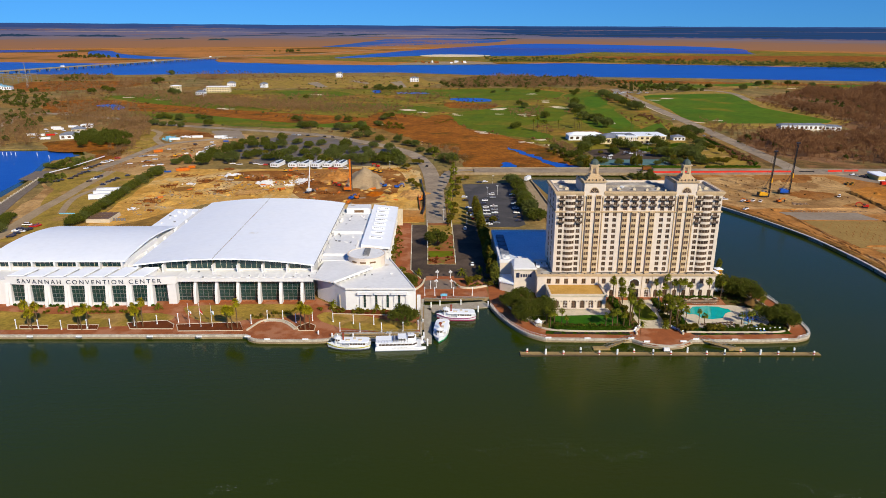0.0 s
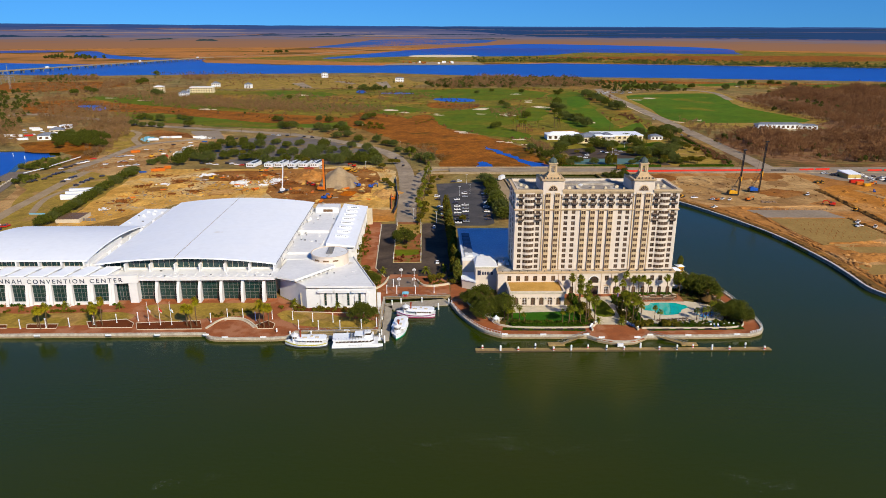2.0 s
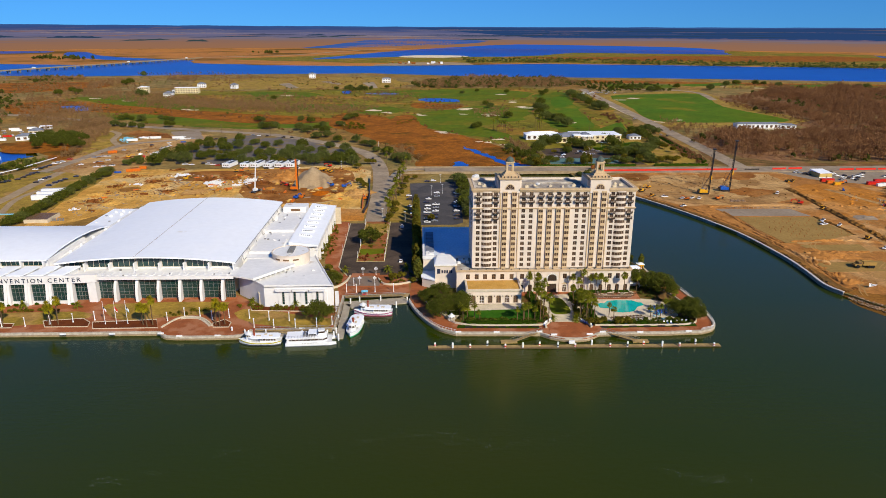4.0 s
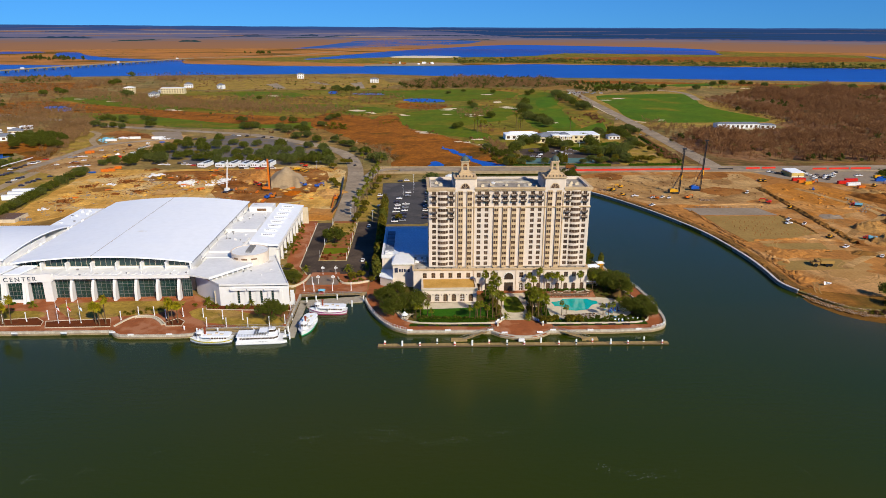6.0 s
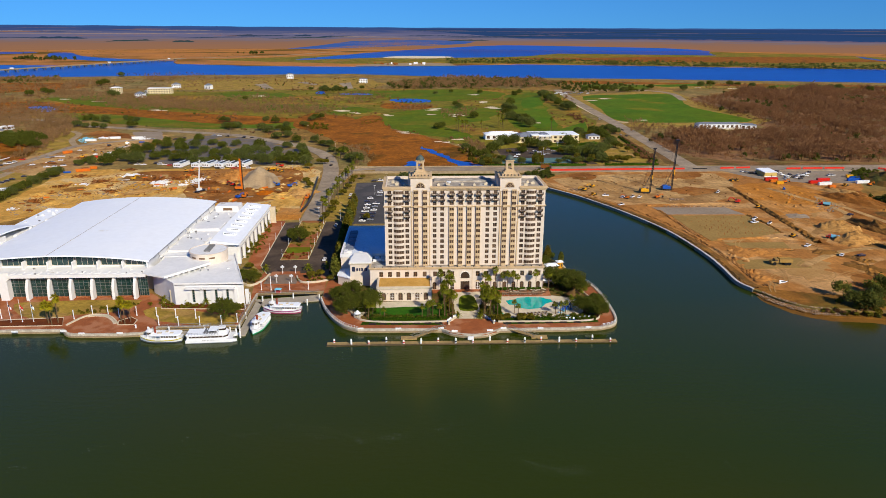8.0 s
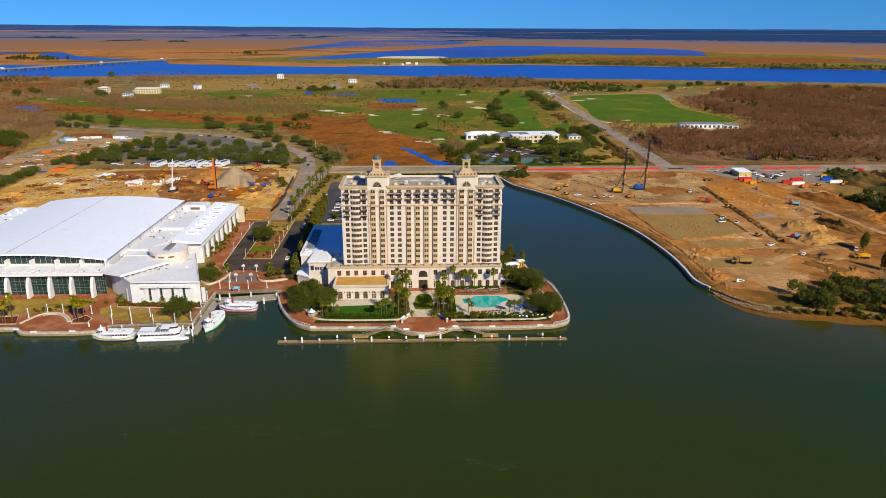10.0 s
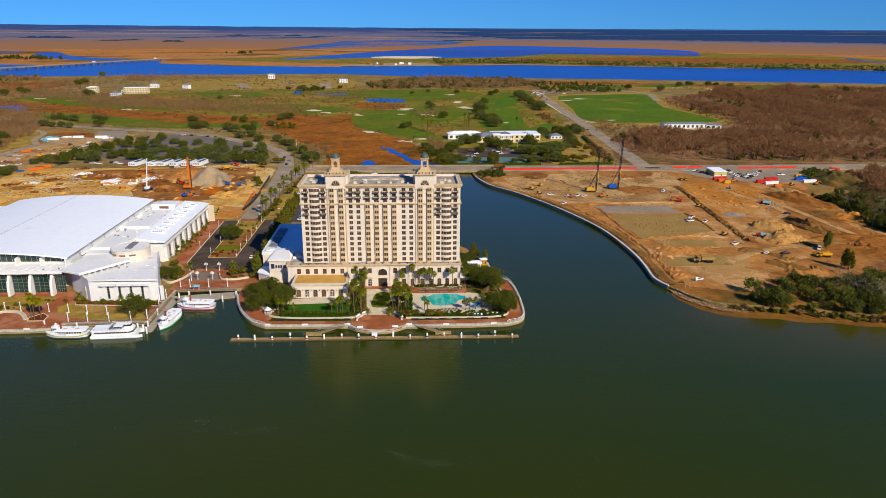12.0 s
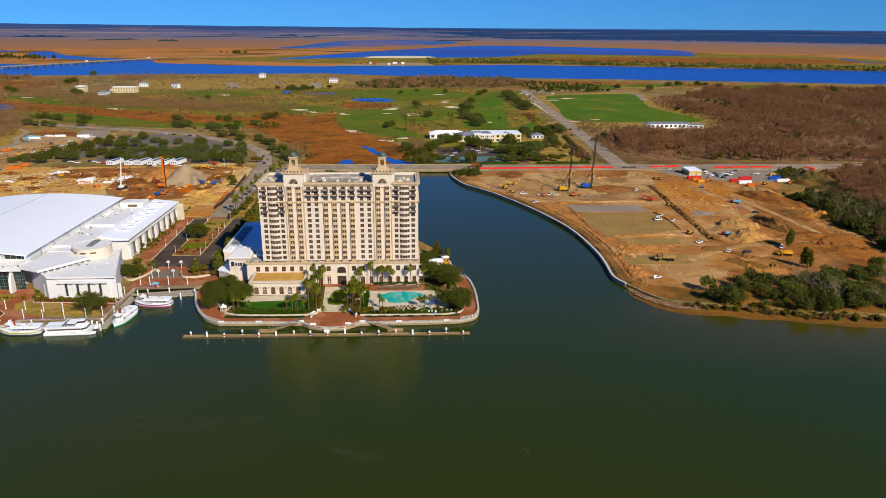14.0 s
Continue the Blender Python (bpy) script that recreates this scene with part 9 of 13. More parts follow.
def gangway(p, q, width=1.8):
    """A sloping truss gangway between two points."""
    t = thing("gangway", pose(0, 0, 0), "sloping grey aluminium gangway with truss rails", "gangway", "dock gangways")
    p, q = Vector(p), Vector(q)
    s = (q - p).cross(Vector((0, 0, 1))).normalized() * width / 2
    bm = bmesh.new()
    v = [bm.verts.new(x) for x in (p + s, p - s, q - s, q + s)]
    w = [bm.verts.new(x.co - Vector((0, 0, 0.15))) for x in v]
    bm.faces.new(v)
    bm.faces.new(w[::-1])
    for i in range(4):
        bm.faces.new((v[i], w[i], w[(i + 1) % 4], v[(i + 1) % 4]))
    part("walkway", bm, M["wood_dock"], t)
    for c in (s, -s):
        bm = bmesh.new()
        up = Vector((0, 0, 1.15))
        tube(bm, p + c + up, q + c + up, 0.07, sides=5)
        for k in range(9):
            a, b = p.lerp(q, k / 9) + c, p.lerp(q, (k + 1) / 9) + c
            tube(bm, a, a + up, 0.05, sides=4)
            tube(bm, a, b + up, 0.04, sides=4)
        part("truss_rail", bm, M["steel"], t)
    return t


G0 = [(89.4, 267.7), (115.6, 266.7)]
gangway((*G0[0], 3.4), (74.5, 259.3, DECK))
gangway((*G0[1], 3.4), (130, 258.6, DECK))
bm = bmesh.new()
for a in ((70, 77, 258.6, 261.4), (127, 134, 257.8, 260.6)):
    box(bm, *a, WATER - 0.3, DECK)
tagged(part("landing_float", bm, M["wood_dock"]), "small wooden landing float beside the dock", "float")

# slip docks beside the hall
for pts, lab in (([(-1.8, 264.8), (1.7, 264.8), (1.3, 303.0), (-2.0, 303.0)], "pale concrete ferry pontoon"), ([(-3.5, 306.1), (27.1, 311.4), (31.0, 305.0), (2.2, 298.4)], "pale wooden ferry landing"), ([(-41.1, 269.9), (-3.0, 270.3), (-2.2, 266.9), (-40.2, 267.1)], "long grey wooden landing along the quay")):
    q = tagged(patch("pontoon", pts, DECK + 0.1, M["deck_pale"], deep=0.9), lab, "pontoon")
    q["kind"] = "thing"
    del q["kind"]
for a, b in (((-2.9, 276, 3.3), (-2.9, 303, 3.3)), ((-2, 309.5, 3.6), (28, 311, 3.6)), ((-38, 271.6, 3.3), (-4, 272.4, 3.3))):
    gangway(a, b, 2.0)
pile = bmesh.new()
lathe(pile, [(0.35, -1.0), (0.35, 4.0), (0.42, 4.0), (0.42, 4.2), (0.1, 4.6)], sides=10)
pile = mesh_of("mooring_pile", pile, M["white_paint"])
for x, y in [(-2.4, 266.0), (-2.4, 284.0), (1.2, 304.1), (5.5, 306.1), (15.7, 307.3), (28.9, 305.3), (23.7, 299.4), (-0.1, 263.4), (-47.9, 271.8)] + [(-41.5, 269.0), (-32.4, 268.9), (-16.4, 267.7), (-5.4, 267.7), (-1.8, 269.9)]:
    tagged(shared("mooring_pile", pile, None, pose(x, y, 0.4)), "white capped mooring pile in the slip", "pile", "slip piles")


def hull(bm, L, B, H, sheer=0.6, flat_stern=False):
    """A boat's hull with a pointed bow at +x."""
    rows = []
    n = 12
    for k in range(n + 1):
        s = k / n
        w = B / 2 * (1 - max(0, (s - 0.55) / 0.45) ** 2.2) * (1 if flat_stern else 1 - max(0, (0.25 - s) / 0.25) ** 2 * 0.45)
        w = max(w, 0.06)
        x = -L / 2 + L * s
        z = H + sheer * (2 * s - 0.9) ** 2
        rows.append([bm.verts.new((x * 0.96, -w * 0.8, -0.5)), bm.verts.new((x, -w, z)), bm.verts.new((x, -w + 0.15 * (w > 0.3), z - 0.02)), bm.verts.new((x, w - 0.15 * (w > 0.3), z - 0.02)), bm.verts.new((x, w, z)), bm.verts.new((x * 0.96, w * 0.8, -0.5))])
    for a, b in zip(rows, rows[1:]):
        for i in range(5):
            bm.faces.new((a[i], a[i + 1], b[i + 1], b[i]))
    bm.faces.new(rows[0])
    bm.faces.new(rows[-1][::-1])


def ferry(m, rail, boot, deck, label):
    """A small river ferry: coloured rail and bootline, open foredeck, long cabin with a white roof, wheelhouse and stack."""
    t = thing("ferry_boat", m, label, "ferry boat", "river ferries")
    L, B = 17.5, 5.2
    bm = bmesh.new()
    hull(bm, L, B, 1.25)
    part("hull", bm, M["white_paint"], t)

    def half(u):
        return max(0.06, B / 2 * (1 - max(0, (u - 0.55) / 0.45) ** 2.2) * (1 - max(0, (0.25 - u) / 0.25) ** 2 * 0.45))
    for name, z0, z1, out, m2, lab in (("rub_rail", 0.92, 1.16, 0.10, rail, "painted rubbing rail"), ("bootline", -0.1, 0.42, 0.04, boot, "painted bootline")):
        bm = bmesh.new()
        rows = []
        us = [k / 22 for k in range(23)]
        for u, s in [(u, -1) for u in us] + [(u, 1) for u in us[::-1]]:
            x, w = -L / 2 + L * u, half(u)
            sheer = 0.6 * (2 * u - 0.9) ** 2 * (1 if name == "rub_rail" else 0)
            taper = 1 if name == "rub_rail" else 0.9 + 0.1 * (z0 + 0.5)
            rows.append([bm.verts.new((x * (1.008 if out > 0.05 else 0.985), s * (w * taper + o), z + sheer)) for o, z in ((out, z0), (out, z1), (-0.05, z1), (-0.05, z0))])
        for a, b in zip(rows, rows[1:] + rows[:1]):
            for i in range(4):
                bm.faces.new((a[i], a[(i + 1) % 4], b[(i + 1) % 4], b[i]))
        part(name, bm, m2, t, lab)
    bm = bmesh.new()
    prism(bm, [(-L / 2 + L * u, -half(u) * 0.88) for u in us[1:-1]] + [(-L / 2 + L * u, half(u) * 0.88) for u in us[-2:0:-1]], 1.1, 1.22)
    part("deck", bm, deck, t)
    bm = bmesh.new()
    box(bm, -6.9, -0.4, -2.0, 2.0, 1.2, 1.9)
    for s in (-1, 1):
        for k in range(7):
            x = -6.9 + k * 1.05
            box(bm, x, x + 0.2, *sorted((s * 1.86, s * 2.02)), 1.9, 2.8)
    box(bm, -6.9, -0.4, -2.0, 2.0, 2.6, 2.85)
    part("cabin", bm, M["white_paint"], t)
    for k in range(6):
        for s in (-1, 1):
            bm = bmesh.new()
            x = -6.7 + k * 1.05
            box(bm, x, x + 0.85, *sorted((s * 1.88, s * 1.94)), 1.9, 2.6)
            part("window", bm, M["glass_dark"], t)
    for k in range(4):
        for s in (-1, 1):
            bm = bmesh.new()
            tube(bm, (0.5 + k * 1.0, s * 2.1, 1.2), (0.5 + k * 1.0, s * 2.1, 2.8), 0.05, sides=5)
            part("stanchion", bm, M["white_paint"], t)
    for s in (-1, 1):
        bm = bmesh.new()
        tube(bm, (-0.4, s * 2.1, 1.95), (4.6, s * 1.9, 2.0), 0.04, sides=4)
        part("handrail", bm, M["white_paint"], t)
    bm = bmesh.new()
    outline = [(-8.2, -1.5), (-7.6, -2.1), (-6.6, -2.45), (3.0, -2.45), (3.9, -2.0), (4.2, -1.4)]
    rows = [[bm.verts.new((x, y * f, z)) for x, y in outline + [(x, -y) for x, y in outline[::-1]]] for f, z in ((1.0, 2.82), (1.0, 2.98), (0.75, 3.14))]
    for a, b in zip(rows, rows[1:]):
        for i in range(len(a)):
            bm.faces.new((a[i], a[(i + 1) % len(a)], b[(i + 1) % len(a)], b[i]))
    bm.faces.new(rows[0][::-1])
    bm.faces.new(rows[-1])
    part("canopy_roof", bm, M["white_membrane"], t, "white cambered canopy roof")
    bm = bmesh.new()
    for x, y, w, d in ((-4.5, 0.5, 0.7, 0.4), (-2.2, -0.6, 0.5, 0.5), (0.4, 0.6, 0.9, 0.35)):
        box(bm, x - w, x + w, y - d, y + d, 3.05, 3.4)
    part("roof_locker", bm, M["pale_stone"], t)
    bm = bmesh.new()
    prism(bm, [(3.4, -1.2), (5.3, -1.0), (5.9, 0), (5.3, 1.0), (3.4, 1.2)], 1.2, 4.0)
    wh = part("wheelhouse", bm, M["white_paint"], t)
    ring = [(3.4, -1.2), (5.3, -1.0), (5.9, 0), (5.3, 1.0), (3.4, 1.2)]
    for (x0, y0), (x1, y1) in zip(ring, ring[1:]):
        d = Vector((x1 - x0, y1 - y0))
        o = Vector((d.y, -d.x)).normalized() * 0.05
        for a, b in ((0.1, 0.45), (0.55, 0.9)):
            bm = bmesh.new()
            p, q = Vector((x0, y0)) + d * a, Vector((x0, y0)) + d * b
            prism(bm, [(p.x, p.y), (p.x + o.x, p.y + o.y), (q.x + o.x, q.y + o.y), (q.x, q.y)], 2.9, 3.6)
            part("pane", bm, M["glass_dark"], wh)
    bm = bmesh.new()
    lathe(bm, [(1.6, 4.0), (1.55, 4.12), (0.9, 4.42), (0.3, 4.6), (0.08, 5.3)], 4.5, 0, 12)
    part("wheelhouse_roof", bm, M["white_paint"], wh)
    bm = bmesh.new()
    lathe(bm, [(0.36, 3.0), (0.34, 5.2), (0.5, 5.3), (0.52, 5.7), (0.3, 5.75)], 2.3, 0, 12)
    part("funnel", bm, M["funnel_red"], t)
    bm = bmesh.new()
    tube(bm, (7.2, 0, 1.2), (7.3, 0, 3.4), 0.05, sides=5)
    part("jackstaff", bm, M["white_paint"], t)
    return t


FERRY = Matrix.Diagonal((1.05, 1.25, 1.16, 1))
M["lime_paint"] = mat("lime_paint", (0.50, 0.46, 0.10), None, 0.8, 0.5)
M["plum_paint"] = mat("plum_paint", (0.26, 0.06, 0.12), None, 0.8, 0.4)
ferry(pose(-33.3, 262.0, WATER, 0, 0, 180) @ FERRY, M["lime_paint"], M["sign_dark"], M["green_paint"], "small white river ferry with yellow-green trim")
ferry(pose(5.8, 275.0, WATER, 0, 0, -97) @ FERRY, M["white_paint"], M["green_paint"], M["pale_stone"], "small white river ferry with a green hull bottom")
ferry(pose(13.0, 292.4, WATER, 0, 0, 177) @ FERRY, M["purple_paint"], M["plum_paint"], M["pale_stone"], "small white river ferry with purple trim")
cat = thing("catamaran", pose(-11.6, 262.2, WATER, 0, 0, 3) @ Matrix.Diagonal((1.04, 1.1, 1.0, 1)), "white passenger catamaran moored at the quay", "catamaran")
bm = bmesh.new()
for s in (-1, 1):
    v = [(-10.2, s * 2.6 - 0.9), (8.0, s * 2.6 - 0.9), (10.4, s * 2.6), (8.0, s * 2.6 + 0.9), (-10.2, s * 2.6 + 0.9)]
    prism(bm, v, -0.4, 1.3)
box(bm, -10.0, 8.4, -3.4, 3.4, 1.0, 1.6)
part("hull", bm, M["white_paint"], cat)
bm = bmesh.new()
prism(bm, [(-9.6, -3.0), (5.2, -3.0), (6.6, -1.8), (6.6, 1.8), (5.2, 3.0), (-9.6, 3.0)], 1.6, 3.5)
part("cabin", bm, M["white_paint"], cat)
bm = bmesh.new()
prism(bm, [(-8.6, -3.06), (5.2, -3.06), (6.7, -1.8), (6.7, 1.8), (5.2, 3.06), (-8.6, 3.06)], 2.3, 3.0)
part("window_band", bm, M["glass_dark"], cat)
for s in (-1, 1):
    bm = bmesh.new()
    for k in range(9):
        x = -8.0 + k * 1.55
        box(bm, x, x + 0.22, *sorted((s * 3.05, s * 3.12)), 2.25, 3.05, (0.5, 0))
    part("window_post", bm, M["white_paint"], cat)
    bm = bmesh.new()
    for k in range(10):
        x = -3.4 + k * 0.62
        box(bm, x, x + 0.42, *sorted((s * 3.4, s * 3.44)), 1.12, 1.42)
    part("name_bar", bm, M["navy_paint"], cat, "row of dark bars on the side")
    bm = bmesh.new()
    prism(bm, [(-10.25, s * 2.6 - 0.94), (8.05, s * 2.6 - 0.94), (10.5, s * 2.6), (8.05, s * 2.6 + 0.94), (-10.25, s * 2.6 + 0.94)], -0.3, 0.25)
    part("waterline", bm, M["slate_roof"], cat)
bm = bmesh.new()
prism(bm, [(-1.0, -2.2), (2.6, -2.2), (2.6, 2.2), (-1.0, 2.2)], 5.0, 5.15)
for x in (-0.8, 2.4):
    for y in (-2.0, 2.0):
        tube(bm, (x, y, 3.7), (x, y, 5.0), 0.05, sides=4)
part("deck_awning", bm, M["white_membrane"], cat)
bm = bmesh.new()
prism(bm, [(-10.0, -3.2), (5.0, -3.2), (6.2, -2.0), (6.2, 2.0), (5.0, 3.2), (-10.0, 3.2)], 3.5, 3.7)
part("upper_deck", bm, M["white_membrane"], cat)
bm = bmesh.new()
prism(bm, [(3.0, -1.3), (5.4, -1.1), (5.8, 0), (5.4, 1.1), (3.0, 1.3)], 3.7, 6.0)
wh = part("wheelhouse", bm, M["white_paint"], cat)
bm = bmesh.new()
prism(bm, [(3.1, -1.36), (5.46, -1.16), (5.87, 0), (5.46, 1.16), (3.1, 1.36)], 4.7, 5.5)
part("pane", bm, M["glass_dark"], wh)
bm = bmesh.new()
for k in range(12):
    for s in (-3.1, 3.1):
        tube(bm, (-9.8 + k * 1.15, s, 3.7), (-9.8 + k * 1.15, s, 4.7), 0.04, sides=4)
for s in (-3.1, 3.1):
    tube(bm, (-9.8, s, 4.7), (2.9, s, 4.7), 0.05, sides=4)
tube(bm, (4.2, 0, 6.0), (4.0, 0, 8.0), 0.06, sides=5)
part("railing", bm, M["steel"], cat)
bm = bmesh.new()
for k in range(5):
    box(bm, -3 + k * 1.1, -2.4 + k * 1.1, -2.0, 2.0, 3.7, 4.3)
part("bench", bm, M["steel"], cat)

# ---------------------------------------------------------------- vehicles


def wheels(t, xs, y, r, w=0.25):
    for x in xs:
        for s in (-1, 1):
            bm = bmesh.new()
            tube(bm, (x, s * y - w / 2, r), (x, s * y + w / 2, r), r, sides=10)
            part("wheel", bm, M["rubber"], t)


def car_kind(paint, kind, label):
    t = thing("car", pose(0, 0, -400), label, "car", "parked cars")
    L = 5.6 if kind == "pickup" else 4.7
    W = 0.95
    bm = bmesh.new()
    prof = [(-L / 2, 0.35), (L / 2, 0.35), (L / 2 + 0.05, 0.75), (L / 2 - 0.1, 0.92), (L / 2 - 1.2, 1.02), (-L / 2 + 0.1, 1.05), (-L / 2 - 0.03, 0.8)]
    sides = [[bm.verts.new((x, s * W, z)) for x, z in prof] for s in (-1, 1)]
    bm.faces.new(sides[0])
    bm.faces.new(sides[1][::-1])
    for i in range(len(prof)):
        j = (i + 1) % len(prof)
        bm.faces.new((sides[0][i], sides[1][i], sides[1][j], sides[0][j]))
    part("body", bm, paint, t)
    if kind == "pickup":
        cab = [(-0.3, 1.0), (1.5, 1.0), (0.9, 1.72), (-0.1, 1.75)]
    elif kind == "van":
        cab = [(-L / 2 + 0.05, 1.0), (L / 2 - 0.9, 1.0), (L / 2 - 1.5, 1.95), (-L / 2 + 0.1, 2.0)]
    elif kind == "suv":
        cab = [(-L / 2 + 0.1, 1.0), (1.2, 1.0), (0.6, 1.65), (-L / 2 + 0.35, 1.68)]
    else:
        cab = [(-L / 2 + 0.5, 1.0), (1.3, 1.0), (0.5, 1.43), (-L / 2 + 1.1, 1.45)]
    for name, m, zc in (("cabin_glass", M["glass_dark"], 0.0), ("roof", paint, 0.06)):
        bm = bmesh.new()
        pts = cab if name == "cabin_glass" else [(cab[3][0] + 0.02, cab[3][1] - 0.02), (cab[2][0] - 0.02, cab[2][1] - 0.02), (cab[2][0] - 0.1, cab[2][1] + 0.05), (cab[3][0] + 0.1, cab[3][1] + 0.05)]
        sd = [[bm.verts.new((x, s * (W - 0.05 - 0.16 * (z > 1.3)), z)) for x, z in pts] for s in (-1, 1)]
        bm.faces.new(sd[0])
        bm.faces.new(sd[1][::-1])
        for i in range(4):
            bm.faces.new((sd[0][i], sd[1][i], sd[1][(i + 1) % 4], sd[0][(i + 1) % 4]))
        part(name, bm, m, t)
    if kind == "pickup":
        bm = bmesh.new()
        box(bm, -L / 2 + 0.15, -0.4, -W + 0.15, W - 0.15, 1.02, 1.07)
        part("load_bed", bm, M["black_paint"], t)
    wheels(t, (-L / 2 + 0.95, L / 2 - 0.95), 0.82, 0.34)
    return t


CARS = [car_kind(M["white_paint"], "sedan", "white saloon car parked on the ground"), car_kind(M["white_paint"], "pickup", "white pickup truck parked on the ground"), car_kind(M["white_paint"], "suv", "white estate car parked on the ground"),
        car_kind(M["black_paint"], "suv", "black estate car parked on the ground"), car_kind(M["navy_paint"], "sedan", "dark blue saloon car parked"), car_kind(M["red_paint"], "pickup", "red pickup truck parked on the ground"),
        car_kind(M["silver_paint"], "sedan", "silver grey saloon car parked"), car_kind(M["black_paint"], "pickup", "black pickup truck parked on the ground"), car_kind(M["white_paint"], "van", "white panel van parked on the ground"), car_kind(M["red_paint"], "sedan", "red saloon car parked on the ground")]


def park(places, heading, kinds=(0, 1, 2, 3, 4, 6, 7), z=3.26, jitter=4, seed=1, scale=0.98):
    r = random.Random(seed)
    for x, y in places:
        copy_thing(CARS[r.choice(kinds)], pose(x, y, z, 0, 0, heading + r.uniform(-jitter, jitter) + 180 * r.randint(0, 1)) @ Matrix.Diagonal((scale, scale, scale, 1)))


# hotel car park
park([(41.2, 491.4), (40.9, 481.5), (40.6, 472.0), (40.4, 462.9), (40.1, 454.0), (47.4, 494.8), (47.0, 484.8), (46.6, 475.2), (46.2, 465.9), (45.8, 456.9), (45.5, 448.3), (40.2, 445.5), (48.8, 532.9), (48.7, 521.5), (40.2, 501.6), (41.9, 512.3)], 0, (0, 2, 3, 4, 6, 1, 0), seed=2)
park([(26.6, 523.3), (27.0, 512.2), (28.1, 489.7), (29.7, 479.9), (30.7, 468.9), (31.0, 459.9), (64.6, 519.7), (63.4, 501.7), (62.8, 488.1), (62.1, 475.2), (61.5, 462.9), (61.3, 454.1), (64.9, 531.0), (41.5, 576.8), (47.0, 579.1)], 0, (0, 2, 3, 4, 9, 0), seed=3)
park([(23.2, 434.5), (24.3, 363.0)], 90, (0,), seed=4)
# western lot and yards
park([(-316.3, 591.2), (-316.6, 600.7), (-317.4, 610.6), (-316.8, 615.6), (-315.7, 620.7), (-294.6, 579.8), (-295.1, 589.0), (-295.4, 596.0), (-294.7, 600.9), (-276.9, 566.6), (-277.2, 577.6), (-276.3, 584.4), (-275.5, 591.4), (-271.7, 603.4), (-322.6, 579.7), (-321.1, 584.2)], 20, (3, 4, 0, 7, 3), seed=5)
park([(-462, 826), (-466, 851), (-455, 880), (-470, 880), (-486, 870), (-450, 842), (-476, 820), (-498, 890), (-463, 899)], 30, (0, 2, 8, 3, 6), jitter=30, seed=22)
park([(-252, 688), (-258, 716), (-270, 742), (-262, 655), (-274, 648), (-286, 742), (-246, 742), (-268, 775), (-254, 790)], 20, (0, 1, 3, 6, 8), jitter=40, seed=23)
park([(-266.5, 419.0), (-266.5, 424.1), (-265.8, 427.9), (-270.2, 429.2), (-270.3, 434.4), (-264.7, 430.5), (-263.6, 433.1), (-266.5, 416.6)], 20, (4, 3, 0, 4), seed=6)
park([(-264.4, 439.8), (-263.6, 442.5)], 15, (5,), seed=7)
park([(-271.9, 443.9), (-270.4, 443.9)], 5, (8,), seed=8)
park([(-321.7, 655.9), (-321.4, 664.5), (-318.8, 667.5), (-317.6, 673.5), (-321.5, 647.4), (-323.2, 641.9), (-324.8, 636.4)], 20, (0, 2, 8, 3), seed=9)
park([(-318.2, 688.8)], 15, (5,), seed=10)
park([(-298.3, 698.4), (-294.9, 701.7), (-291.6, 705.0), (-286.9, 705.0), (-283.6, 670.7), (-281.5, 673.7), (-277.8, 682.9), (-268.0, 650.6), (-293.1, 658.9)], 10, (0, 1, 3, 6), seed=11)
park([(-249.4, 754.2), (-247.4, 761.7), (-243.0, 739.7), (-243.4, 725.6), (-246.0, 769.4)], 60, (0, 2, 8), seed=12)
park([(-201.1, 662.5), (-193.7, 659.6), (-186.4, 656.8), (-176.4, 662.6), (-171.8, 659.8), (-165.6, 656.9), (-160.6, 654.1), (-156.9, 657.0), (-154.2, 659.9), (-110.4, 637.8), (-105.6, 637.8), (-95.4, 637.9), (-90.6, 637.9), (-81.0, 638.0)], 5, (0, 1, 3, 9, 8), seed=13)
park([(-164, 847), (-153, 842), (-172, 851), (-131, 833), (-120, 829), (-201, 828), (-209, 819), (-237, 823)], 0, (0, 3, 6), seed=14)
park([(-4.1, 649.5), (-12.6, 688.0)], 80, (3, 9), seed=15)
# club
park([(177.1, 696.0), (182.9, 692.5), (187.4, 706.3), (194.0, 720.5), (198.9, 727.8), (202.6, 713.2), (208.9, 727.7), (212.6, 720.3), (214.2, 706.0), (181.6, 720.6), (219.5, 709.5), (224.8, 735.1), (229.0, 727.5)], 0, (0, 3, 6, 2), seed=16)
park([(339, 847), (344, 837), (353, 1004), (354, 888)], 100, (0, 3, 6), seed=17)
park([(381, 1446), (387, 1446), (392, 1433), (399, 1433), (406, 1433), (416, 1446), (372, 1420), (420, 1419), (441, 1432), (432, 1446), (381, 1407)], 10, (0, 2, 6, 8), seed=18, scale=1.3)
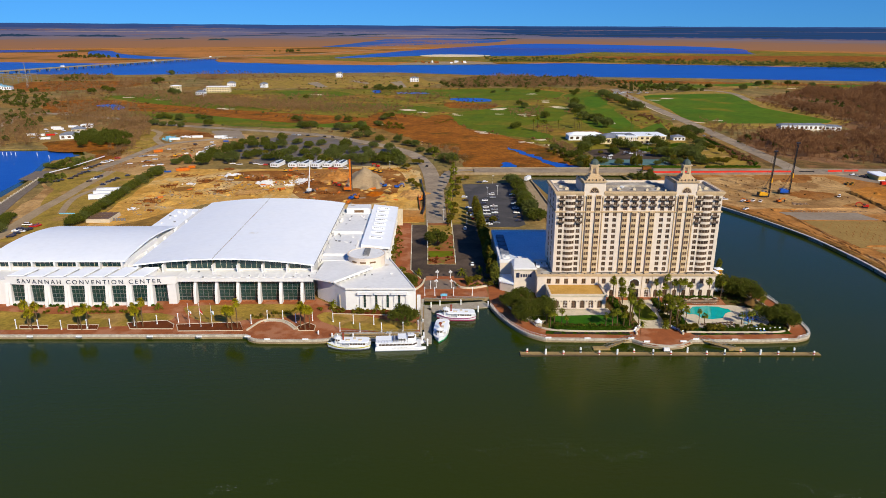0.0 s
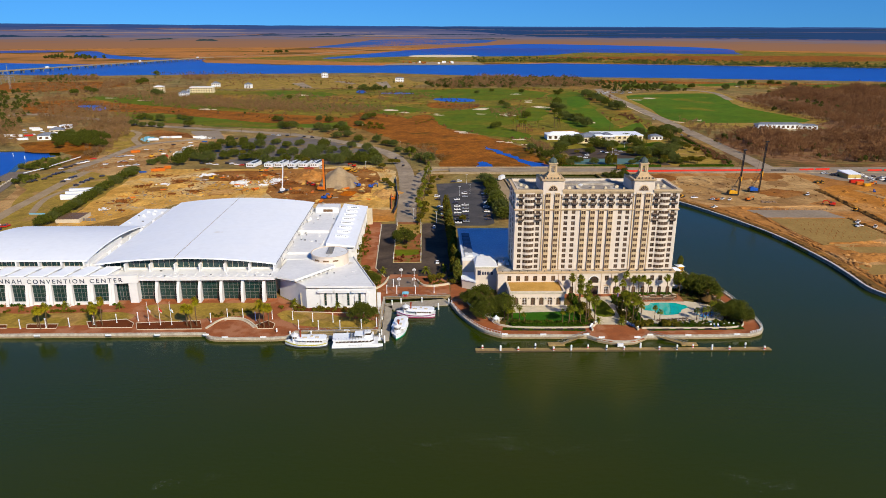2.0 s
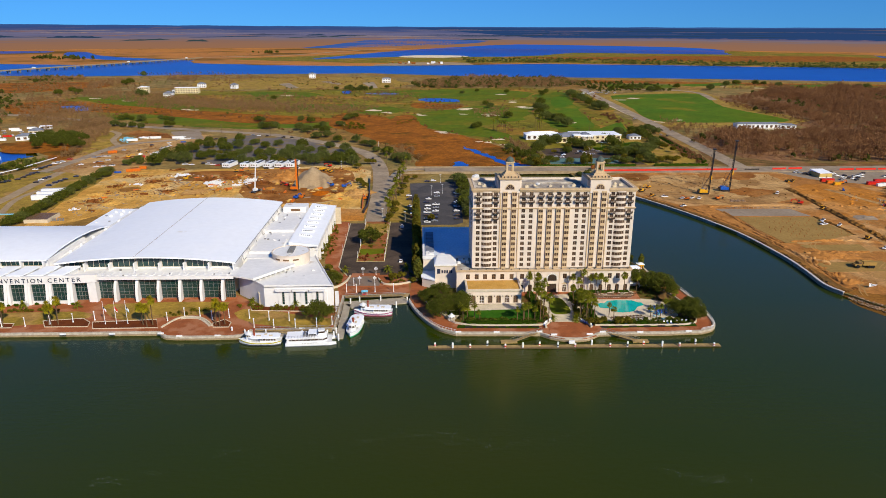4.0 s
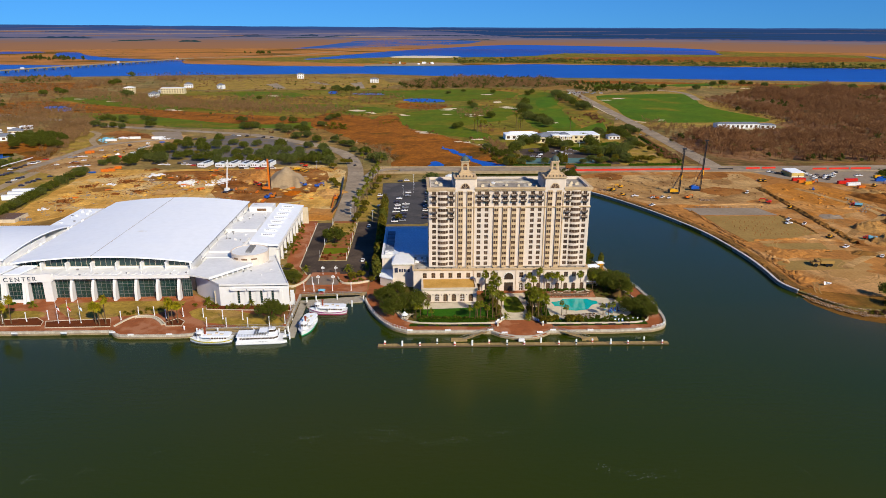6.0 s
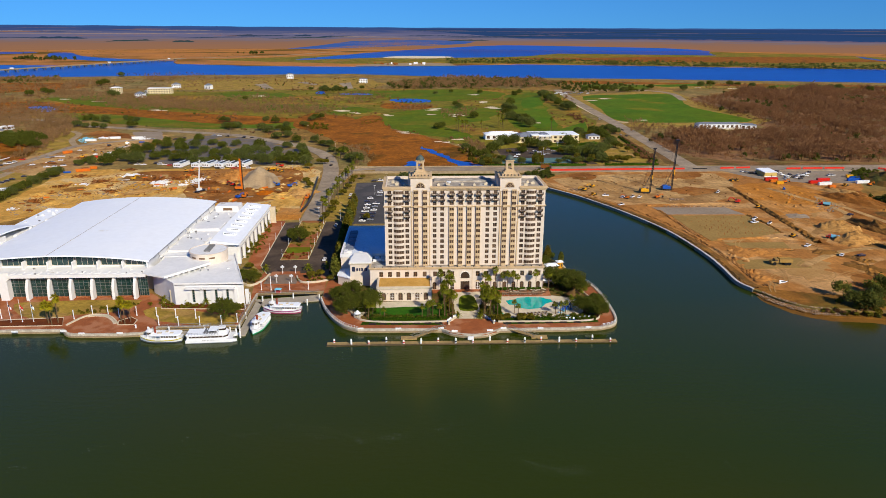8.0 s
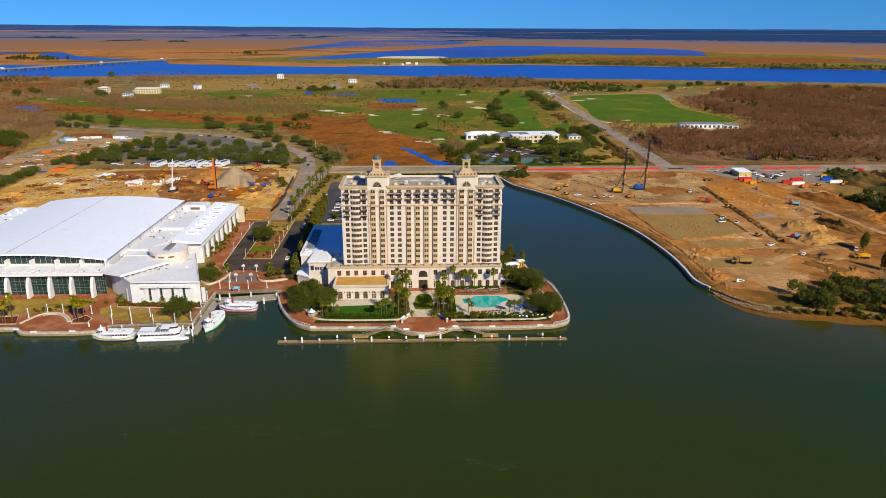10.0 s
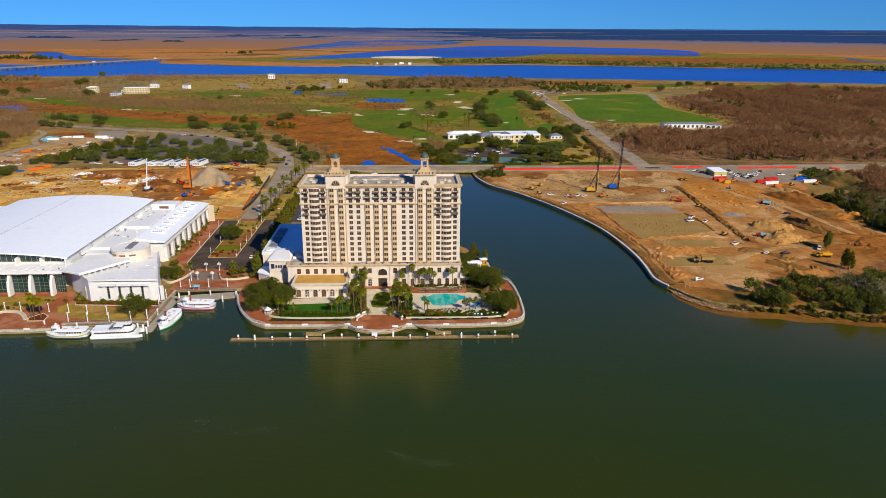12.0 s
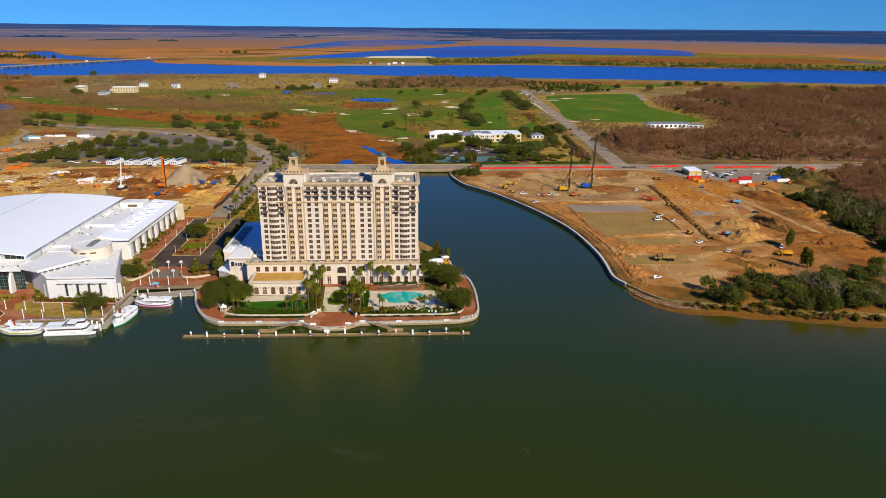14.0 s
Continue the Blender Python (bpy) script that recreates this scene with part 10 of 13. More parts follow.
# eastern site car park
park([(388.8, 608.0), (390.0, 602.6), (392.8, 599.8), (400.8, 610.5), (386.5, 610.7), (417.1, 602.1), (415.8, 594.2), (416.8, 589.0), (419.4, 610.3), (416.7, 583.9), (419.9, 583.8), (422.5, 581.2), (422.9, 576.2), (410.9, 578.9), (422.8, 594.1), (435.1, 593.9), (434.9, 588.7), (428.9, 583.7), (441.9, 599.1), (446.5, 604.4), (458.6, 590.9), (461.8, 590.9), (429.7, 591.4)], 20, (0, 1, 1, 2, 3, 6), seed=19)
park([(317.1, 444.5), (312.4, 437.0), (321.6, 432.2), (319.1, 380.3), (329.4, 361.7), (366.0, 368.5), (325.6, 525.6), (242.3, 511.0)], 52, (1, 1, 8, 0), jitter=22, seed=20)
park([(340.3, 360.3), (391.3, 452.3)], 10, (4,), seed=21)


def container_kind(paint, L, label, name="shipping_container"):
    t = thing(name, pose(0, 0, -400), label, "container")
    bm = bmesh.new()
    box(bm, -L / 2, L / 2, -1.2, 1.2, 0.12, 2.6)
    n = int(L / 0.6)
    for k in range(n):
        for s in (-1, 1):
            box(bm, -L / 2 + 0.15 + k * 0.6, -L / 2 + 0.45 + k * 0.6, *sorted((s * 1.2, s * 1.26)), 0.25, 2.45)
    part("body", bm, paint, t)
    for s in (-0.6, 0.6):
        bm = bmesh.new()
        box(bm, L / 2, L / 2 + 0.06, s - 0.55, s + 0.55, 0.2, 2.5)
        part("door", bm, paint, t)
    bm = bmesh.new()
    box(bm, -L / 2, L / 2, -1.22, 1.22, 0, 0.14)
    part("base_frame", bm, M["dark_metal"], t)
    return t


CONT = {c: container_kind(M[c + "_paint"], L, f"{c} steel shipping container on the ground") for c, L in (("red", 12.0), ("blue", 12.0), ("orange", 6.0), ("white", 12.0), ("yellow", 6.0))}


def put(kind, places, heading, z=3.1, scale=1.0):
    for x, y in places:
        copy_thing(kind, pose(x, y, z, 0, 0, heading) @ Matrix.Diagonal((scale, scale, scale, 1)))


put(CONT["red"], [(427.2, 559.7), (439.4, 569.0)], 8)
put(CONT["white"], [(431.5, 552.6), (469.0, 558.9)], 6)
put(CONT["orange"], [(431.0, 541.3), (392.1, 565.0)], 5)
put(CONT["blue"], [(467.4, 568.6), (474.4, 575.8)], 0)
put(CONT["yellow"], [(472.5, 583.4), (394.3, 557.9)], 4)
put(CONT["red"], [(394.0, 572.3)], 4)
put(CONT["orange"], [(-290.9, 729.2), (-292.6, 725.7), (-233.7, 626.9), (-228.3, 629.5), (-226.7, 640.3)], 10)
put(CONT["blue"], [(-242.7, 621.6), (-240.4, 798.1)], 10, scale=0.5)
put(CONT["white"], [(-283, 828), (-257, 828), (-304, 810), (-479, 839), (-489, 841), (-483, 892), (-475, 914), (-458, 813), (-442, 858), (-492, 903), (-239.3, 709.3), (-240.2, 719.3)], 10)
put(CONT["red"], [(-467, 843), (-252.4, 699.4)], 12, scale=0.8)
put(CONT["white"], [(-256.0, 519.1), (-257.6, 530.4), (-259.3, 540.1)], 12, scale=1.5)


def office_trailer():
    t = thing("office_trailer", pose(0, 0, -400), "white site office trailer with dark solar roof panels", "trailer", "site trailers")
    bm = bmesh.new()
    box(bm, -4.0, 4.0, -8.5, 8.5, 0.5, 4.0)
    part("body", bm, M["white_paint"], t)
    bm = bmesh.new()
    v = [bm.verts.new(p) for p in ((-4.2, -8.7, 4.0), (4.2, -8.7, 4.0), (4.2, 8.7, 4.0), (-4.2, 8.7, 4.0), (0, -8.7, 4.7), (0, 8.7, 4.7))]
    for f in ((0, 1, 4), (1, 2, 5, 4), (2, 3, 5), (3, 0, 4, 5), (3, 2, 1, 0)):
        bm.faces.new([v[i] for i in f])
    part("roof", bm, M["white_membrane"], t)
    bm = bmesh.new()
    v = [bm.verts.new(p) for p in ((1.0, -7.5, 4.68), (3.6, -7.5, 4.26), (3.6, 7.5, 4.26), (1.0, 7.5, 4.68))]
    bm.faces.new(v)
    part("solar_panel", bm, M["black_paint"], t)
    bm = bmesh.new()
    bm.faces.new([bm.verts.new(p) for p in ((-2.6, -7.5, 4.42), (-1.0, -7.5, 4.68), (-1.0, 7.5, 4.68), (-2.6, 7.5, 4.42))])
    part("solar_panel", bm, M["black_paint"], t)
    for k in range(3):
        bm = bmesh.new()
        box(bm, -2.9 + k * 2.2, -1.7 + k * 2.2, -8.58, -8.5, 1.8, 3.0)
        part("window", bm, M["glass_dark"], t)
    bm = bmesh.new()
    box(bm, -3.9, 3.9, -8.4, 8.4, 0, 0.5)
    part("skirt", bm, M["dark_metal"], t)
    return t


OT = office_trailer()
put(OT, [(-148.1, 651.9), (-131.2, 652.0), (-121.5, 652.1), (-109.5, 652.1), (-98.6, 652.2), (-87.7, 652.3)], -12)

# ---------------------------------------------------------------- building machines


def tracks(t, L=3.6, gap=1.2, h=0.9, w=0.55):
    for s in (-1, 1):
        bm = bmesh.new()
        n = 14
        prof = []
        for k in range(n):
            a = math.tau * k / n
            prof.append((math.copysign(L / 2 - h / 2, math.cos(a)) + h / 2 * math.cos(a), h / 2 + h / 2 * math.sin(a)))
        sd = [[bm.verts.new((x, s * gap + c * w / 2, z)) for x, z in prof] for c in (-1, 1)]
        bm.faces.new(sd[0])
        bm.faces.new(sd[1][::-1])
        for i in range(n):
            bm.faces.new((sd[0][i], sd[1][i], sd[1][(i + 1) % n], sd[0][(i + 1) % n]))
        part("track", bm, M["dark_metal"], t)


def beam(bm, p, q, w, h0, h1):
    """A tapering box arm in the x-z plane."""
    p, q = Vector(p), Vector(q)
    d = (q - p).normalized()
    nrm = Vector((-d.z, 0, d.x))
    v = [bm.verts.new(x) for x in (p + nrm * h0 + Vector((0, -w, 0)), p - nrm * h0 + Vector((0, -w, 0)), q - nrm * h1 + Vector((0, -w, 0)), q + nrm * h1 + Vector((0, -w, 0)),
                                   p + nrm * h0 + Vector((0, w, 0)), p - nrm * h0 + Vector((0, w, 0)), q - nrm * h1 + Vector((0, w, 0)), q + nrm * h1 + Vector((0, w, 0)))]
    for f in ((0, 1, 2, 3), (7, 6, 5, 4), (0, 4, 5, 1), (1, 5, 6, 2), (2, 6, 7, 3), (3, 7, 4, 0)):
        bm.faces.new([v[i] for i in f])


def excavator_kind(paint, label):
    t = thing("excavator", pose(0, 0, -400), label, "excavator", "earth movers")
    tracks(t)
    bm = bmesh.new()
    box(bm, -2.3, 1.4, -1.35, 1.35, 1.0, 1.9)
    box(bm, -2.3, -0.2, -1.35, 1.35, 1.9, 2.5)
    part("house", bm, paint, t)
    bm = bmesh.new()
    box(bm, 0.1, 1.5, 0.3, 1.3, 1.9, 3.1)
    part("cab", bm, M["glass_dark"], t)
    bm = bmesh.new()
    beam(bm, (1.0, -0.3, 1.8), (3.2, -0.3, 3.6), 0.28, 0.4, 0.3)
    beam(bm, (3.1, -0.3, 3.6), (5.8, -0.3, 3.4), 0.28, 0.3, 0.25)
    part("boom", bm, paint, t)
    bm = bmesh.new()
    beam(bm, (5.6, -0.3, 3.6), (6.3, -0.3, 1.2), 0.22, 0.3, 0.18)
    part("stick", bm, paint, t)
    bm = bmesh.new()
    beam(bm, (6.4, -0.3, 1.2), (5.4, -0.3, 0.5), 0.6, 0.5, 0.25)
    part("bucket", bm, M["dark_metal"], t)
    return t


def dump_truck_kind(paint, bed, label):
    t = thing("dump_truck", pose(0, 0, -400), label, "dump truck", "earth movers")
    bm = bmesh.new()
    box(bm, 2.4, 4.9, -1.3, 1.3, 1.0, 2.0)
    box(bm, 1.6, 3.4, -1.3, 1.3, 1.0, 3.2)
    part("cab", bm, paint, t)
    bm = bmesh.new()
    box(bm, 2.0, 3.46, -1.35, 1.35, 2.2, 2.95)
    part("cab_glass", bm, M["glass_dark"], t)
    bm = bmesh.new()
    box(bm, -5.0, 1.2, -1.5, 1.5, 1.5, 2.0)
    for s in (-1, 1):
        box(bm, -5.0, 1.3, *sorted((s * 1.5, s * 1.62)), 1.5, 3.1)
    box(bm, 1.2, 1.35, -1.5, 1.5, 1.5, 3.4)
    box(bm, -4.9, 1.2, -1.48, 1.48, 2.0, 2.85)
    part("tipper_bed", bm, bed, t)
    bm = bmesh.new()
    box(bm, -4.6, 4.6, -0.5, 0.5, 0.9, 1.4)
    part("chassis", bm, M["dark_metal"], t)
    wheels(t, (-3.6, -1.9, 3.5), 1.25, 0.85, 0.6)
    return t


def dozer_kind(paint, label):
    t = thing("bulldozer", pose(0, 0, -400), label, "bulldozer", "earth movers")
    tracks(t, 3.4, 1.1, 1.0, 0.6)
    bm = bmesh.new()
    box(bm, -0.2, 2.0, -0.75, 0.75, 0.8, 1.9)
    box(bm, -1.6, -0.2, -0.9, 0.9, 0.8, 1.5)
    part("body", bm, paint, t)
    bm = bmesh.new()
    box(bm, -1.4, -0.1, -0.85, 0.85, 1.5, 2.9)
    part("cab", bm, M["glass_dark"], t)
    bm = bmesh.new()
    box(bm, -1.5, 0.0, -0.95, 0.95, 2.9, 3.05)
    part("cab_roof", bm, paint, t)
    bm = bmesh.new()
    for k in range(5):
        a0, a1 = -0.5 + 0.25 * k, -0.25 + 0.25 * k
        box(bm, 2.5 + 0.5 * a0 * a0, 2.7 + 0.5 * a0 * a0, -1.9, 1.9, 0.75 + a0, 0.75 + a1)
    part("blade", bm, M["steel"], t)
    return t


EXC_Y = excavator_kind(M["yellow_paint"], "yellow tracked excavator on the bare earth")
EXC_O = excavator_kind(M["orange_paint"], "orange tracked excavator on the bare earth")
EXC_R = excavator_kind(M["red_paint"], "red tracked excavator on the bare earth")
EXC_B = excavator_kind(M["blue_paint"], "blue tracked machine on the bare earth")
DUMP_Y = dump_truck_kind(M["yellow_paint"], M["yellow_paint"], "yellow articulated dump truck on the haul track")
DUMP_T = dump_truck_kind(M["gravel_tan"], M["gravel_tan"], "dusty tan articulated dump truck carrying earth")
DUMP_R = dump_truck_kind(M["red_paint"], M["cyan_paint"], "red tipper truck with a blue-white load")
DOZ = dozer_kind(M["yellow_paint"], "yellow tracked bulldozer on the bare earth")
put(DUMP_T, [(284.7, 347.4)], 178, scale=1.2)
put(DUMP_Y, [(360.3, 354.6)], 178, scale=0.9)
put(DUMP_R, [(344.4, 396.1), (389.4, 481.9)], 150, scale=0.8)
put(EXC_R, [(326.2, 492.4)], 160, scale=1.0)
put(DOZ, [(334.5, 476.0), (320.7, 400.6), (217.4, 536.5), (220.7, 519.8), (446.3, 547.7)], 30, scale=0.95)
put(DOZ, [(358.1, 570.4), (362.2, 570.4)], 90, scale=0.95)
put(EXC_O, [(401.3, 562.5), (269.4, 508.9), (469.6, 549.6)], 20, scale=0.85)
put(EXC_B, [(386.4, 535.5)], 70, scale=0.6)
put(EXC_Y, [(217.7, 538.7), (227.4, 549.5)], 200, scale=0.85)
put(EXC_O, [(244.5, 508.0)], 150, scale=0.8)
park([(250.4, 512.0), (255.4, 510.2), (229.9, 516.7), (311.9, 434.3), (233.8, 486.6)], 30, (1, 1, 3, 1), jitter=30, seed=25)
for q, h in zip([(-51.7, 625.3), (-57.2, 627.9), (-47.6, 620.2), (-135.4, 624.8), (-130.2, 624.9), (-255.5, 726.0), (-263.9, 699.3), (-266.9, 732.9), (-170.3, 590.1), (-58.6, 563.6)], (10, 200, 40, 10, 20, 100, 30, 190, 60, 120)):
    put((EXC_Y, DOZ, DUMP_Y)[int(h) % 3] if h != 20 else EXC_O, [q], h, scale=0.95)
for q, h in zip([(-39.4, 561.6), (-28.2, 557.4), (-61.8, 517.9)], (190, 20, 60)):
    put(EXC_B, [q], h, scale=0.95)
put(EXC_R, [(-77.6, 563.5), (-51.8, 646.9)], 160, scale=0.9)
put(EXC_O, [(-7.6, 514.3), (-57.6, 519.7)], 80, scale=0.9)


def pile_rig(x, y, paint, h, lean, label):
    t = thing("pile_driver", pose(x, y, 3.1), label, "pile driver", "pile drivers")
    tracks(t, 6.0, 2.0, 1.3, 0.9)
    bm = bmesh.new()
    box(bm, -4.6, 2.0, -1.8, 1.8, 1.4, 3.4)
    box(bm, -4.2, -0.5, -1.5, 1.5, 3.4, 4.3)
    part("house", bm, paint, t)
    bm = bmesh.new()
    box(bm, -5.4, -4.6, -1.7, 1.7, 1.5, 3.3)
    part("counterweight", bm, M["dark_metal"], t)
    bm = bmesh.new()
    tube(bm, (-1.5, -1.2, 4.2), (-1.5, 1.2, 4.2), 0.9, sides=12)
    part("winch_drum", bm, M["steel"], t)
    bm = bmesh.new()
    box(bm, 0.6, 2.2, 0.8, 1.9, 2.2, 4.2)
    part("cab", bm, M["glass_dark"], t)
    top = Vector((3.2 + lean, 0, h))
    for a, b in ((-0.4, -0.35), (0.4, -0.35), (-0.4, 0.4), (0.4, 0.4)):
        bm = bmesh.new()
        tube(bm, (3.2 + a, b, 0.3), top + Vector((a, b, 0)), 0.12, sides=5)
        part("mast_chord", bm, M["black_paint"], t)
    bm = bmesh.new()
    n = int(h / 1.6)
    for k in range(n):
        p, q = Vector((3.2, 0, 0.3)).lerp(top, k / n), Vector((3.2, 0, 0.3)).lerp(top, (k + 1) / n)
        for s in (-0.5, 0.55):
            tube(bm, p + Vector((-0.4, s * 0.7, 0)), q + Vector((0.4, s * 0.7, 0)), 0.07, sides=4)
    part("mast_lattice", bm, M["black_paint"], t)
    bm = bmesh.new()
    box(bm, 3.6, 4.0, -0.25, 0.25, 0.6, h * 0.97, (lean * 0.97, 0))
    part("leader", bm, M["black_paint"], t)
    bm = bmesh.new()
    box(bm, top.x - 1.2, top.x + 1.6, -0.7, 0.7, h, h + 0.9)
    part("crown_block", bm, M["black_paint"], t)
    bm = bmesh.new()
    for s in (-0.9, 0.9):
        tube(bm, (-2.5, s, 3.5), (3.0 + lean * 0.5, s * 0.4, h * 0.45), 0.14, sides=5)
    part("back_stay", bm, M["black_paint"], t)
    bm = bmesh.new()
    for s in (-0.3, 0.3):
        tube(bm, (-3.4, s, 3.6), top + Vector((-0.8, s, 0.6)), 0.04, sides=4)
    part("hoist_rope", bm, M["dark_metal"], t)
    bm = bmesh.new()
    box(bm, 3.7 + lean * 0.3, 4.6 + lean * 0.3, -0.45, 0.45, h * 0.32, h * 0.42)
    part("hammer", bm, M["yellow_paint"], t)
    return t


R1, R2 = [(266.1, 527.2), (287.7, 537.4)]
pile_rig(*R1, M["yellow_paint"], 36, 0.9, "yellow pile driver with a tall black mast")
pile_rig(*R2, M["blue_paint"], 41, 1.2, "blue pile driver with a tall black mast")
# orange drill and white crane of the western site
C1 = [(-68.0, 546.8), (-98.3, 540.7)]
t = thing("drill_rig", pose(*C1[0], 3.1), "orange drilling rig with an upright mast", "drill rig")
tracks(t, 5.0, 1.7, 1.2, 0.8)
bm = bmesh.new()
box(bm, -3.2, 1.6, -1.5, 1.5, 1.2, 3.2)
part("house", bm, M["orange_paint"], t)
bm = bmesh.new()
box(bm, 1.6, 2.9, -0.6, 0.6, 0.5, 26)
part("mast", bm, M["orange_paint"], t)
bm = bmesh.new()
tube(bm, (3.4, 0, 0), (3.4, 0, 24), 0.35, sides=8)
part("auger", bm, M["dark_metal"], t)
bm = bmesh.new()
tube(bm, (-2.5, 0, 3.2), (1.8, 0, 14), 0.2, sides=5)
part("stay", bm, M["orange_paint"], t)
t = thing("mobile_crane", pose(*C1[1], 3.1, 0, 0, 70), "white mobile crane with a raised boom", "crane")
bm = bmesh.new()
box(bm, -5, 5, -1.4, 1.4, 0.8, 1.6)
part("carrier", bm, M["navy_paint"], t)
bm = bmesh.new()
box(bm, -2.5, 1.2, -1.3, 1.3, 1.6, 3.4)
part("house", bm, M["white_paint"], t)
bm = bmesh.new()
beam(bm, (-1.0, 0, 2.8), (3.2, 0, 26.0), 0.3, 0.45, 0.22)
part("boom", bm, M["white_paint"], t)
wheels(t, (-4, -2.5, 2.5, 4), 1.2, 0.6, 0.5)
bm = bmesh.new()
for s in (-2.8, 2.8):
    for x in (-4.5, 4.5):
        box(bm, x - 0.3, x + 0.3, min(0, s), max(0, s), 0.7, 0.95)
        tube(bm, (x, s, 0), (x, s, 0.9), 0.25, sides=6)
part("outrigger", bm, M["steel"], t)
bm = bmesh.new()
tube(bm, (3.2, 0, 26), (4.2, 0, 9), 0.05, sides=4)
box(bm, 3.9, 4.5, -0.3, 0.3, 8.0, 9.0)
part("hook_line", bm, M["dark_metal"], t)

# ---------------------------------------------------------------- earth heaps, fences and debris


def heap(name, x, y, rx, ry, h, material, label, seed=0, turn=0, rugged=0.6):
    """An uneven heap of earth."""
    bm = bmesh.new()
    n = 40 if max(rx, ry) > 8 else 20
    grid = []
    for i in range(n + 1):
        row = []
        for j in range(n + 1):
            u, v = 2 * i / n - 1, 2 * j / n - 1
            d = math.hypot(u, v)
            q = Vector((u * 2.2 + seed, v * 2.2, seed * 0.7))
            f = max(0, 1 - d * (1 + 0.45 * noise.noise(q))) * min(1, 6 * (1 - max(abs(u), abs(v))))
            gully = abs(noise.noise(q * 2.1 + Vector((0, 0, 5))))
            z = h * f ** 0.85 * (1 + rugged * (0.9 * noise.noise(q * 1.3) - 1.1 * gully + 0.40 * noise.noise(q * 5.3) + 0.18 * noise.noise(q * 10.7)))
            row.append(bm.verts.new((u * rx, v * ry, max(0, z) - 0.1)))
        grid.append(row)
    for i in range(n):
        for j in range(n):
            bm.faces.new((grid[i][j], grid[i + 1][j], grid[i + 1][j + 1], grid[i][j + 1]))
    ob = part(name, bm, material, smooth=True)
    ob.matrix_basis = pose(x, y, 3.1, 0, 0, turn)
    return tagged(ob, label, "earth heap", kind="structure")


def berm(pts, w, h, material, label):
    """A long ridge of earth along a plan line."""
    line = [Vector(p) for p in smooth_line(pts, False, 24)]
    bm = bmesh.new()
    rows = []
    for k, p in enumerate(line):
        d = (line[min(k + 1, len(line) - 1)] - line[max(k - 1, 0)]).normalized()
        s = Vector((-d.y, d.x))
        row = []
        for i in range(7):
            u = i / 3 - 1
            e = noise.noise(Vector((p.x * 0.4, p.y * 0.4, i * 0.6)))
            q = p + s * (u * w * (1 + 0.5 * e))
            row.append(bm.verts.new((q.x, q.y, 3.05 + max(-0.1, h * (1 - abs(u)) ** 0.8 * (0.85 + 0.9 * e)))))
        rows.append(row)
    for a, b in zip(rows, rows[1:]):
        for i in range(6):
            bm.faces.new((a[i], a[i + 1], b[i + 1], b[i]))
    return tagged(part("earth_berm", bm, material), label, "earth berm", kind="structure")


def churn(poly, count, material, seed):
    """Many small mounds and clods of earth in one mesh."""
    r = random.Random(seed)
    bm = bmesh.new()
    for x, y in scatter(poly, count, r):
        rx, ry, h, a = r.uniform(1.5, 5), r.uniform(1.0, 2.6), r.uniform(0.5, 1.5), r.uniform(0, math.pi)
        grid = []
        for i in range(9):
            row = []
            for j in range(7):
                u, v = i / 4 - 1, j / 3 - 1
                z = h * max(0, 1 - math.hypot(u, v)) * (1 + 0.9 * noise.noise(Vector((x + u * 2, y + v * 2, 0.5))))
                px, py = u * rx, v * ry
                row.append(bm.verts.new((x + px * math.cos(a) - py * math.sin(a), y + px * math.sin(a) + py * math.cos(a), 3.02 + z)))
            grid.append(row)
        for p, q in zip(grid, grid[1:]):
            for j in range(6):
                bm.faces.new((p[j], q[j], q[j + 1], p[j + 1]))
    tagged(part("churned_earth", bm, material), "small mounds and clods of churned earth", "earth", kind="stuff")


M["heap_pale"] = dirt_mat("heap_pale", (0.37, 0.225, 0.11), (0.27, 0.15, 0.07), (0.16, 0.09, 0.043), 0.5)
H = [(355.4, 391.0), (361.4, 417.0), (386.5, 418.0), (407.6, 385.5), (406.8, 355.4), (280.6, 370.1), (423.7, 496.0), (428.7, 519.8), (428.0, 447.0), (432.9, 437.5), (273.0, 377.2), (376.6, 376.7), (323.2, 368.9), (331.7, 337.0), (339.7, 327.2), (352.2, 452.0), (497.8, 563.2), (399.8, 361.1), (389.2, 367.0), (263.9, 325.8), (269.5, 365.9)]
for k, (rx, ry, h, mt, tr) in enumerate(((14, 11, 7.0, "heap_pale", 20), (11, 14, 7.5, "heap_pale", 60), (7, 25, 5.0, "dirt_ridge", 14), (34, 13, 4.2, "dirt_brown", -25), (30, 10, 3.6, "dirt_brown", -25), (16, 9, 2.5, "dirt_orange", 0), (13, 32, 5.5, "dirt_brown", 25), (11, 20, 4.5, "dirt_heap", 20),
                                         (22, 9, 3, "dirt_ridge", -30), (18, 11, 5.0, "dirt_bright", -30), (4, 9, 1.8, "dirt_orange", 40), (22, 5, 2.2, "dirt_ridge", -20), (9, 6, 1.6, "dirt_ridge", 0), (6, 16, 2.5, "dirt_ridge", 40), (8, 6, 2.2, "dirt_orange", 0), (9, 7, 1.6, "gravel_grey", 0), (25, 40, 9.5, "dirt_olive", 20),
                                         (24, 5, 2.4, "dirt_ridge", -28), (20, 7, 2.6, "dirt_brown", -20), (7, 5, 1.6, "dirt_orange", 10), (4, 8, 1.4, "dirt_orange", 30))):
    heap("earth_heap", *H[k], rx, ry, h, M[mt], "uneven heap of dug earth on the site", k * 3.7, tr, 0.34 if k < 2 else 0.75 if k < 5 else 0.5)
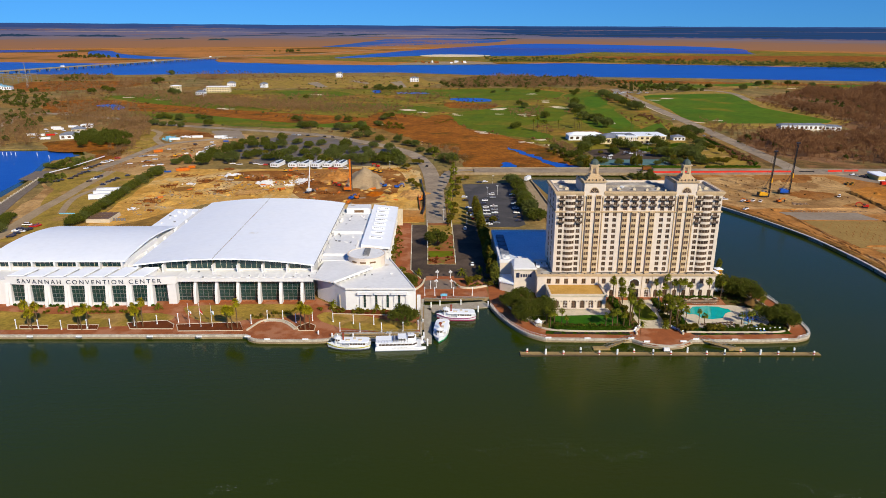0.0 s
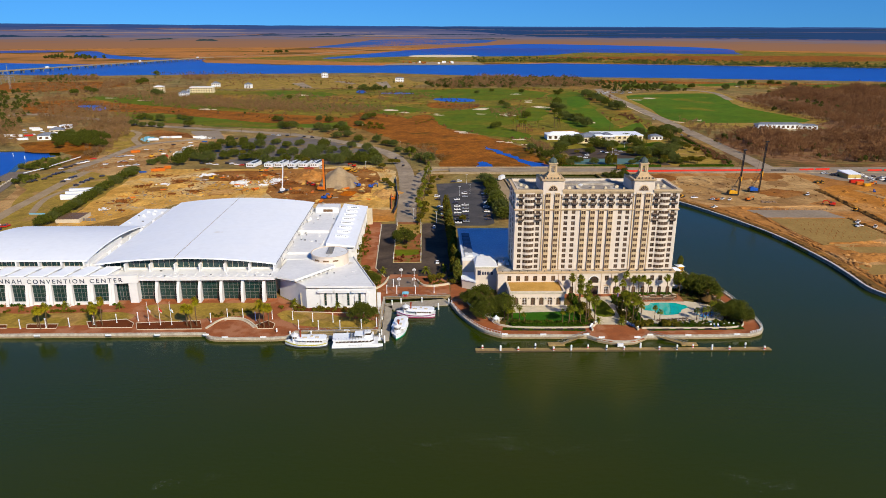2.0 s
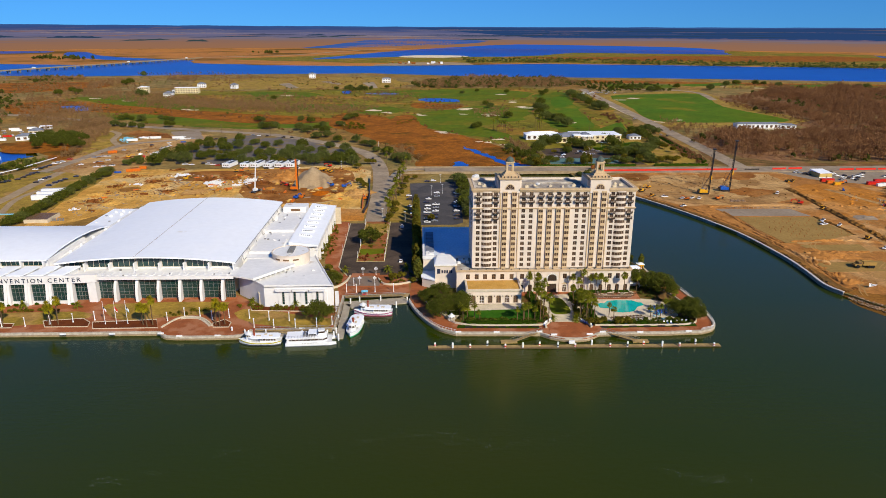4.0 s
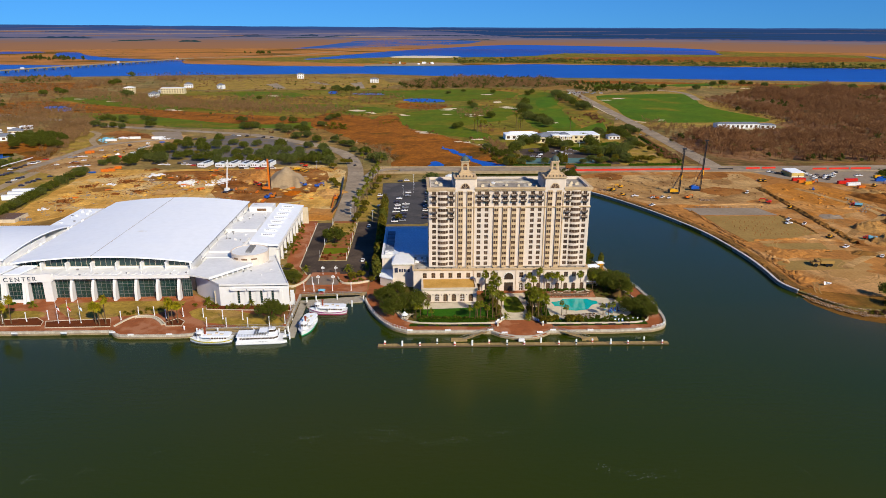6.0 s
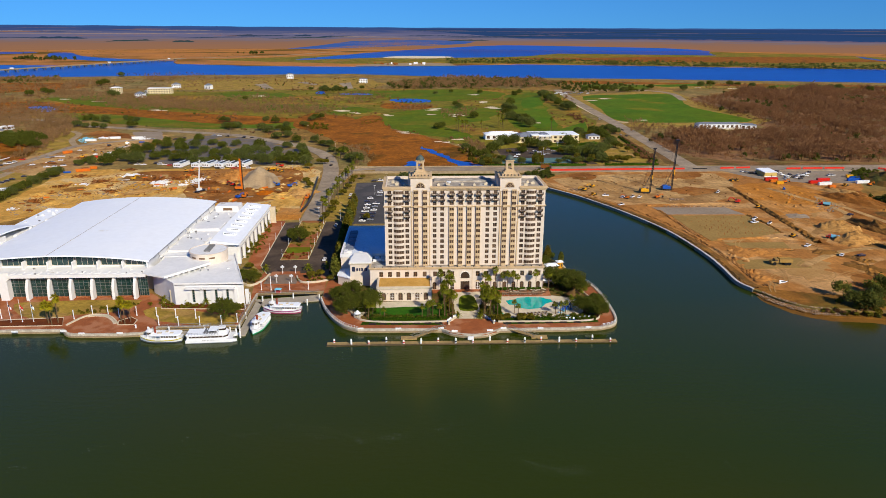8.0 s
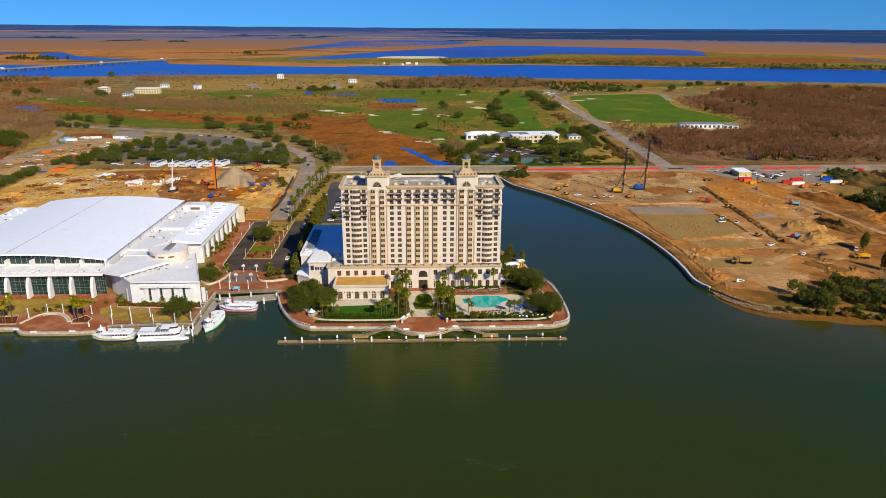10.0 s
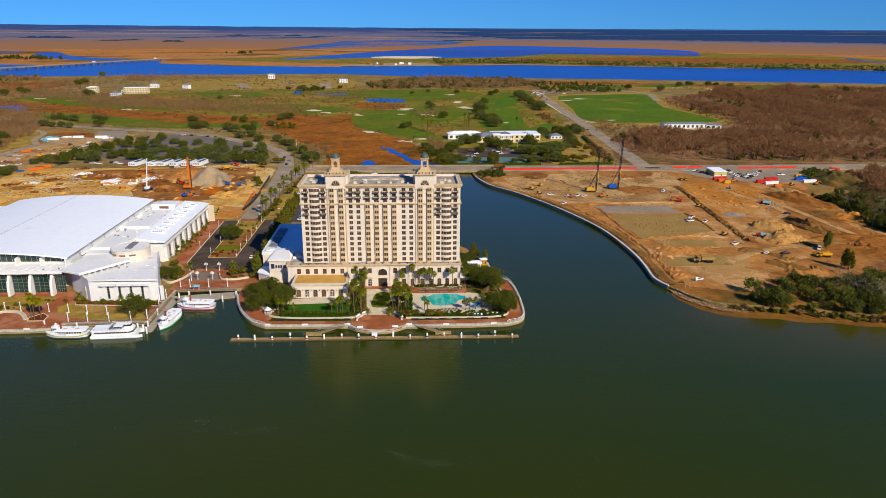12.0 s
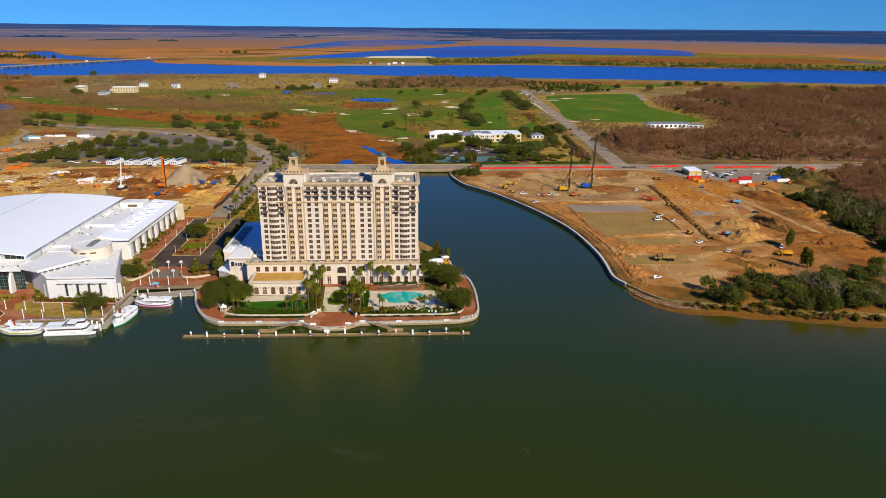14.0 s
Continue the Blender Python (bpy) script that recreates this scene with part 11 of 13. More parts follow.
H = [(-57.0, 574.0), (-84.0, 596.0), (-47.4, 590.7), (-44.8, 535.0), (-16.5, 531.2), (-27.8, 523.5), (-91.1, 590.4), (-191.3, 563.1), (-172.2, 597.1), (-221.8, 532.4), (-204.2, 552.5), (-148.1, 542.5), (-198.3, 504.9)]
for k, (rx, ry, h, mt) in enumerate(((17, 24, 15, "gravel_road"), (20, 17, 7, "dirt_orange"), (9, 8, 2, "dirt_heap"), (8, 8, 2.5, "dirt_red"), (12, 18, 4, "dirt_heap"), (16, 14, 2.5, "dirt_gold"), (12, 12, 2.5, "dirt_orange"), (14, 10, 2, "dirt_gold"), (16, 12, 2, "dirt_ridge"), (10, 8, 2, "dirt_gold"), (10, 8, 1.8, "dirt_ridge"), (14, 8, 1.5, "dirt_heap"), (10, 8, 1.5, "dirt_gold"))):
    heap("earth_heap", *H[k], rx, ry, h, M[mt], "uneven heap of dug earth on the site", 57 + k * 2.9, k * 37, 0.07 if k == 0 else 0.6)
for pts in ([(343.5, 542.9), (342.0, 511.4), (337.6, 469.0), (335.3, 441.4), (333.3, 416.5), (330.1, 386.4)], [(269.1, 396.8), (305.1, 398.4), (325.4, 392.8)], [(266.0, 373.9), (305.5, 375.1)], [(252.8, 484.9), (293.8, 489.4), (319.8, 487.0)]):
    berm(pts, 2.6 if len(pts) > 4 else 1.8, 1.8 if len(pts) > 4 else 0.8, M["dirt_ridge" if len(pts) > 4 else "dirt_orange"], "long low berm of dug earth")
berm(inland(2.2, 3.4, 1.0), 1.5, 0.9, M["dirt_ridge"], "long low ridge of dark earth behind the bulkhead")
berm(inland(8.5, 12.5, 6.0), 1.7, 0.9, M["dirt_orange"], "long low ridge of orange earth behind the bulkhead")
berm([(257.5, 470.0), (259.0, 440.0), (260.0, 412.0), (263.0, 394.0)], 1.6, 0.8, M["dirt_orange"], "low earth ridge beside the gravel pad")
berm([(316.5, 455.0), (319.5, 432.0), (318.5, 410.0)], 1.2, 0.9, M["dirt_ridge"], "low dark ridge beside the gravel pad")
berm([(327.9, 341.5), (329.4, 332.0), (325.4, 319.0)], 3.0, 1.6, M["dirt_ridge"], "broken ridge of dark earth")
berm([(392.0, 396.0), (398.5, 383.0), (394.2, 369.0), (398.0, 356.0)], 3.4, 2.2, M["dirt_brown"], "broken ridge of brown earth")
for poly, n, mt in (([(403.1, 403.7), (417.9, 384.0), (414.8, 346.7), (396.6, 350.4), (385.4, 372.9)], 60, "dirt_brown"), ([(431.5, 530.3), (434.8, 499.7), (436.8, 454.9), (426.7, 416.9), (423.2, 431.6), (418.6, 477.7)], 34, "dirt_ridge"), ([(333.0, 368.6), (354.4, 336.3), (349.6, 316.0), (323.9, 327.7)], 26, "dirt_ridge"), ([(264.9, 384.4), (273.9, 376.1), (264.1, 331.8), (259.9, 330.3)], 16, "dirt_orange"), ([(207.3, 587.7), (352.7, 601.0), (338.6, 543.0), (232.9, 523.7)], 26, "dirt_tan"), ([(350.8, 542.8), (407.3, 520.2), (385.6, 464.5), (345.7, 462.0)], 30, "dirt_bright"),
                    ([(-227.7, 585.1), (-106.2, 622.4), (-23.2, 636.1), (-12.7, 543.0), (-67.6, 488.2), (-159.7, 519.4)], 60, "dirt_gold")):
    churn(poly, n, M[mt], len(poly) + n)

# red barrier fence along the road
bar_red = bmesh.new()
box(bar_red, -0.95, 0.95, -0.3, 0.3, 0, 0.45)
box(bar_red, -0.95, 0.95, -0.14, 0.14, 0.45, 2.4)
bar_red = mesh_of("barrier_block", bar_red, mat("barrier_red", (0.60, 0.075, 0.03), (0.50, 0.055, 0.03), 0.05, 0.6))
fence = thing("barrier_fence", pose(0, 0, 0), "row of red and dark plastic road barriers", "barrier")
F0 = [(205.0, 616.2), (287.0, 619.2), (336.6, 619.9)]
for (a, b), (c, d) in zip(F0, F0[1:]):
    L = math.hypot(c - a, d - b)
    for k in range(int(L / 2)):
        shared("barrier_block", bar_red, fence, pose(a + (c - a) * k * 2 / L, b + (d - b) * k * 2 / L, 3.2 if k % 9 else 3.3))
fence2 = thing("barrier_fence", pose(0, 0, 0), "row of red plastic barriers by the site car park", "barrier")
for a0, a1 in ([(370.7, 622.1), (400.7, 624.6)], [(433.5, 618.4), (494.6, 620.4)], [(522.8, 617.1), (529.2, 608.6)]):
    L = math.hypot(a1[0] - a0[0], a1[1] - a0[1])
    for k in range(int(L / 2)):
        if k % 11 != 7:
            shared("barrier_block", bar_red, fence2, pose(a0[0] + (a1[0] - a0[0]) * k * 2 / L, a0[1] + (a1[1] - a0[1]) * k * 2 / L, 3.2))
wall_line("silt_fence", [(-5.6, 472.3), (-4.2, 491.7), (-4.6, 523.6), (-6.9, 553.2), (-9.0, 590.8)], 0.5, 3.0, 5.2, M["black_paint"], "black mesh silt fence", "fence")
wall_line("orange_fence", [(-7.5, 485.1), (-8.8, 508.9), (-9.8, 533.1)], 0.6, 3.0, 4.6, M["orange_paint"], "orange plastic mesh fence", "fence")
wall_line("hoarding", [(342.6, 621.3), (356.4, 621.1)], 0.5, 3.0, 5.0, M["dark_metal"], "dark screen fence", "fence")

SHORE_IN = QUAY + POINT + EAST_WALL + SHORE
M["stone_rubble"] = M["rubble"]
# litter of pipes, timber and rubble on both sites
r = random.Random(21)
for k, (poly, n, mt, lab) in enumerate((([(-216.2, 609.1), (-107.1, 627.6), (-81.2, 590.5), (-127.6, 532.7), (-178.5, 523.1), (-222.5, 522.9)], 620, "rust", "rusty pipes, bars and timber strewn on the ground"), ([(-230.2, 542.2), (-178.8, 585.4), (-104.2, 609.7), (-148.6, 526.9), (-190.9, 484.7), (-218.9, 464.4)], 220, "gravel_grey", "grey concrete rubble strewn on the ground"),
                                        ([(-185.7, 609.3), (-174.4, 614.3), (-167.8, 590.1), (-178.8, 585.4)], 190, "white_paint", "heap of white pipes and sacks"), ([(-150.7, 580.9), (-140.6, 590.2), (-132.2, 563.3), (-143.0, 559.0)], 150, "white_paint", "heap of white pipes and sacks"), ([(-119.2, 595.0), (-109.3, 595.1), (-105.6, 574.4), (-114.0, 567.7)], 120, "white_paint", "heap of white pipes and sacks"),
                                        ([(-348.7, 753.8), (-234, 824), (-216.4, 782.1), (-239.8, 662.7), (-288.1, 634.5)], 260, "rust", "building materials strewn about the yard"), ([(-314.1, 708.6), (-263.9, 732.9), (-239.8, 662.7), (-279.8, 639.9)], 30, "rubble", "pale building materials in the yard"),
                                        ([(201.4, 580.4), (358.9, 603.5), (332.7, 511.6), (230.9, 511.7)], 120, "dirt_dark", "clods and debris on the site"), ([(278.0, 507.0), (290.0, 506.0), (288.0, 501.0), (277.0, 500.5)], 90, "rubble", "pale heap of broken stone"), ([(208.0, 543.0), (214.0, 543.0), (214.0, 537.0), (208.0, 536.0)], 50, "rubble", "pale heap of broken stone"), ([(222.0, 589.0), (232.0, 588.0), (230.0, 582.0), (221.0, 583.0)], 60, "dirt_dark", "black heap of dug soil"), ([(265.0, 484.0), (320.0, 481.0), (320.0, 478.5), (265.0, 480.5)], 60, "rubble", "pale stakes and rubble along the pad"), ([(382.2, 531.3), (390.1, 524.8), (376.2, 497.0), (372.1, 504.8)], 22, "rubble", "white sacks and scrap on the earth"), ([(397.9, 510.3), (401.0, 478.0), (384.0, 461.1), (377.9, 471.5)], 120, "gravel_grey", "grey rubble heap"),
                                        ([(-67.0, 646.8), (-18.2, 647.1), (-14.9, 622.9), (-58.6, 615.0)], 160, "rust", "building debris along the fence"), ([(250.2, 306.0), (254.5, 306.0), (259.0, 296.0), (266.0, 287.0), (281.0, 280.5), (279.0, 276.0), (266.0, 278.5), (256.0, 288.0), (251.0, 298.0)], 620, "stone_rubble", "pale broken rubble on the river bank"), ([(453.3, 499.3), (429.2, 390.0), (410.0, 339.6), (406.8, 366.5)], 150, "dirt_dark", "clods of dark earth"), ([(-317.0, 634.3), (-300.8, 677.1), (-282.8, 634.5), (-295.0, 603.8)], 60, "gravel_grey", "materials beside the track"),
                                        ([(-320, 810), (-315, 845), (-300, 819), (-304.2, 793.3)], 60, "cyan_paint", "pale blue sheeting and white piles in the yard"))):
    bm = bmesh.new()
    for x, y in scatter(poly, n, r):
        L, w, a = r.uniform(0.5, 3.4) if mt == "rust" else r.uniform(0.3, 1.5), r.uniform(0.07, 0.2) if mt == "rust" else r.uniform(0.12, 0.4), r.uniform(0, math.pi)
        hgt = r.uniform(0.15, 0.5) if mt == "rust" else r.uniform(0.2, 0.7)
        c, s = math.cos(a), math.sin(a)
        zb = 3.0
        if mt == "stone_rubble":
            L, w, hgt, zb = r.uniform(0.2, 0.95), r.uniform(0.08, 0.30), r.uniform(0.1, 0.4), 2.95 if inside((x, y), SHORE_IN) else 2.0
        v = [bm.verts.new((x + c * p * L / 2 - s * q * w, y + s * p * L / 2 + c * q * w, zb + z)) for z in (0, hgt) for p, q in ((-1, -1), (1, -1), (1, 1), (-1, 1))]
        for f in ((4, 5, 6, 7), (0, 1, 5, 4), (1, 2, 6, 5), (2, 3, 7, 6), (3, 0, 4, 7)):
            bm.faces.new([v[i] for i in f])
    tagged(part("debris", bm, M[mt]), lab, "debris", kind="stuff")


def debris_pile(x, y, rx, ry, n, material, label, seed, L=(0.8, 4.0), w=(0.10, 0.28)):
    """A low pile of bars, pipes or sacks thrown over one another."""
    q = random.Random(seed)
    main = q.uniform(0, math.pi)
    bm = bmesh.new()
    for k in range(n):
        d, b = abs(q.gauss(0, 0.5)), q.uniform(0, math.tau)
        px, py = x + rx * d * math.cos(b), y + ry * d * math.sin(b)
        z = 3.05 + max(0, 1.3 * (1 - d)) * q.random()
        a = main + q.choice((0, 0, 1.4)) + q.gauss(0, 0.35)
        l, h, tilt = q.uniform(*L) / 2, q.uniform(*w), q.uniform(-0.3, 0.3)
        c, s = math.cos(a), math.sin(a)
        v = [bm.verts.new((px + c * u * l - s * e * h, py + s * u * l + c * e * h, z + f * h + (u + 1) * tilt * 0.5)) for f in (0, 2) for u, e in ((-1, -1), (1, -1), (1, 1), (-1, 1))]
        for f in ((4, 5, 6, 7), (0, 1, 5, 4), (1, 2, 6, 5), (2, 3, 7, 6), (3, 0, 4, 7)):
            bm.faces.new([v[i] for i in f])
    tagged(part("debris", bm, M[material]), label, "debris", kind="stuff")


RUSTY, PALE_HEAP = "tangled pile of rusty steel and timber", "pile of white pipes and sacks"
for k, (x, y, rx, ry, n) in enumerate(((-194.7, 581, 16, 15, 170), (-153, 590, 15, 15, 170), (-131, 593, 11, 9, 110), (-104, 575, 14, 11, 140), (-85.5, 537, 13, 8, 90), (-215.5, 511, 13, 9, 90), (-222, 606, 12, 10, 80), (-171, 543, 12, 8, 60), (-32.9, 533, 5, 9, 60), (-190.7, 634, 9, 7, 50), (-219.8, 563, 10, 8, 60), (-120, 612, 9, 8, 50), (-233, 640, 9, 7, 50), (-290, 858, 12, 9, 60), (-300, 838, 14, 10, 70), (-262, 700, 12, 9, 50), (-280, 668, 12, 8, 40))):
    debris_pile(x, y, rx, ry, n, "rust", RUSTY, 300 + k)
for k, (x, y, rx, ry, n) in enumerate(((-177, 605, 11, 10, 170), (-142, 575, 10, 8, 150), (-112, 582, 9, 8, 110), (-204.5, 570, 5, 4, 30), (-218, 486, 5, 4, 30), (-298, 833, 10, 7, 90), (-248, 824, 10, 7, 60), (-256, 838, 8, 5, 40), (-120, 566, 6, 5, 30))):
    debris_pile(x, y, rx, ry, n, "white_paint", PALE_HEAP, 330 + k, (0.5, 2.2), (0.15, 0.4))
for k, (x, y, rx, ry, n) in enumerate(((-311, 819, 11, 9, 90), (-318, 828, 8, 7, 50))):
    debris_pile(x, y, rx, ry, n, "cyan_paint", "pile of pale blue sheeting and pipes in the yard", 345 + k, (0.8, 3.5), (0.2, 0.5))

# footings, stacked timber and small piles of the western site
r = random.Random(44)
W_SITE = [(-217.0, 464.4), (-221.7, 523.0), (-213.1, 585.2), (-178.3, 619.4), (-86.1, 627.7), (-23.0, 630.8), (-12.5, 533.1), (-29.9, 485.0), (-69.8, 505.3), (-163.6, 532.6), (-193.3, 491.3), (-202.8, 454.1)]
slab = bmesh.new()
box(slab, -2.2, 2.2, -0.9, 0.9, 0, 0.45)
slab = mesh_of("footing", slab, M["gravel_grey"])
for x, y in scatter(W_SITE, 46, r):
    s = r.uniform(0.5, 1.3)
    tagged(shared("footing", slab, None, pose(x, y, 3.02, 0, 0, r.choice((8, 10, 98, 100))) @ Matrix.Diagonal((s, s, 1, 1))), "pale concrete footing set in the earth", "footing", "concrete footings")
for mt, lab in (("orange_paint", "orange"), ("wood_dock", "pale"), ("rust", "rusty")):
    bm = bmesh.new()
    prof = [(-0.85, 0), (0.85, 0), (0.85, 0.4), (0.7, 0.4), (0.7, 0.75), (0.45, 0.75), (0.45, 1.05), (-0.5, 1.05), (-0.5, 0.7), (-0.85, 0.7)]
    ends = [[bm.verts.new((x, y, z)) for y, z in prof] for x in (-2.4, 2.4)]
    bm.faces.new(ends[0][::-1])
    bm.faces.new(ends[1])
    for i in range(len(prof)):
        j = (i + 1) % len(prof)
        bm.faces.new((ends[0][i], ends[0][j], ends[1][j], ends[1][i]))
    me = mesh_of("timber_bale", bm, M[mt])
    for x, y in scatter(W_SITE, 16, r):
        tagged(shared("timber_bale", me, None, pose(x, y, 3.05, 0, 0, r.uniform(0, 180)) @ Matrix.Scale(r.uniform(0.7, 1.3), 4)), lab + " stack of building timber on the earth", "timber stack", "timber stacks")
for x, y in scatter(W_SITE, 14, r):
    heap("earth_heap", x, y, r.uniform(3, 7), r.uniform(2.5, 5), r.uniform(0.8, 1.8), M[r.choice(("dirt_heap", "dirt_bright", "dirt_brown", "gravel_road"))], "small heap of dug earth on the site", r.uniform(0, 90), r.uniform(0, 180), 0.5)

# ---------------------------------------------------------------- buildings of the distance


def house(x, y, w, d, h, turn, wall, roof, label, storeys=2, bays=5, hip=2.0, flat=False, z=3.05):
    t = thing("house", pose(x, y, z, 0, 0, turn), label, "house")
    bm = bmesh.new()
    box(bm, -w / 2, w / 2, -d / 2, d / 2, 0, h)
    part("wall", bm, wall, t)
    bm = bmesh.new()
    if flat:
        box(bm, -w / 2 - 0.4, w / 2 + 0.4, -d / 2 - 0.4, d / 2 + 0.4, h, h + 0.7)
    else:
        o, k = 0.6, min(w, d) / 2
        v = [bm.verts.new(p) for p in ((-w / 2 - o, -d / 2 - o, h), (w / 2 + o, -d / 2 - o, h), (w / 2 + o, d / 2 + o, h), (-w / 2 - o, d / 2 + o, h), (-w / 2 + k, 0, h + hip), (w / 2 - k, 0, h + hip))]
        for f in ((0, 1, 5, 4), (1, 2, 5), (2, 3, 4, 5), (3, 0, 4), (3, 2, 1, 0)):
            bm.faces.new([v[i] for i in f])
    part("roof", bm, roof, t)
    for s in range(storeys):
        for k in range(bays):
            bm = bmesh.new()
            u = -w / 2 + (k + 0.5) * w / bays
            zz = h * (s + 0.5) / storeys
            box(bm, u - w / bays * 0.25, u + w / bays * 0.25, -d / 2 - 0.1, -d / 2 + 0.05, zz - h / storeys * 0.28, zz + h / storeys * 0.25)
            part("window", bm, M["glass_dark"], t)
    return t


FB = [(-527, 1437), (-448, 1352), (-439, 1436), (-453, 1578), (-373, 1547), (-252, 1883), (-47, 1732), (249, 1326)]
house(*FB[0], 20, 14, 12, 5, M["cream_house"], M["white_membrane"], "cream three-storey house with a pale roof", 3, 5)
house(*FB[1], 16, 13, 7.5, -10, M["white_paint"], M["slate_roof"], "white gabled house among trees", 2, 4, 4)
house(*FB[2], 46, 18, 11, 4, M["cream_house"], M["white_membrane"], "long cream apartment house with a pale roof", 3, 9, flat=True)
house(*FB[3], 18, 14, 8, 10, M["white_paint"], M["slate_roof"], "white house with dark gabled roof", 2, 4, 4)
house(*FB[4], 14, 12, 8.5, -15, M["white_paint"], M["slate_roof"], "pale house with balconies and dark roof", 3, 4, 4)
house(*FB[5], 17, 14, 12, 5, M["white_paint"], M["slate_roof"], "tall white riverside house on open ground", 3, 3, 3)
house(*FB[6], 21, 14, 9.5, 3, M["white_paint"], M["slate_roof"], "white two-storey house with columns", 2, 5, 3)
house(FB[2][0] - 26, FB[2][1] + 8, 14, 10, 6, 4, M["white_paint"], M["slate_roof"], "small white outbuilding beside the apartment house", 1, 3)
# golf clubhouse
GB = [(180, 802), (209.5, 793.2), (238.1, 793.0), (262.6, 792.9), (191, 825), (292, 815)]
house(GB[3][0] - 20, GB[3][1] + 8, 56, 30, 9, 2, M["cream_house"], M["white_membrane"], "long yellow clubhouse wing with a white flat roof", 2, 9, flat=True)
house(GB[1][0] + 6, GB[1][1] + 6, 40, 24, 7, 2, M["cream_house"], M["slate_roof"], "yellow clubhouse wing with slate roof", 1, 7, 4)
house(GB[2][0] - 8, GB[2][1] + 2, 14, 18, 9, 2, M["white_paint"], M["slate_roof"], "white columned clubhouse porch", 2, 3, 3)
house(GB[0][0] + 4, GB[0][1] + 20, 42, 18, 6, 2, M["white_paint"], M["white_membrane"], "long white marquee hall", 1, 6, 3)
house(GB[5][0] + 4, GB[5][1] + 4, 14, 12, 4, 2, M["white_paint"], M["slate_roof"], "small white pavilion with slate roof", 1, 3, 2.5)
col = thing("portico", pose(GB[2][0] - 8, GB[2][1] + 2, 3.05, 0, 0, 2), "white columned portico of the clubhouse", "portico")
for k in range(6):
    bm = bmesh.new()
    lathe(bm, [(0.4, 0), (0.32, 7.5), (0.5, 7.8)], -6 + k * 2.4, -10.2, 8)
    part("column", bm, M["white_paint"], col)
bm = bmesh.new()
box(bm, -7, 7, -11, -9, 7.8, 8.8)
part("entablature", bm, M["white_paint"], col)
# greenkeepers' depot
DB = [(494, 912), (522, 912)]
house(*DB[0], 62, 14, 6, 0, M["white_paint"], M["slate_roof"], "long white open-fronted depot building", 1, 10, 2)
house(DB[1][0] + 10, DB[1][1] - 6, 20, 10, 5, -15, M["white_paint"], M["slate_roof"], "small white depot shed", 1, 3, 2)
r = random.Random(31)
bm = bmesh.new()
for x, y in scatter([(DB[0][0] - 34, DB[0][1] - 26), (DB[0][0] + 34, DB[0][1] - 26), (DB[0][0] + 34, DB[0][1] - 10), (DB[0][0] - 34, DB[0][1] - 10)], 60, r):
    s = r.uniform(0.5, 1.6)
    box(bm, x - s, x + s, y - 0.8, y + 0.8, 3.0, 3.0 + s)
tagged(part("debris", bm, M["pale_stone"]), "machines and materials before the depot", "debris", kind="stuff")
# site shed
M["shed_yellow"] = mat("shed_yellow", (0.55, 0.42, 0.20), (0.48, 0.36, 0.17), 0.3, 0.6)
SB = [(400.2, 592.8)]
t = thing("site_shed", pose(SB[0][0] + 1, SB[0][1] + 2, 3.1, 0, 0, 4) @ Matrix.Diagonal((0.60, 0.68, 0.66, 1)), "yellow steel shed with a white roof", "shed")
bm = bmesh.new()
box(bm, -10, 10, -10, 12, 0, 6)
part("wall", bm, M["shed_yellow"], t)
bm = bmesh.new()
v = [bm.verts.new(p) for p in ((-10.5, -10.5, 6), (10.5, -10.5, 6), (10.5, 12.5, 6), (-10.5, 12.5, 6), (-10.5, -10.5, 6.4), (10.5, -10.5, 6.4), (10.5, 12.5, 8), (-10.5, 12.5, 8))]
for f in ((3, 2, 1, 0), (4, 5, 6, 7), (0, 1, 5, 4), (1, 2, 6, 5), (2, 3, 7, 6), (3, 0, 4, 7)):
    bm.faces.new([v[i] for i in f])
part("roof", bm, M["white_membrane"], t)
bm = bmesh.new()
box(bm, 0.5, 2.0, -10.1, -9.9, 0.1, 2.8)
part("door", bm, M["window_frame"], t)
bm = bmesh.new()
box(bm, -10.05, 10.05, -10.05, -9.95, 0, 1.0)
part("base_band", bm, M["white_paint"], t)
# western depot sheds and cooling plant
WB = [(-433, 822), (-445, 868), (-457, 914)]
house(*WB[0], 20, 14, 5, 20, M["white_paint"], M["slate_roof"], "white depot shed with dark roof", 1, 3, 3)
house(*WB[1], 16, 12, 5, 20, M["pale_stone"], M["slate_roof"], "pale depot shed with dark roof", 1, 3, 3)
house(*WB[2], 14, 8, 4, 10, M["white_paint"], M["white_membrane"], "small white depot shed", 1, 2, 1)
CP = [(-227.1, 455.5)]
t = thing("cooling_plant", pose(*CP[0], 3.0, 0, 0, 2) @ Matrix.Diagonal((0.72, 0.62, 0.42, 1)), "brown cooling plant building with roof grilles", "plant room")
bm = bmesh.new()
box(bm, -11, 11, -8, 22, 0, 6)
part("wall", bm, M["pale_stone"], t)
for k in range(4):
    for j in range(3):
        bm = bmesh.new()
        box(bm, -10.3 + k * 5.2, -5.7 + k * 5.2, -7 + j * 9.5, 1.5 + j * 9.5, 6.0, 6.6)
        part("grille", bm, M["window_frame"], t)
for k in range(5):
    bm = bmesh.new()
    tube(bm, (12.5 + k * 2.4, 0, 0), (12.5 + k * 2.4, 0, 4.5), 0.9, sides=10)
    part("chiller", bm, M["steel"], t)

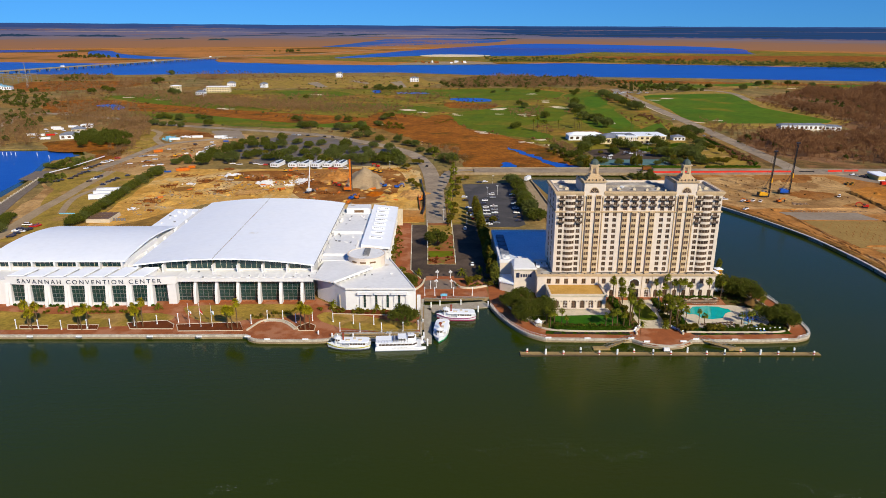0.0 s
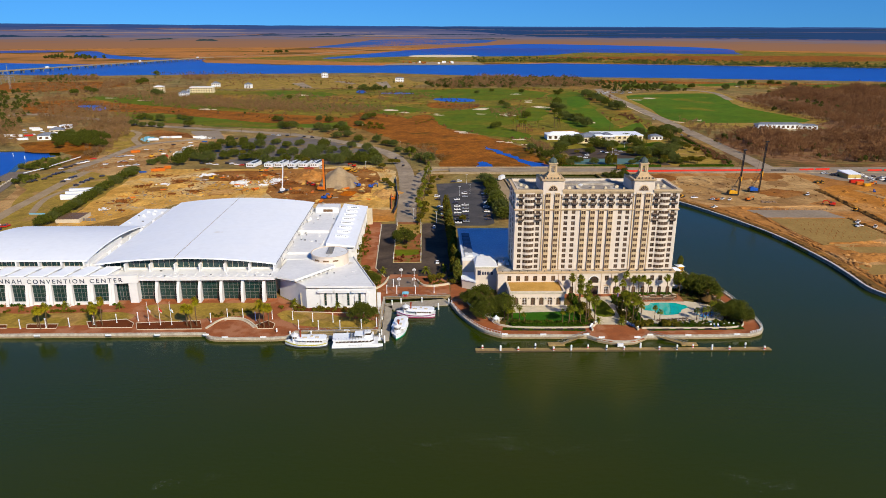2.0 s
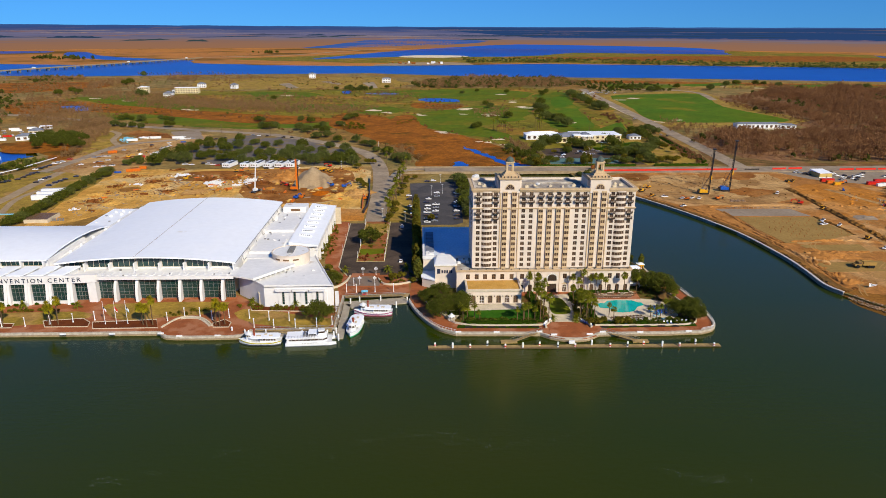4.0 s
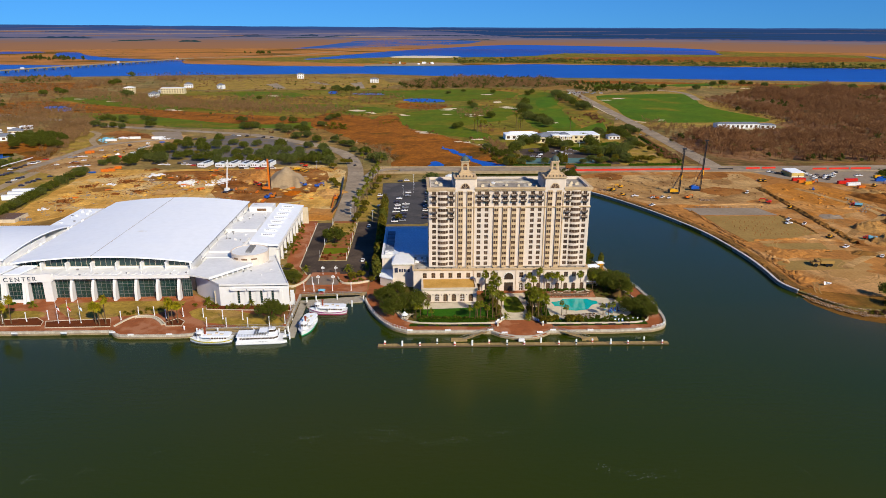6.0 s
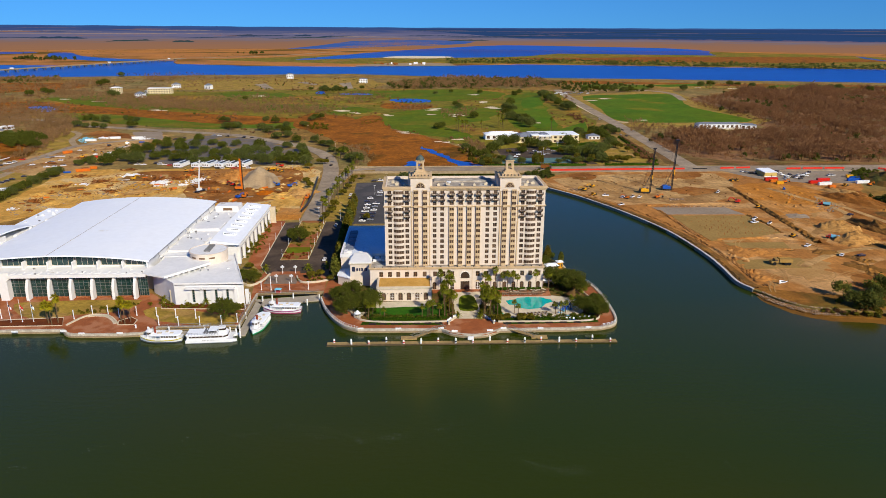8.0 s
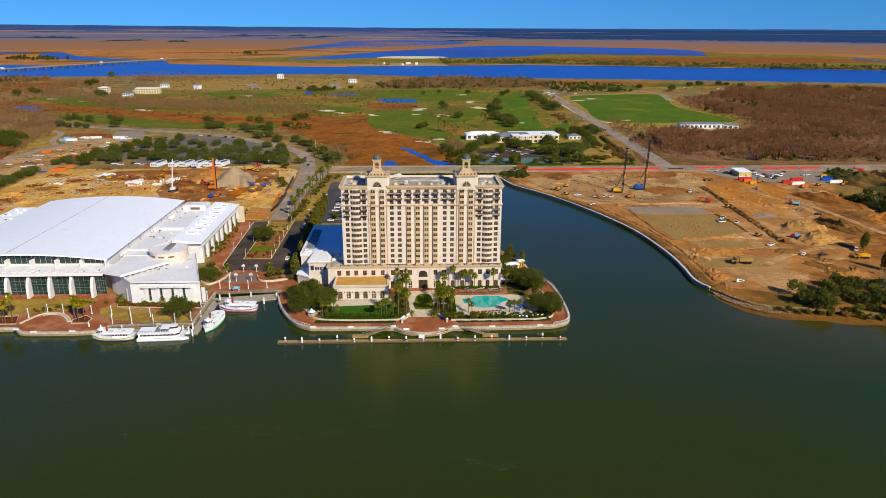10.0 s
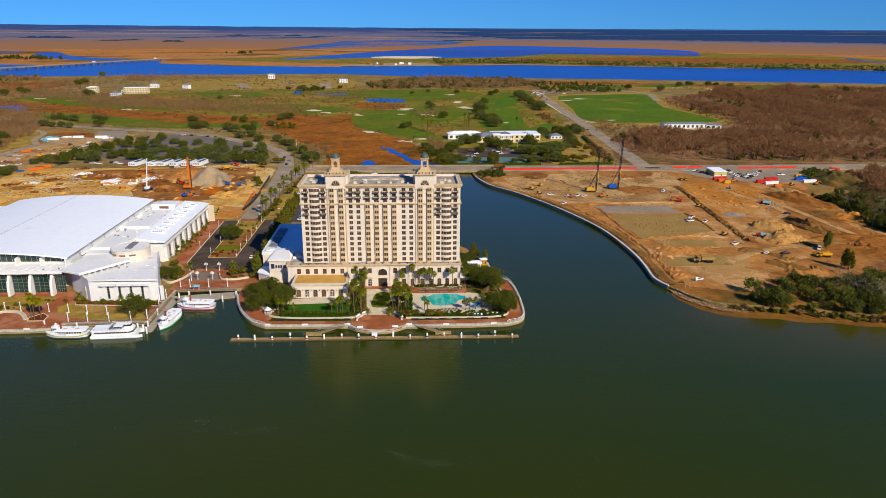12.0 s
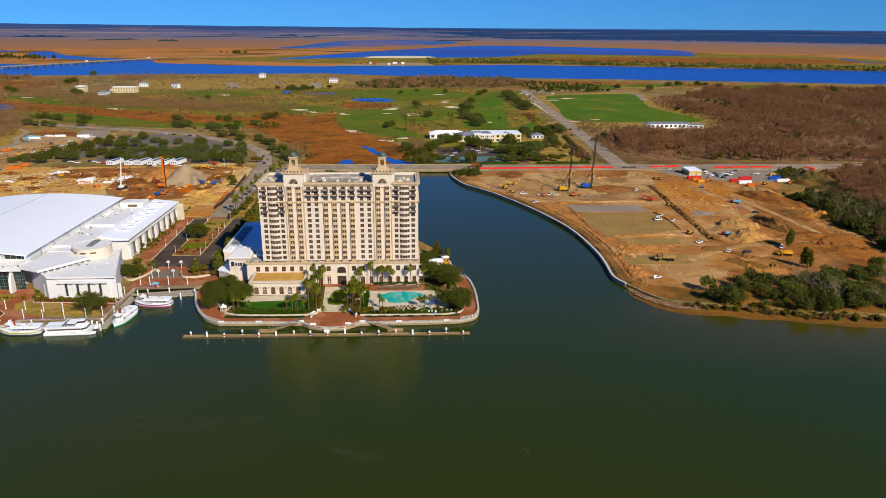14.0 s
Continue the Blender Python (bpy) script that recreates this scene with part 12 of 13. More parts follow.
# dock deck in the west
tagged(patch("west_deck", [(-360.1, 588.7), (-364.9, 623.0), (-347.0, 628.3), (-338.1, 588.8), (-321.0, 526.0), (-304.0, 468.5), (-297.7, 445.2), (-318.6, 479.3), (-323.5, 500.8), (-344.4, 584.1)], 3.35, M["deck_grey"], deep=0.5), "weathered grey timber riverside deck", "deck")
r = random.Random(2)
post = bmesh.new()
box(post, -0.4, 0.4, -0.4, 0.4, -2, 1.6)
post = mesh_of("fence_post", post, M["pale_stone"])
WF = thing("deck_rail", pose(0, 0, 0), "pale concrete rail with stout posts beside the deck", "rail")
a, b = [(-321.5, 494.0), (-343.0, 588.7)]
for k in range(14):
    shared("fence_post", post, WF, pose(a[0] + (b[0] - a[0]) * k / 13, a[1] + (b[1] - a[1]) * k / 13, 3.4))
wall_line("rail_beam", [a, b], 0.9, 3.6, 4.3, M["pale_stone"], "", "", WF)
PIPE = [(-343.9, 609.1), (-338.2, 629.7), (-332.0, 690.6)]
PIPE_OB = wall_line("white_pipe", PIPE, 0.9, 5.0, 5.6, M["white_paint"], "long white pipeline beside the yard", "pipe")
for k in range(16):
    p = Vector(PIPE[0]).lerp(Vector(PIPE[2]), k / 15)
    bm = bmesh.new()
    box(bm, p.x - 0.15, p.x + 0.15, p.y - 0.15, p.y + 0.15, 3.0, 5.0)
    part("pipe_leg", bm, M["dark_metal"], PIPE_OB)
wall_line("blue_pipe", [(-265.2, 473.9), (-254.4, 473.9)], 0.9, 3.0, 3.7, M["cyan_paint"], "pale blue pipe lying on the grass", "pipe")
for x, y in [(-450.6, 717.0), (-444.5, 713.7), (-441.8, 717.0), (-435.2, 713.8), (-413.0, 714.0), (-392.1, 697.9)]:
    tagged(shared("marina_pile", pile, None, pose(x, y, 0.4)), "pale pile standing in the marina water", "pile", "marina piles")

# ---------------------------------------------------------------- lamps, flags and promenade furniture
lamp = thing("promenade_lamp", pose(0, 0, -400), "white promenade lamp column with a capped lantern", "lamp post", "promenade lamps")
bm = bmesh.new()
lathe(bm, [(0.34, 0), (0.34, 0.35), (0.20, 0.5), (0.17, 3.7), (0.24, 3.75)], sides=8)
part("post", bm, M["white_paint"], lamp)
bm = bmesh.new()
lathe(bm, [(0.18, 3.75), (0.24, 3.85), (0.26, 4.25), (0.34, 4.3), (0.30, 4.42), (0.08, 4.55)], sides=10)
part("lantern", bm, M["white_paint"], lamp)
for x, y in [(-182.5, 278.3), (-172.5, 277.7), (-162.1, 277.2), (-151.3, 278.2), (-141.3, 278.7), (-131.3, 280.7), (-122.1, 282.7), (-113.3, 284.7), (-79.9, 282.9), (-73.8, 288.0), (-66.7, 288.0), (-60.0, 284.0), (-52.8, 286.0), (-43.3, 284.9), (-33.8, 282.6), (-24.5, 281.7), (-38.8, 274.7), (-29.9, 273.9), (-20.4, 273.9), (-11.0, 274.6), (-4.4, 276.6), (-4.4, 292.0), (-4.2, 302.0), (-2.0, 317.0), (3.0, 316.5), (12.4, 316.5), (21.8, 317.0), (0.9, 325.7)]:
    copy_thing(lamp, pose(x, y, 3.1))
twin = thing("gate_lamp", pose(0, 0, -400), "tall white gate lamp with twin lanterns", "lamp post", "forecourt lamps")
bm = bmesh.new()
lathe(bm, [(0.35, 0), (0.3, 0.8), (0.16, 1.0), (0.14, 5.5)], sides=8)
box(bm, -0.9, 0.9, -0.08, 0.08, 4.6, 4.8)
part("post", bm, M["white_paint"], twin)
for s in (-0.9, 0.9, 0):
    bm = bmesh.new()
    box(bm, s - 0.35, s + 0.35, -0.35, 0.35, 4.8 if s else 5.5, 5.8 if s else 6.6)
    part("lantern", bm, M["white_paint"], twin)
for x, y in [(4.4, 341.4), (11.4, 341.4), (3.8, 327.3), (11.6, 327.2)]:
    copy_thing(twin, pose(x, y, 3.1) @ Matrix.Scale(0.72, 4))
post = bmesh.new()
lathe(post, [(0.16, 0), (0.16, 1.2), (0.22, 1.25), (0.1, 1.5)], sides=7)
tube(post, (0, 0, 1.4), (0, 0, 4.6), 0.08, sides=6)
post = mesh_of("bollard", post, M["white_paint"])
for x, y in [(-1.6, 439.9), (-1.4, 416.6), (-1.2, 393.1), (-1.0, 369.9), (14.3, 439.9), (14.3, 422.8), (14.6, 406.9), (14.6, 393.1), (14.8, 377.0), (14.8, 365.9), (-11.9, 429.3), (-11.2, 404.5), (-10.8, 382.3)]:
    tagged(shared("bollard", post, None, pose(x, y, 3.2)), "slim white kerbside post", "bollard", "kerb posts")
for k, (x, y) in enumerate([(-106.6, 280.2), (-101.6, 280.2), (-96.6, 280.2)]):
    t = thing("flagpole", pose(x, y, 3.1), "white flagpole with a hanging flag", "flagpole", "promenade flagpoles")
    bm = bmesh.new()
    lathe(bm, [(0.4, 0), (0.12, 0.3), (0.08, 11.0), (0.14, 11.1), (0.02, 11.4)], sides=8)
    part("pole", bm, M["white_paint"], t)
    for name, z0, z1, i0, i1, c in (("flag", 6.9, 8.5, 0, 6, ("white_paint", "red_paint", "white_paint")[k]), ("canton", 7.6, 8.52, 0, 3, ("navy_paint", "red_paint", "navy_paint")[k]), ("stripe", 6.9, 7.3, 0, 6, ("red_paint", "white_paint", "cyan_paint")[k])):
        bm = bmesh.new()
        for off in (0.0, -0.03):
            e = 0.02 if name != "flag" else 0.0
            rows = [[bm.verts.new((0.1 + i * 0.22, 0.16 * math.sin(i * 1.4) + off - e, z - 0.26 * i)) for z in (z0, z1)] for i in range(i0, i1)]
            for p, q in zip(rows, rows[1:]):
                bm.faces.new((p[0], q[0], q[1], p[1]))
        part(name, bm, M[c], t)
plate = bmesh.new()
box(plate, -1.3, 1.3, -0.15, 0.15, 0, 0.75)
plate = mesh_of("sign_board", plate, M["white_paint"])
for x, y in [(52.0, 266.3), (68.8, 265.7), (87.7, 265.7), (93.6, 262.4), (109.2, 262.5), (115.5, 264.7), (132.0, 264.1), (153.7, 264.5)] + [(-171.3, 268.5), (-150.3, 268.4), (-119.8, 268.3), (-98.7, 268.2), (-77.8, 268.1), (-68.8, 265.3), (-52.4, 265.2), (-17.1, 271.8)]:
    tagged(shared("sign_board", plate, None, pose(x, y + 0.3, 3.33)), "small white board on the seawall lip", "sign board", "seawall boards")
# handrail on the eastern seawall
rail = thing("seawall_rail", pose(0, 0, 0), "white handrail along the seawall", "railing")
line = smooth_line(POINT[12:19], False, 6)
for p, q in zip(line, line[1:]):
    bm = bmesh.new()
    tube(bm, (*p, 4.5), (*q, 4.5), 0.07, sides=5)
    tube(bm, (*p, 4.0), (*q, 4.0), 0.05, sides=4)
    tube(bm, (*p, 3.4), (*p, 4.5), 0.07, sides=5)
    part("rail_bay", bm, M["white_paint"], rail)
rail = thing("seawall_rail", pose(0, 0, 0), "white handrail along the seawall by the slip", "railing")
line = smooth_line(POINT[:5], False, 6)
for p, q in zip(line, line[1:]):
    bm = bmesh.new()
    tube(bm, (*p, 4.5), (*q, 4.5), 0.07, sides=5)
    tube(bm, (*p, 3.4), (*p, 4.5), 0.07, sides=5)
    part("rail_bay", bm, M["white_paint"], rail)
# gazebo
gz = thing("gazebo", pose(*[(49.6, 280.4)][0], 3.2) @ Matrix.Scale(0.68, 4), "white octagonal garden gazebo", "gazebo")
bm = bmesh.new()
lathe(bm, [(2.6, 2.9), (2.6, 3.1), (1.2, 3.9), (1.0, 4.4), (0.2, 5.0), (0.05, 5.5)], sides=8)
part("roof", bm, M["white_paint"], gz)
for k in range(8):
    bm = bmesh.new()
    a = math.tau * k / 8
    tube(bm, (2.3 * math.cos(a), 2.3 * math.sin(a), 0), (2.3 * math.cos(a), 2.3 * math.sin(a), 2.9), 0.12, sides=6)
    part("post", bm, M["white_paint"], gz)
bm = bmesh.new()
lathe(bm, [(2.5, 0), (2.5, 0.25)], sides=8)
part("floor", bm, M["pale_stone"], gz)
# pool furniture
lounger = thing("sun_lounger", pose(0, 0, -400), "low dark sun lounger beside the pool", "lounger", "pool loungers")
bm = bmesh.new()
box(bm, -0.35, 0.35, -0.6, 1.0, 0.3, 0.4)
part("seat", bm, M["window_frame"], lounger)
bm = bmesh.new()
box(bm, -0.35, 0.35, 0.95, 1.05, 0.35, 1.0, (0, 0.35))
part("backrest", bm, M["window_frame"], lounger)
bm = bmesh.new()
for x in (-0.3, 0.3):
    for y in (-0.5, 0.9):
        box(bm, x - 0.04, x + 0.04, y - 0.04, y + 0.04, 0, 0.3)
part("leg_frame", bm, M["white_paint"], lounger)
lb = thing("sun_lounger", pose(0, 0, -400), "low lounger with a blue towel beside the pool", "lounger", "pool loungers")
bm = bmesh.new()
box(bm, -0.4, 0.4, -0.6, 1.0, 0.3, 0.45)
part("seat", bm, M["cyan_paint"], lb)
bm = bmesh.new()
box(bm, -0.4, 0.4, 0.95, 1.05, 0.35, 1.0, (0, 0.35))
part("backrest", bm, M["blue_paint"], lb)
r = random.Random(12)
a, b = [(120.5, 305.8), (140.1, 305.9)]
for k in range(22):
    copy_thing(lounger, pose(a[0] + (b[0] - a[0]) * k / 21, a[1] + (b[1] - a[1]) * k / 21, 3.3, 0, 0, r.uniform(-6, 6)))
a, b = [(124.0, 280.9), (139.0, 283.1)]
for k in range(18):
    copy_thing(lounger, pose(a[0] + (b[0] - a[0]) * k / 17, a[1] + (b[1] - a[1]) * k / 17 - (k % 2) * 2.2, 3.3, 0, 0, 180 + r.uniform(-6, 6)))
for x, y in scatter([(144.3, 294.4), (152.3, 291.9), (151.8, 277.9), (143.7, 277.6)], 14, r):
    copy_thing(lb, pose(x, y, 3.3, 0, 0, r.uniform(0, 360)))
umb = thing("parasol", pose(0, 0, -400), "closed blue parasol on a white pole", "parasol", "pool parasols")
bm = bmesh.new()
tube(bm, (0, 0, 0), (0, 0, 2.6), 0.05, sides=6)
part("pole", bm, M["white_paint"], umb)
bm = bmesh.new()
lathe(bm, [(0.35, 1.3), (0.3, 2.3), (0.05, 2.9)], sides=8)
part("canopy", bm, M["blue_paint"], umb)
for x, y in [(145.5, 288.5), (147.6, 282.8), (150.4, 288.4), (112.6, 307.6)]:
    copy_thing(umb, pose(x, y, 3.3))
chair = thing("adirondack_chair", pose(0, 0, -400), "low blue and white garden chair", "chair", "plaza chairs")
bm = bmesh.new()
box(bm, -0.4, 0.4, -0.4, 0.5, 0.35, 0.45)
part("seat", bm, M["blue_paint"], chair)
bm = bmesh.new()
box(bm, -0.4, 0.4, 0.45, 0.55, 0.4, 1.2, (0, 0.3))
part("backrest", bm, M["white_paint"], chair)
for c0, c1 in (([(91.2, 272.9), (95.1, 278.6)]), ([(108.0, 278.1), (112.4, 272.1)])):
    for k in range(9):
        copy_thing(chair, pose(c0[0] + (c1[0] - c0[0]) * k / 8, c0[1] + (c1[1] - c0[1]) * k / 8, 3.3, 0, 0, r.uniform(-20, 20)))
for x, y in [(145.9, 273.7), (147.5, 273.7), (149.1, 273.6), (152.3, 274.2), (154.5, 274.8), (156.6, 274.7), (124.9, 273.8), (128.1, 273.7)]:
    copy_thing(chair, pose(x, y, 3.25, 0, 0, 0))
tbl = thing("cafe_table", pose(0, 0, -400), "small round cafe table with chairs", "table", "terrace tables")
bm = bmesh.new()
lathe(bm, [(0.55, 0.7), (0.55, 0.76)], sides=12)
part("tabletop", bm, M["pale_stone"], tbl)
bm = bmesh.new()
lathe(bm, [(0.3, 0), (0.06, 0.08), (0.06, 0.7)], sides=8)
part("pedestal", bm, M["dark_metal"], tbl)
for k in range(4):
    bm = bmesh.new()
    a = math.tau * k / 4
    box(bm, 1.0 * math.cos(a) - 0.25, 1.0 * math.cos(a) + 0.25, math.sin(a) - 0.25, math.sin(a) + 0.25, 0, 0.5)
    part("seat", bm, M["window_frame"], tbl)
for x, y in scatter([(117.0, 311.4), (144.2, 312.1), (143.7, 307.4), (117.7, 307.4)], 24, r):
    copy_thing(tbl, pose(x, y, 3.3, 0, 0, r.uniform(0, 90)))
# pool bar and side buildings east of the tower
ST = [(142.0, 313.8), (152.4, 347.4), (156.1, 315.8), (113.8, 299.1)]
t = thing("pool_bar", pose(ST[0][0] + 2, ST[0][1] + 6, 3.1), "low pool restaurant with a pale awning", "restaurant")
bm = bmesh.new()
box(bm, -3, 9, 0, 12, 0, 4.2)
part("wall", bm, M["hotel_cream"], t)
bm = bmesh.new()
box(bm, -3.5, 7.5, -3, 0, 3.2, 3.5)
part("awning", bm, M["white_paint"], t)
bm = bmesh.new()
box(bm, -3.4, 9.4, -0.4, 12.4, 4.2, 4.6)
part("roof", bm, M["pale_stone"], t)
t = thing("thatched_hut", pose(155, 300, 3.2), "round hut with a brown thatched roof", "hut")
bm = bmesh.new()
lathe(bm, [(3.6, 2.4), (3.5, 2.6), (0.2, 4.9)], sides=12)
part("roof", bm, M["thatch"], t)
for k in range(6):
    bm = bmesh.new()
    tube(bm, (2.8 * math.cos(k), 2.8 * math.sin(k), 0), (2.8 * math.cos(k), 2.8 * math.sin(k), 2.5), 0.1, sides=5)
    part("post", bm, M["bark"], t)
bm = bmesh.new()
box(bm, -1.2, 1.2, -0.9, 0.9, 0, 2.2)
c = tagged(part("pool_kiosk", bm, M["white_paint"]), "small white kiosk beside the pool", "kiosk")
c.matrix_basis = pose(*ST[3], 3.2)
for (x, y), w, d, h, wall, lab in (([(151.9, 343.5)][0], 7, 5, 2.8, "hotel_cream", "small cream garden building with a white roof"), ([(157.5, 347.2)][0], 3, 3, 3.4, "yellow_paint", "small orange kiosk among the trees")):
    house(x, y, w, d, h, 8, M[wall], M["white_membrane"], lab, 1, 2, 0.8)
# planters along the garden wall
pl = bmesh.new()
box(pl, -1.6, 1.6, -0.35, 0.35, 0, 0.6)
pl = mesh_of("bench", pl, M["dark_metal"])
for k in range(7):
    tagged(shared("bench", pl, None, pose(57 + k * 5.0, 271.9, 3.1)), "dark bench along the garden wall", "bench", "promenade benches")
for k in range(6):
    tagged(shared("bench", pl, None, pose(118 + k * 6.4, 270.9, 3.1)), "dark bench along the garden wall", "bench", "promenade benches")
# street lamps of the car parks
sl = thing("street_lamp", pose(0, 0, -400), "tall white car park lamp post", "lamp post", "car park lamps")
bm = bmesh.new()
lathe(bm, [(0.22, 0), (0.09, 0.5), (0.06, 7.5)], sides=7)
part("pole", bm, M["white_paint"], sl)
bm = bmesh.new()
box(bm, -0.8, 0.8, -0.15, 0.15, 7.4, 7.6)
part("lamp_head", bm, M["white_paint"], sl)
for x, y in [(44.7, 527.1), (53.3, 532.9), (25.0, 448.3), (9.2, 456.9), (52.9, 572.4), (-39.2, 635.5), (-10.9, 756.5)] + [(214.2, 706.0), (237.1, 742.6)]:
    copy_thing(sl, pose(x, y, 3.2))
# ticket kiosk at the head of the slip
t = thing("ticket_kiosk", pose(7.5, 311.9, 3.15), "small ticket kiosk with a pale blue roof", "kiosk")
for x in (-1.2, 1.2):
    for y in (-0.9, 0.9):
        bm = bmesh.new()
        tube(bm, (x, y, 0), (x, y, 2.3), 0.07, sides=6)
        part("post", bm, M["white_paint"], t)
bm = bmesh.new()
box(bm, -1.1, 1.1, -0.8, 0.8, 0, 1.1)
part("counter", bm, M["red_paint"], t)
bm = bmesh.new()
v = [bm.verts.new(p) for p in ((-1.7, -1.4, 2.3), (1.7, -1.4, 2.3), (1.7, 1.4, 2.3), (-1.7, 1.4, 2.3), (-0.7, 0, 3.0), (0.7, 0, 3.0))]
for f in ((0, 1, 5, 4), (1, 2, 5), (2, 3, 4, 5), (3, 0, 4), (3, 2, 1, 0)):
    bm.faces.new([v[i] for i in f])
part("roof", bm, M["cyan_paint"], t)
# radio mast and switchyard by the far river
t = thing("radio_mast", pose(-880, 1528, 3.0), "tall pale lattice mast beside the switchyard", "mast")
for k in range(3):
    bm = bmesh.new()
    a = math.tau * k / 3
    tube(bm, (2.2 * math.cos(a), 2.2 * math.sin(a), 0), (0.6 * math.cos(a), 0.6 * math.sin(a), 52), 0.25, 0.2, 5)
    part("leg", bm, M["steel"], t)
bm = bmesh.new()
for k in range(12):
    z0, z1 = k * 4.3, (k + 1) * 4.3
    for i in range(3):
        a, b = math.tau * i / 3, math.tau * (i + 1) / 3
        r0, r1 = 2.2 - 1.6 * z0 / 52, 2.2 - 1.6 * z1 / 52
        tube(bm, (r0 * math.cos(a), r0 * math.sin(a), z0), (r1 * math.cos(b), r1 * math.sin(b), z1), 0.12, sides=4)
part("bracing", bm, M["pale_stone"], t)
gantry = thing("switch_gantry", pose(0, 0, -400), "grey steel gantry of an electric switchyard", "gantry", "switchyard gantries")
bm = bmesh.new()
for x in (-11, 11):
    tube(bm, (x, 0, 0), (x, 0, 13), 0.5, 0.4, 5)
part("leg", bm, M["steel"], gantry)
bm = bmesh.new()
box(bm, -12, 12, -0.5, 0.5, 12.2, 13.4)
for k in range(5):
    tube(bm, (-9 + k * 4.5, 0, 12.2), (-9 + k * 4.5, 0, 9.8), 0.3, sides=5)
part("beam", bm, M["steel"], gantry)
for x, y in ((-1085, 1790), (-1050, 1790), (-1015, 1790), (-1060, 1720), (-1025, 1720), (-990, 1720), (-1000, 1660), (-965, 1660)):
    copy_thing(gantry, pose(x, y, 3.0))
for x, y, w in ((-925, 1500, 26), (-893, 1476, 18), (-950, 1530, 22)):
    house(x, y, w, 14, 7, 12, M["white_paint"], M["cyan_paint"], "low shed with a pale blue roof by the switchyard", 1, 4, 1.5)
# wooden power poles beside the western streets
ppole = thing("power_pole", pose(0, 0, -400), "weathered wooden power pole with a crossarm", "power pole", "power poles")
bm = bmesh.new()
tube(bm, (0, 0, -0.3), (0, 0, 12.5), 0.22, 0.14, 7)
part("pole", bm, M["bark"], ppole)
bm = bmesh.new()
box(bm, -1.4, 1.4, -0.1, 0.1, 11.2, 11.45)
for x in (-1.2, 0, 1.2):
    tube(bm, (x, 0, 11.45), (x, 0, 11.75), 0.07, sides=5)
part("crossarm", bm, M["bark"], ppole)
for x, y in [(-610.6, 1012.5), (-578.7, 1013.0), (-512.2, 973.3), (-508.1, 973.4), (-352.0, 914.8), (-708.0, 1202.2), (-740.5, 1315.5), (-475.5, 955.7), (-430, 960), (-396, 980), (-300, 905), (-215, 868), (-150, 848)]:
    copy_thing(ppole, pose(x, y, 3.0, 0, 0, 25))
# banner on the site corner
t = thing("site_banner", pose(*[(269.5, 315.9)][0], 3.1) @ Matrix.Scale(0.55, 4), "white banner on posts at the site corner", "banner")
for name, u0, u1, w0, w1, off, c in (("cloth", 0, 8, 0.0, 1.0, 0.0, "white_paint"), ("print", 2, 6, 0.35, 0.75, -0.08, "navy_paint")):
    bm = bmesh.new()
    rows = [[bm.verts.new((-3.4 + 1.03 * i, 0.5 * math.sin(i * 0.9) + off + 0.9 * w, 0.7 + 0.28 * i * (1 - w) + 3.6 * w - 0.18 * i * w)) for w in (w0, (w0 + w1) / 2, w1)] for i in range(u0, u1 + 1)]
    for p, q in zip(rows, rows[1:]):
        for i in range(2):
            bm.faces.new((p[i], q[i], q[i + 1], p[i + 1]))
    part(name, bm, M[c], t)
for x in (-3.4, 4.8):
    bm = bmesh.new()
    tube(bm, (x, 0, 0), (x, 0, 4.6), 0.08, sides=5)
    part("post", bm, M["bark"], t)
# sheds and stacks on the far landing
r = random.Random(71)
for k in range(16):
    x, y, w, h = r.uniform(-70, 130), r.uniform(2640, 2740), r.uniform(5, 13), r.uniform(2.5, 6)
    t = thing("landing_shed", pose(x, y, 2.85, 0, 0, r.uniform(-15, 15)), r.choice(("small white shed on the far landing", "rusty stack on the far landing")), "shed", "landing sheds")
    rusty = "rusty" in t["label"]
    bm = bmesh.new()
    box(bm, -w / 2, w / 2, -3, 3, 0, h)
    part("wall", bm, M["rust" if rusty else "white_paint"], t)
    bm = bmesh.new()
    ends = [[bm.verts.new((s * (w / 2 + 0.4), y2, z2)) for y2, z2 in ((-3.4, h), (3.4, h), (0, h + 1.6))] for s in (-1, 1)]
    bm.faces.new(ends[0])
    bm.faces.new(ends[1][::-1])
    for i in range(3):
        bm.faces.new((ends[0][i], ends[1][i], ends[1][(i + 1) % 3], ends[0][(i + 1) % 3]))
    part("roof", bm, M["rust" if rusty else "white_membrane"], t)
# vehicles on the far bridge
def truck_kind(paint, cab, label):
    t = thing("box_truck", pose(0, 0, -400), label, "truck")
    bm = bmesh.new()
    box(bm, -5, 3, -1.3, 1.3, 0.9, 4.0)
    part("box_body", bm, paint, t)
    bm = bmesh.new()
    box(bm, 3.1, 5, -1.2, 1.2, 0.8, 3.0)
    part("cab", bm, cab, t)
    bm = bmesh.new()
    box(bm, 4.0, 5.05, -1.22, 1.22, 1.9, 2.7)
    part("windscreen", bm, M["glass_dark"], t)
    wheels(t, (-3.5, 3.8), 1.1, 0.5, 0.4)
    return t


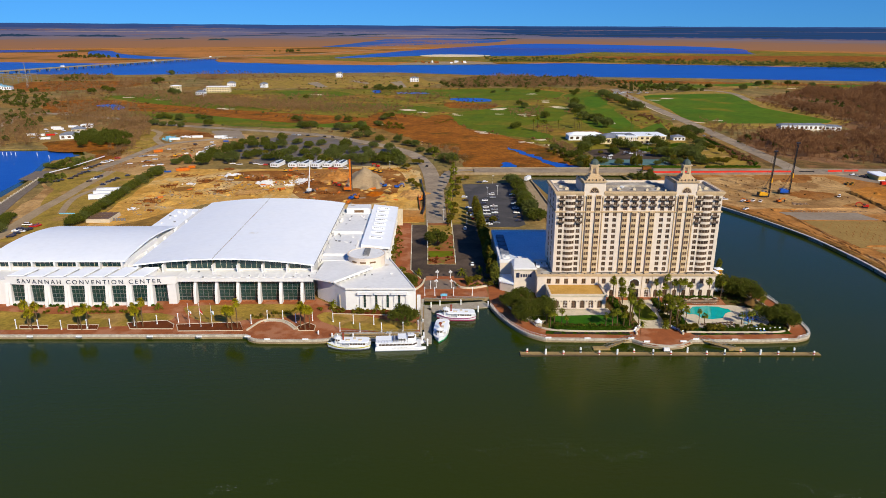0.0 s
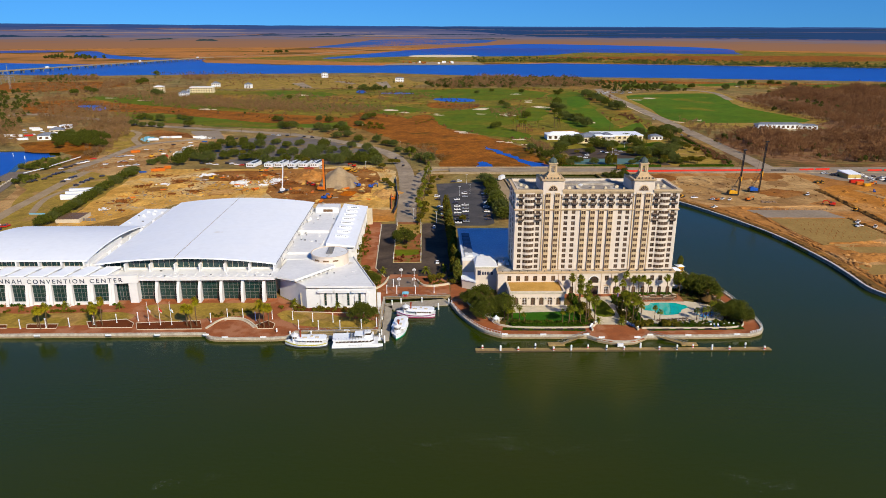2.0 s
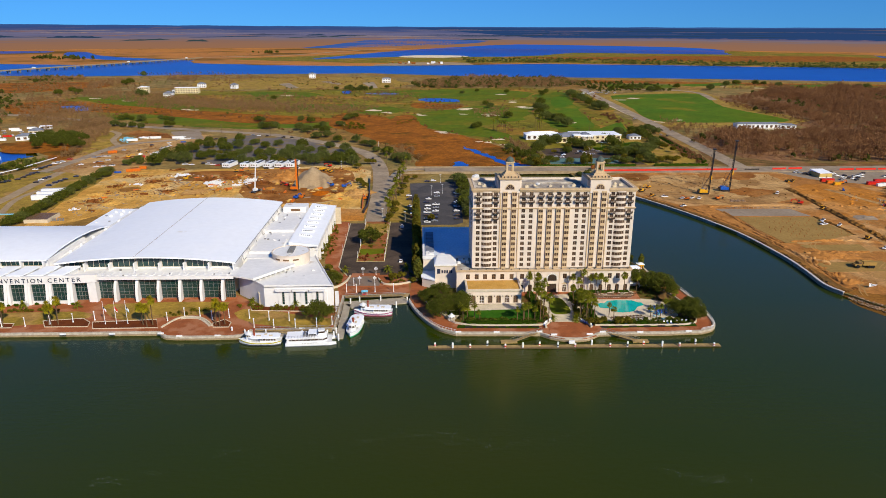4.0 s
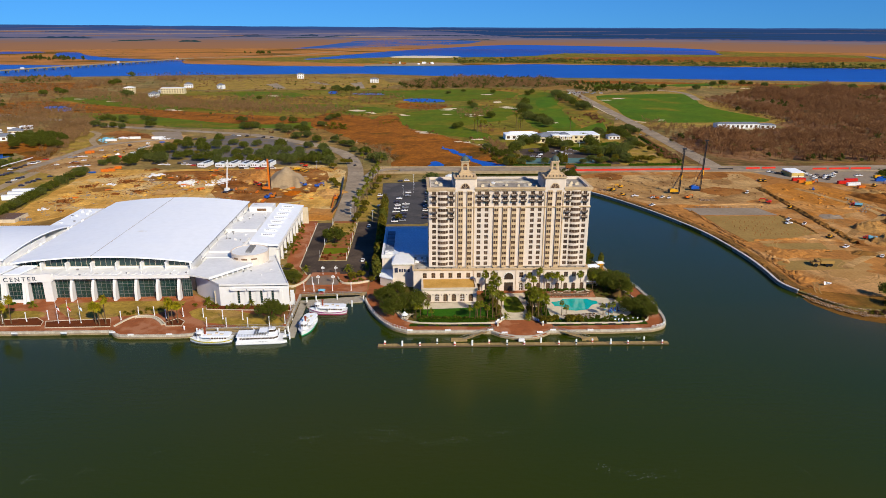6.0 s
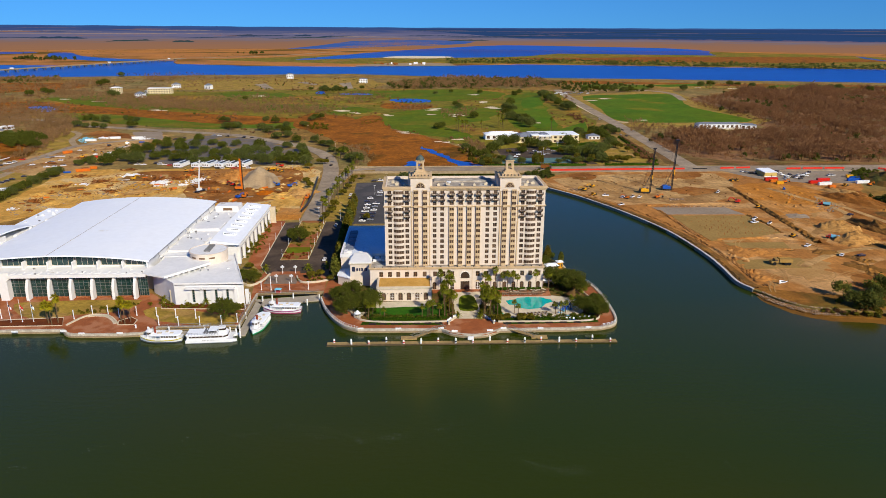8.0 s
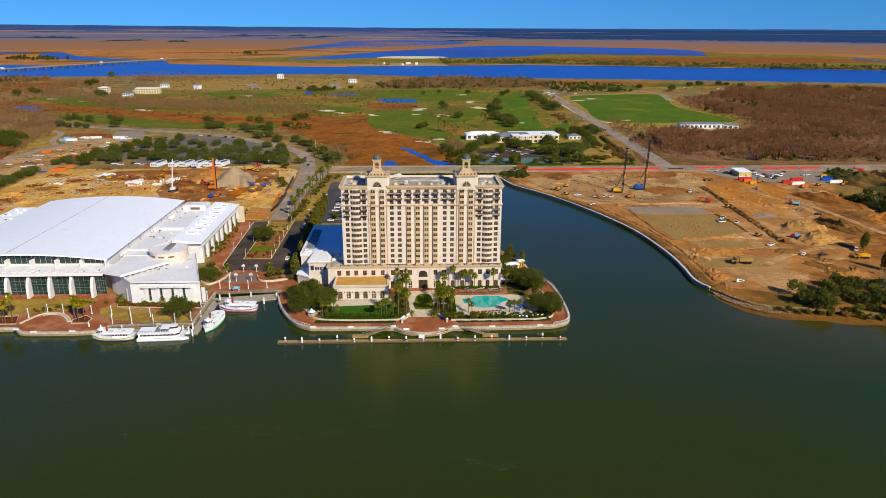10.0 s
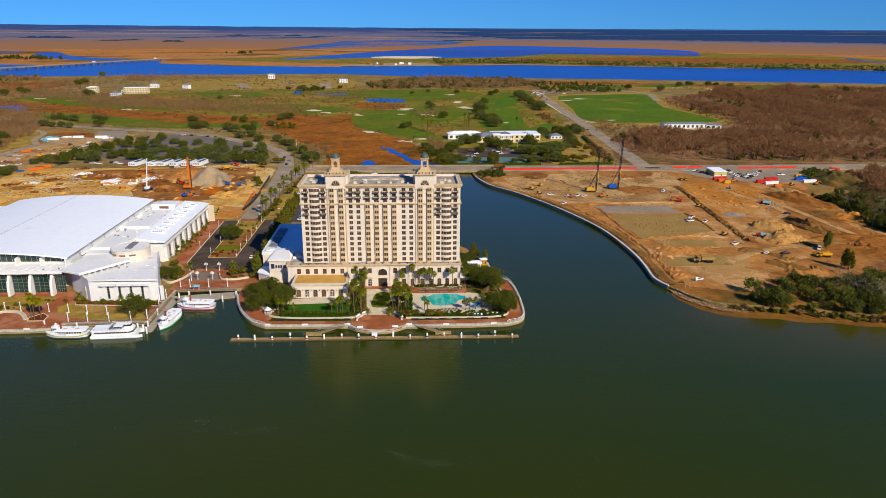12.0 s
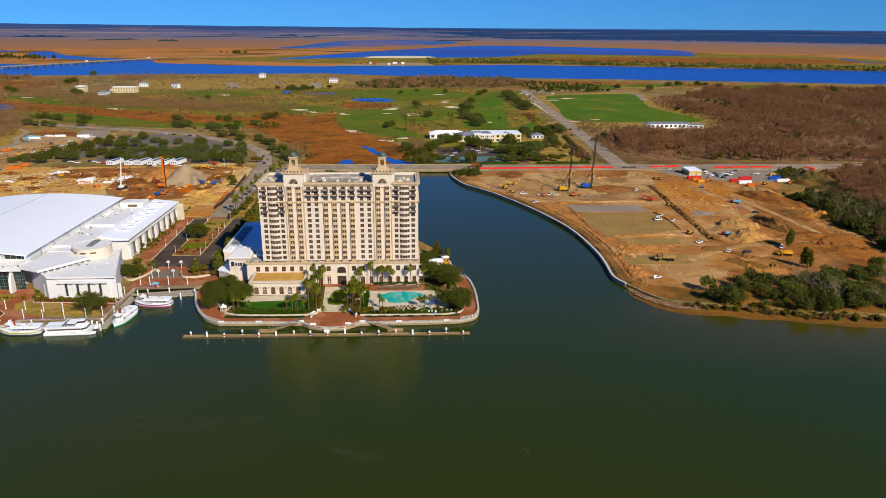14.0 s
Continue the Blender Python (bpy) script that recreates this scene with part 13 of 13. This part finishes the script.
truck = truck_kind(M["white_paint"], M["white_paint"], "white box truck on the road")
for s in (0.42, 0.70, 0.93):
    p = Vector(LB[0]).lerp(Vector(LB[1]), s)
    copy_thing(truck, pose(p.x, p.y, 10.0, 0, 0, 72) @ Matrix.Diagonal((1.3, 1.3, 1.3, 1)))
copy_thing(truck_kind(M["rust"], M["black_paint"], "dark brown box truck on the bridge road"), pose(*[(202.2, 626.1)][0], 4.0))
copy_thing(truck, pose(*[(84.3, 582.5)][0], 4.1, 0, 0, 60))

# foam lines on the river
r = random.Random(77)
bm = bmesh.new()
for pts in ([(14.8, 186.9), (26.8, 188.4), (38.2, 191.5), (49.0, 189.8), (58.5, 183.6), (71.6, 185.0), (87.7, 189.6)], [(-63.1, 167.9), (-55.4, 169.9), (-45.9, 171.7)], [(-28.7, 181.3), (-18.3, 183.5)], [(-2.4, 187.1), (8.3, 178.1)], [(110.4, 170.9), (118.1, 164.8), (126.7, 164.5)], [(170.9, 168.6), (174.2, 164.2)], [(48.0, 249.0), (45.4, 241.8)], [(113.9, 248.7), (112.1, 241.5)], [(32.1, 181.6), (40.5, 186.8), (51.7, 183.1), (64.7, 184.3), (77.9, 186.5), (92.2, 190.7)], [(-57.4, 167.8), (-52.3, 170.4), (-42.7, 172.3)], [(110.1, 169.9), (119.0, 165.1), (128.7, 162.8), (141.1, 167.1)]):
    for x, y in smooth_line(pts, False, 34):
        if noise.noise(Vector((x / 4, y / 4, 3))) < 0.08:
            continue
        a, b, s, w = x + r.gauss(0, 1.5), y + r.gauss(0, 1.2), r.uniform(0.04, 0.2), r.uniform(0.02, 0.055)
        bm.faces.new([bm.verts.new((a + p * s, b + q * w + p * s * 0.3, WATER + 0.03)) for p, q in ((-1, -1), (1, -1), (1, 1), (-1, 1))])
tagged(part("foam", bm, M["foam"]), "thin broken foam lines on the river", "foam", kind="stuff")
# the patterns from which the copies were made go
PATTERNS = [ob for ob in scene.objects if ob.parent is None and ob.matrix_basis.translation.z < -300]
for ob in [c for p in PATTERNS for c in (*p.children_recursive, p)]:
    bpy.data.objects.remove(ob)
